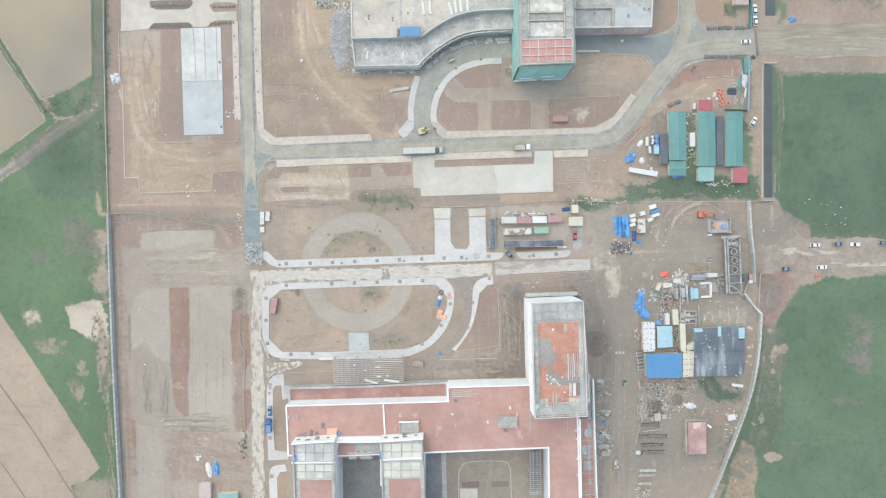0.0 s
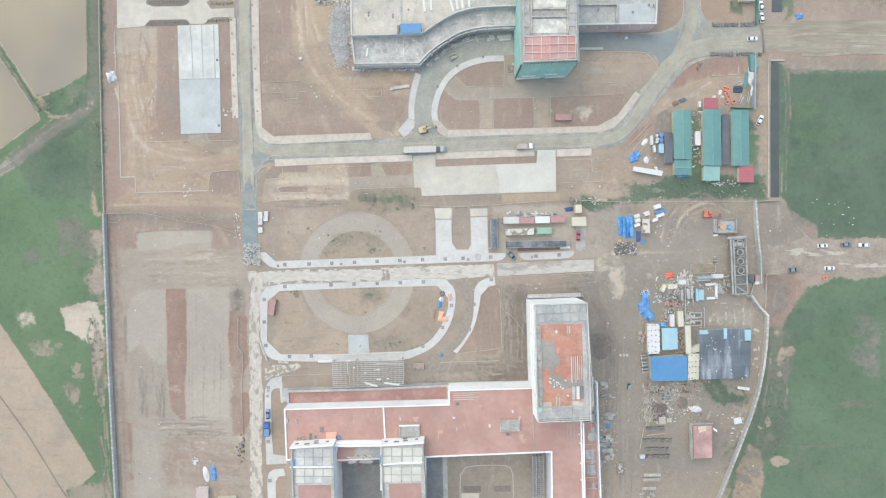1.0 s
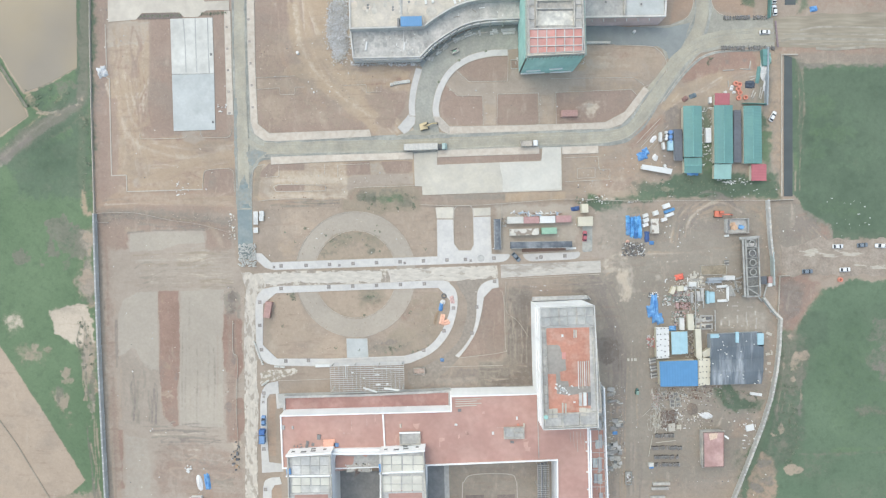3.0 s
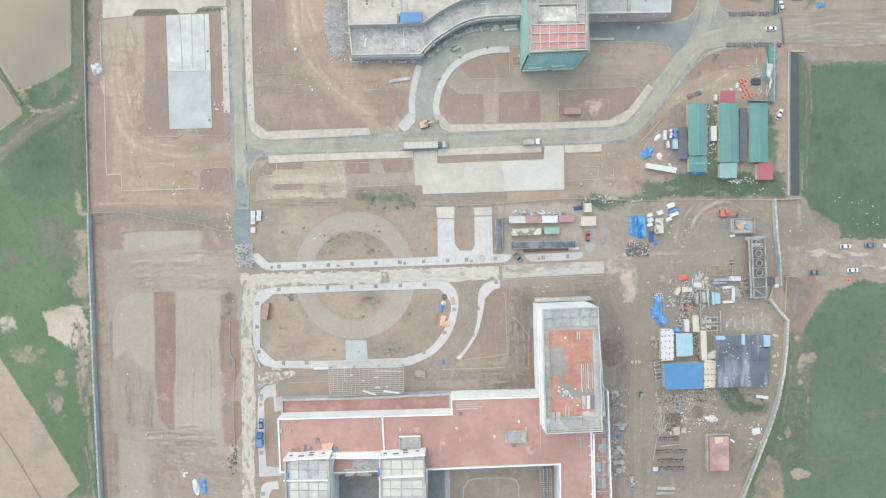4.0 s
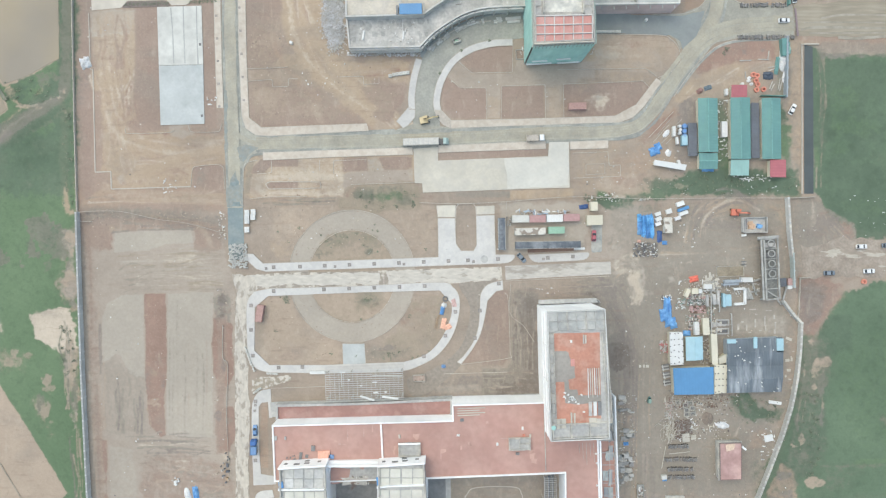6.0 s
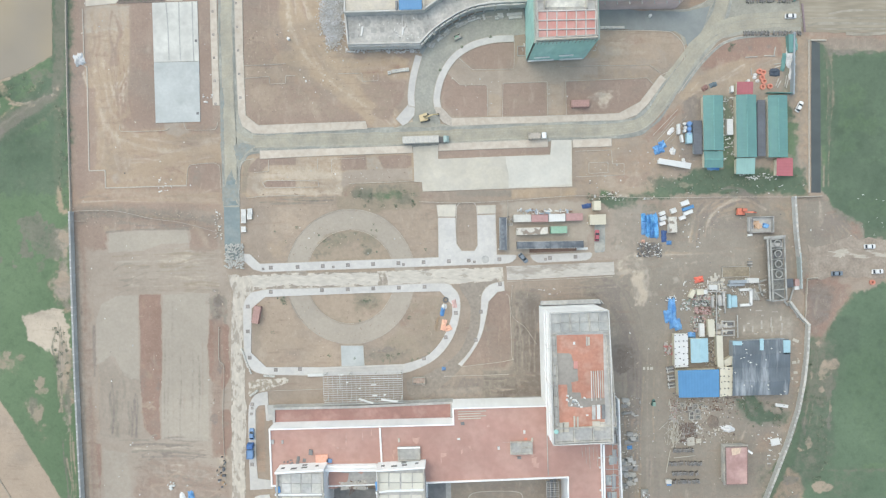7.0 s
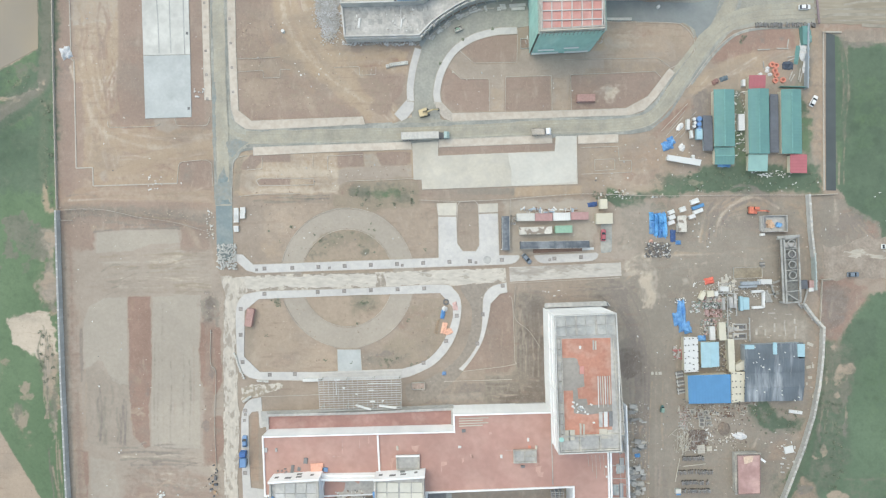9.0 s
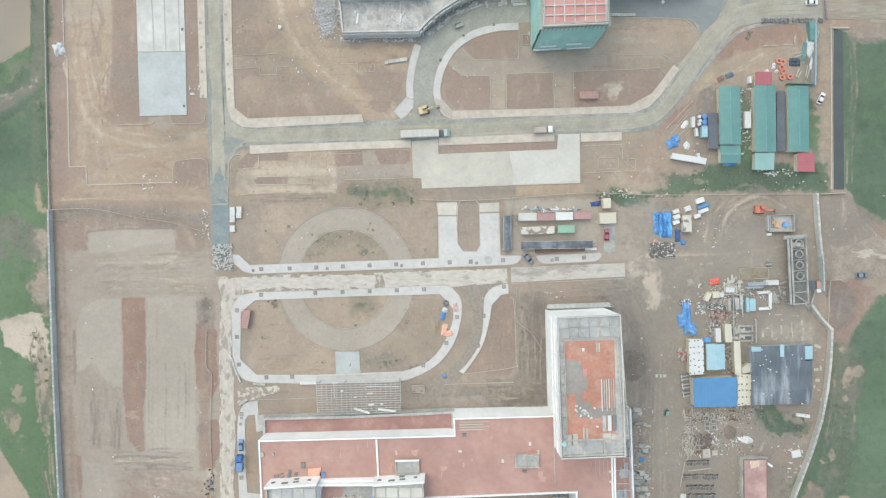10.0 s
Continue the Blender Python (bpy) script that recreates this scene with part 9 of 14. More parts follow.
setting("road_apron", prism(fillet(ccw([(57.44, 5.65), (61.63, 5.87), (61.66, -4.96), (57.46, -5.40)]), 1.0), -0.3, 0.1), mat("damp_slab", (0.31, 0.33, 0.31), 0.9, 0.08, 0.15, 0.8, 0.2, tint=(0.36, 0.355, 0.32)), "damp blue-grey slab beside a cabin", "concrete slab")

# ---- slabs ----
setting("slab_yard", prism([(-141.84, 127.09), (-89.77, 127.09), (-90.41, 102.95), (-93.38, 103.69), (-100.34, 103.69), (-102.83, 102.46), (-100.86, 99.50), (-90.67, 99.99), (-90.70, 95.80), (-93.43, 96.04), (-100.39, 95.80), (-103.89, 93.08), (-109.60, 93.08), (-111.58, 95.06), (-127.24, 94.81), (-129.74, 92.09), (-141.44, 91.10)], -0.3, 0.15), mat("yard_concrete", (0.53, 0.49, 0.42), 0.9, 0.05, 0.1, 1.0, 0.05, tint=(0.48, 0.44, 0.38)), "cream concrete yard with rounded planting islands", "concrete slab")
for pts in ([(-129.64, 104.43), (-109.77, 104.93), (-110.28, 101.97), (-112.78, 100.73), (-127.19, 100.49)], [(-129.74, 92.09), (-127.24, 94.56), (-111.58, 94.81), (-109.86, 92.59)]):
    setting("planting_island", prism(fillet(ccw(pts), 2.2), 0.0, 0.2), soil_dark, "dark earth island with bare shrubs", "planting bed")
slab_long = [(-115.32, 92.59), (-97.67, 93.08), (-97.08, 69.58), (-96.73, 46.01), (-114.19, 45.51), (-114.75, 69.58)]
setting("slab_long", prism([(-114.76, 69.08), (-97.08, 69.46), (-96.73, 46.01), (-114.19, 45.51)], -0.3, 0.25), slab_grey, "blue-grey half-cured concrete slab", "concrete slab")
white = setting("slab_long_north", prism([(-115.33, 92.34), (-97.67, 92.83), (-97.08, 69.58), (-114.76, 69.21)], -0.3, 0.27), slab_white, "bleached white concrete slab with dark joints", "concrete slab")
for pts in ([(-109.86, 92.09), (-109.18, 82.70), (-108.77, 70.08)], [(-104.88, 92.59), (-104.70, 82.70), (-104.29, 70.08)], [(-99.66, 92.59), (-99.48, 82.70), (-99.07, 69.58)]):
    part("joint", ribbon(curve(pts, 4), 0.5, 0.2, 0.275), mat("wet_joint", (0.36, 0.37, 0.35), 0.8), white)
setting("slab_court", prism([(-13.47, 36.06), (-3.74, 36.81), (-3.74, 31.33), (40.18, 33.07), (40.42, 38.55), (48.40, 38.80), (48.70, 20.61), (18.99, 19.62), (-9.74, 18.62), (-9.98, 22.36), (-12.98, 22.36)], -0.3, 0.22), slab_cream, "broad cream concrete court slab", "concrete slab")
setting("slab_court_patch", prism(ragged([(22.71, 32.08), (40.18, 32.82), (40.67, 38.30), (48.15, 38.55), (48.45, 21.11), (23.98, 20.12)], 2, 0.4, 21), 0, 0.226), mat("slab_pale", (0.53, 0.515, 0.46), 0.85, 0.05, 0.08, 0.8, 0.06, tint=(0.51, 0.50, 0.45)), "fresher pale area of the court slab", "concrete slab")

# ---- kerb lines of the unfinished gardens ----
def kerb_line(pts, smooth=False, w=0.2):
    setting("kerb", ribbon(curve(pts, 6) if smooth else fillet(pts, 0.4, False), w, -0.2, 0.18), kerb, "narrow pale concrete kerb line", "kerb")


kerb_line([(-79.91, 67.85), (-70.70, 68.09), (-63.23, 68.59)])
kerb_line([(-79.94, 62.89), (-69.72, 63.63), (-69.49, 60.66), (-63.26, 60.90), (-63.25, 63.88), (-59.51, 63.88)])
kerb_line([(-42.83, 64.62), (-33.36, 64.87), (-33.37, 61.65), (-27.14, 61.90), (-27.14, 64.62)])
kerb_line([(1.50, 63.38), (4.99, 60.16), (15.45, 60.16), (15.71, 47.99)])
kerb_line([(4.24, 70.82), (9.72, 66.11), (25.90, 66.36), (26.13, 78.25)])
kerb_line([(21.44, 47.75), (21.67, 60.90), (38.86, 61.40), (39.14, 48.24)])
kerb_line([(46.37, 48.49), (46.08, 61.65), (66.50, 62.39), (77.71, 62.89), (81.21, 59.42)])
kerb_line([(43.82, 67.35), (78.68, 67.85), (83.18, 64.62)])
kerb_line([(58.71, 81.46), (83.58, 80.97), (88.57, 79.48), (91.82, 75.77), (92.35, 71.56), (91.13, 67.85), (83.18, 63.88)], True)
kerb_line([(135.84, 79.48), (115.94, 78.99), (108.49, 77.26), (103.53, 74.04), (97.35, 67.35), (89.95, 56.69)], True)
kerb_line([(110.45, 114.79), (110.80, 101.23), (112.33, 96.29), (117.07, 93.33), (125.77, 92.83)], True)
kerb_line([(103.25, 114.79), (103.36, 98.76), (100.92, 93.08), (94.72, 89.62), (81.05, 89.13)], True)
kerb_line([(-141.15, 67.84), (-140.84, 47.99), (-140.54, 26.85), (-134.30, 27.09), (-134.11, 20.12), (-102.29, 21.09)], False, 0.45)
kerb_line([(-72.48, 22.09), (-70.79, 23.03), (-50.68, 22.90), (-50.47, 20.49), (-71.22, 20.10), (-72.48, 22.09)], False, 0.3)
kerb_line([(-102.29, 21.09), (-101.95, 25.90), (-101.41, 28.41), (-99.52, 29.24), (-92.38, 29.86), (-90.07, 29.23), (-89.13, 27.55), (-88.74, 20.02)], True)
kerb_line([(-142.69, 90.12), (-142.15, 67.84), (-141.16, 67.35)], False, 0.45)
kerb_line([(-128.43, 44.56), (-128.34, 42.89), (-127.19, 42.26), (-118.99, 42.34), (-110.79, 42.64), (-108.69, 43.68)], True)
kerb_line([(-103.22, 45.55), (-102.60, 43.67), (-101.13, 42.83), (-92.32, 42.81), (-90.43, 43.85), (-90.00, 45.94)], True)
kerb_line([(-81.42, 19.37), (-81.12, 28.09), (-79.86, 30.58), (-75.86, 31.58)], True)
for pts in ([(-45.43, 26.10), (-45.41, 31.33), (-32.19, 31.83)], [(-50.90, 31.58), (-50.92, 27.34)], [(-70.12, 31.08), (-70.14, 26.60), (-75.89, 26.10)], [(49.91, 34.32), (63.88, 34.81), (64.40, 29.34), (68.89, 29.59), (68.91, 25.10), (50.19, 24.35)], [(55.16, 29.84), (62.65, 30.08), (62.67, 26.10), (55.18, 25.60), (55.16, 29.84)], [(-38.45, 21.86), (-20.97, 22.36), (-12.23, 22.86)]):
    kerb_line(pts)
kerb_line([(23.29, -16.63), (44.06, -15.63), (64.59, -14.63)])
kerb_line([(23.04, -21.39), (24.30, -24.40), (25.09, -44.50), (24.09, -47.52), (5.52, -50.03)], True, 0.22)
kerb_line([(-1.50, -53.81), (24.10, -53.05)], False, 0.22)
kerb_line([(-70.79, -59.60), (-61.25, -59.35), (-48.70, -58.85)], False, 0.22)
kerb_line([(3.01, -4.36), (3.50, 12.63), (4.50, 14.13), (10.25, 14.38), (11.50, 12.63), (11.76, -2.86), (10.51, -4.86), (5.51, -4.86), (3.51, -2.86)], False, 0.3)
for a0, a1, r in ((10, 170, 25.4), (20, 160, 17.4), (200, 262, 25.4), (278, 340, 25.4), (200, 340, 17.4)):
    kerb_line([(cx + r * math.cos(radians(a)), cy + (r + 1) * math.sin(radians(a))) for a in range(a0, a1 + 1, 6)], False, 0.14)

# ---- buildings ----
def parapet(pts, w, z0, z1, material, parent, label=""):
    return part("parapet", ribbon(offset(ccw(pts), w / 2), w, z0, z1, True), material, parent, label)


def block(parent, pts, z0, z1, wall_mat, roof_mat, rim=0.9, rim_w=0.35, rim_mat=None, label=""):
    """A storey mass under a parent: walls, a roof deck and a parapet."""
    pts = ccw(pts)
    w = part("wall", prism(pts, z0, z1 - 0.1), wall_mat, parent, label)
    part("roof", prism(offset(pts, 0.05), z1 - 0.1, z1), roof_mat, parent)
    if rim:
        parapet(pts, rim_w, z1 - 0.3, z1 + rim, rim_mat or wall_mat, parent)
    return w


# -- the southern building: podium, low wing, tower and two blocks --
south = thing("hospital_building", -6.03, -84.84, 0, 0, "large white building with red screeded flat roofs under construction", "building")
P = 12.0  # podium roof
podium = [(-66.77, -70.70), (1.92, -68.78), (1.68, -62.77), (36.36, -61.81), (56.93, -61.57), (59.16, -138.84), (45.21, -138.84), (44.58, -89.00), (-7.67, -91.17), (-7.67, -104.93), (-26.63, -104.93), (-26.59, -84.30), (-44.08, -84.60), (-45.30, -92.38), (-65.91, -92.38)]
block(south, podium, 0, P, white_paint, roof_red, 0.6, 0.55)
low = [(-67.57, -64.96), (-35.51, -64.22), (1.98, -62.48), (1.98, -73.88), (-67.37, -75.37)]
# deck uses a darker red screed: shade of the surrounding walls in its colour
block(south, low, 0, 4.2, concrete_grey, mat("shaded_red_screed", (0.345, 0.2, 0.175), 0.8, 0.08, 0.14, 0.6, 0.1, tint=(0.38, 0.24, 0.21)), 0.7, 0.9, concrete_grey)
part("wall_base", prism(ccw([(-70.82, -65.15), (-36.16, -64.14), (2.01, -63.13), (36.66, -61.62), (36.67, -63.64), (-36.17, -69.69), (-70.09, -70.95)]), 0, 0.9), concrete_grey, south)
part("roof_joint", prism(ccw([(-25.62, -70.39), (-24.99, -70.39), (-24.30, -83.90), (-24.92, -83.90)]), P, P + 0.5), white_paint, south)
part("roof_joint", ribbon([(36.70, -64.13), (37.48, -88.25)], 0.3, P, P + 0.25), concrete, south)
# link between the blocks
part("link_roof", prism(ccw([(-45.50, -85.5), (-26.72, -84.6), (-26.51, -92.29), (-45.29, -93.20)]), 9.4, 10.6), concrete_grey, south)
part("link_roof_patch", prism(ragged([(-44.86, -87.90), (-37.16, -87.90), (-37.89, -91.05), (-39.82, -91.54), (-41.75, -93.72), (-44.64, -93.72)], 1.0, 0.3, 31), 10.5, 10.68), roof_red, south)
part("link_roof_patch", prism(ragged([(-39.82, -91.05), (-30.67, -90.81), (-30.92, -94.20), (-40.31, -94.44)], 0.9, 0.3, 32), 10.5, 10.7), concrete, south)
part("link_parapet", ribbon([(-45.44, -92.82), (-26.68, -92.14)], 0.45, 9.0, 11.1), white_paint, south)
link_rnd = random.Random(52)
for k in range(26):
    p = Vector((-41.51, -92.26)).lerp(Vector((-29.95, -92.26)), link_rnd.random())
    part("loose_board", box(p.x, p.y + link_rnd.uniform(-1.4, 1.4), 10.6, link_rnd.uniform(0.3, 0.9), link_rnd.uniform(0.2, 0.4), link_rnd.uniform(0.2, 0.5), link_rnd.uniform(0, 180)), (white_metal, slab_cream, rust, concrete_dark)[k % 4], south)
for k in range(5):
    x, y = (-36.21, -93.96)
    part("hanging_bar", add_bar(bmesh.new(), (x + k * 0.25, y + 1.2, 11.2), (x - 0.8 + k * 0.45, y - 2.6 + 0.3 * k, 10.2 - k * 0.3), 0.16), rust, south)

# tower
T = 24.0
TT = 24.9
tower = [(35.76, -25.98), (56.53, -25.07), (57.26, -38.04), (58.31, -71.83), (37.13, -72.75), (36.39, -51.72)]
part("tower_wall", prism(ccw(tower), 0, T - 0.1), white_paint, south)
part("tower_roof", prism(offset(ccw(tower), 0.05), T - 0.1, T), concrete_grey, south)
parapet(tower, 0.35, T - 0.3, TT, mat("parapet_cap", (0.52, 0.52, 0.50), 0.9), south)
for a0, b0, n in ((tower[5], tower[0], 2), (tower[4], tower[5], 2)):
    for k in range(1, n + 1):
        p = Vector(a0).lerp(Vector(b0), k / (n + 0.0))
        part("wall_rib", box(p.x - 0.05, p.y, 13, 0.5, 0.35, T - 13), white_paint, south)
part("roof_deck", prism(ccw([(38.24, -33.90), (54.62, -33.52), (55.42, -68.27), (39.03, -68.67)]), T, T + 0.06), roof_fresh, south)
patch_grey = mat("patch_screed", (0.295, 0.275, 0.245), 0.9, 0.08, 0.1, 0.8, 0.1)
for seed, pts in enumerate(([(38.44, -40.24), (42.53, -40.24), (43.46, -40.80), (44.03, -42.85), (45.52, -43.41), (45.90, -49.95), (43.48, -50.52), (43.48, -51.26), (38.82, -51.27)], [(41.99, -51.08), (43.66, -51.08), (43.85, -54.07), (46.65, -54.06), (47.02, -55.93), (42.37, -58.93)], [(42.37, -56.31), (55.21, -55.92), (55.40, -58.54), (47.40, -59.48), (42.56, -58.93)])):
    part("deck_patch", prism(ragged(ccw(pts), 0.8, 0.12, 33 + seed), T, T + 0.09 + 0.012 * seed), patch_grey, south)
def cells(parent, corner_a, corner_b, corner_c, nu, nv, z, beam=0.45, rise=0.7, fill=None, fill_name="roof_panel", beam_mat=None):
    """A grid of beams over a roof field with a panel in each bay."""
    a, b, c = Vector(corner_a), Vector(corner_b), Vector(corner_c)
    u, v = b - a, c - a
    for i in range(nu + 1):
        p = a + u * i / nu
        part("roof_beam", ribbon([tuple(p), tuple(p + v)], beam, z - 0.2, z + rise), beam_mat or concrete, parent)
    for j in range(nv + 1):
        p = a + v * j / nv
        part("roof_beam", ribbon([tuple(p), tuple(p + u)], beam, z - 0.2, z + rise - 0.02), beam_mat or concrete, parent)
    if fill:
        eu, ev = u.normalized() * (beam * 0.5 + 0.06), v.normalized() * (beam * 0.5 + 0.06)
        for i in range(nu):
            for j in range(nv):
                q = [a + u * (i + s) / nu + v * (j + t) / nv + eu * (1 - 2 * s) + ev * (1 - 2 * t) for s, t in ((0, 0), (1, 0), (1, 1), (0, 1))]
                part(fill_name, prism(ccw([tuple(k) for k in q]), z - 0.1, z + 0.12), fill, parent)


pale_panel = mat("dusty_roof_panel", (0.47, 0.47, 0.44), 0.8, 0.06, 0.12, 1.0, 0.15, tint=(0.53, 0.525, 0.485))
grey_panel = mat("grey_roof_panel", (0.43, 0.435, 0.42), 0.8, 0.06, 0.1, 1.0, 0.15, tint=(0.52, 0.52, 0.5))
cream_two = mat("ivory_roof_panel", (0.62, 0.60, 0.53), 0.8, 0.05, 0.08, 1.0, 0.15, tint=(0.56, 0.54, 0.47))
cream_panel = mat("cream_roof_panel", (0.58, 0.57, 0.50), 0.8, 0.04, 0.06, 1.0, 0.15, tint=(0.54, 0.53, 0.47))
tower_panel = mat("grey_tower_panel", (0.37, 0.38, 0.365), 0.85, 0.07, 0.14, 1.0, 0.15, tint=(0.43, 0.435, 0.41))
cells(south, (36.10, -26.32), (56.30, -25.41), (36.57, -33.26), 6, 2, T + 0.1, 0.28, 0.45, tower_panel, beam_mat=concrete_grey)
for f in (1 / 3, 2 / 3):
    p = Vector((36.10, -26.32)).lerp(Vector((56.30, -25.41)), f)
    part("roof_beam", ribbon([tuple(p), (p.x + 0.47, p.y - 6.94)], 0.62, T - 0.1, T + 0.62), concrete, south)
cells(south, (37.80, -66.80), (57.83, -65.89), (38.04, -71.83), 3, 1, T + 0.1, 0.5, 0.7, concrete_grey)
cells(south, (36.57, -33.94), (37.94, -33.94), (37.80, -66.34), 1, 9, T + 0.1, 0.3, 0.6, concrete_grey)
cells(south, (55.43, -33.71), (56.90, -33.71), (57.83, -65.89), 1, 8, T + 0.1, 0.3, 0.6, concrete_grey)
for k in range(6):
    p = Vector((50.42, -46.47)).lerp(Vector((54.31, -46.28)), k / 5)
    part("roof_pipe", ribbon([tuple(p), (p.x + 0.3, p.y - 10.5 + (k % 2))], 0.28, T, T + 0.4), (white_metal, concrete_grey, slab_cream)[k % 3], south)
for k in range(3):
    p = Vector((51.37, -61.01)).lerp(Vector((54.71, -60.82)), k / 2)
    part("roof_light", box(p.x, p.y, T, 1.2, 5.0, 0.5, 1), (concrete_grey, white_metal, concrete_dark)[k], south)
for (x, y), w, d, m in (((40.14, -66.42), 1.6, 3.4, slab_cream), ((41.63, -65.48), 2.0, 1.8, slab_cream), ((41.63, -67.35), 2.0, 1.4, slab_cream), ((52.25, -65.84), 2.6, 3.2, slab_cream), ((54.67, -66.02), 2.0, 3.0, concrete), ((44.61, -65.10), 0.6, 5.4, slab_cream), ((45.73, -64.91), 0.6, 4.6, slab_cream), ((49.08, -62.10), 0.8, 0.5, white_metal), ((48.85, -35.94), 0.5, 3.2, concrete), ((49.60, -35.94), 0.5, 3.0, slab_cream), ((44.39, -36.69), 0.7, 1.0, white_metal), ((44.96, -44.35), 1.4, 2.6, roof_pink)):
    part("roof_plinth", box(x, y, T, w, d, 0.4, 1), m, south)
bags = random.Random(6)
for k in range(16):
    x, y = [(45.16, -56.87)][0]
    part("cement_bag", box(x + bags.gauss(0, 2.0), y + bags.gauss(0, 0.9), T + 0.1, 0.8, 0.5, 0.3, bags.uniform(0, 180)), white_metal, south)
part("green_bin", add_tube(bmesh.new(), 38.09, -67.73, T, 0.8, 1.0), net_green, south)
# added strips that draw shade lines on the wall, which has no ledges
for z in (13.2, 18.6):
    part("ledge", ribbon(offset([tower[4], tower[5], tower[0]], 0.1, False), 0.36, z, z + 0.2), white_paint, south)
part("porch_slab", prism(ccw([(35.78, -25.52), (36.02, -23.79), (58.22, -23.05), (59.22, -24.78)]), 3.7, 4.0), concrete_grey, south)
part("porch_wall", ribbon([(36.33, -25.41), (36.57, -24.40), (59.12, -23.65), (60.12, -24.91)], 0.3, 0, 3.7), concrete_grey, south)
# eastern service terrace
part("terrace", prism(ccw([(58.03, -77.87), (64.86, -77.87), (67.09, -141.37), (59.75, -141.37)]), 0, 8.0), roof_red, south)
part("terrace_wall", ribbon([(57.95, -76.48), (59.40, -138.84)], 0.6, 8, 12.9), white_paint, south)
part("terrace_rail", ribbon([(64.03, -60.03), (64.85, -83.75), (67.04, -139.72)], 0.5, 0, 11), white_paint, south)
a, b = Vector((58.80, -76.96)), Vector((60.74, -139.72))
c, d = Vector((64.10, -76.96)), Vector((66.79, -139.72))
for k in (0, 2, 4, 5, 7, 9, 10, 12, 14, 15, 16, 17, 18, 19, 20, 21, 22, 23, 24, 25, 26, 27):
    p, q = a.lerp(b, k / 27), c.lerp(d, k / 27)
    part("pergola_bar", add_bar(bmesh.new(), (*p, 10.9), (*q, 10.9), 0.2, 0.22), steel, south)
part("pergola_rail", add_bar(bmesh.new(), (*a.lerp(c, 0.55), 11.0), (*b.lerp(d, 0.55), 11.0), 0.13), steel, south)
part("terrace_deck", prism(ccw([(61.61, -60.97), (65.03, -60.97), (65.35, -77.93), (62.17, -77.93)]), 0, 7.0), concrete_grey, south)
teal_ice = mat("dusty_skylight", (0.34, 0.40, 0.41), 0.5, 0.08, 0.14, 1.2, 0.2, tint=(0.44, 0.48, 0.48))
for x, y, w, d2, m in ((62.90, -70.31, 1.47, 3.41, teal_ice), (63.04, -75.67, 1.23, 3.41, grey_metal), (63.19, -82.49, 1.48, 5.37, grey_metal), (61.86, -83.71, 1.23, 3.41, teal_ice), (61.05, -91.40, 1.96, 3.66, teal_ice), (63.05, -91.89, 1.36, 5.61, grey_metal), (61.32, -97.75, 1.47, 3.66, grey_metal), (63.14, -97.87, 1.71, 3.90, teal_ice), (63.53, -104.71, 1.46, 1.95, grey_metal), (62.61, -59.86, 1.46, 2.91, concrete_grey), (62.88, -65.08, 1.47, 3.65, concrete_grey)):
    light_box = part("skylight", box(x, y, 6.9, w, d2, 1.6, 1), m, south, "grey framed skylight over the service strip")
    part("glazing_bar", box(x, y, 8.45, 0.16, d2 + 0.1, 0.16, 1), steel, light_box)
    for e in (-1, 1):
        part("frame", box(x, y + e * d2 / 2, 8.4, w + 0.2, 0.2, 0.2, 1), steel, light_box)
strip = random.Random(44)
for k in range(34):
    f = strip.random()
    p = Vector((62.75, -58.78)).lerp(Vector((63.22, -111.33)), f)
    part("loose_board", box(p.x + strip.uniform(-2.2, 2.2), p.y, 7.0 if f < 0.25 else 8.0, strip.uniform(0.3, 1.8), strip.uniform(0.15, 0.5), 0.3, strip.choice((0, 90, 88, strip.uniform(0, 180)))), (concrete_grey, white_metal, steel, concrete_dark)[k % 4], south)
for k in range(7):
    p = Vector((61.38, -61.47)).lerp(Vector((61.69, -77.08)), k / 6)
    part("pergola_bar", box(p.x + 1.6, p.y, 8.9, 3.6, 0.2, 0.2), steel, south)

# the two southern blocks
B = 18.0
for pts, sunk in (([(-62.38, -84.90), (-45.32, -83.96), (-44.67, -99.96), (-44.07, -135.37), (-60.96, -135.37)], 0),
                  ([(-25.69, -83.49), (-8.64, -82.55), (-7.71, -99.96), (-7.03, -135.37), (-24.85, -135.37)], 1)):
    block(south, pts, 0, B, white_paint if not sunk else concrete_grey, concrete_grey, 0.9, 0.6, concrete)
    A0, A1 = Vector(pts[0]), Vector(pts[1])
    u, v = (A1 - A0), (Vector(pts[2]) - A1).normalized()
    n2 = A0 + u * 0.1 + v * 15.5
    part("roof_deck", prism(ccw([tuple(n2 + u * 0.03), tuple(n2 + u * 0.8), tuple(n2 + u * 0.8 + v * 45), tuple(n2 + u * 0.03 + v * 45)]), B, B + 0.08), roof_red, south)


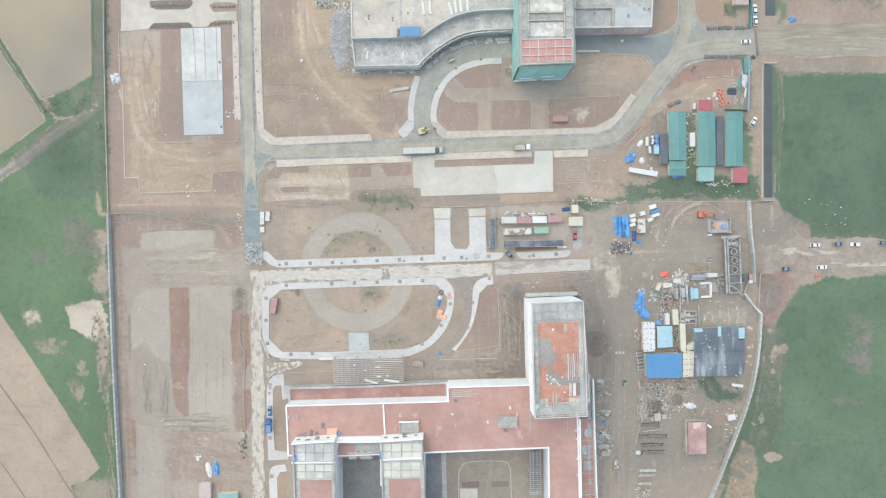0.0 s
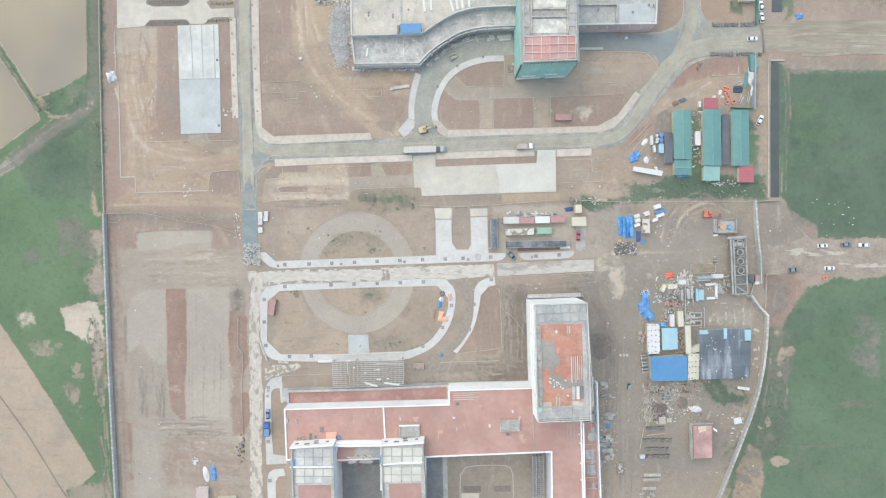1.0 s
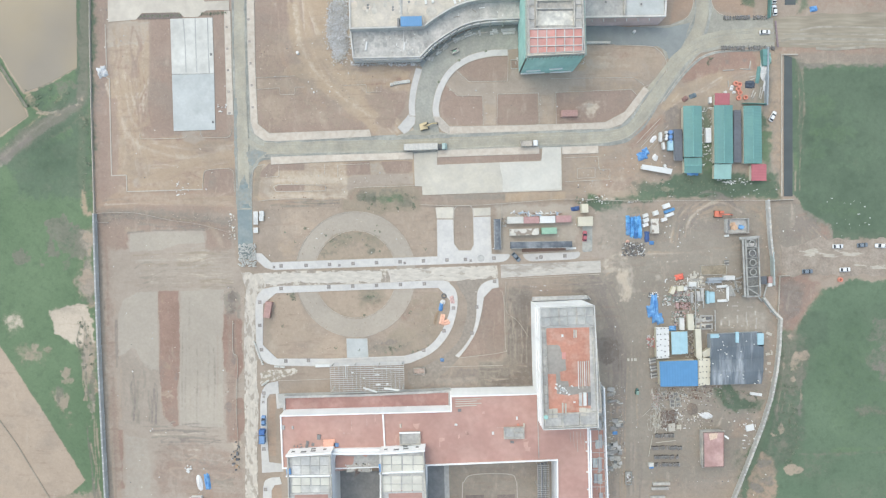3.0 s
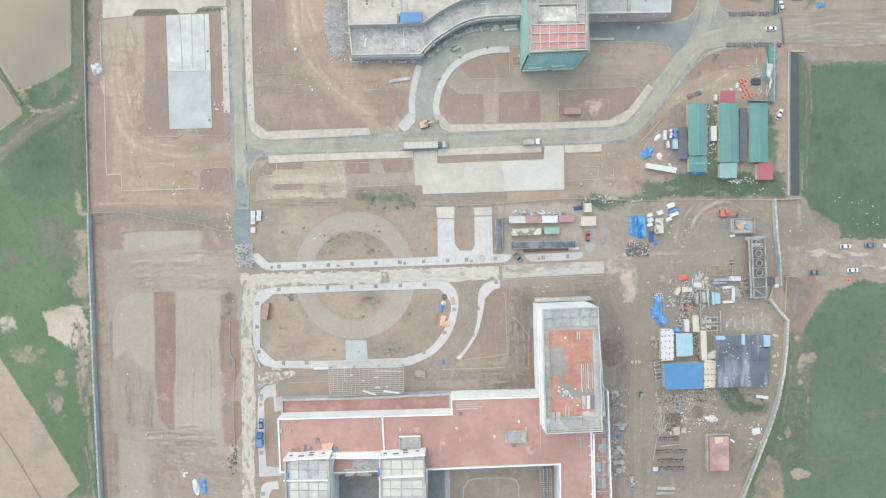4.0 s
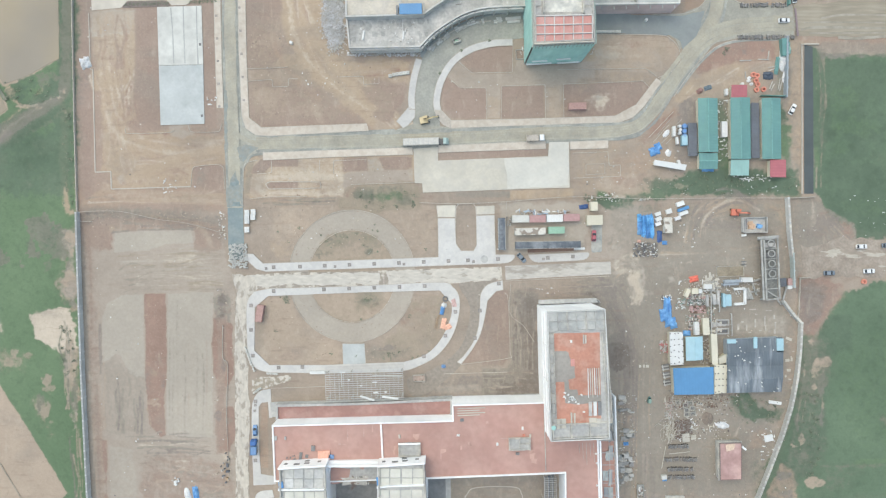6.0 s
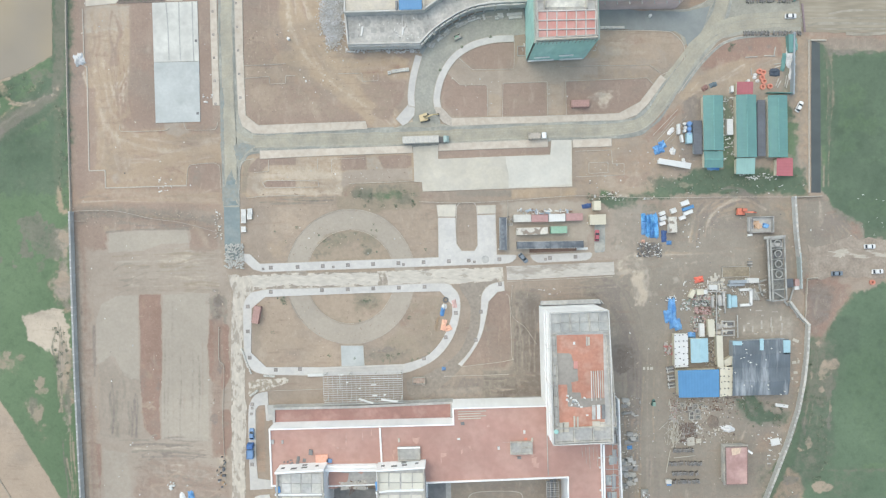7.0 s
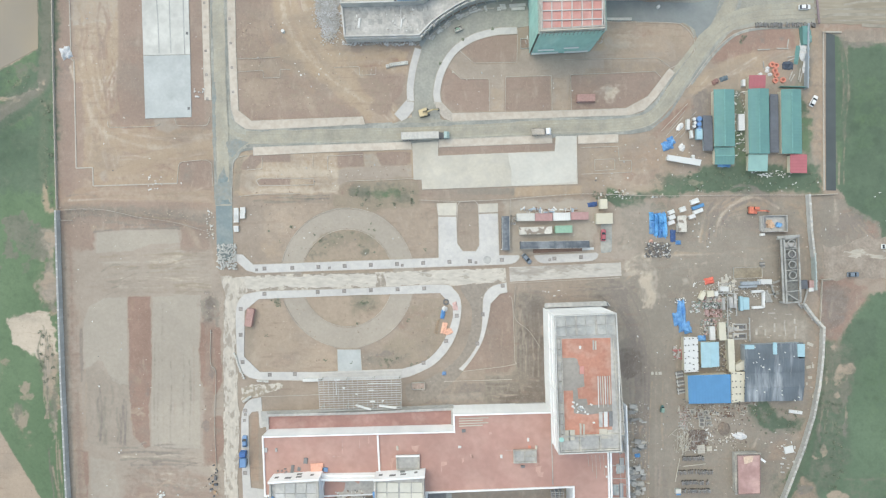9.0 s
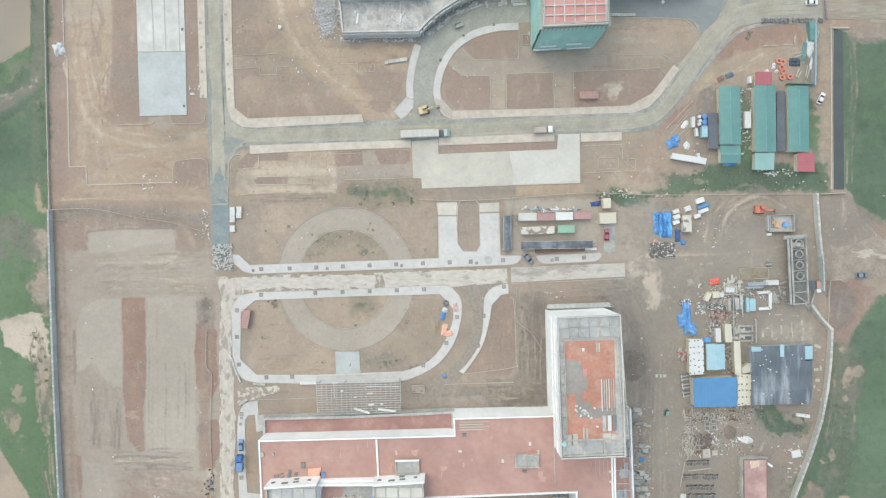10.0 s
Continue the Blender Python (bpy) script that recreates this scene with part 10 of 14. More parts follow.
def roof_slabs(parent, corners, z, mats, seed, gap=0.34, mid=0.6, columns=4, rows=2):
    """Cast slabs on a roof in pairs: four corners of the field, thin joints, a wide one in the middle."""
    rnd = random.Random(seed)
    a, b, c, d = [Vector(p) for p in corners]
    w, h = (b - a).length, (d - a).length
    cw, ch = (w - mid - gap * (columns - 2)) / columns, (h - gap * (rows - 1)) / rows
    for i in range(columns):
        x0 = i * cw + max(0, i - (i >= columns // 2)) * gap + (mid if i >= columns // 2 else 0)
        for j in range(rows):
            y0 = j * (ch + gap)
            e = [rnd.uniform(-0.05, 0.05) for _ in range(8)]
            quad = []
            for k, (sx, sy) in enumerate(((0, 0), (1, 0), (1, 1), (0, 1))):
                f, g2 = (x0 + sx * cw + e[2 * k]) / w, (y0 + sy * ch + e[2 * k + 1]) / h
                quad.append(tuple(a.lerp(b, f).lerp(d.lerp(c, f), g2)))
            part("roof_slab", prism(fillet(ccw(quad), 0.18, True, 2), z - 0.1, z + rnd.uniform(0.2, 0.3)), rnd.choice(mats), parent)


for corners, mats, seed in (([(-60.32, -85.25), (-46.08, -85.25), (-46.10, -92.30), (-60.35, -92.30)], (pale_panel, grey_panel), 1), ([(-60.36, -93.71), (-45.87, -93.71), (-45.89, -99.59), (-60.38, -99.59)], (cream_panel, pale_panel, cream_panel), 2), ([(-25.30, -85.02), (-8.96, -85.01), (-8.97, -91.83), (-25.32, -91.83)], (cream_panel,), 3), ([(-25.32, -93.00), (-9.44, -93.00), (-9.44, -99.12), (-25.33, -99.12)], (cream_panel, cream_panel, cream_two), 4)):
    roof_slabs(south, corners, B, mats, seed)
for run in ([(-62.73, -92.84), (-44.80, -92.60)], [(-26.17, -92.02), (-21.98, -91.43), (-8.48, -90.84)]):
    part("cross_wall", ribbon(run, 0.55, B, B + 0.9), white_paint, south)
for run in ([(-61.02, -99.96), (-45.38, -99.72)], [(-25.54, -99.49), (-8.73, -99.01)]):
    part("kerb_beam", ribbon(run, 0.6, B, B + 0.6), concrete_grey, south)
for x, y, w, d, m in ((-61.73, -91.11, 1.6, 2.2, tarp_blue), (-25.77, -89.69, 0.9, 3.0, tarp_blue)):
    part("folded_sheet", box(x, y, B, w, d, 0.6, 8), m, south)
# white screen walls on top of the blocks' north sides, with cut-outs
for pts in ([(-62.61, -84.67), (-44.85, -83.49)], [(-25.93, -83.73), (-8.17, -82.55)]):
    a0, b0 = Vector(pts[0]), Vector(pts[1])
    part("screen_wall", ribbon([tuple(a0), tuple(b0)], 0.7, P - 0.2, B + 1.6), white_paint, south)
    dn = (b0 - a0).normalized()
    nn = Vector((-dn.y, dn.x))
    for k, w, zz in ((0.12, 1.3, 1.2), (0.36, 2.2, 0.2), (0.55, 1.8, 3.0), (0.57, 2.0, 0.6), (0.82, 1.2, 1.6)):
        p = a0.lerp(b0, k) + nn * 0.37
        part("wall_opening", box(p.x, p.y, B - 1.6 - zz, w, 0.12, 1.5, math.degrees(math.atan2(dn.y, dn.x))), concrete_dark, south)
part("link_wall", ribbon([(-45.09, -84.41), (-26.18, -84.29)], 0.7, 8.0, P + 1.6), white_paint, south)
part("link_wall", ribbon([(-45.09, -85.16), (-26.18, -85.04)], 0.8, 8.0, P + 3.7), white_paint, south)
# dark drives in the courts
court_asphalt = mat("court_asphalt", (0.225, 0.23, 0.228), 0.9, 0.08, 0.12, 0.9, 0.08, tint=(0.255, 0.255, 0.25))
setting("court_drive", prism(ccw([(-46.31, -98.00), (-26.17, -98.00), (-25.24, -145.77), (-45.44, -145.77)]), -0.3, 0.12), court_asphalt, "dark asphalt drive in a deep court", "road")
setting("court_drive", prism(ccw([(-8.55, -94.96), (-0.75, -94.96), (0.76, -145.77), (-8.07, -145.77)]), -0.3, 0.12), court_asphalt, "dark asphalt drive beside the building", "road")
setting("court_walk", prism(ccw([(-0.75, -94.96), (1.26, -94.96), (2.53, -145.77), (0.51, -145.77)]), -0.3, 0.2), concrete_grey, "narrow grey concrete walk in the court", "pavement")
setting("court_kerb", ribbon(curve([(7.07, -145.77), (7.06, -107.63), (7.81, -102.56), (11.58, -99.52), (26.69, -99.27), (29.71, -102.06), (30.23, -107.63), (31.31, -145.77)], 6), 0.35, -0.2, 0.2), kerb, "pale rounded kerb in the courtyard", "kerb")
setting("court_slab", prism(ccw([(7.56, -111.44), (15.37, -111.44), (15.66, -145.77), (8.08, -145.77)]), -0.3, 0.1), slab_cream, "pale concrete square in the courtyard", "concrete slab")
for pts in ([(8.32, -108.39), (16.12, -108.14), (16.13, -110.93), (8.57, -110.93)], [(21.66, -108.14), (29.22, -107.89), (29.22, -110.68), (21.92, -110.68)]):
    setting("planting_bed", prism(ccw(pts), 0, 0.1), soil_dark, "bed of dark turned earth", "planting bed")
# scaffold lattice against the courtyard's east wall
lattice = thing("scaffold", 40.55, -105.10, 0, 0, "steel scaffold frame along the courtyard wall", "scaffold")
x0, y0 = [(37.73, -92.95)][0]
for k in range(22):
    part("crossbar", add_bar(bmesh.new(), (x0, y0 - k * 0.86, 7), (x0 + 4.6, y0 - k * 0.86, 7), 0.15), (steel, concrete_grey)[k % 2], lattice)
for k in range(3):
    part("scaffold_plank", box(x0 + 0.9 + k * 1.5, y0 - 9, 5.0 - k, 1.1, 18, 0.12), (concrete_dark, slate_dark, concrete_dark)[k], lattice)
for k in range(4):
    part("rail", add_bar(bmesh.new(), (x0 + k * 1.53, y0, 7.05), (x0 + k * 1.53 + 0.3, y0 - 18, 7.05), 0.16), steel, lattice)
    for q in (0, -9, -18):
        part("post", add_bar(bmesh.new(), (x0 + k * 1.53, y0 + q, 0), (x0 + k * 1.53, y0 + q, 7), 0.14), steel, lattice)
# things on the podium roof
def roof_hatch(x, y, w, d, label, bays):
    h = thing("roof_hatch", x, y, P, 1.5, label, "roof hatch")
    local("curb", ribbon([(-w / 2, -d / 2), (w / 2, -d / 2), (w / 2, d / 2), (-w / 2, d / 2)], 0.4, 0, 1.4, True), concrete, h)
    local("deck", box(0, 0, 0, w - 0.3, d - 0.3, 0.8), concrete_grey, h)
    for k in range(1, bays):
        local("beam", box(-w / 2 + w * k / bays, 0, 0.5, 0.3, d, 0.85), concrete, h)
    return h


h1 = roof_hatch(-14.40, -79.80, 8.0, 4.6, "grey concrete roof hatch with a pale rim", 1)
local("coping", box(0, 2.4, 1.2, 8.4, 0.5, 0.5), white_paint, h1)
h2 = roof_hatch(27.37, -77.62, 7.8, 4.2, "grey concrete roof hatch in bays", 2)
local("beam", box(1.9, 0, 0.5, 3.7, 0.3, 0.8), concrete, h2)
for k in range(4):
    x, y = [(3.84, -64.37)][0]
    tagged(part("timber_batten", ribbon([(x, y - k * 0.9), (x + 10.5 - (k % 2) * 2.0, y - k * 0.9 + 0.35)], 0.35, P, P + 0.2), slab_cream), "long pale batten lying on the red roof", "batten", "battens on the roof")
for k in range(7):
    x, y = [(49.93, -77.38)][0]
    tagged(part("steel_batten", ribbon([(x + k * 1.4, y), (x + k * 1.4 + 0.4, y - 4 - (k * 37 % 5) * 1.1)], 0.16, P, P + 0.15), kerb), "thin pale bar lying on the red roof", "batten", "battens on the roof")

pod = random.Random(21)
for (x, y), w, d, m, lab in (((4.08, -74.49), 1.1, 0.7, white_metal, "white crate on the red roof"), ((18.97, -77.87), 0.8, 1.1, white_metal, "white crate on the red roof"), ((28.56, -71.84), 0.7, 1.2, white_metal, "white crate on the red roof"), ((29.04, -74.49), 1.0, 0.8, orange, "red crate on the red roof"), ((26.66, -81.49), 1.4, 0.9, concrete_dark, "dark hatch in the red roof"), ((-18.23, -74.97), 0.7, 1.4, slab_cream, "pale crate on the red roof"), ((5.52, -68.70), 1.4, 1.0, concrete_dark, "dark hatch in the red roof"), ((-65.51, -75.69), 1.2, 1.6, concrete_grey, "grey plinth on the red roof"), ((-61.67, -75.69), 0.7, 1.2, concrete_grey, "grey plinth on the red roof"), ((-51.13, -79.55), 1.4, 2.0, concrete_dark, "dark board stack on the red roof"), ((-44.18, -82.69), 2.0, 1.4, plastic_blue, "blue sheet folded on the red roof"), ((56.43, -81.49), 0.6, 0.6, white_metal, "white bag on the red roof"), ((56.68, -85.11), 0.6, 0.6, white_metal, "white bag on the red roof"), ((56.95, -93.57), 0.6, 0.6, white_metal, "white bag on the red roof"), ((57.22, -100.58), 0.6, 0.6, white_metal, "white bag on the red roof"), ((31.44, -74.73), 0.7, 1.4, slab_cream, "pale crate on the red roof")):
    tagged(part("crate" if "crate" in lab else lab.split()[1], box(x, y, P, w, d, 0.5, pod.uniform(-8, 8)), m), lab, "roof object")
scuff = mat("scuffed_screed", (0.49, 0.32, 0.265), 0.9, 0.06, 0.1, 0.8, 0.1)
for k in range(16):
    x, y = pod.uniform(-62, 58), pod.uniform(-86, -74)
    part("roof_scuff", prism(ragged([(x, y), (x + pod.uniform(0.6, 3), y + 0.2), (x + pod.uniform(0.6, 2.5), y - pod.uniform(0.5, 2.5)), (x + 0.2, y - pod.uniform(0.5, 2))], 0.5, 0.3, 120 + k), P - 0.05, P + 0.02), scuff, south)

# steel canopy frame in front
white_steel = mat("primed_steel", (0.52, 0.54, 0.53), 0.5, 0.05, 0.06, bump=0.05)
canopy = thing("canopy_frame", -33.13, -57.59, 0, 0, "galvanised steel grid of an unfinished entrance canopy", "canopy")
CZ = 5.0
ca, cb, cc2, cd = Vector((-48.00, -51.56)), Vector((-17.47, -50.82)), Vector((-47.55, -63.67)), Vector((-17.24, -62.68))
for k in range(18):
    p, q = ca.lerp(cb, k / 17), cc2.lerp(cd, k / 17)
    part("rafter", add_bar(bmesh.new(), (*p, CZ), (*q, CZ), 0.13, 0.22), steel, canopy)
for k in range(15):
    p, q = ca.lerp(cc2, k / 14), cb.lerp(cd, k / 14)
    part("purlin", add_bar(bmesh.new(), (*p, CZ + 0.18), (*q, CZ + 0.18), 0.15, 0.12), white_steel, canopy)
for s in (0.02, 0.33, 0.66, 0.98):
    for t in (0.08, 0.92):
        p = ca.lerp(cb, s).lerp(cc2.lerp(cd, s), t)
        part("column", box(p.x, p.y, 0, 0.4, 0.4, CZ), concrete, canopy)
for a1, b1 in (((-34.16, -61.30), (-28.51, -63.03)), ((-25.56, -61.55), (-19.17, -62.29))):
    tagged(part("steel_beam", add_bar(bmesh.new(), (*a1, CZ + 0.5), (*b1, CZ + 0.5), 0.7, 0.4), white_metal), "loose white steel beam resting on the canopy", "beam")
for k, (x, y) in enumerate(((-38.58, -55.04), (-28.42, -55.94), (-33.84, -57.30), (-41.06, -52.10), (-24.14, -59.78), (-27.98, -60.01))):
    part("loose_panel", box(x, y, CZ + 0.3, 2.0 if k % 2 else 0.9, 0.5, 0.12, 2), white_metal, canopy)
part("tie_rod", add_bar(bmesh.new(), (-29.55, -53.45, CZ + 0.4), (-17.81, -53.44, CZ + 0.4), 0.3), white_steel, canopy)
part("tie_rod", add_bar(bmesh.new(), (-41.51, -51.42, CZ + 0.4), (-41.30, -57.76, CZ + 0.4), 0.25), white_steel, canopy)
for k in range(4):
    part("canopy_step", ribbon(offset([(-48.67, -50.54), (-17.56, -49.28)], -0.6 * k, False), 0.55, 0, 0.55 - k * 0.1), paver, canopy)

# -- the northern building: curved wings, upper roof and netted tower --
north = thing("hospital_building", 3.98, 95.06, 0, 0, "unfinished raw concrete building with curved wings and a netted tower", "building")
front_low = [(-39.26, 85.67), (-38.07, 73.86), (-10.42, 74.34)] + curve([(-10.42, 74.34), (-5.81, 79.16), (0.25, 83.50), (7.52, 87.36), (16.00, 89.28), (31.74, 90.01)], 5)[1:] + [(31.68, 121.48), (-40.37, 121.48)]
terrace_screed = mat("terrace_screed", (0.40, 0.395, 0.37), 0.9, 0.12, 0.18, 0.9, 0.12, tint=(0.48, 0.465, 0.43), cover=(0.42, 0.62))
parapet_pale = mat("pale_parapet", (0.56, 0.555, 0.53), 0.9, 0.08, 0.10, 1.0, 0.1, tint=(0.50, 0.49, 0.46))
block(north, front_low, 0, 6.0, parapet_pale, terrace_screed, 0.7, 0.6, parapet_pale)
HU = 9.2  # upper roof
front_high = [(-39.20, 120.19), (-38.83, 84.76), (-20.12, 85.24), (-8.85, 85.72)] + curve([(-8.85, 85.72), (-4.54, 88.81), (2.65, 93.10), (9.84, 95.71), (18.22, 96.66), (31.39, 97.14)], 5)[1:] + [(31.34, 120.19)]
block(north, front_high, 5.5, HU, concrete_grey, concrete, 0.6, 0.5, parapet_pale)
part("roof_joint", ribbon([(-18.01, 85.68), (-18.44, 120.47)], 0.5, HU, HU + 0.4), concrete_grey, north)
screed = mat("stained_screed", (0.545, 0.50, 0.42), 0.9, 0.09, 0.16, 1.2, 0.15, tint=(0.45, 0.415, 0.36))
part("roof_screed", prism(ccw([(-38.43, 85.68), (-18.97, 86.15), (-19.41, 119.99), (-38.83, 119.99)]), HU, HU + 0.06), screed, north)
part("roof_screed", prism(ccw([(-17.28, 86.63), (-9.35, 87.11), (1.45, 93.56), (8.66, 96.65), (12.96, 119.99), (-17.49, 119.99)]), HU, HU + 0.05), screed, north)
rs = random.Random(4)
for x, y in ((-31.43, 94.47), (-31.43, 93.28), (-21.35, 93.52), (-21.36, 92.56), (-14.87, 95.67), (-28.77, 102.82), (-28.77, 104.01)):
    part("roof_opening", prism(arc_pts(x, y, 0.5, 10), HU + 0.06, HU + 0.13), concrete_dark, north)
stain_grey = mat("screed_stain", (0.475, 0.45, 0.395), 0.9, 0.10, 0.2, 0.9, 0.3, tint=(0.42, 0.405, 0.365))
stain_warm = mat("screed_mud", (0.53, 0.47, 0.39), 0.9, 0.10, 0.15, 0.9, 0.3, tint=(0.49, 0.44, 0.37))
for k in range(44):
    x, y = rs.uniform(-39, -4), rs.uniform(91, 112)
    rad, lean = rs.uniform(0.5, 1.9), rs.uniform(0.4, 1.0)
    part("roof_stain", prism(ragged([(x + (u - x) * lean, v) for u, v in arc_pts(x, y, rad, 12)], 0.4, rad * 0.5, k), HU + 0.06, HU + 0.085 + 0.001 * k), stain_warm if k % 3 == 0 else stain_grey, north)
terrace_damp = mat("damp_terrace_screed", (0.345, 0.345, 0.325), 0.9, 0.12, 0.18, 0.9, 0.12, tint=(0.40, 0.395, 0.37))
terrace_pale = mat("pale_terrace_screed", (0.51, 0.495, 0.455), 0.9, 0.12, 0.18, 0.9, 0.12, tint=(0.45, 0.44, 0.41))
for k in range(46):
    x, y = rs.uniform(-37, -4), rs.uniform(77, 87)
    if k % 3 == 0:
        x, y = rs.uniform(-4, 28), rs.uniform(91, 96)
    rad, lean = rs.uniform(0.35, 1.5), rs.uniform(0.5, 1.0)
    part("roof_stain", prism(ragged([(x + (u - x) * lean, v) for u, v in arc_pts(x, y, rad, 12)], 0.4, rad * 0.5, 60 + k), 5.95, 6.02 + 0.001 * k), (terrace_damp, terrace_pale)[k % 3 == 0], north)
for x, y, w, d, m in ((-28.02, 79.44, 2.2, 2.0, terrace_damp), (-24.87, 79.66, 1.8, 1.8, terrace_damp), (-14.29, 76.29, 3.4, 2.6, terrace_damp), (-15.42, 77.41, 2.8, 1.6, terrace_pale)):
    part("roof_pad", prism(ragged(ccw([(x - w / 2, y - d / 2), (x + w / 2, y - d / 2), (x + w / 2, y + d / 2), (x - w / 2, y + d / 2)]), 0.5, 0.12, int(w * 10)), 5.95, 6.1 + 0.01 * w), m, north)
part("sheet_roll", box(-32.52, 78.99, 6.0, 0.7, 3.6, 0.5, -8), white_metal, north)
part("sheet_roll", box(-16.99, 78.98, 6.0, 0.5, 3.0, 0.4, -4), white_metal, north)
part("sheet_roll", box(-16.09, 80.99, 6.0, 0.5, 1.8, 0.4, -12), parapet_pale, north)
part("roof_joint", ribbon([(-17.20, 85.43), (-17.46, 74.82)], 0.35, 5.9, 6.15), parapet_pale, north)
east = [(55.54, 89.16), (88.57, 89.64), (89.82, 120.02), (55.42, 120.02)]
pink_wall = mat("pink_render", (0.56, 0.44, 0.42), 0.9, 0.08, 0.12, 0.6, 0.1, tint=(0.50, 0.39, 0.36))
block(north, east, 0, 9.0, pink_wall, concrete_grey, 0.8, 0.7, parapet_pale)
part("inner_parapet", ribbon([(55.46, 97.41), (71.96, 97.65), (71.75, 90.28)], 0.5, 9, 10.2), concrete, north)
for x, y in ((64.33, 95.64), (78.73, 94.69), (87.36, 97.31), (85.44, 97.55)):
    part("roof_opening", box(x, y, 9.0, 1.3, 1.5, 0.35), concrete_grey, north)
    part("roof_opening", box(x, y, 9.3, 0.7, 0.9, 0.1), concrete_dark, north)
part("roof_screed", prism(ccw([(72.96, 98.03), (87.83, 98.50), (87.88, 90.87), (72.76, 90.40)]), 9, 9.1), slab_grey, north)
part("roof_screed", prism(ccw([(56.64, 98.98), (72.23, 99.46), (72.14, 118.02), (56.56, 118.02)]), 9, 9.1), concrete, north)
for k in range(7):
    p = Vector((59.07, 89.20)).lerp(Vector((86.93, 89.68)), k / 6)
    part("bracket", add_bar(bmesh.new(), (p.x, p.y, 8.2), (p.x + 0.3, p.y - 1.0, 7.8), 0.25), parapet_pale, north)
NT = 24.0
ntower = [(30.23, 113.34), (31.01, 69.58), (52.95, 70.71), (51.21, 113.34)]
part("tower_wall", prism(ccw(ntower), 0, NT - 0.6), concrete_grey, north)
part("tower_roof", prism(offset(ccw(ntower), 0.2), NT - 0.6, NT - 0.4), concrete, north)
parapet(offset(ccw(ntower), 0.3), 0.5, NT - 0.6, NT + 0.5, concrete, north)


def net_sheet(a, b, z0, z1, seed):
    """Debris netting that hangs in shallow folds down a facade from a to b."""
    bm = bmesh.new()
    a, b = Vector(a), Vector(b)
    d = (b - a)
    n = Vector((d.y, -d.x)).normalized()
    nu, nv = max(4, int(d.length / 0.8)), 16
    sheets = []
    for back in (0.0, 0.05):
        grid = []
        for j in range(nv + 1):
            row = []
            for i in range(nu + 1):
                s, z = i / nu, z0 + (z1 - z0) * j / nv
                w = 0.5 - back + 0.06 * noise.noise(Vector((s * d.length * 0.35, z * 0.25, seed))) + 0.05 * math.sin(s * d.length * 1.7 + seed)
                p = a + d * s + n * w
                row.append(bm.verts.new((p.x, p.y, z)))
            grid.append(row)
        for j in range(nv):
            for i in range(nu):
                bm.faces.new((grid[j][i], grid[j][i + 1], grid[j + 1][i + 1], grid[j + 1][i]))
        sheets.append(grid)
    for j in range(nv):
        for i in (0, nu):
            bm.faces.new((sheets[0][j][i], sheets[0][j + 1][i], sheets[1][j + 1][i], sheets[1][j][i]))
    for i in range(nu):
        for j in (0, nv):
            bm.faces.new((sheets[0][j][i], sheets[0][j][i + 1], sheets[1][j][i + 1], sheets[1][j][i]))
    return bm


sw, se, ne, nw = Vector(ntower[1]), Vector(ntower[2]), Vector(ntower[3]), Vector(ntower[0])
part("net", net_sheet(nw, sw, 0.3, NT - 1.0, 2.0), net_green, north, "green debris netting in shallow folds")
part("net", net_sheet(sw, se, 0.3, NT - 1.0, 5.0), net_green, north, "green debris netting in shallow folds")
part("net", net_sheet(se, ne, 0.3, NT - 1.0, 8.0), net_green, north, "green debris netting in shallow folds")
part("scaffold_deck", ribbon([tuple(nw), tuple(sw), tuple(se), tuple(ne)], 1.3, NT - 1.25, NT - 1.1), mat("deck_board", (0.36, 0.40, 0.36), 0.9), north)
for k in range(16):
    p = sw.lerp(se, (k + 0.5) / 16)
    part("scaffold_pole", add_bar(bmesh.new(), (p.x, p.y - 0.6, NT - 3.5), (p.x, p.y - 0.6, NT + 0.3), 0.1), rust, north)
for k, (z, s0, s1) in enumerate(((6.5, 0.08, 0.35), (7.5, 0.5, 0.75), (3.0, 0.0, 0.45), (2.6, 0.55, 0.95))):
    p, q = sw.lerp(se, s0), sw.lerp(se, s1)
    part("scaffold_plank", add_bar(bmesh.new(), (p.x, p.y - 1.0, z), (q.x, q.y - 1.0, z), 0.6, 0.12), white_metal, north)
# roof grid in pink on the tower
ua, ub, uc = Vector((31.37, 79.54)), Vector((51.68, 79.99)), Vector((31.39, 69.89))
cells(north, tuple(ua), tuple(ub), tuple(uc), 6, 3, NT - 0.2, 0.3, 0.6, roof_pink, beam_mat=parapet_pale)
part("beam_edge", ribbon([(30.90, 69.58), (52.32, 70.48)], 0.35, NT - 0.4, NT + 0.7), slab_cream, north)
part("roof_curb", ribbon([(34.37, 80.61), (33.85, 111.11)], 0.5, NT - 0.4, NT + 0.6), concrete, north)
part("roof_curb", ribbon([(48.62, 80.61), (47.83, 111.11)], 0.5, NT - 0.4, NT + 0.6), concrete, north)
part("roof_curb", ribbon([(34.36, 87.12), (48.37, 87.35)], 0.5, NT - 0.4, NT + 0.55), concrete, north)
part("roof_curb", ribbon([(34.35, 90.26), (48.36, 90.49)], 0.5, NT - 0.4, NT + 0.55), concrete, north)
tower_slab = mat("stained_slab", (0.60, 0.585, 0.52), 0.9, 0.12, 0.2, 1.6, 0.25, tint=(0.43, 0.425, 0.385))
part("roof_bay", prism(ccw([(34.82, 81.06), (48.16, 81.28), (47.92, 86.67), (34.81, 86.45)]), NT - 0.4, NT - 0.3), tower_slab, north)
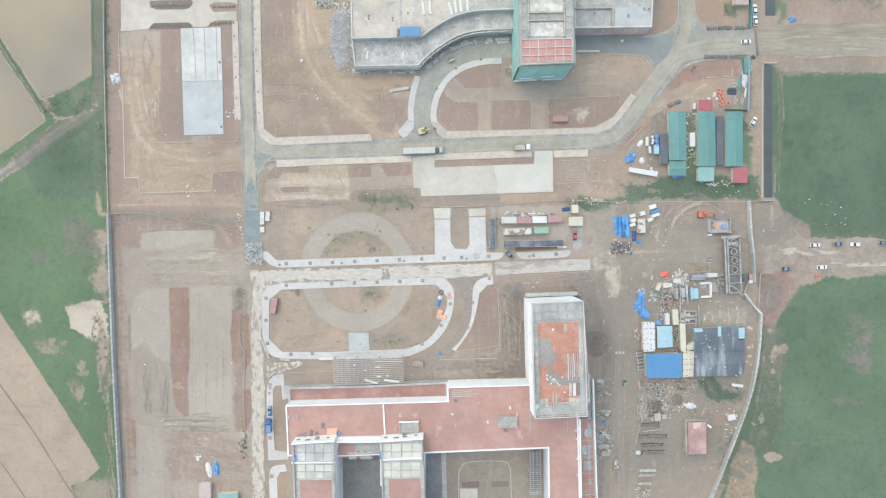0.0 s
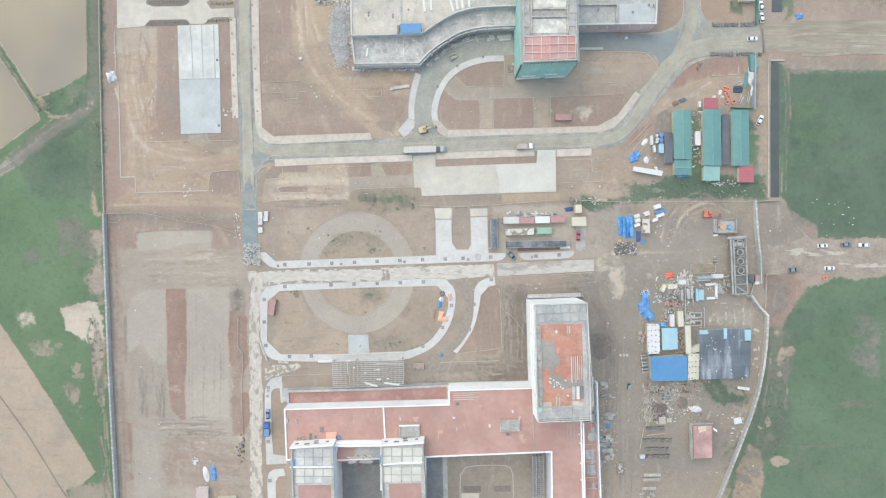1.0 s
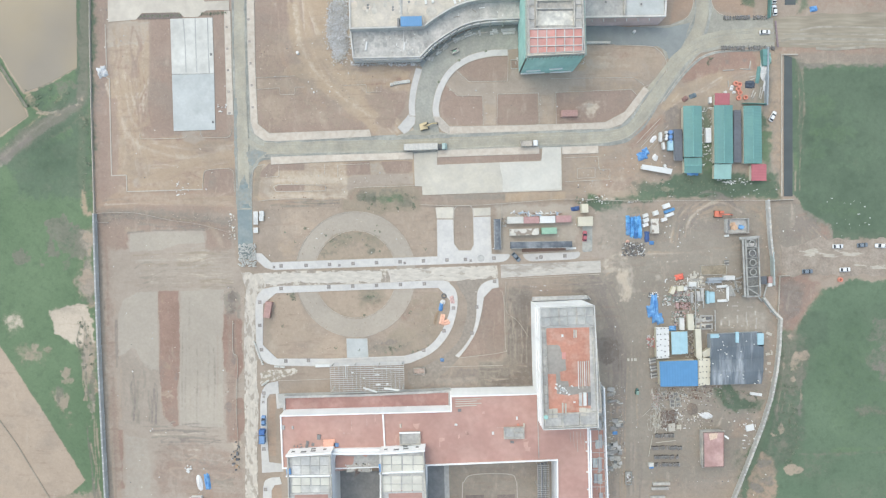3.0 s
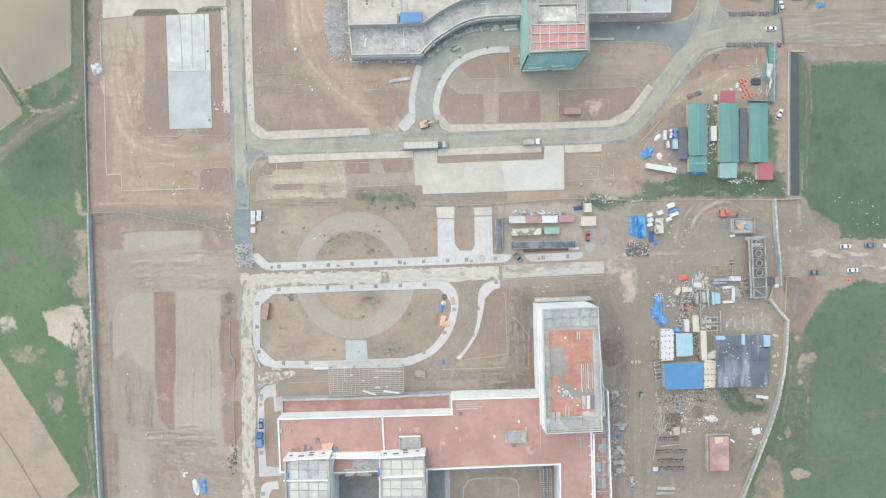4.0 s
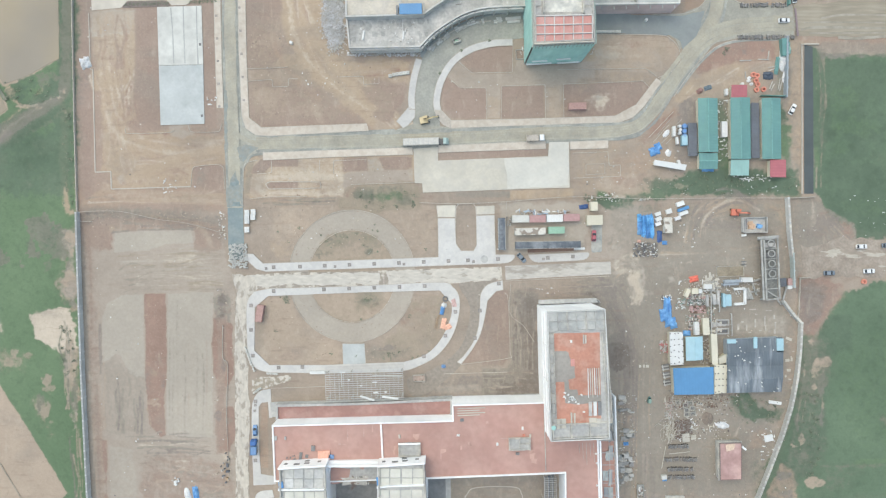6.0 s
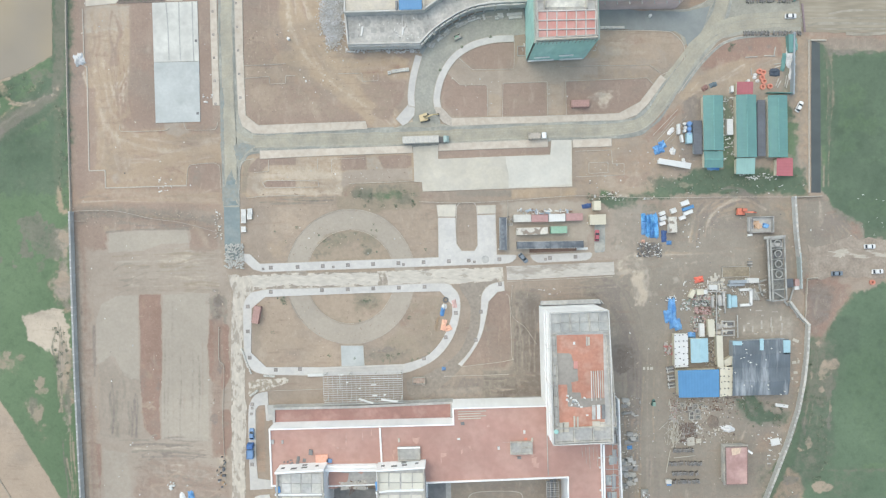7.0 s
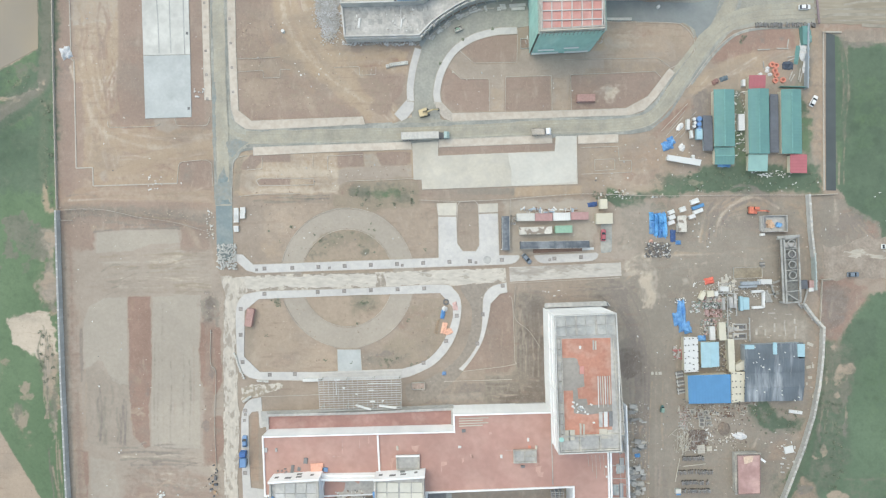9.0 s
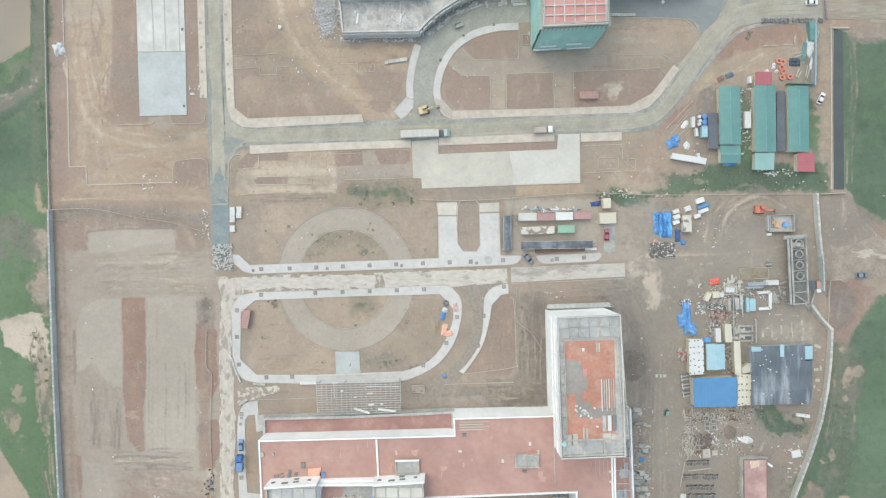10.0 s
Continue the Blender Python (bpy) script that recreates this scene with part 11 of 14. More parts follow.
part("roof_bay", prism(ccw([(34.80, 90.94), (47.90, 91.16), (47.39, 108.87), (34.75, 108.87)]), NT - 0.4, NT - 0.3), tower_slab, north)
for k in range(5):
    for px in (0, 1):
        p = [(31.86, 93.18), (50.15, 93.41)][px]
        part("roof_bay", box(p[0] + 0.25, p[1] - 13 + k * 5.4, NT - 0.4, 2.6, 4.4, 0.25), concrete_grey, north)
for k in range(14):
    x, y = rs.uniform(39, 51), rs.uniform(94, 122)
    part("roof_stain", prism(ragged([(x, y), (x + rs.uniform(1, 4), y), (x + rs.uniform(1, 4), y - rs.uniform(1, 3)), (x, y - rs.uniform(1, 3))], 0.6, 0.4, 90 + k), NT - 0.35, NT - 0.28 + 0.006 * k), slab_white if k % 2 else tower_slab, north)
bits = random.Random(31)
for k in range(84):
    x, y = bits.gauss(-16, 6), bits.uniform(76, 84.5)
    if not -38 < x < -8.5:
        continue
    if k % 3 == 0:
        x, y = bits.uniform(-6, 28), bits.uniform(90, 95)
    part("roof_debris", box(x, y, 6.0, bits.uniform(0.25, 1.1) if k % 9 else 2.4, bits.uniform(0.12, 0.4), 0.16, bits.choice((90, 80, 8, bits.uniform(0, 180)))), (parapet_pale, concrete, concrete_grey, white_metal, patch_grey)[k % 5], north)
for k in range(12):
    p = Vector((-37.93, 74.06)).lerp(Vector((-10.70, 74.54)), k / 11)
    part("scaffold_pole", add_bar(bmesh.new(), (p.x, p.y - 0.9, 0), (p.x, p.y - 0.9, 6.6), 0.1), steel, north)
for z in (2.2, 4.4):
    part("scaffold_rail", add_bar(bmesh.new(), (-37.93, 73.81, z), (-10.70, 74.30, z), 0.12), steel, north)
# openings and structure of the curved front
arc = curve([(-10.42, 74.34), (-5.81, 79.16), (0.25, 83.50), (7.52, 87.36), (16.00, 89.28), (29.32, 90.01)], 5)
for i in range(1, len(arc) - 1, 2):
    p, q = Vector(arc[i]), Vector(arc[i + 1])
    d = (q - p).normalized()
    n = Vector((d.y, -d.x))
    c1 = p + n * 0.5
    part("column", box(c1.x, c1.y, 0, 0.5, 0.5, 5.9, math.degrees(math.atan2(d.y, d.x))), concrete, north)
part("cornice", ribbon(offset(arc, -0.5, False), 0.6, 5.2, 5.9), parapet_pale, north)
part("cornice", ribbon([(-37.93, 73.69), (-10.45, 74.18)], 0.5, 5.0, 5.6), parapet_pale, north)
# pale sheets stacked under the curved wing and loose streaks on the red roof
for x, y, w, d in ((26.10, 87.55, 6.0, 1.2), (26.30, 86.30, 5.0, 1.0)):
    tagged(part("sheet_stack", box(x, y, 0.1, w, d, 0.5, 4), parapet_pale), "pale sheets stacked under the curved wing", "sheet stack")
lime = mat("lime_streak", (0.52, 0.36, 0.31), 0.9, 0.15, 0.2, 2.0, 0.5, tint=(0.45, 0.29, 0.24))
for k, (x, y, w, d) in enumerate(((-37.95, -74.77, 0.3, 5.0), (-31.81, -73.23, 0.35, 4.0), (-28.51, -71.90, 0.3, 3.0), (-41.04, -78.08, 0.8, 0.5), (-39.28, -78.08, 1.6, 0.25), (-2.43, -82.45, 0.4, 2.5), (21.68, -75.82, 2.5, 0.3), (23.88, -80.22, 3.0, 0.25), (15.10, -69.66, 1.0, 0.8))):
    part("lime_streak", prism(ragged(ccw([(x - w / 2, y - d / 2), (x + w / 2, y - d / 2), (x + w / 2, y + d / 2), (x - w / 2, y + d / 2)]), 0.5, 0.12, 300 + k), P - 0.1, P + 0.02 + 0.001 * k), lime, south)

# ---- walls and fences of the site ----
def wall_run(name, pts, h, w, material, label, gap=3.0, cap=None):
    ob = setting(name, ribbon(pts, w, -0.3, h), material, label, "wall")
    if cap:
        part("coping", ribbon(pts, w + 0.25, h, h + 0.12), cap, ob)
    n = 0
    for a, b in zip(pts, pts[1:]):
        a, b = Vector(a), Vector(b)
        k = max(1, int((b - a).length / gap))
        for i in range(k):
            p = a.lerp(b, i / k)
            part("post", box(p.x, p.y, -0.3, w + 0.12, w + 0.12, h + 0.5, math.degrees(math.atan2(b.y - a.y, b.x - a.x))), material, ob)
            n += 1
    return ob


wall_grey = mat("wall_render", (0.50, 0.51, 0.50), 0.9, 0.08, 0.12, 1.0, 0.1, tint=(0.44, 0.45, 0.44))
wall_run("wall_west", [(-147.09, 10.54), (-146.59, -14.25), (-145.48, -54.07), (-144.28, -84.08), (-142.84, -116.72), (-141.85, -144.44)], 2.4, 0.5, wall_grey, "grey rendered perimeter wall with posts", 3.0, mat("wall_coping", (0.36, 0.37, 0.36), 0.9, 0.08, 0.12))
wall_run("fence_north_west", [(-148.72, 126.61), (-148.88, 84.85), (-148.31, 42.86), (-147.62, 11.09)], 1.0, 0.3, kerb, "low pale boundary kerb wall", 4.0)
wall_run("wall_east_gate", [(134.42, 16.23), (135.28, 3.11), (136.36, -6.80)], 2.4, 0.6, wall_grey, "grey rendered wall beside the gate", 3.0, concrete)
wall_run("wall_gate", [(136.39, -5.55), (137.01, -19.18)], 2.8, 0.4, mat("pale_hoarding", (0.40, 0.46, 0.45), 0.6), "pale sheet hoarding beside the gate", 3.0)
wall_run("wall_east", [(133.15, -24.70), (136.67, -29.43), (140.19, -33.16), (139.79, -44.13), (138.65, -55.36), (136.51, -66.61), (133.12, -77.88), (128.00, -91.67), (122.63, -105.48), (117.73, -118.07), (110.38, -139.50)], 2.2, 0.7, mat("wall_pale", (0.46, 0.46, 0.43), 0.9), "long curving pale grey perimeter wall", 2.4, concrete)
wall_run("wall_ditch", [(140.32, 77.11), (140.52, 55.34), (140.87, 18.09)], 0.5, 0.4, kerb, "low concrete edge of the ditch", 8.0)
for k, pts in enumerate(([(135.04, 16.30), (140.01, 16.55), (145.73, 16.80)], [(139.91, -15.32), (144.15, -15.07)], [(140.16, -15.32), (139.77, -26.81), (139.33, -33.31)])):
    wall_run("fence_east", pts, 1.0, 0.25, kerb, "thin pale boundary fence", 4.0)


def line_fence(pts, h, label):
    ob = setting("fence_wire", ribbon(curve(pts, 5), 0.16, h - 0.25, h), kerb, label, "fence")
    for p in curve(pts, 2):
        part("post", box(p[0], p[1], 0, 0.2, 0.2, h + 0.1), concrete, ob)


line_fence([(-147.93, 10.88), (-137.18, 11.38), (-128.44, 10.88), (-115.97, 8.14), (-103.48, 6.39), (-89.76, 2.64)], 1.0, "sagging pale boundary tape on posts")
line_fence([(-78.44, 16.12), (-70.94, 16.87), (-55.95, 17.12)], 0.8, "sagging pale boundary tape on posts")
line_fence([(-10.99, 14.63), (4.00, 14.13), (21.49, 14.88), (43.97, 16.62), (56.46, 16.87), (78.95, 16.12), (108.92, 16.37), (135.15, 16.37)], 1.0, "pale boundary tape on posts between the sites")
line_fence([(-146.97, 7.14), (-141.97, 7.14)], 1.0, "short pale tape on posts")
line_fence([(-89.72, -34.44), (-89.80, -47.01), (-87.81, -50.79), (-88.42, -69.69), (-87.53, -89.90)], 0.6, "pale rope laid between pegs")
line_fence([(23.49, 14.88), (23.25, 5.64), (22.52, -4.36)], 0.9, "pale tape on posts beside the containers")
line_fence([(25.29, -18.14), (25.06, -29.42), (30.33, -34.44), (34.61, -40.73)], 0.6, "pale rope laid between pegs")
ditch = setting("ditch_water", prism(ccw([(141.58, 77.01), (144.75, 76.27), (145.2, 55.45), (145.55, 18.12), (141.88, 18.12), (141.53, 55.45)]), -0.2, 0.1), water_ditch, "dark still water in a lined ditch", "water")
setting("ditch_head", box(144.07, 77.26, 0, 6, 0.6, 0.6), kerb, "concrete headwall of the ditch", "wall")
setting("ditch_north", prism(ccw([(141.38, 124.63), (145.85, 124.63), (146.10, 98.02), (141.63, 98.02)]), -0.2, 0.09), water_ditch, "dark still water in a ditch", "water")
setting("gate_bar", add_bar(bmesh.new(), (136.68, 90.66, 2.0), (137.76, 79.87, 2.0), 0.6, 0.5), mat("gate_paint", (0.25, 0.19, 0.2), 0.6), "dull purple sliding site gate", "gate")
wall_run("wall_hoarding", [(133.61, 79.50), (133.72, 67.23), (133.58, 55.93)], 2.4, 0.5, grey_metal, "blue-grey sheet hoarding round the store", 3.0)
wall_run("wall_hoarding_south", [(133.77, 56.50), (123.88, 56.75)], 2.0, 0.2, teal_metal, "teal sheet hoarding", 3.0)
wall_run("wall_hoarding_teal", [(132.85, 77.66), (133.14, 72.25)], 2.0, 2.5, teal_metal, "teal netting over a stack", 6.0)
wall_run("wall_hoarding_gate", [(134.25, 118.63), (134.68, 97.87), (134.48, 92.24)], 2.4, 0.4, teal_metal, "teal sheet hoarding along the entrance", 3.0)


# ---- sheds with sheet-metal roofs ----
def ribbed_slope(bm, a, b, c, d, ribs):
    """A sheet from eave a-b up to ridge d-c with standing ribs."""
    a, b, c, d = map(Vector, (a, b, c, d))
    n = (b - a).cross(d - a).normalized()
    if n.z < 0:
        n = -n
    prev = None
    for i in range(ribs * 3 + 1):
        s = i / (ribs * 3)
        up = n * (0.03 if i % 3 == 1 else 0.0)
        lo, hi = a.lerp(b, s) + up, d.lerp(c, s) + up
        row = [bm.verts.new(v) for v in (lo, hi, hi - n * 0.12, lo - n * 0.12)]
        if prev:
            for k in range(4):
                bm.faces.new((prev[k], prev[(k + 1) % 4], row[(k + 1) % 4], row[k]))
        prev = row


def shed(name, pts, eave, ridge, roof_mat, wall_mat, label, mono=False, pale=None):
    """pts: the four eave corners; the ridge runs along the first side's direction unless the shed is a lean-to."""
    p = [Vector(q) for q in ccw([tuple(q) for q in pts])]
    if (p[1] - p[0]).length < (p[2] - p[1]).length:
        p = p[1:] + p[:1]
    c = sum(p, Vector((0, 0))) / 4
    s = thing(name, c.x, c.y, 0, 0, label, "shed")
    inner = offset([tuple(q) for q in p], 0.35)
    part("wall", prism(inner, -0.1, eave - 0.15), wall_mat, s)
    ribs = max(4, int((p[1] - p[0]).length / 1.1))
    e = lambda q, z: (q.x, q.y, z)
    if mono:
        bm = bmesh.new()
        ribbed_slope(bm, e(p[0], eave), e(p[1], eave), e(p[2], ridge), e(p[3], ridge), ribs)
        part("roof", bm, roof_mat, s)
        q = offset([tuple(v) for v in p], 0.3)
        part("gable", prism(q, eave - 0.3, eave - 0.1), wall_mat, s)
    else:
        m0, m1 = (p[0] + p[3]) / 2, (p[1] + p[2]) / 2
        for a, b, c1, d1 in ((p[0], p[1], m1, m0), (p[2], p[3], m0, m1)):
            bm = bmesh.new()
            ribbed_slope(bm, e(a, eave), e(b, eave), e(c1, ridge), e(d1, ridge), ribs)
            part("roof_slope", bm, roof_mat, s)
        part("ridge_cap", add_bar(bmesh.new(), e(m0, ridge + 0.05), e(m1, ridge + 0.05), 0.45, 0.1), pale or roof_mat, s)
        for a, b, m in ((p[0], p[3], m0), (p[1], p[2], m1)):
            k = (m0 + m1) / 2
            bm = bmesh.new()
            f = [bm.verts.new(e(v + (k - v).normalized() * 0.35, z)) for v, z in ((a, eave - 0.2), (b, eave - 0.2), (m, ridge - 0.15))]
            g = [bm.verts.new(e(v + (k - v).normalized() * 0.6, z)) for v, z in ((a, eave - 0.2), (b, eave - 0.2), (m, ridge - 0.15))]
            bm.faces.new(f)
            bm.faces.new(g[::-1])
            for i in range(3):
                bm.faces.new((f[i], f[(i + 1) % 3], g[(i + 1) % 3], g[i]))
            part("gable", bm, wall_mat, s)
    return s


teal_ridge = mat("teal_ridge", (0.145, 0.31, 0.29), 0.5)
shed("workers_shed", [(98.29, 55.31), (105.93, 55.31), (106.33, 34.17), (98.68, 34.17)], 3.0, 3.5, teal_metal, cream_metal, "long worker shed with a teal metal roof", pale=teal_ridge)
shed("workers_shed", [(98.79, 33.97), (106.20, 33.97), (106.25, 27.56), (99.08, 27.56)], 2.7, 3.15, teal_metal, cream_metal, "low end of a worker shed, teal metal roof", pale=teal_ridge)
shed("workers_shed", [(111.00, 55.55), (118.70, 55.55), (119.14, 31.47), (111.42, 31.47)], 3.0, 3.5, teal_metal, cream_metal, "long worker shed with a teal metal roof", pale=teal_ridge)
shed("workers_shed", [(123.20, 55.31), (130.61, 55.31), (131.07, 31.47), (123.64, 31.47)], 3.0, 3.5, teal_metal, cream_metal, "long worker shed with a teal metal roof", pale=teal_ridge)
shed("lean_to", [(111.45, 31.27), (118.62, 31.27), (118.67, 25.10), (111.50, 25.10)], 2.4, 2.8, teal_pale, cream_metal, "lean-to with a faded pale teal sheet roof", True)
shed("lean_to", [(111.48, 60.55), (117.65, 60.55), (117.68, 55.88), (111.52, 55.64)], 2.5, 2.9, crimson_metal, cream_metal, "small lean-to with a crimson sheet roof", True)
shed("lean_to", [(126.77, 31.27), (133.20, 31.27), (133.26, 24.36), (126.83, 24.36)], 2.5, 2.9, crimson_metal, cream_metal, "small lean-to with a crimson sheet roof", True)
shed("lean_to", [(119.61, 53.75), (122.82, 53.75), (123.25, 32.06), (119.78, 32.06)], 1.9, 2.2, slate_dark, grey_metal, "low dark grey roof filling the gap between worker sheds", True)
shed("lean_to", [(94.70, 45.87), (98.41, 45.87), (98.74, 32.80), (95.28, 32.80)], 1.9, 2.2, slate_dark, grey_metal, "dark grey lean-to beside a worker shed", True)
shed("site_office", [(81.55, 31.27), (94.17, 29.30), (93.69, 27.08), (81.32, 29.30)], 2.4, 2.7, white_metal, white_metal, "long narrow white cabin", True)
shed("workshop", [(88.48, -50.52), (104.29, -50.02), (104.86, -60.94), (89.28, -61.19)], 3.8, 4.6, blue_metal, cream_metal, "workshop with a bright blue sheet roof", True)
shed("workshop", [(109.73, -39.31), (131.17, -38.32), (131.76, -49.20), (109.81, -49.70)], 4.2, 4.7, slate_metal, grey_metal, "wide workshop with a patched slate-grey sheet roof")
shed("workshop", [(109.89, -49.74), (131.86, -49.24), (131.21, -59.90), (109.72, -60.39)], 4.0, 4.5, slate_metal, grey_metal, "wide workshop with a weathered slate-grey sheet roof")
shed("store_shed", [(105.02, -49.39), (110.22, -49.39), (110.31, -60.58), (105.10, -60.83)], 3.2, 3.6, cream_metal, cream_metal, "cream sheet roof dotted with weights", True)
shed("store_shed", [(87.43, -36.51), (92.88, -36.51), (93.20, -49.43), (87.75, -49.68)], 3.0, 3.4, white_metal, cream_metal, "white sheet roof dotted with weights", True)
shed("store_shed", [(93.81, -38.47), (100.49, -38.22), (100.80, -47.40), (94.11, -47.90)], 3.2, 3.8, sky_metal, cream_metal, "shed with a pale blue sheet roof")
shed("store_shed", [(103.78, -37.26), (106.26, -37.26), (106.84, -49.43), (104.36, -49.43)], 3.0, 3.3, cream_metal, cream_metal, "narrow shed with a cream roof", True)
shed("store_shed", [(106.90, -46.98), (112.09, -43.99), (112.37, -47.97), (107.42, -49.47)], 2.6, 3.0, cream_metal, cream_metal, "short cream-roofed shed at an angle", True)
shed("store_shed", [(100.59, -31.08), (103.07, -31.08), (103.61, -37.78), (100.89, -37.78)], 2.8, 3.1, cream_metal, cream_metal, "small cabin with a cream roof", True)
for x, y, w, d in ((111.20, -39.96, 3.4, 1.6), (120.56, -40.45, 1.4, 4.4), (130.16, -41.44, 2.6, 5.2)):
    tagged(part("roof_patch", box(x, y, 4.3, w, d, 0.5), sky_metal), "pale blue sheet laid over the slate roof", "roof sheet")
weight = bmesh.new()
rr = random.Random(3)
for i in range(24):
    u, v = (i % 4) / 3, (i // 4) / 5
    x0, y0 = [(87.89, -37.24)][0]
    add_box(weight, x0 + u * 4.8 + rr.uniform(-0.3, 0.3), y0 - v * 11.5 + rr.uniform(-0.4, 0.4), 3.2, 0.36, 0.34, 0.4, rr.uniform(0, 90))
for i in range(20):
    u, v = (i % 4) / 3, (i // 4) / 4
    x0, y0 = [(105.48, -50.12)][0]
    add_box(weight, x0 + u * 4.4 + rr.uniform(-0.3, 0.3), y0 - v * 10 + rr.uniform(-0.4, 0.4), 3.4, 0.38, 0.34, 0.4, rr.uniform(0, 90))
tagged(part("roof_weights", weight, dark_steel), "dark sandbags weighing down sheet roofs", "weights", kind="stuff")
weight = bmesh.new()
for i in range(20):
    x0, y0 = [(109.97, -39.96)][0]
    add_box(weight, x0 + rr.uniform(0, 20.5), y0 - rr.uniform(0, 20), 4.2, 0.32, 0.3, 0.72, rr.uniform(0, 90))
tagged(part("roof_weights", weight, white_metal), "pale sandbags weighing down a slate roof", "weights", kind="stuff")

# small red-roofed house
house = thing("brick_house", 112.69, -88.89, 0, 0, "small flat-roofed house with a red screeded roof", "house")
hp = [(107.06, -80.20), (115.71, -79.96), (115.83, -94.63), (107.41, -94.88)]
block(house, hp, 0, 4.0, concrete, mat("house_screed", (0.40, 0.255, 0.235), 0.9, 0.06, 0.14, 0.8, 0.2, tint=(0.43, 0.29, 0.265)), 0.25, 0.25, mat("brown_coping", (0.26, 0.20, 0.18), 0.9))
part("canopy", prism(ccw([(106.89, -79.89), (116.33, -79.64), (116.34, -80.89), (108.14, -81.39), (108.24, -95.39), (107.00, -95.39)]), 2.8, 3.1), concrete, house)
part("roof_patch", prism(ragged([(109.46, -80.83), (113.17, -80.58), (112.94, -83.07), (109.73, -83.56)], 0.8, 0.3, 41), 4.0, 4.06), mat("sand_patch", (0.66, 0.52, 0.40), 0.9), house)
part("gutter", add_bar(bmesh.new(), (116.12, -81.73, 3.4), (117.87, -82.98, 3.4), 0.8, 0.3), white_paint, house)
# far-side service building at the edge of the western yard
shed("site_store", [(-99.13, -112.43), (-90.66, -112.18), (-90.48, -122.73), (-98.95, -122.98)], 2.8, 3.4, teal_pale, cream_metal, "store with a faded teal sheet roof")
shed("site_cabin", [(-107.73, -108.08), (-102.75, -108.08), (-102.58, -120.40), (-107.57, -120.40)], 2.3, 2.6, mat("pink_sheet", (0.47, 0.38, 0.36), 0.7), white_metal, "pale pink roofed cabin", True)
shed("guard_cabin", [(126.64, 111.05), (133.02, 111.05), (133.11, 101.79), (126.72, 101.79)], 2.6, 3.0, mat("pink_sheet", (0.47, 0.38, 0.36), 0.7), cream_metal, "guard cabin with a pale pink roof", True)


# ---- containers and cabins ----
navy_sheet = mat("navy_sheet", (0.125, 0.145, 0.168), 0.8, 0.12, 0.2, 0.8, 0.2, tint=(0.19, 0.21, 0.225))
def container(x, y, l, w, h, turn, material, label, roofed=None):
    c = thing("container", x, y, 0, turn, label, "container")
    local("body", box(0, 0, 0.1, l, w, h), material, c)
    ribs = bmesh.new()
    n = int(l / 0.6)
    for k in range(n):
        add_box(ribs, -l / 2 + (k + 0.5) * l / n, 0, h + 0.1, 0.25, w - 0.2, 0.05)
    local("roof_ribs", ribs, roofed or material, c)
    for sx in (-1, 1):
        local("end_frame", ribbon([(sx * (l / 2 - 0.05), -w / 2), (sx * (l / 2 - 0.05), w / 2)], 0.18, 0, h + 0.2), material, c)
    for sy in (-1, 1):
        local("top_rail", box(0, sy * (w / 2 - 0.06), h + 0.08, l, 0.14, 0.1), steel if material is navy_sheet else material, c)
    door = local("door", box(l / 2 + 0.06, 0, 0.2, 0.06, w * 0.8, h - 0.3), roofed or material, c)
    local("handle", box(l / 2 + 0.11, 0.1, h * 0.4, 0.05, 0.08, h * 0.3), steel, door, "steel door bar")
    for sx in (-1, 1):
        for sy in (-1, 1):
            local("foot", box(sx * (l / 2 - 0.2), sy * (w / 2 - 0.2), 0, 0.25, 0.25, 0.12), dark_steel, c)
    return c


pink_metal = mat("faded_red_sheet", (0.42, 0.26, 0.25), 0.6, 0.08, 0.1, 1.0, 0.1)
mottle = mat("peeling_white_roof", (0.60, 0.58, 0.52), 0.8, 0.1, 0.1, 1.6, 0.2, tint=(0.28, 0.24, 0.20), cover=(0.52, 0.58))
green_pale = mat("pale_green_sheet", (0.27, 0.44, 0.33), 0.6, 0.06, 0.08, 1.0, 0.1)
container(28.96, 8.06, 6.6, 2.8, 2.6, 1, slab_white, "cream shipping container used as an office")
container(35.64, 8.06, 6.4, 2.8, 2.6, 1, pink_metal, "faded red shipping container in a row")
container(42.33, 8.30, 6.3, 2.9, 2.6, 1, white_metal, "white shipping container in the depot")
container(49.01, 8.55, 6.4, 2.8, 2.6, 1, pink_metal, "faded red shipping container in a row")
container(32.68, 3.11, 12.0, 2.7, 2.6, 1.5, mottle, "white container with a peeling roof")
container(43.08, 3.60, 6.2, 2.7, 2.6, 1.5, green_pale, "pale green shipping container in a row")
container(21.56, 2.12, 12.6, 2.8, 2.4, 91, navy_sheet, "navy blue container lying beside the walk")
container(58.17, 7.56, 6.0, 3.9, 2.6, 2, cream_metal, "cream site cabin beside a red car")
container(57.85, 12.99, 2.6, 3.6, 2.8, 2, cream_metal, "small cream guard cabin at the boundary")
for k in range(4):
    x, y = [(30.17, -2.34)][0]
    container(x + k * 6.4, y + k * 0.1, 6.3, 2.8, 2.8, 1, navy_sheet, "dark navy container in a joined row")
tagged(part("steel_beam", add_bar(bmesh.new(), (48.69, -3.86, 0.4), (54.68, -3.61, 0.4), 0.9, 0.6), white_metal), "long white beam lying beside containers", "beam")
tagged(part("steel_rack", ribbon([(32.02, -4.61), (50.28, -3.86)], 1.4, 0, 0.9), rust), "low rusty rack of bars beside the walk", "rack")
container(-51.75, -53.10, 6.0, 1.2, 1.0, 1, white_metal, "long low white crate near the canopy")
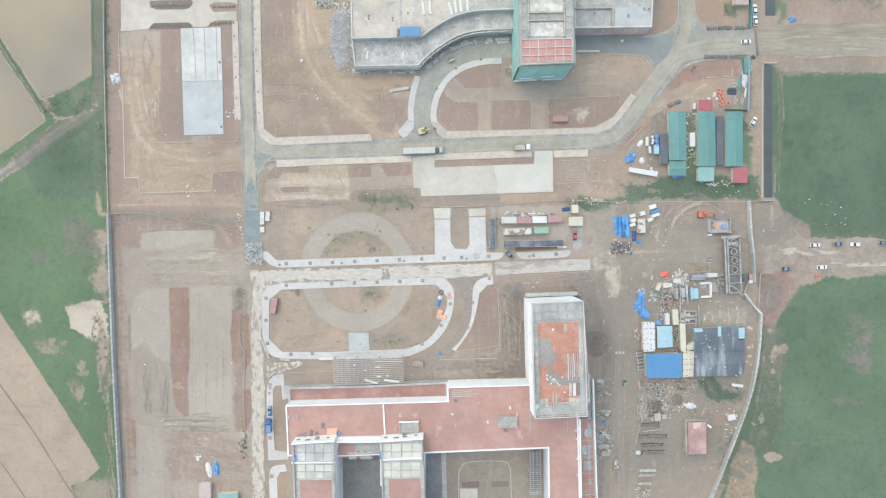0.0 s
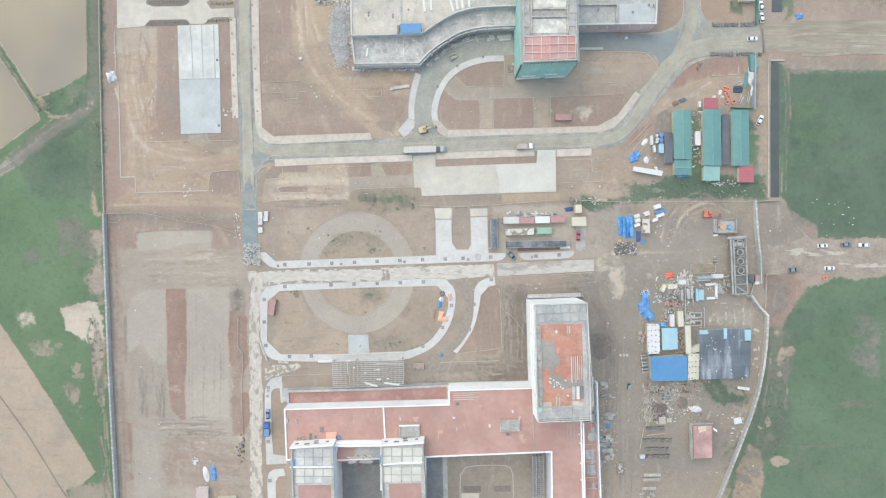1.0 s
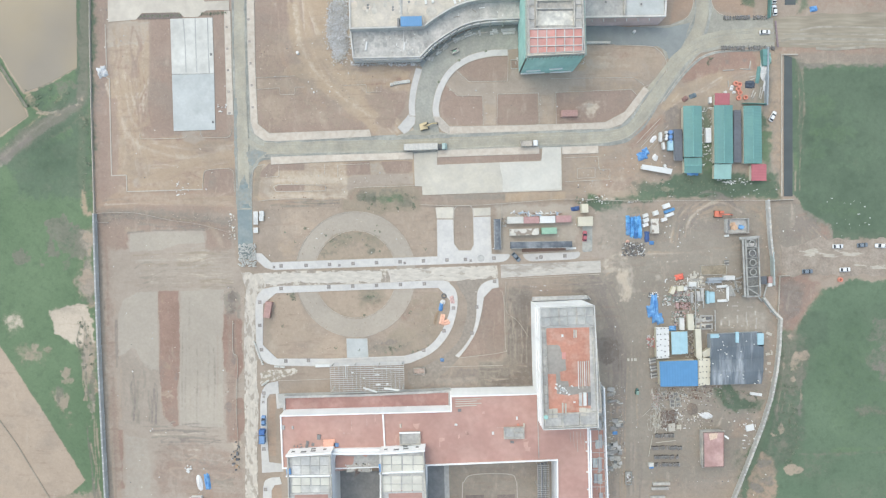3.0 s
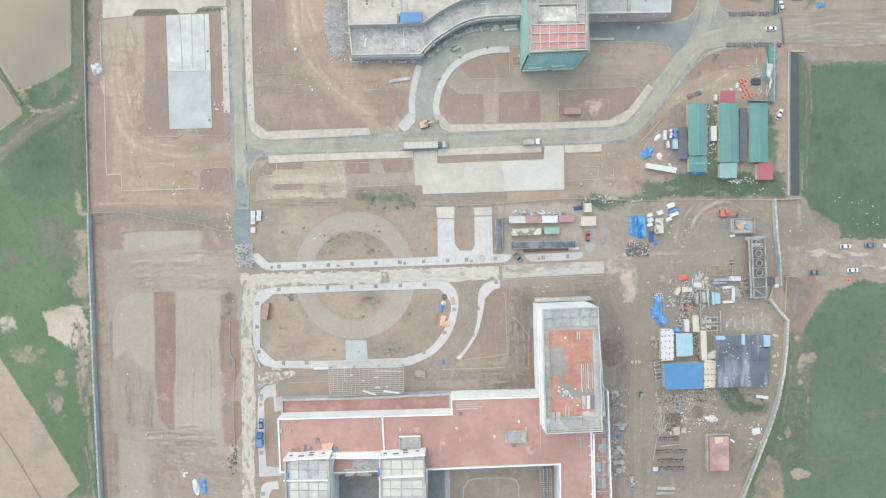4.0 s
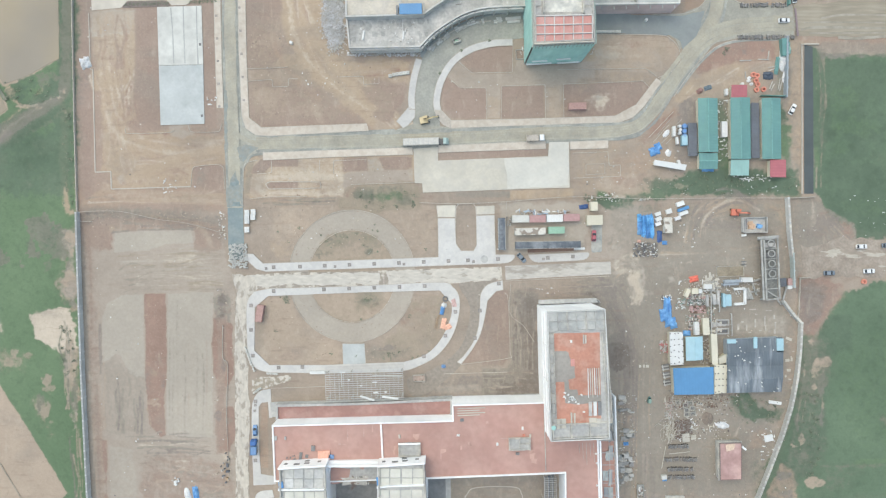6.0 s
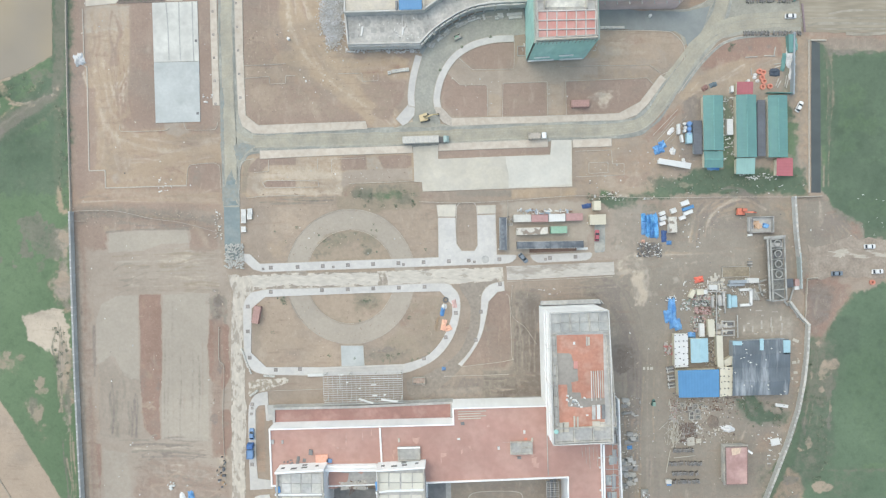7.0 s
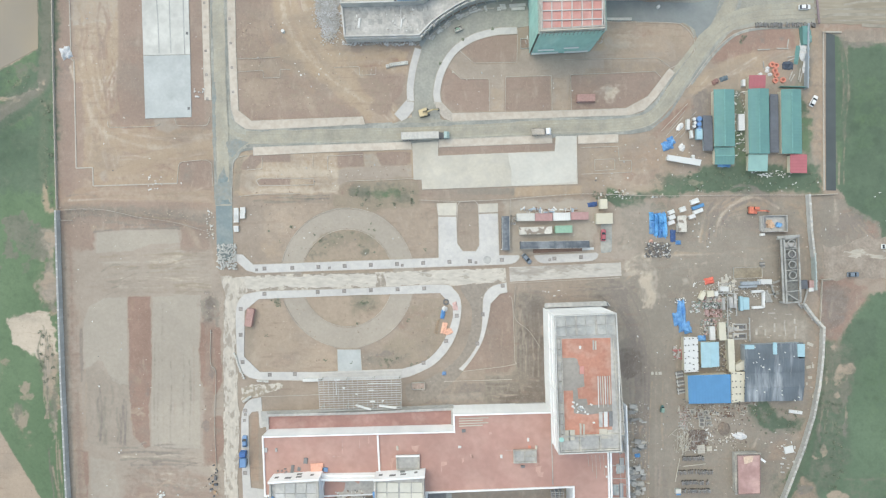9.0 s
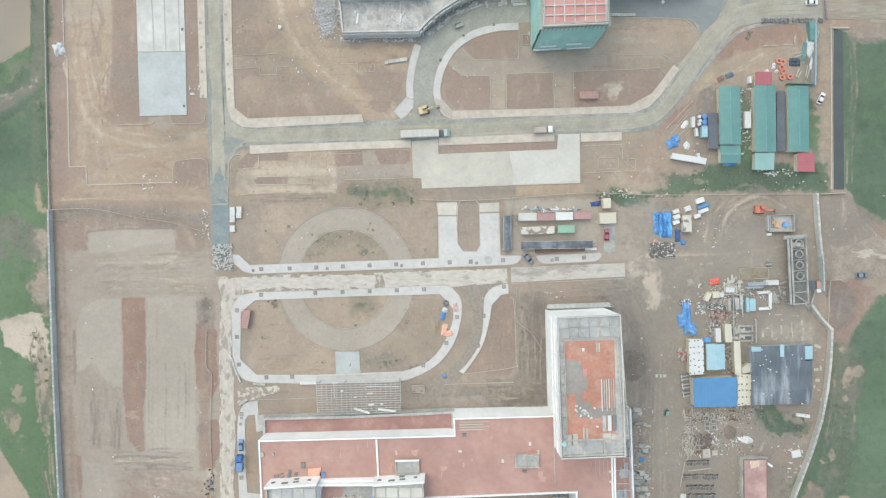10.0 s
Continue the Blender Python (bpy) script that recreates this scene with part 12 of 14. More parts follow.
container(87.20, 5.59, 6.0, 3.0, 2.4, 92, mottle, "white cabin with a speckled roof")
for x, y, l, w, m, lab in ((83.59, 10.06, 2.2, 1.4, white_metal, "white crate"), (83.85, 8.07, 2.4, 1.6, white_metal, "white crate"), (83.61, 6.09, 2.4, 1.4, tarp_white, "pale crate"), (87.89, 11.09, 2.2, 1.8, white_metal, "tilted white panel stack"), (92.35, 14.07, 3.0, 1.8, white_metal, "white panel stack"), (93.61, 12.09, 4.4, 1.2, blue_metal, "blue panel stack"), (93.62, 10.34, 3.6, 1.4, white_metal, "white panel stack"), (91.39, 8.35, 2.4, 1.4, tarp_white, "pale panel stack")):
    container(x, y, l, w, 1.0, 20, m, lab + " on the yard")
for x, y, l, w, t, m, lab in ((103.21, -18.76, 3.0, 1.8, 0, white_metal, "small white cabin roof"), (95.13, -21.27, 3.2, 1.6, 65, cream_metal, "cream crate on the yard"), (98.11, -20.53, 2.6, 2.2, 5, cream_metal, "cream crate on the yard"), (100.22, -20.55, 1.2, 1.6, 5, white_metal, "small white crate"), (118.54, -16.05, 4.6, 1.8, 0, white_metal, "white crate with a lid"),
                             (113.24, -16.57, 7.0, 1.2, 2, grey_metal, "grey stack of sheets"), (112.25, -17.82, 6.0, 0.8, 2, grey_metal, "grey stack of sheets"), (109.63, -24.22, 5.2, 1.0, 92, sky_metal, "pale blue cabin"), (111.37, -24.22, 4.4, 2.2, 92, sky_metal, "pale blue cabin"), (98.94, -35.40, 5.0, 1.8, 92, white_metal, "white tank cabin"),
                             (107.30, -23.31, 5.0, 0.9, 92, concrete_grey, "grey column form"), (105.80, -23.81, 4.0, 1.4, 95, concrete_grey, "grey column form"), (103.06, -24.31, 4.4, 0.9, 92, concrete_grey, "grey column form"), (89.60, 42.70, 3.8, 1.0, 91, white_metal, "white water tank"), (90.86, 39.00, 2.8, 0.8, 98, white_metal, "white water tank"),
                             (109.39, 43.44, 6.0, 2.3, 91, white_metal, "white cabin between the sheds"), (110.19, 58.07, 2.4, 1.0, 91, white_metal, "white tank"), (93.72, 39.06, 3.8, 2.2, 91, sky_metal, "pale blue lean-to cabin")):
    container(x, y, l, w, 1.6, t, m, lab + (" beside the sheds" if len(lab.split()) < 4 else ""))
# pink sheds in the gardens
for x, y, t in ((-74.54, -29.43, 80), (51.41, 52.52, 1)):
    c = container(x, y, 6.6, 2.6, 2.2, t, mat("dusty_pink_roof", (0.42, 0.27, 0.24), 0.8), "small cabin with a dusty pink roof")
# open store with sand and tarpaulin
store = thing("open_store", 122.00, 5.64, 0, 1, "open-topped concrete store with orange and blue bundles", "store")
local("wall", ribbon([(-4.4, -3.0), (4.4, -3.0), (4.4, 3.0), (-4.4, 3.0)], 0.22, 0, 2.0, True), concrete_grey, store)
local("wall", ribbon([(-4.9, -2.6), (-4.9, 3.1)], 0.5, 0, 1.6), concrete_grey, store)
local("floor_slab", box(0, 0, 0, 8.4, 5.6, 0.5), concrete_grey, store)
orange_sheet = mat("orange_sheet", (0.60, 0.42, 0.29), 0.8, 0.15, 0.2, 1.5, 0.4)
stock_rnd = random.Random(15)
for k in range(9):
    local("orange_bundle", box(-1.5 + stock_rnd.gauss(0, 0.75), 0.1 + stock_rnd.gauss(0, 0.9), 0.5, stock_rnd.uniform(0.9, 1.8), stock_rnd.uniform(0.7, 1.3), stock_rnd.uniform(0.5, 1.2), stock_rnd.uniform(0, 90)), orange_sheet, store)
for k in range(6):
    local("blue_bundle", box(1.8 + stock_rnd.gauss(0, 0.6), -0.2 + stock_rnd.gauss(0, 0.8), 0.5, stock_rnd.uniform(0.7, 1.4), stock_rnd.uniform(0.6, 1.1), stock_rnd.uniform(0.5, 1.1), stock_rnd.uniform(0, 90)), tarp_blue, store)
local("grey_bundle", box(-3.7, 0.4, 0.5, 0.6, 4.0, 1.0), concrete_dark, store)
tagged(part("crate", box(117.9, 1.6, 0, 1.7, 0.9, 0.8, 6), white_metal), "white crate at the open store's foot", "crate")


# ---- the steel gantry by the gate ----
gantry_steel = mat("weathered_steel", (0.37, 0.37, 0.345), 0.8, 0.12, 0.18, 1.5, 0.3, tint=(0.30, 0.30, 0.28))
gantry = thing("steel_gantry", 128.15, -12.37, 0, 0, "long grey steel truss gantry with ring braces", "gantry")
GZ = 4.5
corners = [Vector((123.66, -0.11)), Vector((128.94, 0.51)), Vector((130.01, -23.25)), Vector((124.84, -23.74))]
for a, b, w in ((0, 3, 0.6), (1, 2, 0.5), (0, 1, 0.6), (3, 2, 0.5)):
    part("chord", add_bar(bmesh.new(), (*corners[a], GZ), (*corners[b], GZ), w, 0.6), gantry_steel, gantry)
off = Vector((-1.1, 0))
part("walkway", add_bar(bmesh.new(), (*(corners[0] + off), GZ + 0.1), (*(corners[3] + off), GZ + 0.1), 0.7, 0.3), gantry_steel, gantry)
part("beam", add_bar(bmesh.new(), (*(corners[0] + Vector((-2.6, 0.6))), GZ + 0.3), (*(corners[1] + Vector((0.3, 0.6))), GZ + 0.3), 0.9, 0.5), gantry_steel, gantry)
for k in range(1, 6):
    p, q = corners[0].lerp(corners[3], k * 0.165), corners[1].lerp(corners[2], k * 0.165)
    part("crossbeam", add_bar(bmesh.new(), (*p, GZ), (*q, GZ), 0.3, 0.4), gantry_steel, gantry)
    if k < 5:
        m = p.lerp(q, 0.5) + Vector((0, 2.0))
        part("ring", ribbon([(m.x + 1.3 * math.cos(a * 0.3927), m.y + 1.3 * math.sin(a * 0.3927)) for a in range(16)], 0.3, GZ - 0.2, GZ + 0.25, True), gantry_steel, gantry)
        if k in (1, 2):
            part("deck", box(m.x, m.y - 0.6, GZ - 0.5, 4.0, 1.8, 0.2), concrete_dark if k == 2 else concrete_grey, gantry)
p, q = corners[0].lerp(corners[3], 0.84), corners[2]
part("lattice_floor", prism(ccw([tuple(c.lerp(sum(corners, Vector((0, 0))) / 4, 0.04)) for c in corners]), GZ - 1.4, GZ - 1.3), mat("lattice_grey", (0.21, 0.215, 0.20), 0.9, 0.2, 0.25, 1.6, 0.4, tint=(0.15, 0.155, 0.145)), gantry)
part("brace", add_bar(bmesh.new(), (*p, GZ), (*q, GZ), 0.35, 0.4), gantry_steel, gantry)
for c in corners:
    part("leg", box(c.x, c.y, 0, 0.6, 0.6, GZ), gantry_steel, gantry)
for a, b in (((120.30, -17.19), (124.25, -15.70)), ((119.84, -21.15), (124.04, -20.41)), ((120.79, -16.20), (122.82, -22.14)), ((131.26, -24.22), (132.77, -25.96)), ((132.77, -25.96), (134.70, -19.24)), ((134.70, -19.24), (133.68, -16.76))):
    tagged(part("steel_member", add_bar(bmesh.new(), (*a, 0.8), (*b, 0.8), 0.6, 0.4), gantry_steel), "grey steel member stacked by the gantry", "steel member", "steel stock")
for a, b in (((113.76, -19.82), (118.25, -19.57)), ((114.05, -25.81), (118.29, -25.56)), ((118.25, -19.57), (118.30, -25.81))):
    tagged(part("white_beam", add_bar(bmesh.new(), (*a, 0.6), (*b, 0.6), 1.0, 0.8), white_metal), "short white beam on the ground", "beam", "white beams")
for k in range(3):
    bm = add_bar(bmesh.new(), (118.74, -19.32, 0.5), (120.78, -23.81, 0.5), 0.7, 0.4)
    x, y = k * 0.9, 0.0
    bmesh.ops.translate(bm, verts=bm.verts[:], vec=(x - 1, y, 0))
    tagged(part("steel_member", bm, gantry_steel), "grey steel member stacked by the gantry", "steel member", "steel stock")


# ---- vehicles ----
def wheel(parent, x, y, r, w):
    bm = bmesh.new()
    lo = [bm.verts.new((x + r * math.cos(a * 0.5236), y - w / 2, r + r * math.sin(a * 0.5236))) for a in range(12)]
    hi = [bm.verts.new((x + r * math.cos(a * 0.5236), y + w / 2, r + r * math.sin(a * 0.5236))) for a in range(12)]
    bm.faces.new(lo)
    bm.faces.new(hi[::-1])
    for i in range(12):
        bm.faces.new((lo[i], lo[(i + 1) % 12], hi[(i + 1) % 12], hi[i]))
    tyre = local("wheel", bm, rubber, parent)
    rim = bmesh.new()
    side = 1 if y > 0 else -1
    v = [rim.verts.new((x + 0.55 * r * math.cos(a * 0.7854), y + side * (w / 2 + d), r + 0.55 * r * math.sin(a * 0.7854))) for d in (0, 0.02) for a in range(8)]
    rim.faces.new(v[:8])
    rim.faces.new(v[8:])
    for i in range(8):
        rim.faces.new((v[i], v[(i + 1) % 8], v[8 + (i + 1) % 8], v[8 + i]))
    local("rim", rim, steel, tyre, "pale steel rim")
    return tyre


def loft(sections):
    """A closed body through sections (x, half width, z low, z high)."""
    bm = bmesh.new()
    rows = []
    for x, hw, z0, z1 in sections:
        rows.append([bm.verts.new((x, s * hw, z)) for s, z in ((-1, z0), (1, z0), (0.96, z1), (-0.96, z1))])
    for a, b in zip(rows, rows[1:]):
        for k in range(4):
            bm.faces.new((a[k], a[(k + 1) % 4], b[(k + 1) % 4], b[k]))
    bm.faces.new(rows[0][::-1])
    bm.faces.new(rows[-1])
    bmesh.ops.bevel(bm, geom=bm.edges[:], offset=0.05, segments=1, affect="EDGES")
    return bm


def car(x, y, turn, paint, label, z=0.12):
    c = thing("car", x, y, z, turn, label, "car")
    local("body", loft([(-2.2, 0.8, 0.35, 0.85), (-1.9, 0.88, 0.3, 0.95), (0.9, 0.9, 0.28, 0.95), (1.9, 0.84, 0.3, 0.82), (2.2, 0.7, 0.35, 0.7)]), paint, c)
    local("rear_window", loft([(-1.95, 0.72, 0.9, 1.0), (-1.45, 0.72, 0.9, 1.42)]), glass, c)
    local("windscreen", loft([(0.25, 0.72, 0.9, 1.45), (1.05, 0.72, 0.88, 0.98)]), glass, c)
    for sy in (-0.64, 0.64):
        local("side_window", box(-0.6, sy, 0.9, 1.7, 0.14, 0.52), glass, c)
    local("roof", loft([(-1.4, 0.68, 1.4, 1.47), (-0.5, 0.7, 1.42, 1.53), (0.15, 0.67, 1.42, 1.5)]), paint, c)
    for sx in (-1.35, 1.35):
        for sy in (-0.82, 0.82):
            wheel(c, sx, sy, 0.32, 0.2)
    return c


for args in ((133.04, 86.41, 2, car_white, "white car waiting at the site gate"), (136.59, 51.47, 62, car_white, "white car parked on the sandy lane"), (136.64, 100.49, 92, car_white, "white car parked by the entrance hoarding"), (136.93, 95.55, 95, car_white, "white car parked by the entrance hoarding"),
             (164.34, -2.86, 2, car_white, "white car on the earth road"), (174.59, -2.36, 4, car_blue, "dark car on the earth road"), (182.09, -2.61, 178, car_white, "white car on the earth road"), (167.45, -12.62, 3, car_white, "white car on the earth road"),
             (151.69, -13.38, 2, car_blue, "dark blue-grey car on the earth road"), (194.59, -1.86, 1, car_blue, "dark blue car on the earth road"), (29.53, -7.37, -48, car_blue, "blue-grey car stopped by the walk"), (58.27, 1.39, 88, car_red, "dark red car parked by a cabin")):
    car(*args)


def truck(x, y, turn, length, bed_mat, cab_mat, label, tall=1.6, z=0.06):
    t = thing("truck", x, y, z, turn, label, "truck")
    local("chassis", box(-0.2, 0, 0.6, length - 0.4, 1.0, 0.35), dark_steel, t)
    bl = length - 2.6
    bx = -length / 2 + bl / 2
    local("bed_floor", box(bx, 0, 0.95, bl, 2.3, 0.15), bed_mat, t)
    for sy in (-1.15, 1.15):
        local("bed_side", box(bx, sy, 0.95, bl, 0.1, tall), bed_mat, t)
    for sx in (-1, 1):
        local("bed_end", box(bx + sx * bl / 2, 0, 0.95, 0.1, 2.3, tall), bed_mat, t)
    local("load", box(bx, 0, 1.1, bl - 0.2, 2.1, tall - 0.4), bed_mat, t)
    local("cab", loft([(length / 2 - 2.1, 1.15, 0.6, 2.7), (length / 2 - 0.6, 1.15, 0.6, 2.75), (length / 2, 1.1, 0.6, 1.7)]), cab_mat, t)
    local("windscreen", loft([(length / 2 - 0.55, 1.0, 1.7, 2.6), (length / 2 - 0.02, 0.95, 1.68, 1.75)]), glass, t)
    for sx in (length / 2 - 1.1, -length / 2 + 0.8, -length / 2 + 2.0):
        for sy in (-1.05, 1.05):
            wheel(t, sx, sy, 0.48, 0.3)
    return t


semi = thing("trailer_truck", -7.98, 38.55, 0.13, 2, "long articulated truck with a grey sheeted trailer", "truck")
local("trailer", box(-2.4, 0, 1.2, 14.0, 2.6, 2.2), mat("trailer_sheet", (0.55, 0.535, 0.49), 0.8, 0.1, 0.15, 1.2, 0.3, tint=(0.47, 0.455, 0.415)), semi)
for k in range(8):
    local("bow", box(-9.2 + k * 1.95, 0, 3.35, 0.15, 2.6, 0.12), steel, semi)
local("trailer_frame", box(-2.4, 0, 0.8, 13.6, 1.2, 0.4), dark_steel, semi)
local("cab", loft([(6.4, 1.2, 0.6, 3.0), (7.6, 1.2, 0.6, 3.1), (8.5, 1.15, 0.6, 1.9)]), mat("pale_teal_paint", (0.36, 0.47, 0.45), 0.4), semi)
local("coupling", box(5.3, 0, 0.8, 2.4, 2.2, 0.6), dark_steel, semi)
for sx in (-8.2, -6.9, -5.6, 4.8, 7.4):
    for sy in (-1.1, 1.1):
        wheel(semi, sx, sy, 0.5, 0.35)
truck(34.92, 40.04, 2, 7.2, mat("dusty_bed", (0.46, 0.42, 0.365), 0.8, 0.15, 0.2, 1.5, 0.3), car_white, "dusty tipper truck with a white cab", z=0.13)
mud_brown = mat("muddy_bed", (0.27, 0.24, 0.21), 0.9, 0.12, 0.15, 1.5, 0.3)
pink_board = mat("pinkish_board", (0.50, 0.39, 0.34), 0.8, 0.1, 0.1, 1.5, 0.3)
pale_bed = mat("pale_green_sheet", (0.40, 0.45, 0.42), 0.8, 0.1, 0.1, 1.5, 0.3)


def open_skip(x, y, turn, l, w, rim, bed, fill, label, seed):
    """A wheeled open box with pale sides and a loose load."""
    rnd = random.Random(seed)
    t = thing("trailer", x, y, 0.02, turn, label, "trailer")
    local("bed_floor", box(0, 0, 0.5, l, w, 0.12), bed, t)
    for sy in (-1, 1):
        local("bed_side", box(0, sy * w / 2, 0.5, l, 0.16, 1.0), rim, t)
        local("bed_end", box(sy * l / 2, 0, 0.5, 0.16, w + 0.16, 1.0), rim, t)
        for sx in (-0.28, 0.28):
            wheel(t, sx * l, sy * (w / 2 - 0.2), 0.36, 0.22)
    for k in range(9):
        local("load_piece", box(rnd.uniform(-0.38, 0.38) * l, rnd.uniform(-0.36, 0.36) * w, 0.62, rnd.uniform(0.4, 1.2), rnd.uniform(0.3, 0.6), rnd.uniform(0.2, 0.7), rnd.uniform(-30, 30)), rnd.choice(fill), t)
    return t


def rickshaw(x, y, turn, body_mat, roof_mat, label):
    t = thing("motor_cart", x, y, 0.02, turn, label, "three-wheeler")
    local("body", loft([(-1.25, 0.62, 0.35, 1.0), (-0.4, 0.66, 0.3, 1.0), (0.6, 0.6, 0.3, 0.95), (1.35, 0.25, 0.4, 0.9)]), body_mat, t)
    local("roof", loft([(-1.2, 0.58, 1.55, 1.66), (-0.3, 0.62, 1.6, 1.76), (0.55, 0.5, 1.55, 1.66)]), roof_mat, t)
    local("windscreen", loft([(0.55, 0.5, 0.95, 1.6), (0.75, 0.46, 0.92, 1.0)]), glass, t)
    for sx, sy in ((-1.1, -0.55), (-1.1, 0.55), (0.5, -0.5), (0.5, 0.5)):
        local("post", box(sx, sy, 0.95, 0.07, 0.07, 0.65), dark_steel, t)
    for sx, sy in ((-0.8, -0.6), (-0.8, 0.6), (1.05, 0)):
        wheel(t, sx, sy, 0.26, 0.14)
    return t


car(-76.85, -76.36, 91, plastic_blue, "small blue van parked beside the walk", z=0.2)
truck(-77.16, -82.67, 90, 6.0, plastic_blue, mat("blue_cab", (0.06, 0.16, 0.40), 0.5), "blue truck parked beside the building", z=0.2)
open_skip(77.07, -100.61, 91, 5.2, 2.4, steel, mud_brown, (white_metal, white_metal, concrete_grey), "open pale-sided trailer with white scraps", 5)
open_skip(-11.29, -55.32, 2, 4.8, 2.5, concrete, mat("timber_load", (0.47, 0.38, 0.32), 0.8), (timber, slab_cream, pink_board), "small trailer loaded with pinkish boards", 6)
rickshaw(80.54, -63.96, 84, mat("dark_teal_cab", (0.07, 0.16, 0.15), 0.5), mat("green_cart_paint", (0.20, 0.30, 0.25), 0.6), "small dark green three-wheeled cart on the yard")
open_skip(3.80, 78.62, 24, 2.9, 1.6, concrete, concrete_grey, (white_metal, concrete_grey, pale_bed), "small pale dumper trailer on the curved drive", 7)


def excavator(x, y, turn, paint, label, boom=4.6):
    e = thing("excavator", x, y, 0.12, turn, label, "excavator")
    for sy in (-1.1, 1.1):
        local("track", loft([(-1.9, 0.3, 0.15, 0.6), (-1.6, 0.3, 0, 0.8), (1.6, 0.3, 0, 0.8), (1.9, 0.3, 0.15, 0.6)]), rubber, e).location.y = sy
    local("house", loft([(-1.9, 1.3, 0.9, 2.0), (-0.4, 1.35, 0.9, 2.1), (1.2, 1.3, 0.9, 1.5)]), paint, e)
    local("cab", box(0.4, 0.75, 1.4, 1.7, 0.95, 1.5), glass, e)
    local("cab_roof", box(0.4, 0.75, 2.9, 1.75, 1.0, 0.1), paint, e)
    local("boom", add_bar(bmesh.new(), (0.9, -0.1, 1.5), (0.9 + boom * 0.55, -0.1, 3.4), 0.5, 0.6), paint, e)
    local("arm", add_bar(bmesh.new(), (0.9 + boom * 0.52, -0.1, 3.5), (0.9 + boom, -0.1, 1.4), 0.4, 0.5), paint, e)
    local("bucket", loft([(0.6 + boom, 0.5, 0.4, 1.4), (1.3 + boom, 0.5, 0.3, 0.8)]), dark_steel, e)
    return e


excavator(-8.97, 47.25, 14, yellow_paint, "yellow excavator with a stretched boom")
excavator(114.21, 10.63, -3, mat("red_orange_paint", (0.55, 0.17, 0.11), 0.5), "red-orange excavator working on the yard")

bike_grey = mat("bike_paint", (0.21, 0.21, 0.21), 0.6, 0.15, 0.15, 3.0, 0.5, tint=(0.30, 0.29, 0.28))
bike = thing("motorbike", 0, 0, 0, 0, "dark motorbike parked in a row", "motorbike", "parked motorbikes")
local("frame", loft([(-0.7, 0.12, 0.4, 0.7), (0.0, 0.16, 0.3, 0.75), (0.55, 0.1, 0.4, 0.95)]), bike_grey, bike)
local("seat", loft([(-0.75, 0.14, 0.72, 0.82), (0.1, 0.15, 0.74, 0.84)]), bike_grey, bike)
local("handlebar", box(0.5, 0, 0.95, 0.08, 0.7, 0.06), steel, bike)
for sx in (-0.6, 0.65):
    wheel(bike, sx, 0, 0.29, 0.1)
rr = random.Random(9)
spots2 = []
def bike_row(a, b, n, facing):
    a, b = Vector(a), Vector(b)
    for i in range(n):
        p = a.lerp(b, i / max(1, n - 1))
        if rr.random() < 0.85:
            spots2.append((p.x + rr.uniform(-0.2, 0.2), p.y + rr.uniform(-0.25, 0.25), 0.06, 0, 0, facing + rr.uniform(-12, 12)))
bike_row((115.2, 79.98), (137.0, 79.98), 40, 90)
bike_row((115.9, 92.59), (136.0, 92.59), 36, 90)
bike_row((88.04, -82.78), (96.62, -82.54), 19, 90)
bike_row((86.91, -88.03), (98.96, -87.90), 27, 90)
bike_row((88.09, -91.87), (98.99, -91.86), 24, 90)
bike_row((88.57, -95.02), (98.77, -94.90), 23, 90)
for i, s in enumerate(spots2):
    copy_thing(bike, pose(*s))
bike.matrix_world = pose(99.43, -87.90, 0.06, 0, 0, 90)

# ---- tree pits along the walks ----
pit = thing("tree_pit", -69.32, -11.12, Z3, 2, "square tree pit of dark bricks in the walk", "tree pit", "tree pits")
local("rim", ribbon([(-0.6, -0.6), (0.6, -0.6), (0.6, 0.6), (-0.6, 0.6)], 0.26, -0.02, 0.05, True), mat("dark_brick", (0.25, 0.235, 0.225), 0.9), pit)
local("soil", box(0, 0, -0.02, 1.0, 1.0, 0.05), mat("pit_soil", (0.33, 0.30, 0.275), 0.95, 0.2, 0.15), pit)
def pits(a, b, n, skip=()):
    a, b = Vector(a), Vector(b)
    for i in range(n):
        if i not in skip:
            p = a.lerp(b, i / max(1, n - 1))
            copy_thing(pit, pose(p.x, p.y, Z3, 0, 0, 2))
pits((-58.80, -10.87), (0.51, -8.62), 7)
pits((-69.36, -20.64), (-9.01, -18.64), 7, (1,))
for x, y in ((8.26, -8.37), (20.27, -7.87), (40.04, -7.37), (50.04, -6.87), (-78.40, -26.41), (-78.45, -36.20), (-77.76, -46.51), (-67.49, -51.29), (-57.96, -51.04), (3.26, -28.92), (-0.75, -38.46), (-9.28, -46.76), (20.54, -17.63), (13.03, -28.42), (11.04, -39.47), (-76.84, -64.90), (-76.96, -88.64), (-76.29, -105.86)):
    copy_thing(pit, pose(x, y, Z3, 0, 0, 2))
small_pit = copy_thing(pit, pose(-72.32, -11.62, Z3, 0, 0, 2))
for x, y in ((-44.79, -10.87), (-17.26, -9.87), (10.51, -8.87), (38.29, -7.87), (-76.85, -66.41), (-77.11, -68.68)):
    c = copy_thing(pit, pose(x, y, Z3, 0, 0, 2))
    c.scale = (0.7, 0.7, 1)
small_pit.scale = (0.7, 0.7, 1)
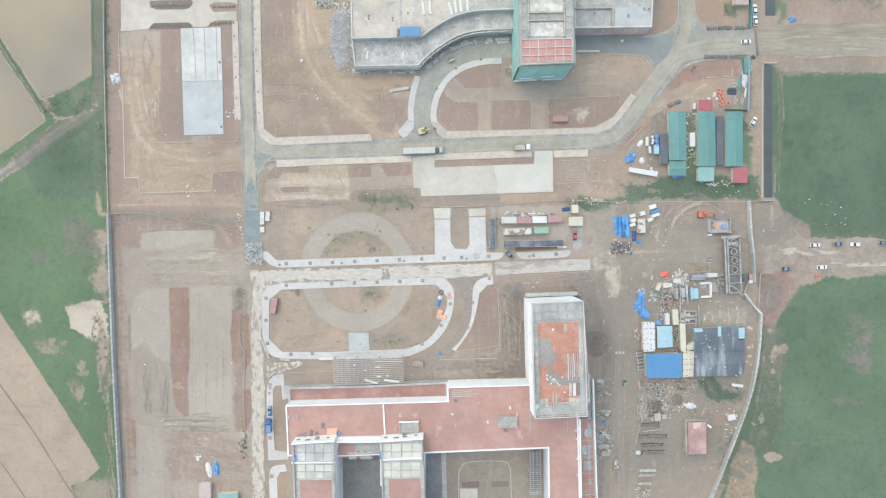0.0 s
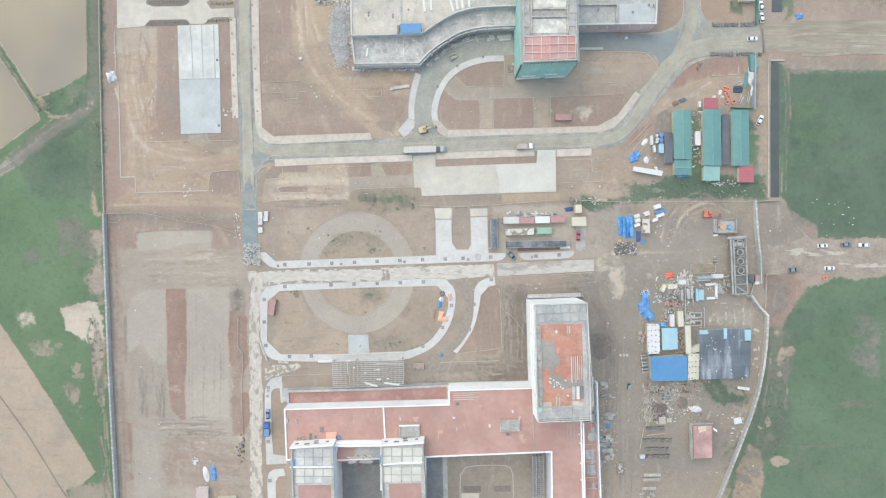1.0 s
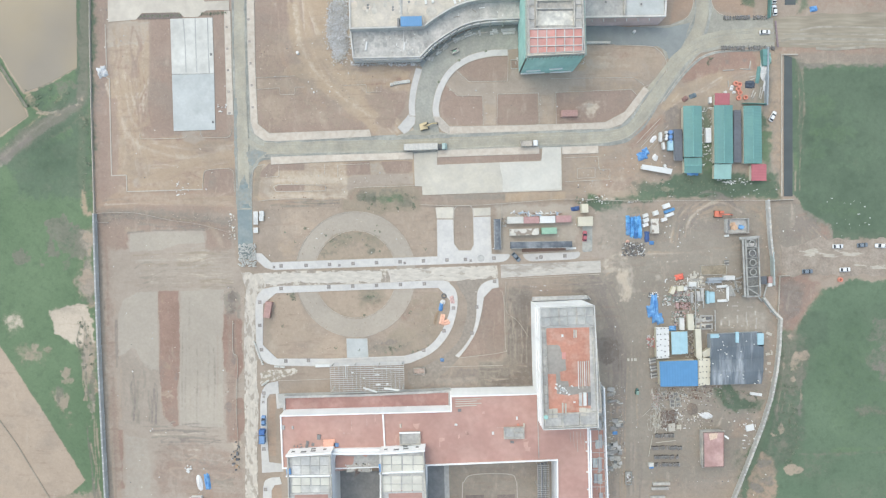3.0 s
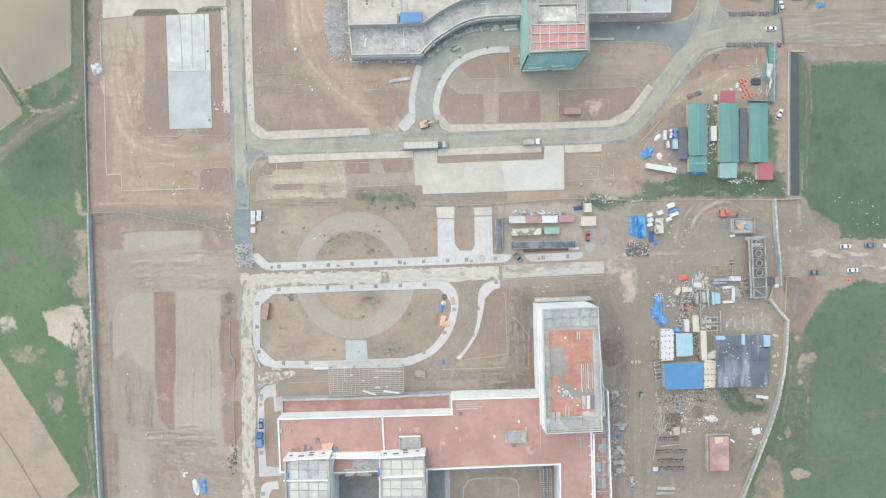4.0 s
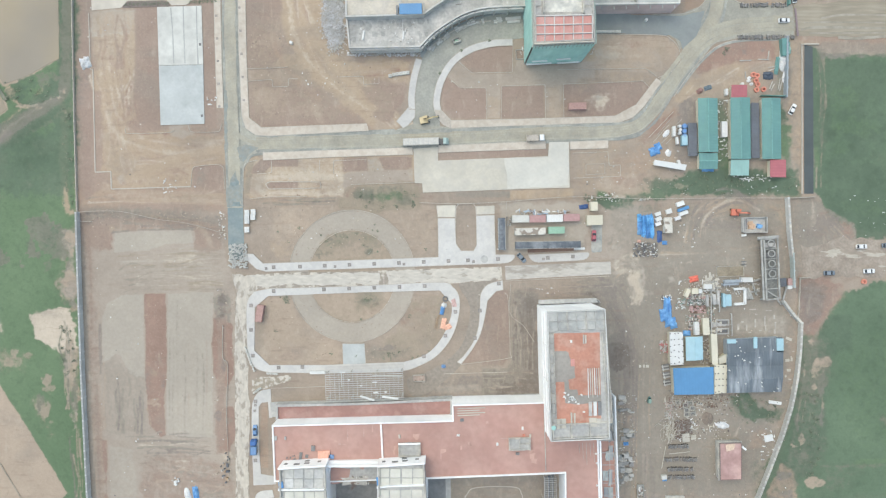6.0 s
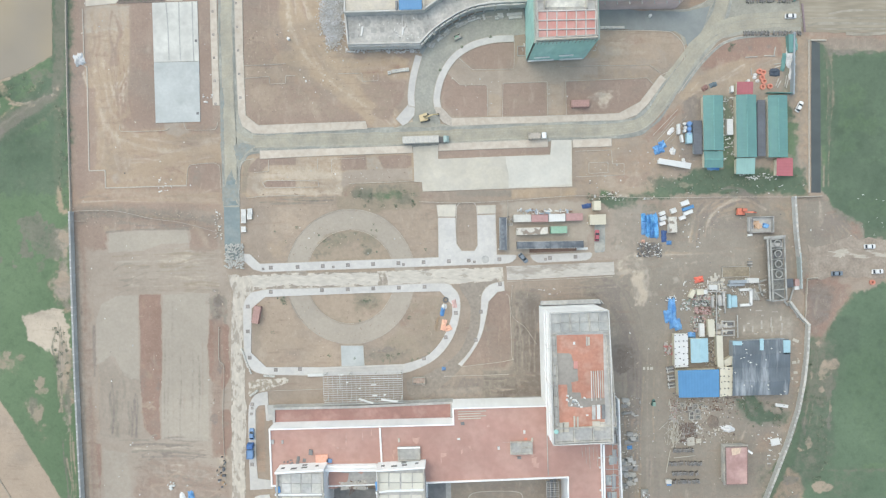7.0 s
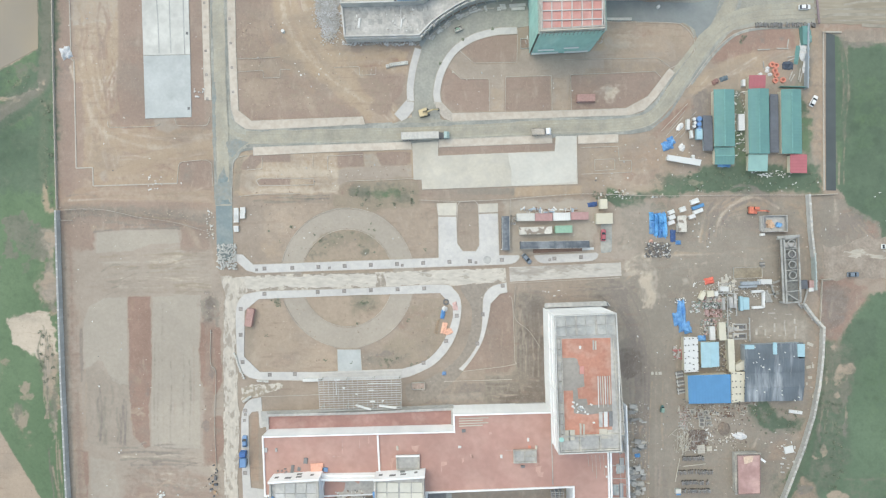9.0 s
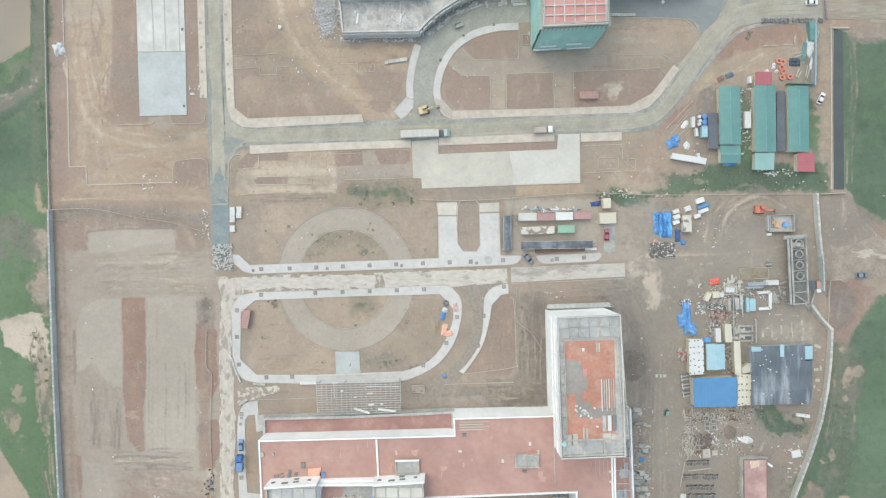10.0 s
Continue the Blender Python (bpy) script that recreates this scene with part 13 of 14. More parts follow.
for pts, n in (([(-91.73, 88.88), (-90.71, 52.96)], 5), ([(-82.96, 101.23), (-80.97, 55.44)], 6)):
    a, b = Vector(pts[0]), Vector(pts[1])
    for i in range(n):
        p = a.lerp(b, i / (n - 1))
        c = copy_thing(pit, pose(p.x, p.y, Z3, 0, 0, 2))
        c.scale = (0.6, 0.6, 1)
for x, y in ((-98.27, 77.50), (-97.71, 49.24)):
    tagged(part("manhole", box(x, y, 0.2, 0.9, 1.0, 0.1), dark_steel), "dark square manhole cover on the slab", "manhole")
tagged(part("manhole", add_tube(bmesh.new(), 14.77, -7.87, 0.15, 1.5, 0.12, 20), concrete_grey), "round grey manhole in the walk", "manhole")


# ---- heaps, tarpaulins and stock ----
def heap(name, x, y, w, d, h, turn, material, label, category, seed=1, lumps=1.0, rounded=False):
    """A lumpy mound with uneven edges that lies on the ground."""
    bm = bmesh.new()
    n = 14
    c, s = math.cos(radians(turn)), math.sin(radians(turn))
    grid = []
    for j in range(n + 1):
        row = []
        for i in range(n + 1):
            u, v = i / n * 2 - 1, j / n * 2 - 1
            far = max(abs(u), abs(v))
            if rounded and far > 0:
                k = far / math.hypot(u, v)
                u, v = u * k, v * k
            k = noise.noise(Vector((u * 1.6, v * 1.6, seed * 3.1)))
            e = max(0.0, 1 - far ** (2 if rounded else 4))
            z = h * e * (0.7 + lumps * (0.5 * k + 0.35 * noise.noise(Vector((u * 4, v * 4, seed)))))
            px = u * w / 2 * (1 + 0.22 * noise.noise(Vector((v * 2, seed, 1))))
            py = v * d / 2 * (1 + 0.22 * noise.noise(Vector((u * 2, seed, 5))))
            row.append(bm.verts.new((x + c * px - s * py, y + s * px + c * py, max(0.0, z) + 0.1)))
        grid.append(row)
    for j in range(n):
        for i in range(n):
            bm.faces.new((grid[j][i], grid[j][i + 1], grid[j + 1][i + 1], grid[j + 1][i]))
    rim = grid[0][:] + [r[n] for r in grid[1:]] + grid[n][-2::-1] + [r[0] for r in grid[-2:0:-1]]
    foot = [bm.verts.new((q.co.x, q.co.y, -0.05)) for q in rim]
    for i in range(len(rim)):
        k = (i + 1) % len(rim)
        bm.faces.new((rim[i], foot[i], foot[k], rim[k]))
    bm.faces.new(foot)
    return tagged(part(name, bm, material), label, category)


tarp_bright = mat("bright_blue_sheeting", (0.11, 0.33, 0.62), 0.5, 0.12, 0.15, 1.2, 0.3, tint=(0.16, 0.42, 0.68))
for args in ((76.42, 8.34, 1.6, 3.4, 1.8, 2, tarp_bright, 1), (76.53, 4.38, 1.7, 5.2, 1.7, 2, tarp_blue, 2), (78.09, 5.21, 1.5, 8.6, 1.9, 1, tarp_bright, 3), (79.65, 6.67, 1.8, 6.0, 2.0, 3, tarp_bright, 4), (79.76, 2.09, 1.5, 3.4, 1.6, 0, tarp_blue, 18), (81.31, 5.21, 1.8, 9.4, 1.8, 3, tarp_bright, 19), (84.53, 1.14, 2.0, 4.5, 1.0, 0, mat("navy_tarpaulin", (0.06, 0.12, 0.28), 0.6), 5), (86.54, -1.36, 2.0, 1.6, 0.9, 0, tarp_blue, 6)) + (
             (87.95, -28.92, 3.0, 12.0, 1.6, 4, tarp_blue, 7), (86.45, -30.18, 3.4, 5.0, 1.2, 10, tarp_blue, 8), (89.98, -33.44, 3.0, 4.5, 1.4, 15, tarp_blue, 9), (95.52, -37.46, 3.0, 2.2, 1.0, 0, tarp_blue, 10), (82.34, 35.06, 4.0, 3.4, 1.0, 20, tarp_blue, 11), (83.83, 36.81, 2.4, 3.0, 0.8, 30, tarp_blue, 12),
             (-2.00, -28.42, 1.6, 3.4, 0.9, -10, tarp_blue, 13), (103.60, 27.59, 4.6, 1.4, 0.6, 0, tarp_blue, 14), (-1.50, -50.79, 1.6, 1.4, 0.8, 0, plastic_blue, 15), (-100.95, -102.56, 2.4, 6.6, 1.2, 8, tarp_blue, 16), (153.58, 96.29, 3.0, 2.2, 1.0, 10, tarp_blue, 17)):
    x, y, w, d, h, t, m, sd = args
    heap("tarpaulin", x, y, w, d, h, t, m, "crumpled blue tarpaulin over a stack", "tarpaulin", sd)
for args in ((-1.25, -26.41, 2.2, 2.2, 1.0, 0, 21), (-104.23, -103.07, 2.6, 6.8, 1.0, 12, 22), (133.16, 72.80, 3.0, 9.0, 1.6, 3, 23), (133.73, 64.13, 2.0, 4.0, 1.0, -10, 24), (109.86, -74.30, 5.6, 2.8, 0.9, -10, 25), (87.04, 42.03, 2.0, 3.6, 0.7, -40, 26), (87.83, 34.32, 2.4, 3.0, 1.0, 10, 27)):
    x, y, w, d, h, t, sd = args
    heap("tarpaulin", x, y, w, d, h, t, tarp_white, "crumpled pale tarpaulin over a stack", "tarpaulin", sd, 1.3, True)
for x, y, w, d, t, sd in ((-1.50, -33.69, 2.0, 4.4, -12, 31), (0.26, -34.95, 3.0, 2.2, 20, 32)):
    heap("orange_sheet", x, y, w, d, 0.8, t, mat("orange_sheeting", (0.70, 0.42, 0.31), 0.7), "heap of pale orange sheeting on the grass", "sheeting", sd)
tagged(part("orange_board", box(-46.96, -82.29, P, 4.6, 3.6, 0.5, 3), mat("orange_board_paint", (0.74, 0.40, 0.30), 0.7)), "bright orange sheet stack on the red roof", "sheet stack")
heap("pink_sheet", 2.66, -25.36, 2.0, 3.6, 0.5, 12, mat("dusty_pink_sheeting", (0.52, 0.36, 0.33), 0.8, 0.15, 0.2, 1.5, 0.3), "dusty pink sheeting dumped on the walk", "sheeting", 34)
tyre_ring = thing("tyre", -0.76, -23.76, 0.1, 0, "old dark tyre lying beside the walk", "tyre")
local("tread", ribbon([(0.9 * math.cos(q * 0.5236), 0.9 * math.sin(q * 0.5236)) for q in range(12)], 0.5, 0, 0.4, True), mat("worn_rubber", (0.16, 0.165, 0.165), 0.9), tyre_ring)
for k in range(4):
    tagged(part("timber_pole", add_bar(bmesh.new(), (-3.96 + 0.28 * k, -30.70 + 0.2 * k, 0.15), (-5.25 + 0.35 * k, -35.51 - 0.3 * k, 0.2), 0.09), timber), "thin brown stick beside the sheeting", "stick", "sticks on the grass")
heap("red_sheet", 98.23, -15.82, 3.6, 2.4, 1.2, 12, mat("red_orange_sheeting", (0.70, 0.17, 0.12), 0.6, 0.1, 0.1, 1.2, 0.3), "crumpled red-orange sheeting on the yard", "sheeting", 33)
heap("soil_mound", 104.01, -71.62, 4.8, 5.0, 1.1, 0, mat("heap_earth", (0.20, 0.165, 0.135), 0.95, 0.25, 0.2, 3.0), "mound of dark earth and offcuts", "earth mound", 41, 1.0, True)
rub = random.Random(8)
for m, n in ((rubble_mat, 5200), (concrete, 1500), (concrete_grey, 2600)):
    bm = bmesh.new()
    x0, y0 = [(-44.75, 88.63)][0]
    for i in range(n):
        a, q = rub.uniform(0, 6.283), math.sqrt(rub.random())
        x, y = x0 + 4.4 * q * math.cos(a) + rub.gauss(0, 0.9), y0 + 12.5 * q * math.sin(a) + rub.gauss(0, 1.4)
        if noise.noise(Vector((x * 0.28, y * 0.28, 4.0))) < -0.3 - 0.5 * (1 - q):
            continue
        s = 0.1 + 0.3 * rub.random() ** 3
        add_box(bm, x, y, max(-0.1, 0.9 * (1 - q) + rub.uniform(-0.4, 0.2)), s * rub.uniform(0.8, 2.0), s, s * 0.8, rub.uniform(0, 180))
    tagged(part("rubble", bm, m), "spread of broken grey concrete beside the wing", "rubble", kind="stuff")
heap("spoil_heap", -144.12, 70.32, 4.0, 4.4, 1.2, 20, rubble_mat, "small heap of pale rubble by the fence", "rubble", 44)
cov = thing("roof_shelter", -13.92, 87.58, HU, 1, "bright blue sheet roof over a stair opening", "shelter")
local("sheet", box(0, 0, 1.0, 8.6, 4.0, 0.15), blue_metal, cov)
for k in range(9):
    local("rib", box(-4.1 + k * 1.02, 0, 1.15, 0.15, 4.0, 0.06), blue_metal, cov)
for sx in (-4, 4):
    for sy in (-1.8, 1.8):
        local("post", box(sx, sy, 0, 0.2, 0.2, 1.0), steel, cov)
local("side_wall", box(-5.2, -0.3, 0, 0.8, 3.4, 1.2), concrete_dark, cov)
local("side_wall", box(5.0, 0, 0, 0.6, 4.4, 1.2), concrete, cov)
for k, (x, y, t) in enumerate(((-8.38, 97.54, 98), (-5.50, 98.02, 95), (3.14, 97.54, 105), (5.29, 98.49, 98), (7.46, 98.96, 96), (10.33, 99.44, 93))):
    tagged(part("white_sheet_roll", box(x, y, HU, 5.6, 0.9, 0.5, t), white_metal), "long white bundle lying on the concrete roof", "bundle", "bundles on the roof")

# blue drums
drum = thing("drum", 93.76, 44.76, 0, 0, "blue plastic water drum by the sheds", "drum", "blue drums")
local("body", add_tube(bmesh.new(), 0, 0, 0, 0.95, 1.6, 18), plastic_blue, drum)
local("lid", add_tube(bmesh.new(), 0, 0, 1.6, 0.5, 0.12, 14), mat("blue_lid", (0.12, 0.28, 0.6), 0.4), drum)
for x, y in ((93.77, 42.78), (93.78, 40.79), (95.75, 44.76)):
    copy_thing(drum, pose(x, y, 0))
tank = thing("water_tank", 92.01, 44.76, 0, 0, "round white plastic water tank", "tank", "white tanks")
local("body", add_tube(bmesh.new(), 0, 0, 0, 0.6, 1.3, 16), white_metal, tank)
local("lid", add_tube(bmesh.new(), 0, 0, 1.3, 0.25, 0.1, 10), tarp_white, tank)
for x, y in ((92.27, 43.27), (92.03, 42.03), (91.60, 30.83), (91.85, 29.84), (78.58, 86.66), (116.57, 61.40), (-61.94, 78.00)):
    copy_thing(tank, pose(x, y, 0))
coil = thing("hose_coil", 121.24, 65.24, 0, 0, "orange-red coiled corrugated hose", "hose coil", "orange hose coils")
local("hose_ring", ribbon([(0.78 * math.cos(a * 0.349), 0.78 * math.sin(a * 0.349)) for a in range(18)], 0.48, 0, 0.7, True), orange, coil)
local("hose_core", ribbon([(0.46 * math.cos(a * 0.349), 0.46 * math.sin(a * 0.349)) for a in range(18)], 0.2, 0, 0.5, True), mat("red_hose", (0.50, 0.17, 0.12), 0.6), coil)
for x, y in ((122.75, 64.80), (122.33, 62.87), (122.98, 61.36), (122.56, 59.21), (125.36, 59.42), (165.74, -16.88)):
    copy_thing(coil, pose(x, y, 0))
for x, y in ((119.53, 62.87), (120.61, 61.58), (119.74, 63.95)):
    heap("white_sack", x, y, 1.6, 1.3, 0.8, 0, tarp_white, "full white sack by the hose coils", "sack", 50, 0.6, True)
heap("rolled_net", 127.25, 64.87, 4.0, 3.0, 1.0, 0, mat("dark_net", (0.08, 0.10, 0.13), 0.9), "dark bundle of netting", "netting", 51)
# two lumpy heaps stand in for dull grey and red crates
heap("rolled_net", 103.4, 60.1, 3.0, 1.8, 0.8, 20, mat("slate_crates", (0.17, 0.22, 0.25), 0.9, 0.15, 0.2, 1.5, 0.3), "slate blue heap standing in for crates behind a shed", "sheeting", 52)
heap("rolled_net", 100.2, 58.9, 2.6, 1.9, 0.7, 35, mat("rusty_crates", (0.26, 0.16, 0.14), 0.9, 0.15, 0.2, 1.5, 0.3), "rusty red heap standing in for crates behind a shed", "sheeting", 53)

heap("tarpaulin", 133.26, 69.73, 3.4, 6.6, 1.4, -4, mat("dusty_sheeting", (0.56, 0.56, 0.55), 0.8, 0.12, 0.2, 1.5, 0.4), "crumpled white sheeting beside the hoarding", "tarpaulin", 72, 1.3, True)
heap("tarpaulin", 133.72, 65.00, 1.4, 3.2, 0.7, -8, tarp_white, "tail of white sheeting beside the hoarding", "tarpaulin", 73)
heap("tarpaulin", 130.69, 68.87, 1.6, 7.0, 0.8, -8, teal_metal, "heap of green netting", "netting", 74)
heap("tarpaulin", 134.52, 75.75, 3.0, 5.0, 1.2, 6, teal_pale, "teal sheeting over a stack", "tarpaulin", 75)
for x, y, l, t in ((128.54, 68.23, 3.0, 12), (128.55, 67.16, 2.6, 20), (128.37, 61.13, 3.2, 70), (129.02, 60.27, 3.0, 62), (131.59, 61.56, 4.4, 80), (132.24, 60.69, 4.0, 76), (127.22, 72.97, 3.6, 82), (118.20, 70.84, 4.6, 2), (125.30, 71.25, 4.4, -2), (118.23, 65.03, 2.8, 95)):
    tagged(part("pale_board", box(x, y, 0.05, l, 0.35, 0.25, t), concrete), "pale board lying on the red earth", "board")
for k in range(6):
    (xa, ya), (xb, yb) = ((80.82, 38.79), (92.87, 49.13))
    tagged(part("pipe", add_bar(bmesh.new(), (xa - 0.8 + 0.9 * k + 2.5 * (k % 2), ya + 1.6 - 0.9 * k + 2.0 * (k % 2), 0.2), (xb - 3 + 1.1 * k - 2.0 * (k % 3), yb + 1.6 - 1.0 * k - 1.6 * (k % 3), 0.2), 0.16), concrete if k % 2 else slab_cream), "thin pipe lying on the earth beside the road", "pipe", "loose pipes")

heap("orange_scrap", 76.44, -0.83, 1.6, 1.4, 0.6, 0, mat("salmon_sheeting", (0.62, 0.38, 0.30), 0.8), "small heap of salmon sheeting", "sheeting", 77, 1.0, True)
heap("tarpaulin", 54.35, 12.95, 3.6, 1.8, 0.9, 8, mat("navy_tarpaulin", (0.06, 0.12, 0.28), 0.6), "dusty navy tarpaulin near a cabin", "tarpaulin", 78)
# small excavated pit with a kerb beside the netted tower
pit_box = thing("kerbed_pit", 28.82, 73.36, 0.05, 2, "small kerbed pit of brown earth at the tower's foot", "pit")
local("rim", ribbon([(-1.5, -1.8), (1.5, -1.8), (1.5, 1.8), (-1.5, 1.8)], 0.25, -0.1, 0.3, True), concrete, pit_box)
local("soil", box(0, 0, -0.1, 2.7, 3.3, 0.15), mat("pit_earth", (0.26, 0.195, 0.155), 0.95, 0.15, 0.2, 1.5, 0.4), pit_box)
# pallets of white blocks
pallet = thing("block_pallet", -79.71, 10.63, 0, 2, "pallet stacked with white blocks", "pallet", "pallets of blocks")
local("base", box(0, 0, 0, 2.0, 2.4, 0.15), timber, pallet)
for i in range(3):
    for j in range(4):
        local("block", box(-0.62 + i * 0.62, -0.85 + j * 0.57, 0.15, 0.58, 0.53, 0.9), white_metal, pallet)
for x, y, t in ((-77.21, 10.88, 4), (-79.72, 8.64, 1), (-79.73, 7.39, 0), (-79.75, 3.89, 3), (-77.40, 8.90, 2)):
    copy_thing(pallet, pose(x, y, 0.05, 0, 0, t))
cube = thing("concrete_block", -22.65, 64.87, 0, 5, "cast grey concrete cube", "concrete block", "cast concrete blocks")
local("body", box(0, 0, 0, 1.3, 1.2, 1.0), slab_white, cube)
local("lifting_eye", box(0, 0, 1.0, 0.3, 0.12, 0.15), dark_steel, cube)
rr = random.Random(12)
for k in range(5):
    p = Vector((-21.16, 65.37)).lerp(Vector((-15.68, 66.11)), k / 4)
    copy_thing(cube, pose(p.x, p.y, 0, 0, 0, rr.uniform(0, 20)))
for k in range(9):
    p = Vector((59.20, 82.21)).lerp(Vector((68.16, 82.21)), k / 8)
    copy_thing(cube, pose(p.x, p.y, 0.12, 0, 0, rr.uniform(0, 20))).scale = (0.72, 0.8, 0.8)
pale_bundle = mat("dusty_bundle", (0.60, 0.60, 0.57), 0.9, 0.12, 0.16, 1.2, 0.3, tint=(0.5, 0.5, 0.48))
bundle_rnd = random.Random(29)
for x, y, l, t in ((-7.13, 75.59, 1.7, 55), (-5.98, 76.05, 2.2, 52), (-3.67, 78.34, 2.1, 47), (-2.75, 78.79, 1.4, 45), (-1.14, 80.17, 2.0, 42), (0.01, 80.85, 2.3, 39), (3.93, 83.14, 1.7, 31), (5.31, 84.06, 2.3, 28), (6.69, 84.51, 2.0, 25), (8.53, 85.65, 2.0, 21), (10.14, 86.11, 2.3, 17), (11.75, 86.34, 1.7, 14), (14.28, 86.11, 1.0, 8), (19.11, 86.56, 1.7, 5), (20.49, 86.78, 2.5, 5)):
    bundle = thing("board_bundle", x, y, 0.1, t, "bundle of weathered grey boards stacked under the curved wing", "board bundle", "bundles under the wing")
    for k in range(bundle_rnd.randint(3, 5)):
        local("board", box(bundle_rnd.gauss(0, 0.15), -0.8 + 0.46 * k, 0.0, l * bundle_rnd.uniform(0.6, 1.0), 0.4, bundle_rnd.uniform(0.25, 0.7), bundle_rnd.gauss(0, 5)), bundle_rnd.choice((pale_bundle, pale_bundle, concrete, concrete_grey)), bundle)
setting("kerb", ribbon(curve([(-7.72, 74.76), (-5.18, 77.51), (-0.80, 80.49), (2.20, 82.55), (6.81, 84.61), (12.57, 86.20), (17.40, 86.66)], 5), 0.4, -0.1, 0.24), kerb, "thin pale kerb curving below the wing", "kerb")
# heap of concrete blocks that closes the road stub
for i in range(230):
    x, y = [(-83.81, -6.36)][0]
    x, y = x + rr.uniform(-3.6, 4.0), y + rr.uniform(-5.0, 4.6)
    c = copy_thing(cube, pose(x, y, 0.1 + rr.uniform(0, 0.3), rr.uniform(-8, 8), rr.uniform(-8, 8), rr.uniform(0, 90)))
    c.scale = (rr.uniform(0.32, 0.5), rr.uniform(0.28, 0.42), 0.45)
for k in range(26):
    if k < 12:
        p = Vector((-80.75, -43.24)).lerp(Vector((-77.28, -52.55)), k / 11)
    elif k < 18:
        p = Vector((-72.02, -53.56)).lerp(Vector((-68.26, -53.81)), (k - 12) / 5)
    else:
        p = Vector((-77.58, -61.37)).lerp(Vector((-74.81, -59.60)), (k - 18) / 7)
    c = copy_thing(cube, pose(p.x + rr.uniform(-0.2, 0.2), p.y, 0.1, 0, 0, rr.uniform(0, 90)))
    c.scale = (0.5, 0.6, 0.6)

# hollow drain units and bars south of the workshop
unit = thing("drain_unit", 92.12, -64.77, 0, 12, "hollow square concrete drain unit", "drain unit", "drain units")
local("wall", ribbon([(-0.9, -0.75), (0.9, -0.75), (0.9, 0.75), (-0.9, 0.75)], 0.26, 0, 0.8, True), concrete, unit)
local("floor_slab", box(0, 0, 0, 1.6, 1.3, 0.15), concrete_dark, unit)
for x, y, t in ((95.02, -66.16, 8), (96.86, -65.23, 5), (95.49, -68.25, 4), (97.80, -67.32, 3), (95.50, -69.88, 2), (98.04, -69.64, 2)):
    copy_thing(unit, pose(x, y, 0, 0, 0, t))


def litter(name, region, count, size, mats, label, category, seed, long=1.0, hi=0.5):
    """Small scattered stock, one object for each material."""
    rnd = random.Random(seed)
    (xa, ya), (xb, yb) = region
    for m in mats:
        bm = bmesh.new()
        for i in range(int(count * 1.7)):
            s = (0.25 + 0.75 * rnd.random() ** 2) * size
            add_box(bm, rnd.uniform(min(xa, xb), max(xa, xb)), rnd.uniform(min(ya, yb), max(ya, yb)), 0.02, s * rnd.uniform(1, 1 + 2 * long), s, rnd.uniform(0.15, hi), rnd.choice((rnd.uniform(0, 180), rnd.gauss(2, 6), rnd.gauss(90, 6))))
        tagged(part(name, bm, m), label, category, kind="stuff")


def rows_of(name, x0, y0, x1, y1, nx, ny, mats, h, label, category, seed, skip=0.12):
    """Goods set down in rough rows, one object for each material."""
    rnd = random.Random(seed)
    bms = [bmesh.new() for _ in mats]
    dx, dy = (x1 - x0) / nx, (y1 - y0) / ny
    for i in range(nx):
        for j in range(ny):
            if rnd.random() > skip:
                s = rnd.uniform(0.55, 0.95)
                add_box(rnd.choice(bms), x0 + (i + 0.5) * dx + rnd.gauss(0, 0.12 * abs(dx)), y0 + (j + 0.5) * dy + rnd.gauss(0, 0.12 * abs(dy)), 0.0, abs(dx) * s, abs(dy) * s, h * rnd.uniform(0.5, 1.2), rnd.gauss(1, 4))
    for bm, m in zip(bms, mats):
        tagged(part(name, bm, m), label, category, kind="stuff")


pink_dust = mat("dusty_red_sheet", (0.44, 0.30, 0.28), 0.8, 0.1, 0.15, 1.0, 0.3)
green_dust = mat("dusty_green_sheet", (0.25, 0.33, 0.29), 0.8, 0.1, 0.15, 1.0, 0.3)
rows_of("yard_stock", 95.54, -21.42, 102.69, -23.81, 10, 4, (pink_dust, concrete_grey, pink_dust, slab_cream), 0.8, "rows of dusty red and grey stock on the yard", "stock", 1)
rows_of("yard_stock", 95.76, -24.03, 102.70, -26.20, 15, 6, (green_dust, white_metal, concrete_grey, dark_steel), 0.6, "small crates and green goods in rows", "stock", 2)
rows_of("yard_stock", 96.42, -26.42, 102.72, -29.46, 8, 4, (pink_dust, pink_dust, rust), 0.9, "stack of dusty red panels", "stock", 3, 0.03)
rows_of("yard_stock", 91.00, -23.38, 94.70, -27.94, 7, 9, (green_dust, white_metal, concrete_grey), 0.6, "small white sacks and green goods", "stock", 4, 0.4)
rows_of("yard_stock", 96.22, -30.11, 101.01, -36.20, 6, 8, (concrete_grey, dark_steel, pink_dust), 0.7, "clutter of grey goods beside the store", "stock", 5, 0.45)
litter("scrap", ((94.88, -19.25), (106.80, -37.5)), 46, 0.42, (white_metal, concrete_grey, slab_cream, green_dust), "mixed offcuts round the stock", "scrap", 61)
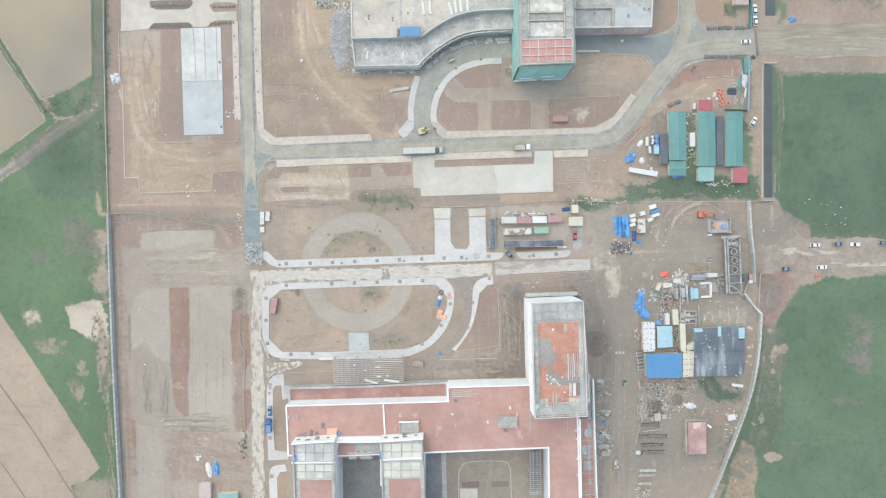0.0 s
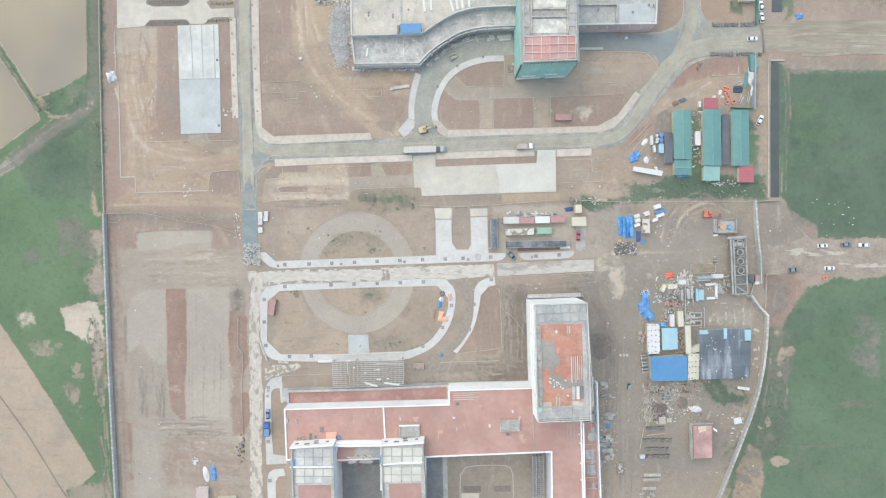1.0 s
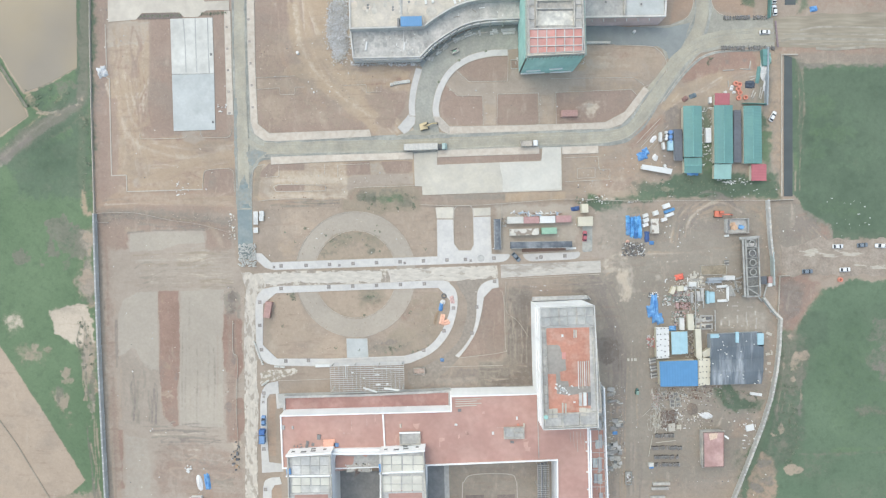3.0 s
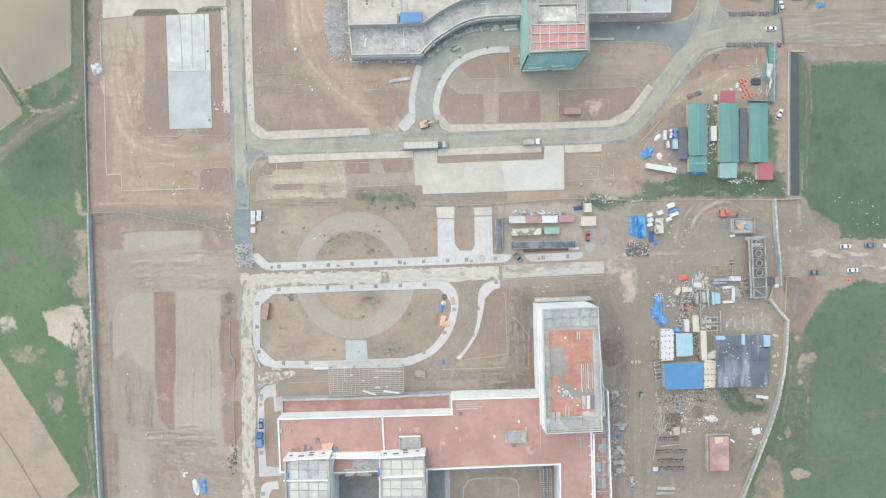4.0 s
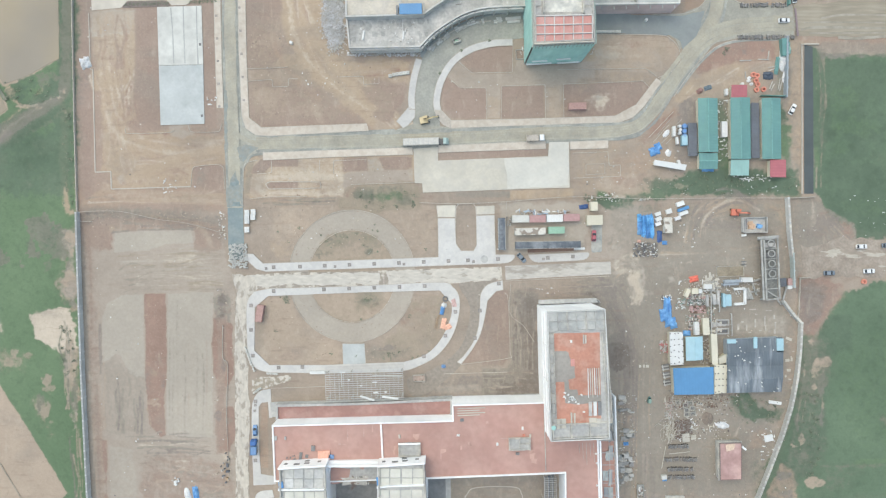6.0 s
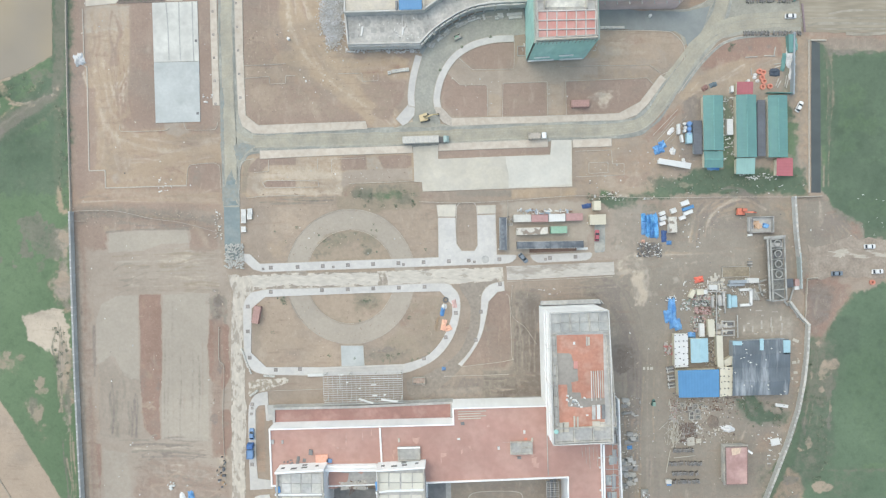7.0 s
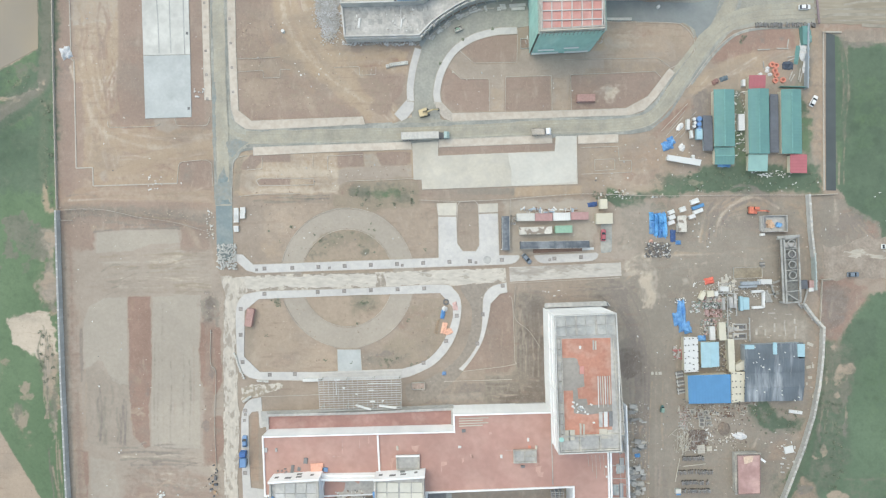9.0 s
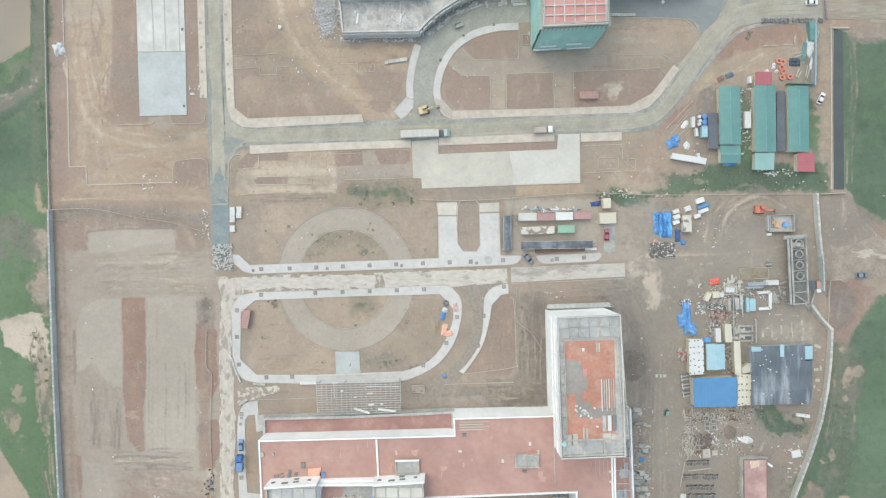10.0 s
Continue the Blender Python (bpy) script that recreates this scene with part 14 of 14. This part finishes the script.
for (xa, ya), (xb, yb) in (((104.61, -18.38), (104.92, -37.72)), ((99.86, -20.34), (108.52, -20.55)), ((107.87, -21.42), (108.12, -28.81)), ((112.89, -29.67), (113.15, -38.37))):
    tagged(part("fence_rail", add_bar(bmesh.new(), (xa, ya, 1.1), (xb, yb, 1.1), 0.35, 0.25), concrete_grey), "low grey rail between stock bays", "rail")
    for k in range(5):
        q = Vector((xa, ya)).lerp(Vector((xb, yb)), k / 4)
        tagged(part("fence_post", box(q.x, q.y, 0, 0.25, 0.25, 1.0), concrete_grey), "short grey post under a rail", "post")
for x, y in ((109.66, -33.15), (109.68, -36.63)):
    fr = thing("equipment_skid", x, y, 0, 1, "open rectangular steel skid lying on the ground", "skid", "equipment skids")
    for sy in (-1, 1):
        local("long_side", box(0, sy * 1.0, 0, 5.2, 0.45, 0.5), concrete_grey if y > -60 else slab_cream, fr)
        local("short_side", box(sy * 2.4, 0, 0, 0.4, 1.6, 0.5), concrete_grey, fr)
    local("load", box(0.2, 0, 0, 3.2, 1.1, 0.35), dark_steel, fr)
litter("scrap", ((85.41, -22.40), (89.18, -24.40)), 16, 0.5, (white_metal, dark_steel), "small scrap and sacks on the yard", "scrap", 3)
litter("scrap", ((74.03, -1.36), (83.57, -6.87)), 46, 0.42, (dark_steel, dark_steel, dark_steel, white_metal), "black and white scrap strewn below the tarpaulins", "scrap", 4)
litter("red_scrap", ((84.76, -40.73), (88.30, -45.76)), 14, 0.7, (mat("red_drum", (0.40, 0.16, 0.15), 0.6), concrete_grey), "red gas bottles and racks beside a shed", "bottles", 5)
for x, y in ((86.99, -51.00), (87.43, -54.05), (87.66, -57.10)):
    rack = thing("storage_rack", x, y, 0, 10, "low grey rack of pipes beside the blue workshop", "rack", "storage racks")
    for k in range(4):
        local("tray", box(0, -0.9 + k * 0.6, 0, 2.8, 0.4, 0.7 + 0.1 * (k % 2)), concrete_dark if k % 2 else steel, rack)
    local("cross_bar", box(-1.2, 0, 0.8, 0.25, 2.4, 0.2), white_metal, rack)
litter("scrap", ((86.39, -62.63), (112.03, -67.17)), 30, 0.45, (slab_cream, concrete, rust), "scrap timber and bars south of the workshop", "scrap", 7, 2.0)
rebar_brown = mat("reinforcing_bars", (0.19, 0.155, 0.13), 0.8, 0.15, 0.15, 2.0, 0.3)
litter("rebar_stock", ((91.19, -72.36), (96.87, -79.34)), 170, 0.17, (rebar_brown, rebar_brown, rust, concrete_grey), "tangled reinforcing bars in a rusty stack", "reinforcing bars", 8, 9.0, 0.5)
fan = bmesh.new()
bar_rnd = random.Random(91)
x0, y0 = 88.89, -76.18
for k in range(60):
    a, L = bar_rnd.gauss(1.65, 0.45) if k % 4 else bar_rnd.uniform(0, 3.1416), bar_rnd.uniform(0.9, 2.6)
    px, py = x0 + bar_rnd.gauss(0, 1.4), y0 + bar_rnd.uniform(-4.4, 3.4)
    add_bar(fan, (px - L * math.cos(a), py - L * math.sin(a), 0.2), (px + L * math.cos(a), py + L * math.sin(a), 0.25 + bar_rnd.uniform(0, 0.5)), 0.13)
tagged(part("pale_bars", fan, slab_cream), "pale bars lying in a loose crossed bunch", "bars", kind="stuff")
litter("white_bars", ((87.04, -63.86), (90.32, -71.49)), 26, 0.2, (slab_cream, pink_dust, concrete_grey), "pale bars stacked on end", "bars", 9, 7.0, 0.4)
litter("scrap", ((96.98, -69.69), (113.37, -78.53)), 7, 0.45, (slab_cream, concrete, soil_dark), "scattered boards and earth", "scrap", 10)
pile_rnd = random.Random(19)
for x, y, w, d in ((69.45, -63.00, 2.6, 1.8), (69.03, -65.40, 2.2, 1.6), (70.34, -68.02, 4.4, 0.9), (73.82, -69.11, 1.8, 0.6), (71.45, -76.32, 3.0, 1.8), (72.54, -78.06, 2.4, 1.6), (70.59, -79.59, 2.4, 2.0), (73.63, -78.93, 2.8, 0.8), (69.53, -87.24, 2.6, 1.8), (71.48, -86.37, 2.2, 2.0), (73.22, -87.68, 1.8, 1.6), (69.75, -89.87, 2.6, 2.0), (71.92, -89.43, 2.6, 1.8), (73.66, -90.08, 2.0, 1.8), (70.19, -92.49, 2.6, 1.8), (72.37, -92.27, 2.8, 2.0), (71.29, -95.55, 2.4, 1.8), (73.68, -94.45, 1.6, 1.4), (76.95, -99.04, 2.4, 1.6)):
    pile = thing("panel_pile", x, y, 0, pile_rnd.gauss(2, 5), "pile of grey formwork panels along the building", "panel pile", "panel piles")
    for k in range(pile_rnd.randint(3, 5)):
        local("panel", box(pile_rnd.uniform(-0.15, 0.15), pile_rnd.uniform(-0.15, 0.15), 0.2 * k, w * pile_rnd.uniform(0.7, 1), d * pile_rnd.uniform(0.7, 1), 0.17, pile_rnd.gauss(0, 3)), pile_rnd.choice((concrete_grey, concrete_grey, concrete, mat("weathered_panel", (0.27, 0.27, 0.26), 0.9, 0.12, 0.15, 1.2, 0.3))), pile)
dark_panel = mat("weathered_dark_panel", (0.205, 0.215, 0.21), 0.9, 0.12, 0.15, 1.2, 0.3, tint=(0.27, 0.275, 0.265))
pile_spots = [(pile_rnd.uniform(xa, xb), pile_rnd.uniform(yb, ya), pile_rnd.uniform(1.2, 3.2), pile_rnd.uniform(0.6, 1.6)) for xa, ya, xb, yb, n in ((67.6, -62.3, 70.9, -67.3, 5), (68.9, -67.8, 72.7, -68.8, 2), (69.4, -76.3, 73.5, -80.9, 7), (68.0, -84.9, 73.5, -97.5, 22)) for _ in range(n)]
for x, y, w, d in pile_spots:
    pile = thing("panel_pile", x, y, 0, pile_rnd.gauss(2, 7), "low pile of dark weathered panels along the building", "panel pile", "panel piles")
    for k in range(pile_rnd.randint(2, 4)):
        local("panel", box(pile_rnd.uniform(-0.3, 0.3), pile_rnd.uniform(-0.3, 0.3), 0.16 * k, w * pile_rnd.uniform(0.6, 1), d * pile_rnd.uniform(0.6, 1), 0.14, pile_rnd.gauss(0, 6)), pile_rnd.choice((dark_panel, dark_panel, concrete_grey, concrete)), pile)
heap("tarpaulin", 71.47, -81.78, 2.0, 1.4, 0.7, 5, tarp_blue, "small crumpled blue tarpaulin beside panel piles", "tarpaulin", 71)
litter("scrap", ((67.93, -61.26), (75.65, -99.48)), 40, 0.4, (concrete_grey, slab_cream), "offcuts strewn between panel piles", "offcuts", 62)
for (x, y), l in (((90.89, -103.07), 7.2), ((90.40, -105.10), 7.0), ((89.42, -108.90), 6.0)):
    st = thing("formwork_stack", x, y, 0, 1, "long pale stack of formwork panels", "formwork", "formwork stacks")
    for k in range(5):
        local("panel", box(0.04 * k, 0, 0.2 * k, l, 1.3 - 0.03 * k, 0.17), concrete_grey if k % 2 else concrete, st)
litter("stacks", ((85.90, -110.68), (92.23, -115.75)), 12, 0.9, (slab_cream, concrete_grey), "pale formwork offcuts", "formwork", 13, 0.8, 0.6)
container(86.45, -94.87, 2.0, 1.6, 1.2, 3, slab_white, "dusty white crate by the motorbikes")
heap("tarpaulin", 86.99, -96.12, 1.8, 1.4, 0.7, 3, tarp_blue, "small blue tarpaulin by the motorbikes", "tarpaulin", 76)
for x, y, w, d in ((95.21, -79.28, 2.8, 3.4), (98.26, -79.07, 2.0, 1.8)):
    stack = thing("board_stack", x, y, 0, 8, "cream boards stacked beside the bars", "board stack")
    for k in range(4):
        local("board", box(0.05 * k, -d / 2 + (k + 0.5) * d / 4, 0, w, d / 4 - 0.08, 0.5 + 0.08 * (k % 2)), slab_cream, stack)
tagged(part("timber_pole", add_bar(bmesh.new(), (88.70, -85.75, 0.3), (97.06, -84.81, 0.3), 0.3), slab_cream), "long pale pole lying behind the motorbikes", "pole")
tagged(part("timber_pole", add_bar(bmesh.new(), (85.71, -91.60, 0.3), (87.30, -82.72, 0.3), 0.22), slab_cream), "thin pale pole lying beside the motorbikes", "pole")
litter("scrap", ((86.97, -64.05), (100.28, -80.37)), 26, 0.4, (slab_cream, concrete_grey, white_metal), "pale scrap round the bars", "scrap", 90, 1.6, 0.4)
litter("scrap", ((120.85, -70.95), (129.77, -84.85)), 4, 0.5, (white_metal, slab_cream), "scattered pale boards by the wall", "scrap", 14)
litter("scrap", ((113.85, 25.60), (128.85, 23.11)), 16, 0.42, (white_metal, concrete_grey), "washing and scrap behind the sheds", "scrap", 15)
litter("scrap", ((88.91, 21.86), (138.89, 17.62)), 14, 0.3, (white_metal,), "white litter in the grass", "litter", 16)
litter("scrap", ((107.40, 55.45), (111.82, 30.58)), 24, 0.5, (white_metal, concrete_grey), "clutter between the sheds", "scrap", 17)
litter("scrap", ((102.88, -13.88), (107.93, -19.39)), 16, 0.9, (concrete, slab_cream), "pale timber offcuts", "timber", 18, 1.5)
litter("scrap", ((105.51, -31.93), (111.81, -36.96)), 10, 1.0, (concrete_grey, slab_cream), "grey bins and boards between sheds", "bins", 19)
litter("scrap", ((134.90, -39.47), (138.09, -59.60)), 8, 1.2, (slab_cream,), "pale square pads beside the workshop", "pads", 21, 0.6, 0.1)
litter("scrap", ((-113.35, 24.35), (-107.89, 18.62)), 10, 0.5, (white_metal,), "white sheets blown against the kerb", "litter", 22)
litter("scrap", ((-95.67, 56.69), (-91.70, 53.46)), 10, 0.6, (white_metal,), "white scraps beside the walk", "litter", 23)
litter("scrap", ((-91.45, 11.88), (-88.52, -0.61)), 9, 0.5, (white_metal, slab_cream), "white sacks beside the road stub", "sacks", 24)
litter("scrap", ((-110.72, -95.47), (-107.72, -98.76)), 7, 1.1, (white_metal,), "white sacks on the graded fill", "sacks", 25, 0.3, 0.8)
litter("scrap", ((-90.8, -85.5), (-87.4, -98.0)), 4, 0.9, (concrete_grey, slate_dark, timber, slate_dark), "small machines and clutter beside the road", "clutter", 26, 0.6, 1.2)
litter("scrap", ((34.06, -19.39), (45.33, -21.90)), 5, 0.5, (white_metal,), "white scraps on the bare ground", "litter", 27)
litter("scrap", ((53.96, 16.87), (81.45, 15.13)), 10, 0.6, (white_metal, slab_cream), "pale scraps along the boundary", "litter", 28)
litter("roof_clutter", ((-62.18, -81.48), (-48.98, -83.90)), 5, 1.2, (concrete_dark,), "dark formwork boards on the red roof", "boards", 30)
for o in bpy.data.objects:
    if o.name.startswith("roof_clutter"):
        o.location.z = P
litter("scrap", ((-55.78, 62.89), (-40.84, 61.65)), 4, 0.5, (white_metal,), "white scraps on the bare ground", "litter", 31)
litter("scrap", ((140.20, 10.63), (147.80, 0.64)), 4, 0.35, (white_metal,), "white scraps on the verge", "litter", 32)
litter("scrap", ((153.87, 18.12), (179.05, 0.64)), 12, 0.3, (white_metal,), "white litter in the field", "litter", 33)
litter("scrap", ((-47.76, 80.23), (-41.31, 72.80)), 26, 0.45, (rubble_mat, slab_cream), "lumps of broken concrete strewn on the earth", "rubble", 34, 0.5, 0.6)
litter("scrap", ((-55.63, 104.93), (-45.70, 101.23)), 30, 0.6, (white_metal, concrete_grey, dark_steel), "scrap strewn on the sandy ground", "scrap", 35, 1.0, 0.6)
for k, (x, y, w, d, t) in enumerate(((128.30, -79.39, 3.4, 2.6, 12), (130.74, -65.15, 5.0, 1.2, -8))):
    tagged(part("white_board", box(x, y, 0, w, d, 0.5, t), white_metal), "stack of white boards near the wall", "board stack")


litter("rubble", ((-40.31, 75.03), (-10.45, 72.80)), 60, 0.45, (rubble_mat, white_metal, concrete), "broken concrete and offcuts along the wing's foot", "rubble", 63, 1.2, 0.4)
litter("rubble", ((-43.95, 104.93), (-41.30, 75.28)), 40, 0.5, (rubble_mat, white_metal), "broken concrete beside the wing's foot", "rubble", 64, 0.8, 0.4)
litter("scrap", ((28.87, 75.77), (58.74, 73.30)), 20, 0.5, (white_metal, concrete), "boards and sheets under the netted tower", "scrap", 65, 2.0, 0.3)
litter("scrap", ((87.46, -60.15), (116.76, -67.75)), 36, 0.34, (slab_cream, concrete_grey, dark_steel, rust), "small scrap south of the workshop", "scrap", 66, 1.4, 0.35)
litter("scrap", ((97.25, -67.77), (112.49, -79.75)), 16, 0.4, (white_metal, slab_cream, rebar_brown), "small scrap round an earth mound", "scrap", 67, 1.4, 0.35)
litter("scrap", ((125.47, -75.37), (130.97, -88.46)), 8, 0.5, (white_metal, concrete_grey), "boards and rubble beside the wall", "scrap", 68, 1.4, 0.4)
litter("scrap", ((92.0, -16.0), (124.5, -23.16)), 50, 0.42, (white_metal, concrete_grey, slab_cream), "offcuts round the stock yard", "scrap", 69, 1.6, 0.35)
litter("scrap", ((91.53, 6.12), (100.22, -3.64)), 6, 0.4, (white_metal, dark_steel), "small scraps beside blue tarpaulins", "scrap", 70, 1.0, 0.3)
fleck_rnd = random.Random(404)
for m, n, size in ((white_metal, 150, 0.3), (slab_cream, 190, 0.34), (concrete_grey, 120, 0.4), (dark_steel, 60, 0.3)):
    bm = bmesh.new()
    for (xa, ya), (xb, yb), share in (((-147.51, 104.93), (-88.46, 10.63), 0.12), ((-79.34, 82.70), (-19.69, 45.51), 0.08), ((-3.48, 62.89), (81.28, 47.50), 0.06), ((-78.35, 33.07), (-15.98, 18.12), 0.06), ((53.90, 35.56), (96.41, 19.37), 0.12), ((-142.20, 9.38), (-87.93, -115.24), 0.12), ((-78.45, 13.13), (69.06, -6.87), 0.1), ((66.48, 10.63), (137.58, -115.25), 0.34)):
        for i in range(int(n * share)):
            s = size * (0.4 + 0.8 * fleck_rnd.random() ** 2)
            add_box(bm, fleck_rnd.uniform(xa, xb), fleck_rnd.uniform(ya, yb), -0.05, s * fleck_rnd.uniform(1, 1.8), s, 0.05 + s * 0.6, fleck_rnd.uniform(0, 180))
    tagged(part("scrap", bm, m), "small scraps and stones strewn over the site", "litter", kind="stuff")


pale_blue = mat("faded_blue_sheet", (0.33, 0.42, 0.50), 0.7, 0.1, 0.15, 1.5, 0.3)
litter("boards", ((26.92, 9.73), (48.38, 11.65)), 16, 0.5, (pale_blue, white_metal, rust), "faded blue sheets and boards behind containers", "boards", 96, 2.6, 0.5)
litter("boards", ((23.70, 5.44), (25.63, 9.30)), 9, 0.45, (dark_steel, concrete_grey), "dark scrap at the containers' end", "scrap", 97, 1.0, 0.5)
litter("scrap", ((60.38, 15.71), (68.08, 18.71)), 8, 0.4, (white_metal, slab_cream, rust), "boards and scrap behind the depot cabin", "scrap", 98, 1.6, 0.4)
old_floor = mat("old_floor", (0.45, 0.42, 0.37), 0.95, 0.15, 0.2, 1.5, 0.3, tint=(0.36, 0.33, 0.29), cover=(0.4, 0.6))
for k, (x, y, w, d) in enumerate(((116.08, -34.94, 0.80, 2.40), (119.40, -35.24, 0.64, 2.40), (122.85, -33.43, 0.64, 3.30), (123.13, -29.95, 0.96, 0.60), (126.61, -32.52, 0.64, 3.90), (126.94, -35.24, 0.48, 2.70), (130.37, -31.01, 0.64, 1.80), (130.85, -34.33, 0.64, 2.70), (130.56, -36.75, 0.80, 1.80), (120.62, -37.06, 1.28, 0.45), (117.58, -32.98, 0.96, 0.45), (124.84, -36.45, 0.96, 0.45), (128.61, -36.75, 0.96, 0.45), (121.76, -27.99, 2.56, 0.45), (128.09, -28.44, 2.24, 0.45))):
    tagged(part("floor_strip", prism(ragged(ccw([(x - w / 2, y - d / 2), (x + w / 2, y - d / 2), (x + w / 2, y + d / 2), (x - w / 2, y + d / 2)]), 0.5, 0.05, int(d * 100)), -0.05, 0.06 + 0.004 * k), old_floor), "whitish strip of old concrete floor in the yard", "concrete strip", "concrete strips")
for x, y, w, d in ((77.01, -50.66, 1.2, 1.8), (78.52, -50.66, 1.0, 2.0), (79.90, -50.66, 1.6, 1.8)):
    tagged(part("white_board", box(x, y, 0, w * 0.7, d * 0.6, 0.2, 2), slab_cream), "small pale board lying on the yard road", "board", "boards on the road")
litter("scrap", ((100.88, -39.50), (104.91, -49.70)), 14, 0.5, (concrete_grey, dark_steel, slab_cream), "clutter in the alley between workshop roofs", "clutter", 99, 1.2, 0.8)
clod_rnd = random.Random(505)
for m, n in ((mat("brown_clod", (0.275, 0.21, 0.168), 0.95, 0.2, 0.2, 2.0, 0.3), 1500), (mat("sandy_clod", (0.45, 0.38, 0.30), 0.95, 0.2, 0.2, 2.0, 0.3), 900)):
    bm = bmesh.new()
    for (xa, ya), (xb, yb), share in (((-74.0, 30.0), (-16.0, -8.0), 0.12), ((-72.0, -24.0), (0.0, -48.0), 0.12), ((-80.0, 82.0), (-19.0, 46.0), 0.2), ((-143.0, 11.0), (-98.0, 4.5), 0.06), ((-94.0, -20.0), (-85.0, -110.0), 0.08), ((68.0, 10.0), (136.0, -115.0), 0.18)):
        for i in range(int(n * share)):
            s0 = 0.1 + 0.22 * clod_rnd.random() ** 3
            add_box(bm, clod_rnd.uniform(xa, xb), clod_rnd.uniform(ya, yb), -0.06, s0 * clod_rnd.uniform(1, 2.2), s0, 0.08 + s0 * 0.5, clod_rnd.uniform(0, 180))
    tagged(part("clods", bm, m), "small clods of soil strewn over bare ground", "soil", kind="stuff")


# open bay of damp sand behind the stock, and stores by the gate
bay = thing("sand_bay", 112.59, -12.74, 0, 2, "low boarded bay of damp brown sand", "sand bay")
local("sand", box(0, 0, -0.05, 10.6, 3.9, 0.3), mat("damp_sand", (0.265, 0.225, 0.165), 0.95, 0.12, 0.15, 1.4, 0.3, tint=(0.30, 0.26, 0.195)), bay)
for sx, sy, lx, ly in ((0, 2.0, 10.8, 0.18), (0, -2.0, 10.8, 0.18), (-5.35, 0, 0.18, 3.9), (5.35, 0, 0.18, 3.9)):
    local("board", box(sx, sy, 0, lx, ly, 0.5), concrete, bay)
rail_rack = thing("timber_rack", 117.97, -9.71, 0, 2, "weathered grey timber rack standing by the sand bay", "rack")
for k in range(4):
    local("plank", box(0, -0.9 + k * 0.6, 0.1 * (k % 2), 1.9, 0.32, 0.5), concrete_dark if k % 2 else concrete_grey, rail_rack)
for x, y, w, d, m, lab in ((133.14, -17.08, 2.3, 3.2, slate_dark, "dark blue-grey crate beside the gate"), (135.95, -16.87, 1.8, 2.6, pink_dust, "dusty red crate beside the gate"), (135.74, -19.03, 1.6, 1.2, white_metal, "white crate beside the gate")):
    crate = thing("crate", x, y, 0, 4, lab, "crate")
    local("body", box(0, 0, 0, w, d, 1.4), m, crate)
    local("lid", box(0, 0, 1.4, w + 0.12, d + 0.12, 0.1), m, crate)

# ---- low plants ----
def bushes(name, spots, seed, label):
    rnd = random.Random(seed)
    V, F = [], []
    for x, y, r, n in spots:
        for _ in range(n):
            a, q = rnd.uniform(0, 6.283), r * math.sqrt(rnd.random())
            px, py, pz = x + q * math.cos(a), y + q * math.sin(a), rnd.uniform(0.05, 0.7) * (1 - 0.6 * q / r) + 0.05
            s = rnd.uniform(0.12, 0.32)
            b, c = rnd.uniform(0, 6.283), rnd.uniform(-0.5, 0.5)
            k = len(V)
            for u, v in ((-1, 0), (0, -0.5), (1, 0), (0, 0.5)):
                V.append((px + s * (u * math.cos(b) - v * math.sin(b)), py + s * (u * math.sin(b) + v * math.cos(b)), pz + s * u * c))
            F.append((k, k + 1, k + 2, k + 3))
    me = bpy.data.meshes.new(name)
    me.from_pydata(V, [], F)
    me.materials.append(leaf)
    return tagged(new(name, me), label, "plants", kind="stuff")


rnd = random.Random(77)
spots3 = []
for (xa, ya), (xb, yb), n in (((-51.00, 1.89), (-29.01, -4.36), 7), ((-35.96, 19.37), (-12.99, 12.63), 20), ((-36.06, -21.39), (-28.55, -25.66), 2), ((-66.61, -21.90), (-63.12, -25.66), 7), ((-31.09, -44.50), (-11.03, -49.03), 6), ((-73.46, 6.88), (-6.00, -5.61), 9), ((-73.65, -26.91), (-1.00, -48.27), 8),
                              ((88.88, 25.60), (138.89, 17.62), 60), ((111.50, -62.63), (132.18, -73.48), 40), ((123.70, 102.95), (127.23, 97.53), 8), ((108.99, 75.77), (111.50, 73.30), 7), ((53.96, 17.62), (63.96, 15.13), 10), ((-153.50, 52.96), (-149.41, 13.13), 26), ((139.46, -44.50), (148.72, -94.97), 60), ((-155.14, -34.44), (-149.07, -54.56), 22), ((-177.30, 64.13), (-157.98, 54.20), 22)):
    for _ in range(n):
        spots3.append((rnd.uniform(min(xa, xb), max(xa, xb)), rnd.uniform(min(ya, yb), max(ya, yb)), rnd.uniform(0.3, 0.8), rnd.randint(6, 18)))
bushes("weeds", spots3, 78, "low green weeds scattered over bare ground")
bushes("shrubs", [(5.65, 74.91, 0.5, 34), (16.71, 78.80, 0.5, 34), (-2.87, 65.97, 0.5, 34)], 83, "small dark tufts on the curved walk")
# bare shrubs in the planting islands of the concrete yard
shrub_spots = []
for (xa, ya), (xb, yb), n in (((-128.17, 101.97), (-111.77, 102.46), 11), ((-127.74, 93.33), (-111.34, 93.82), 11), ((-100.35, 101.72), (-91.90, 101.97), 6), ((-101.89, 94.31), (-91.95, 94.81), 7)):
    for k in range(n):
        shrub_spots.append((xa + (xb - xa) * k / (n - 1), ya + (yb - ya) * k / (n - 1), 0.7, 26))
bushes("shrubs", shrub_spots, 81, "low dusty shrubs in dark planting islands")
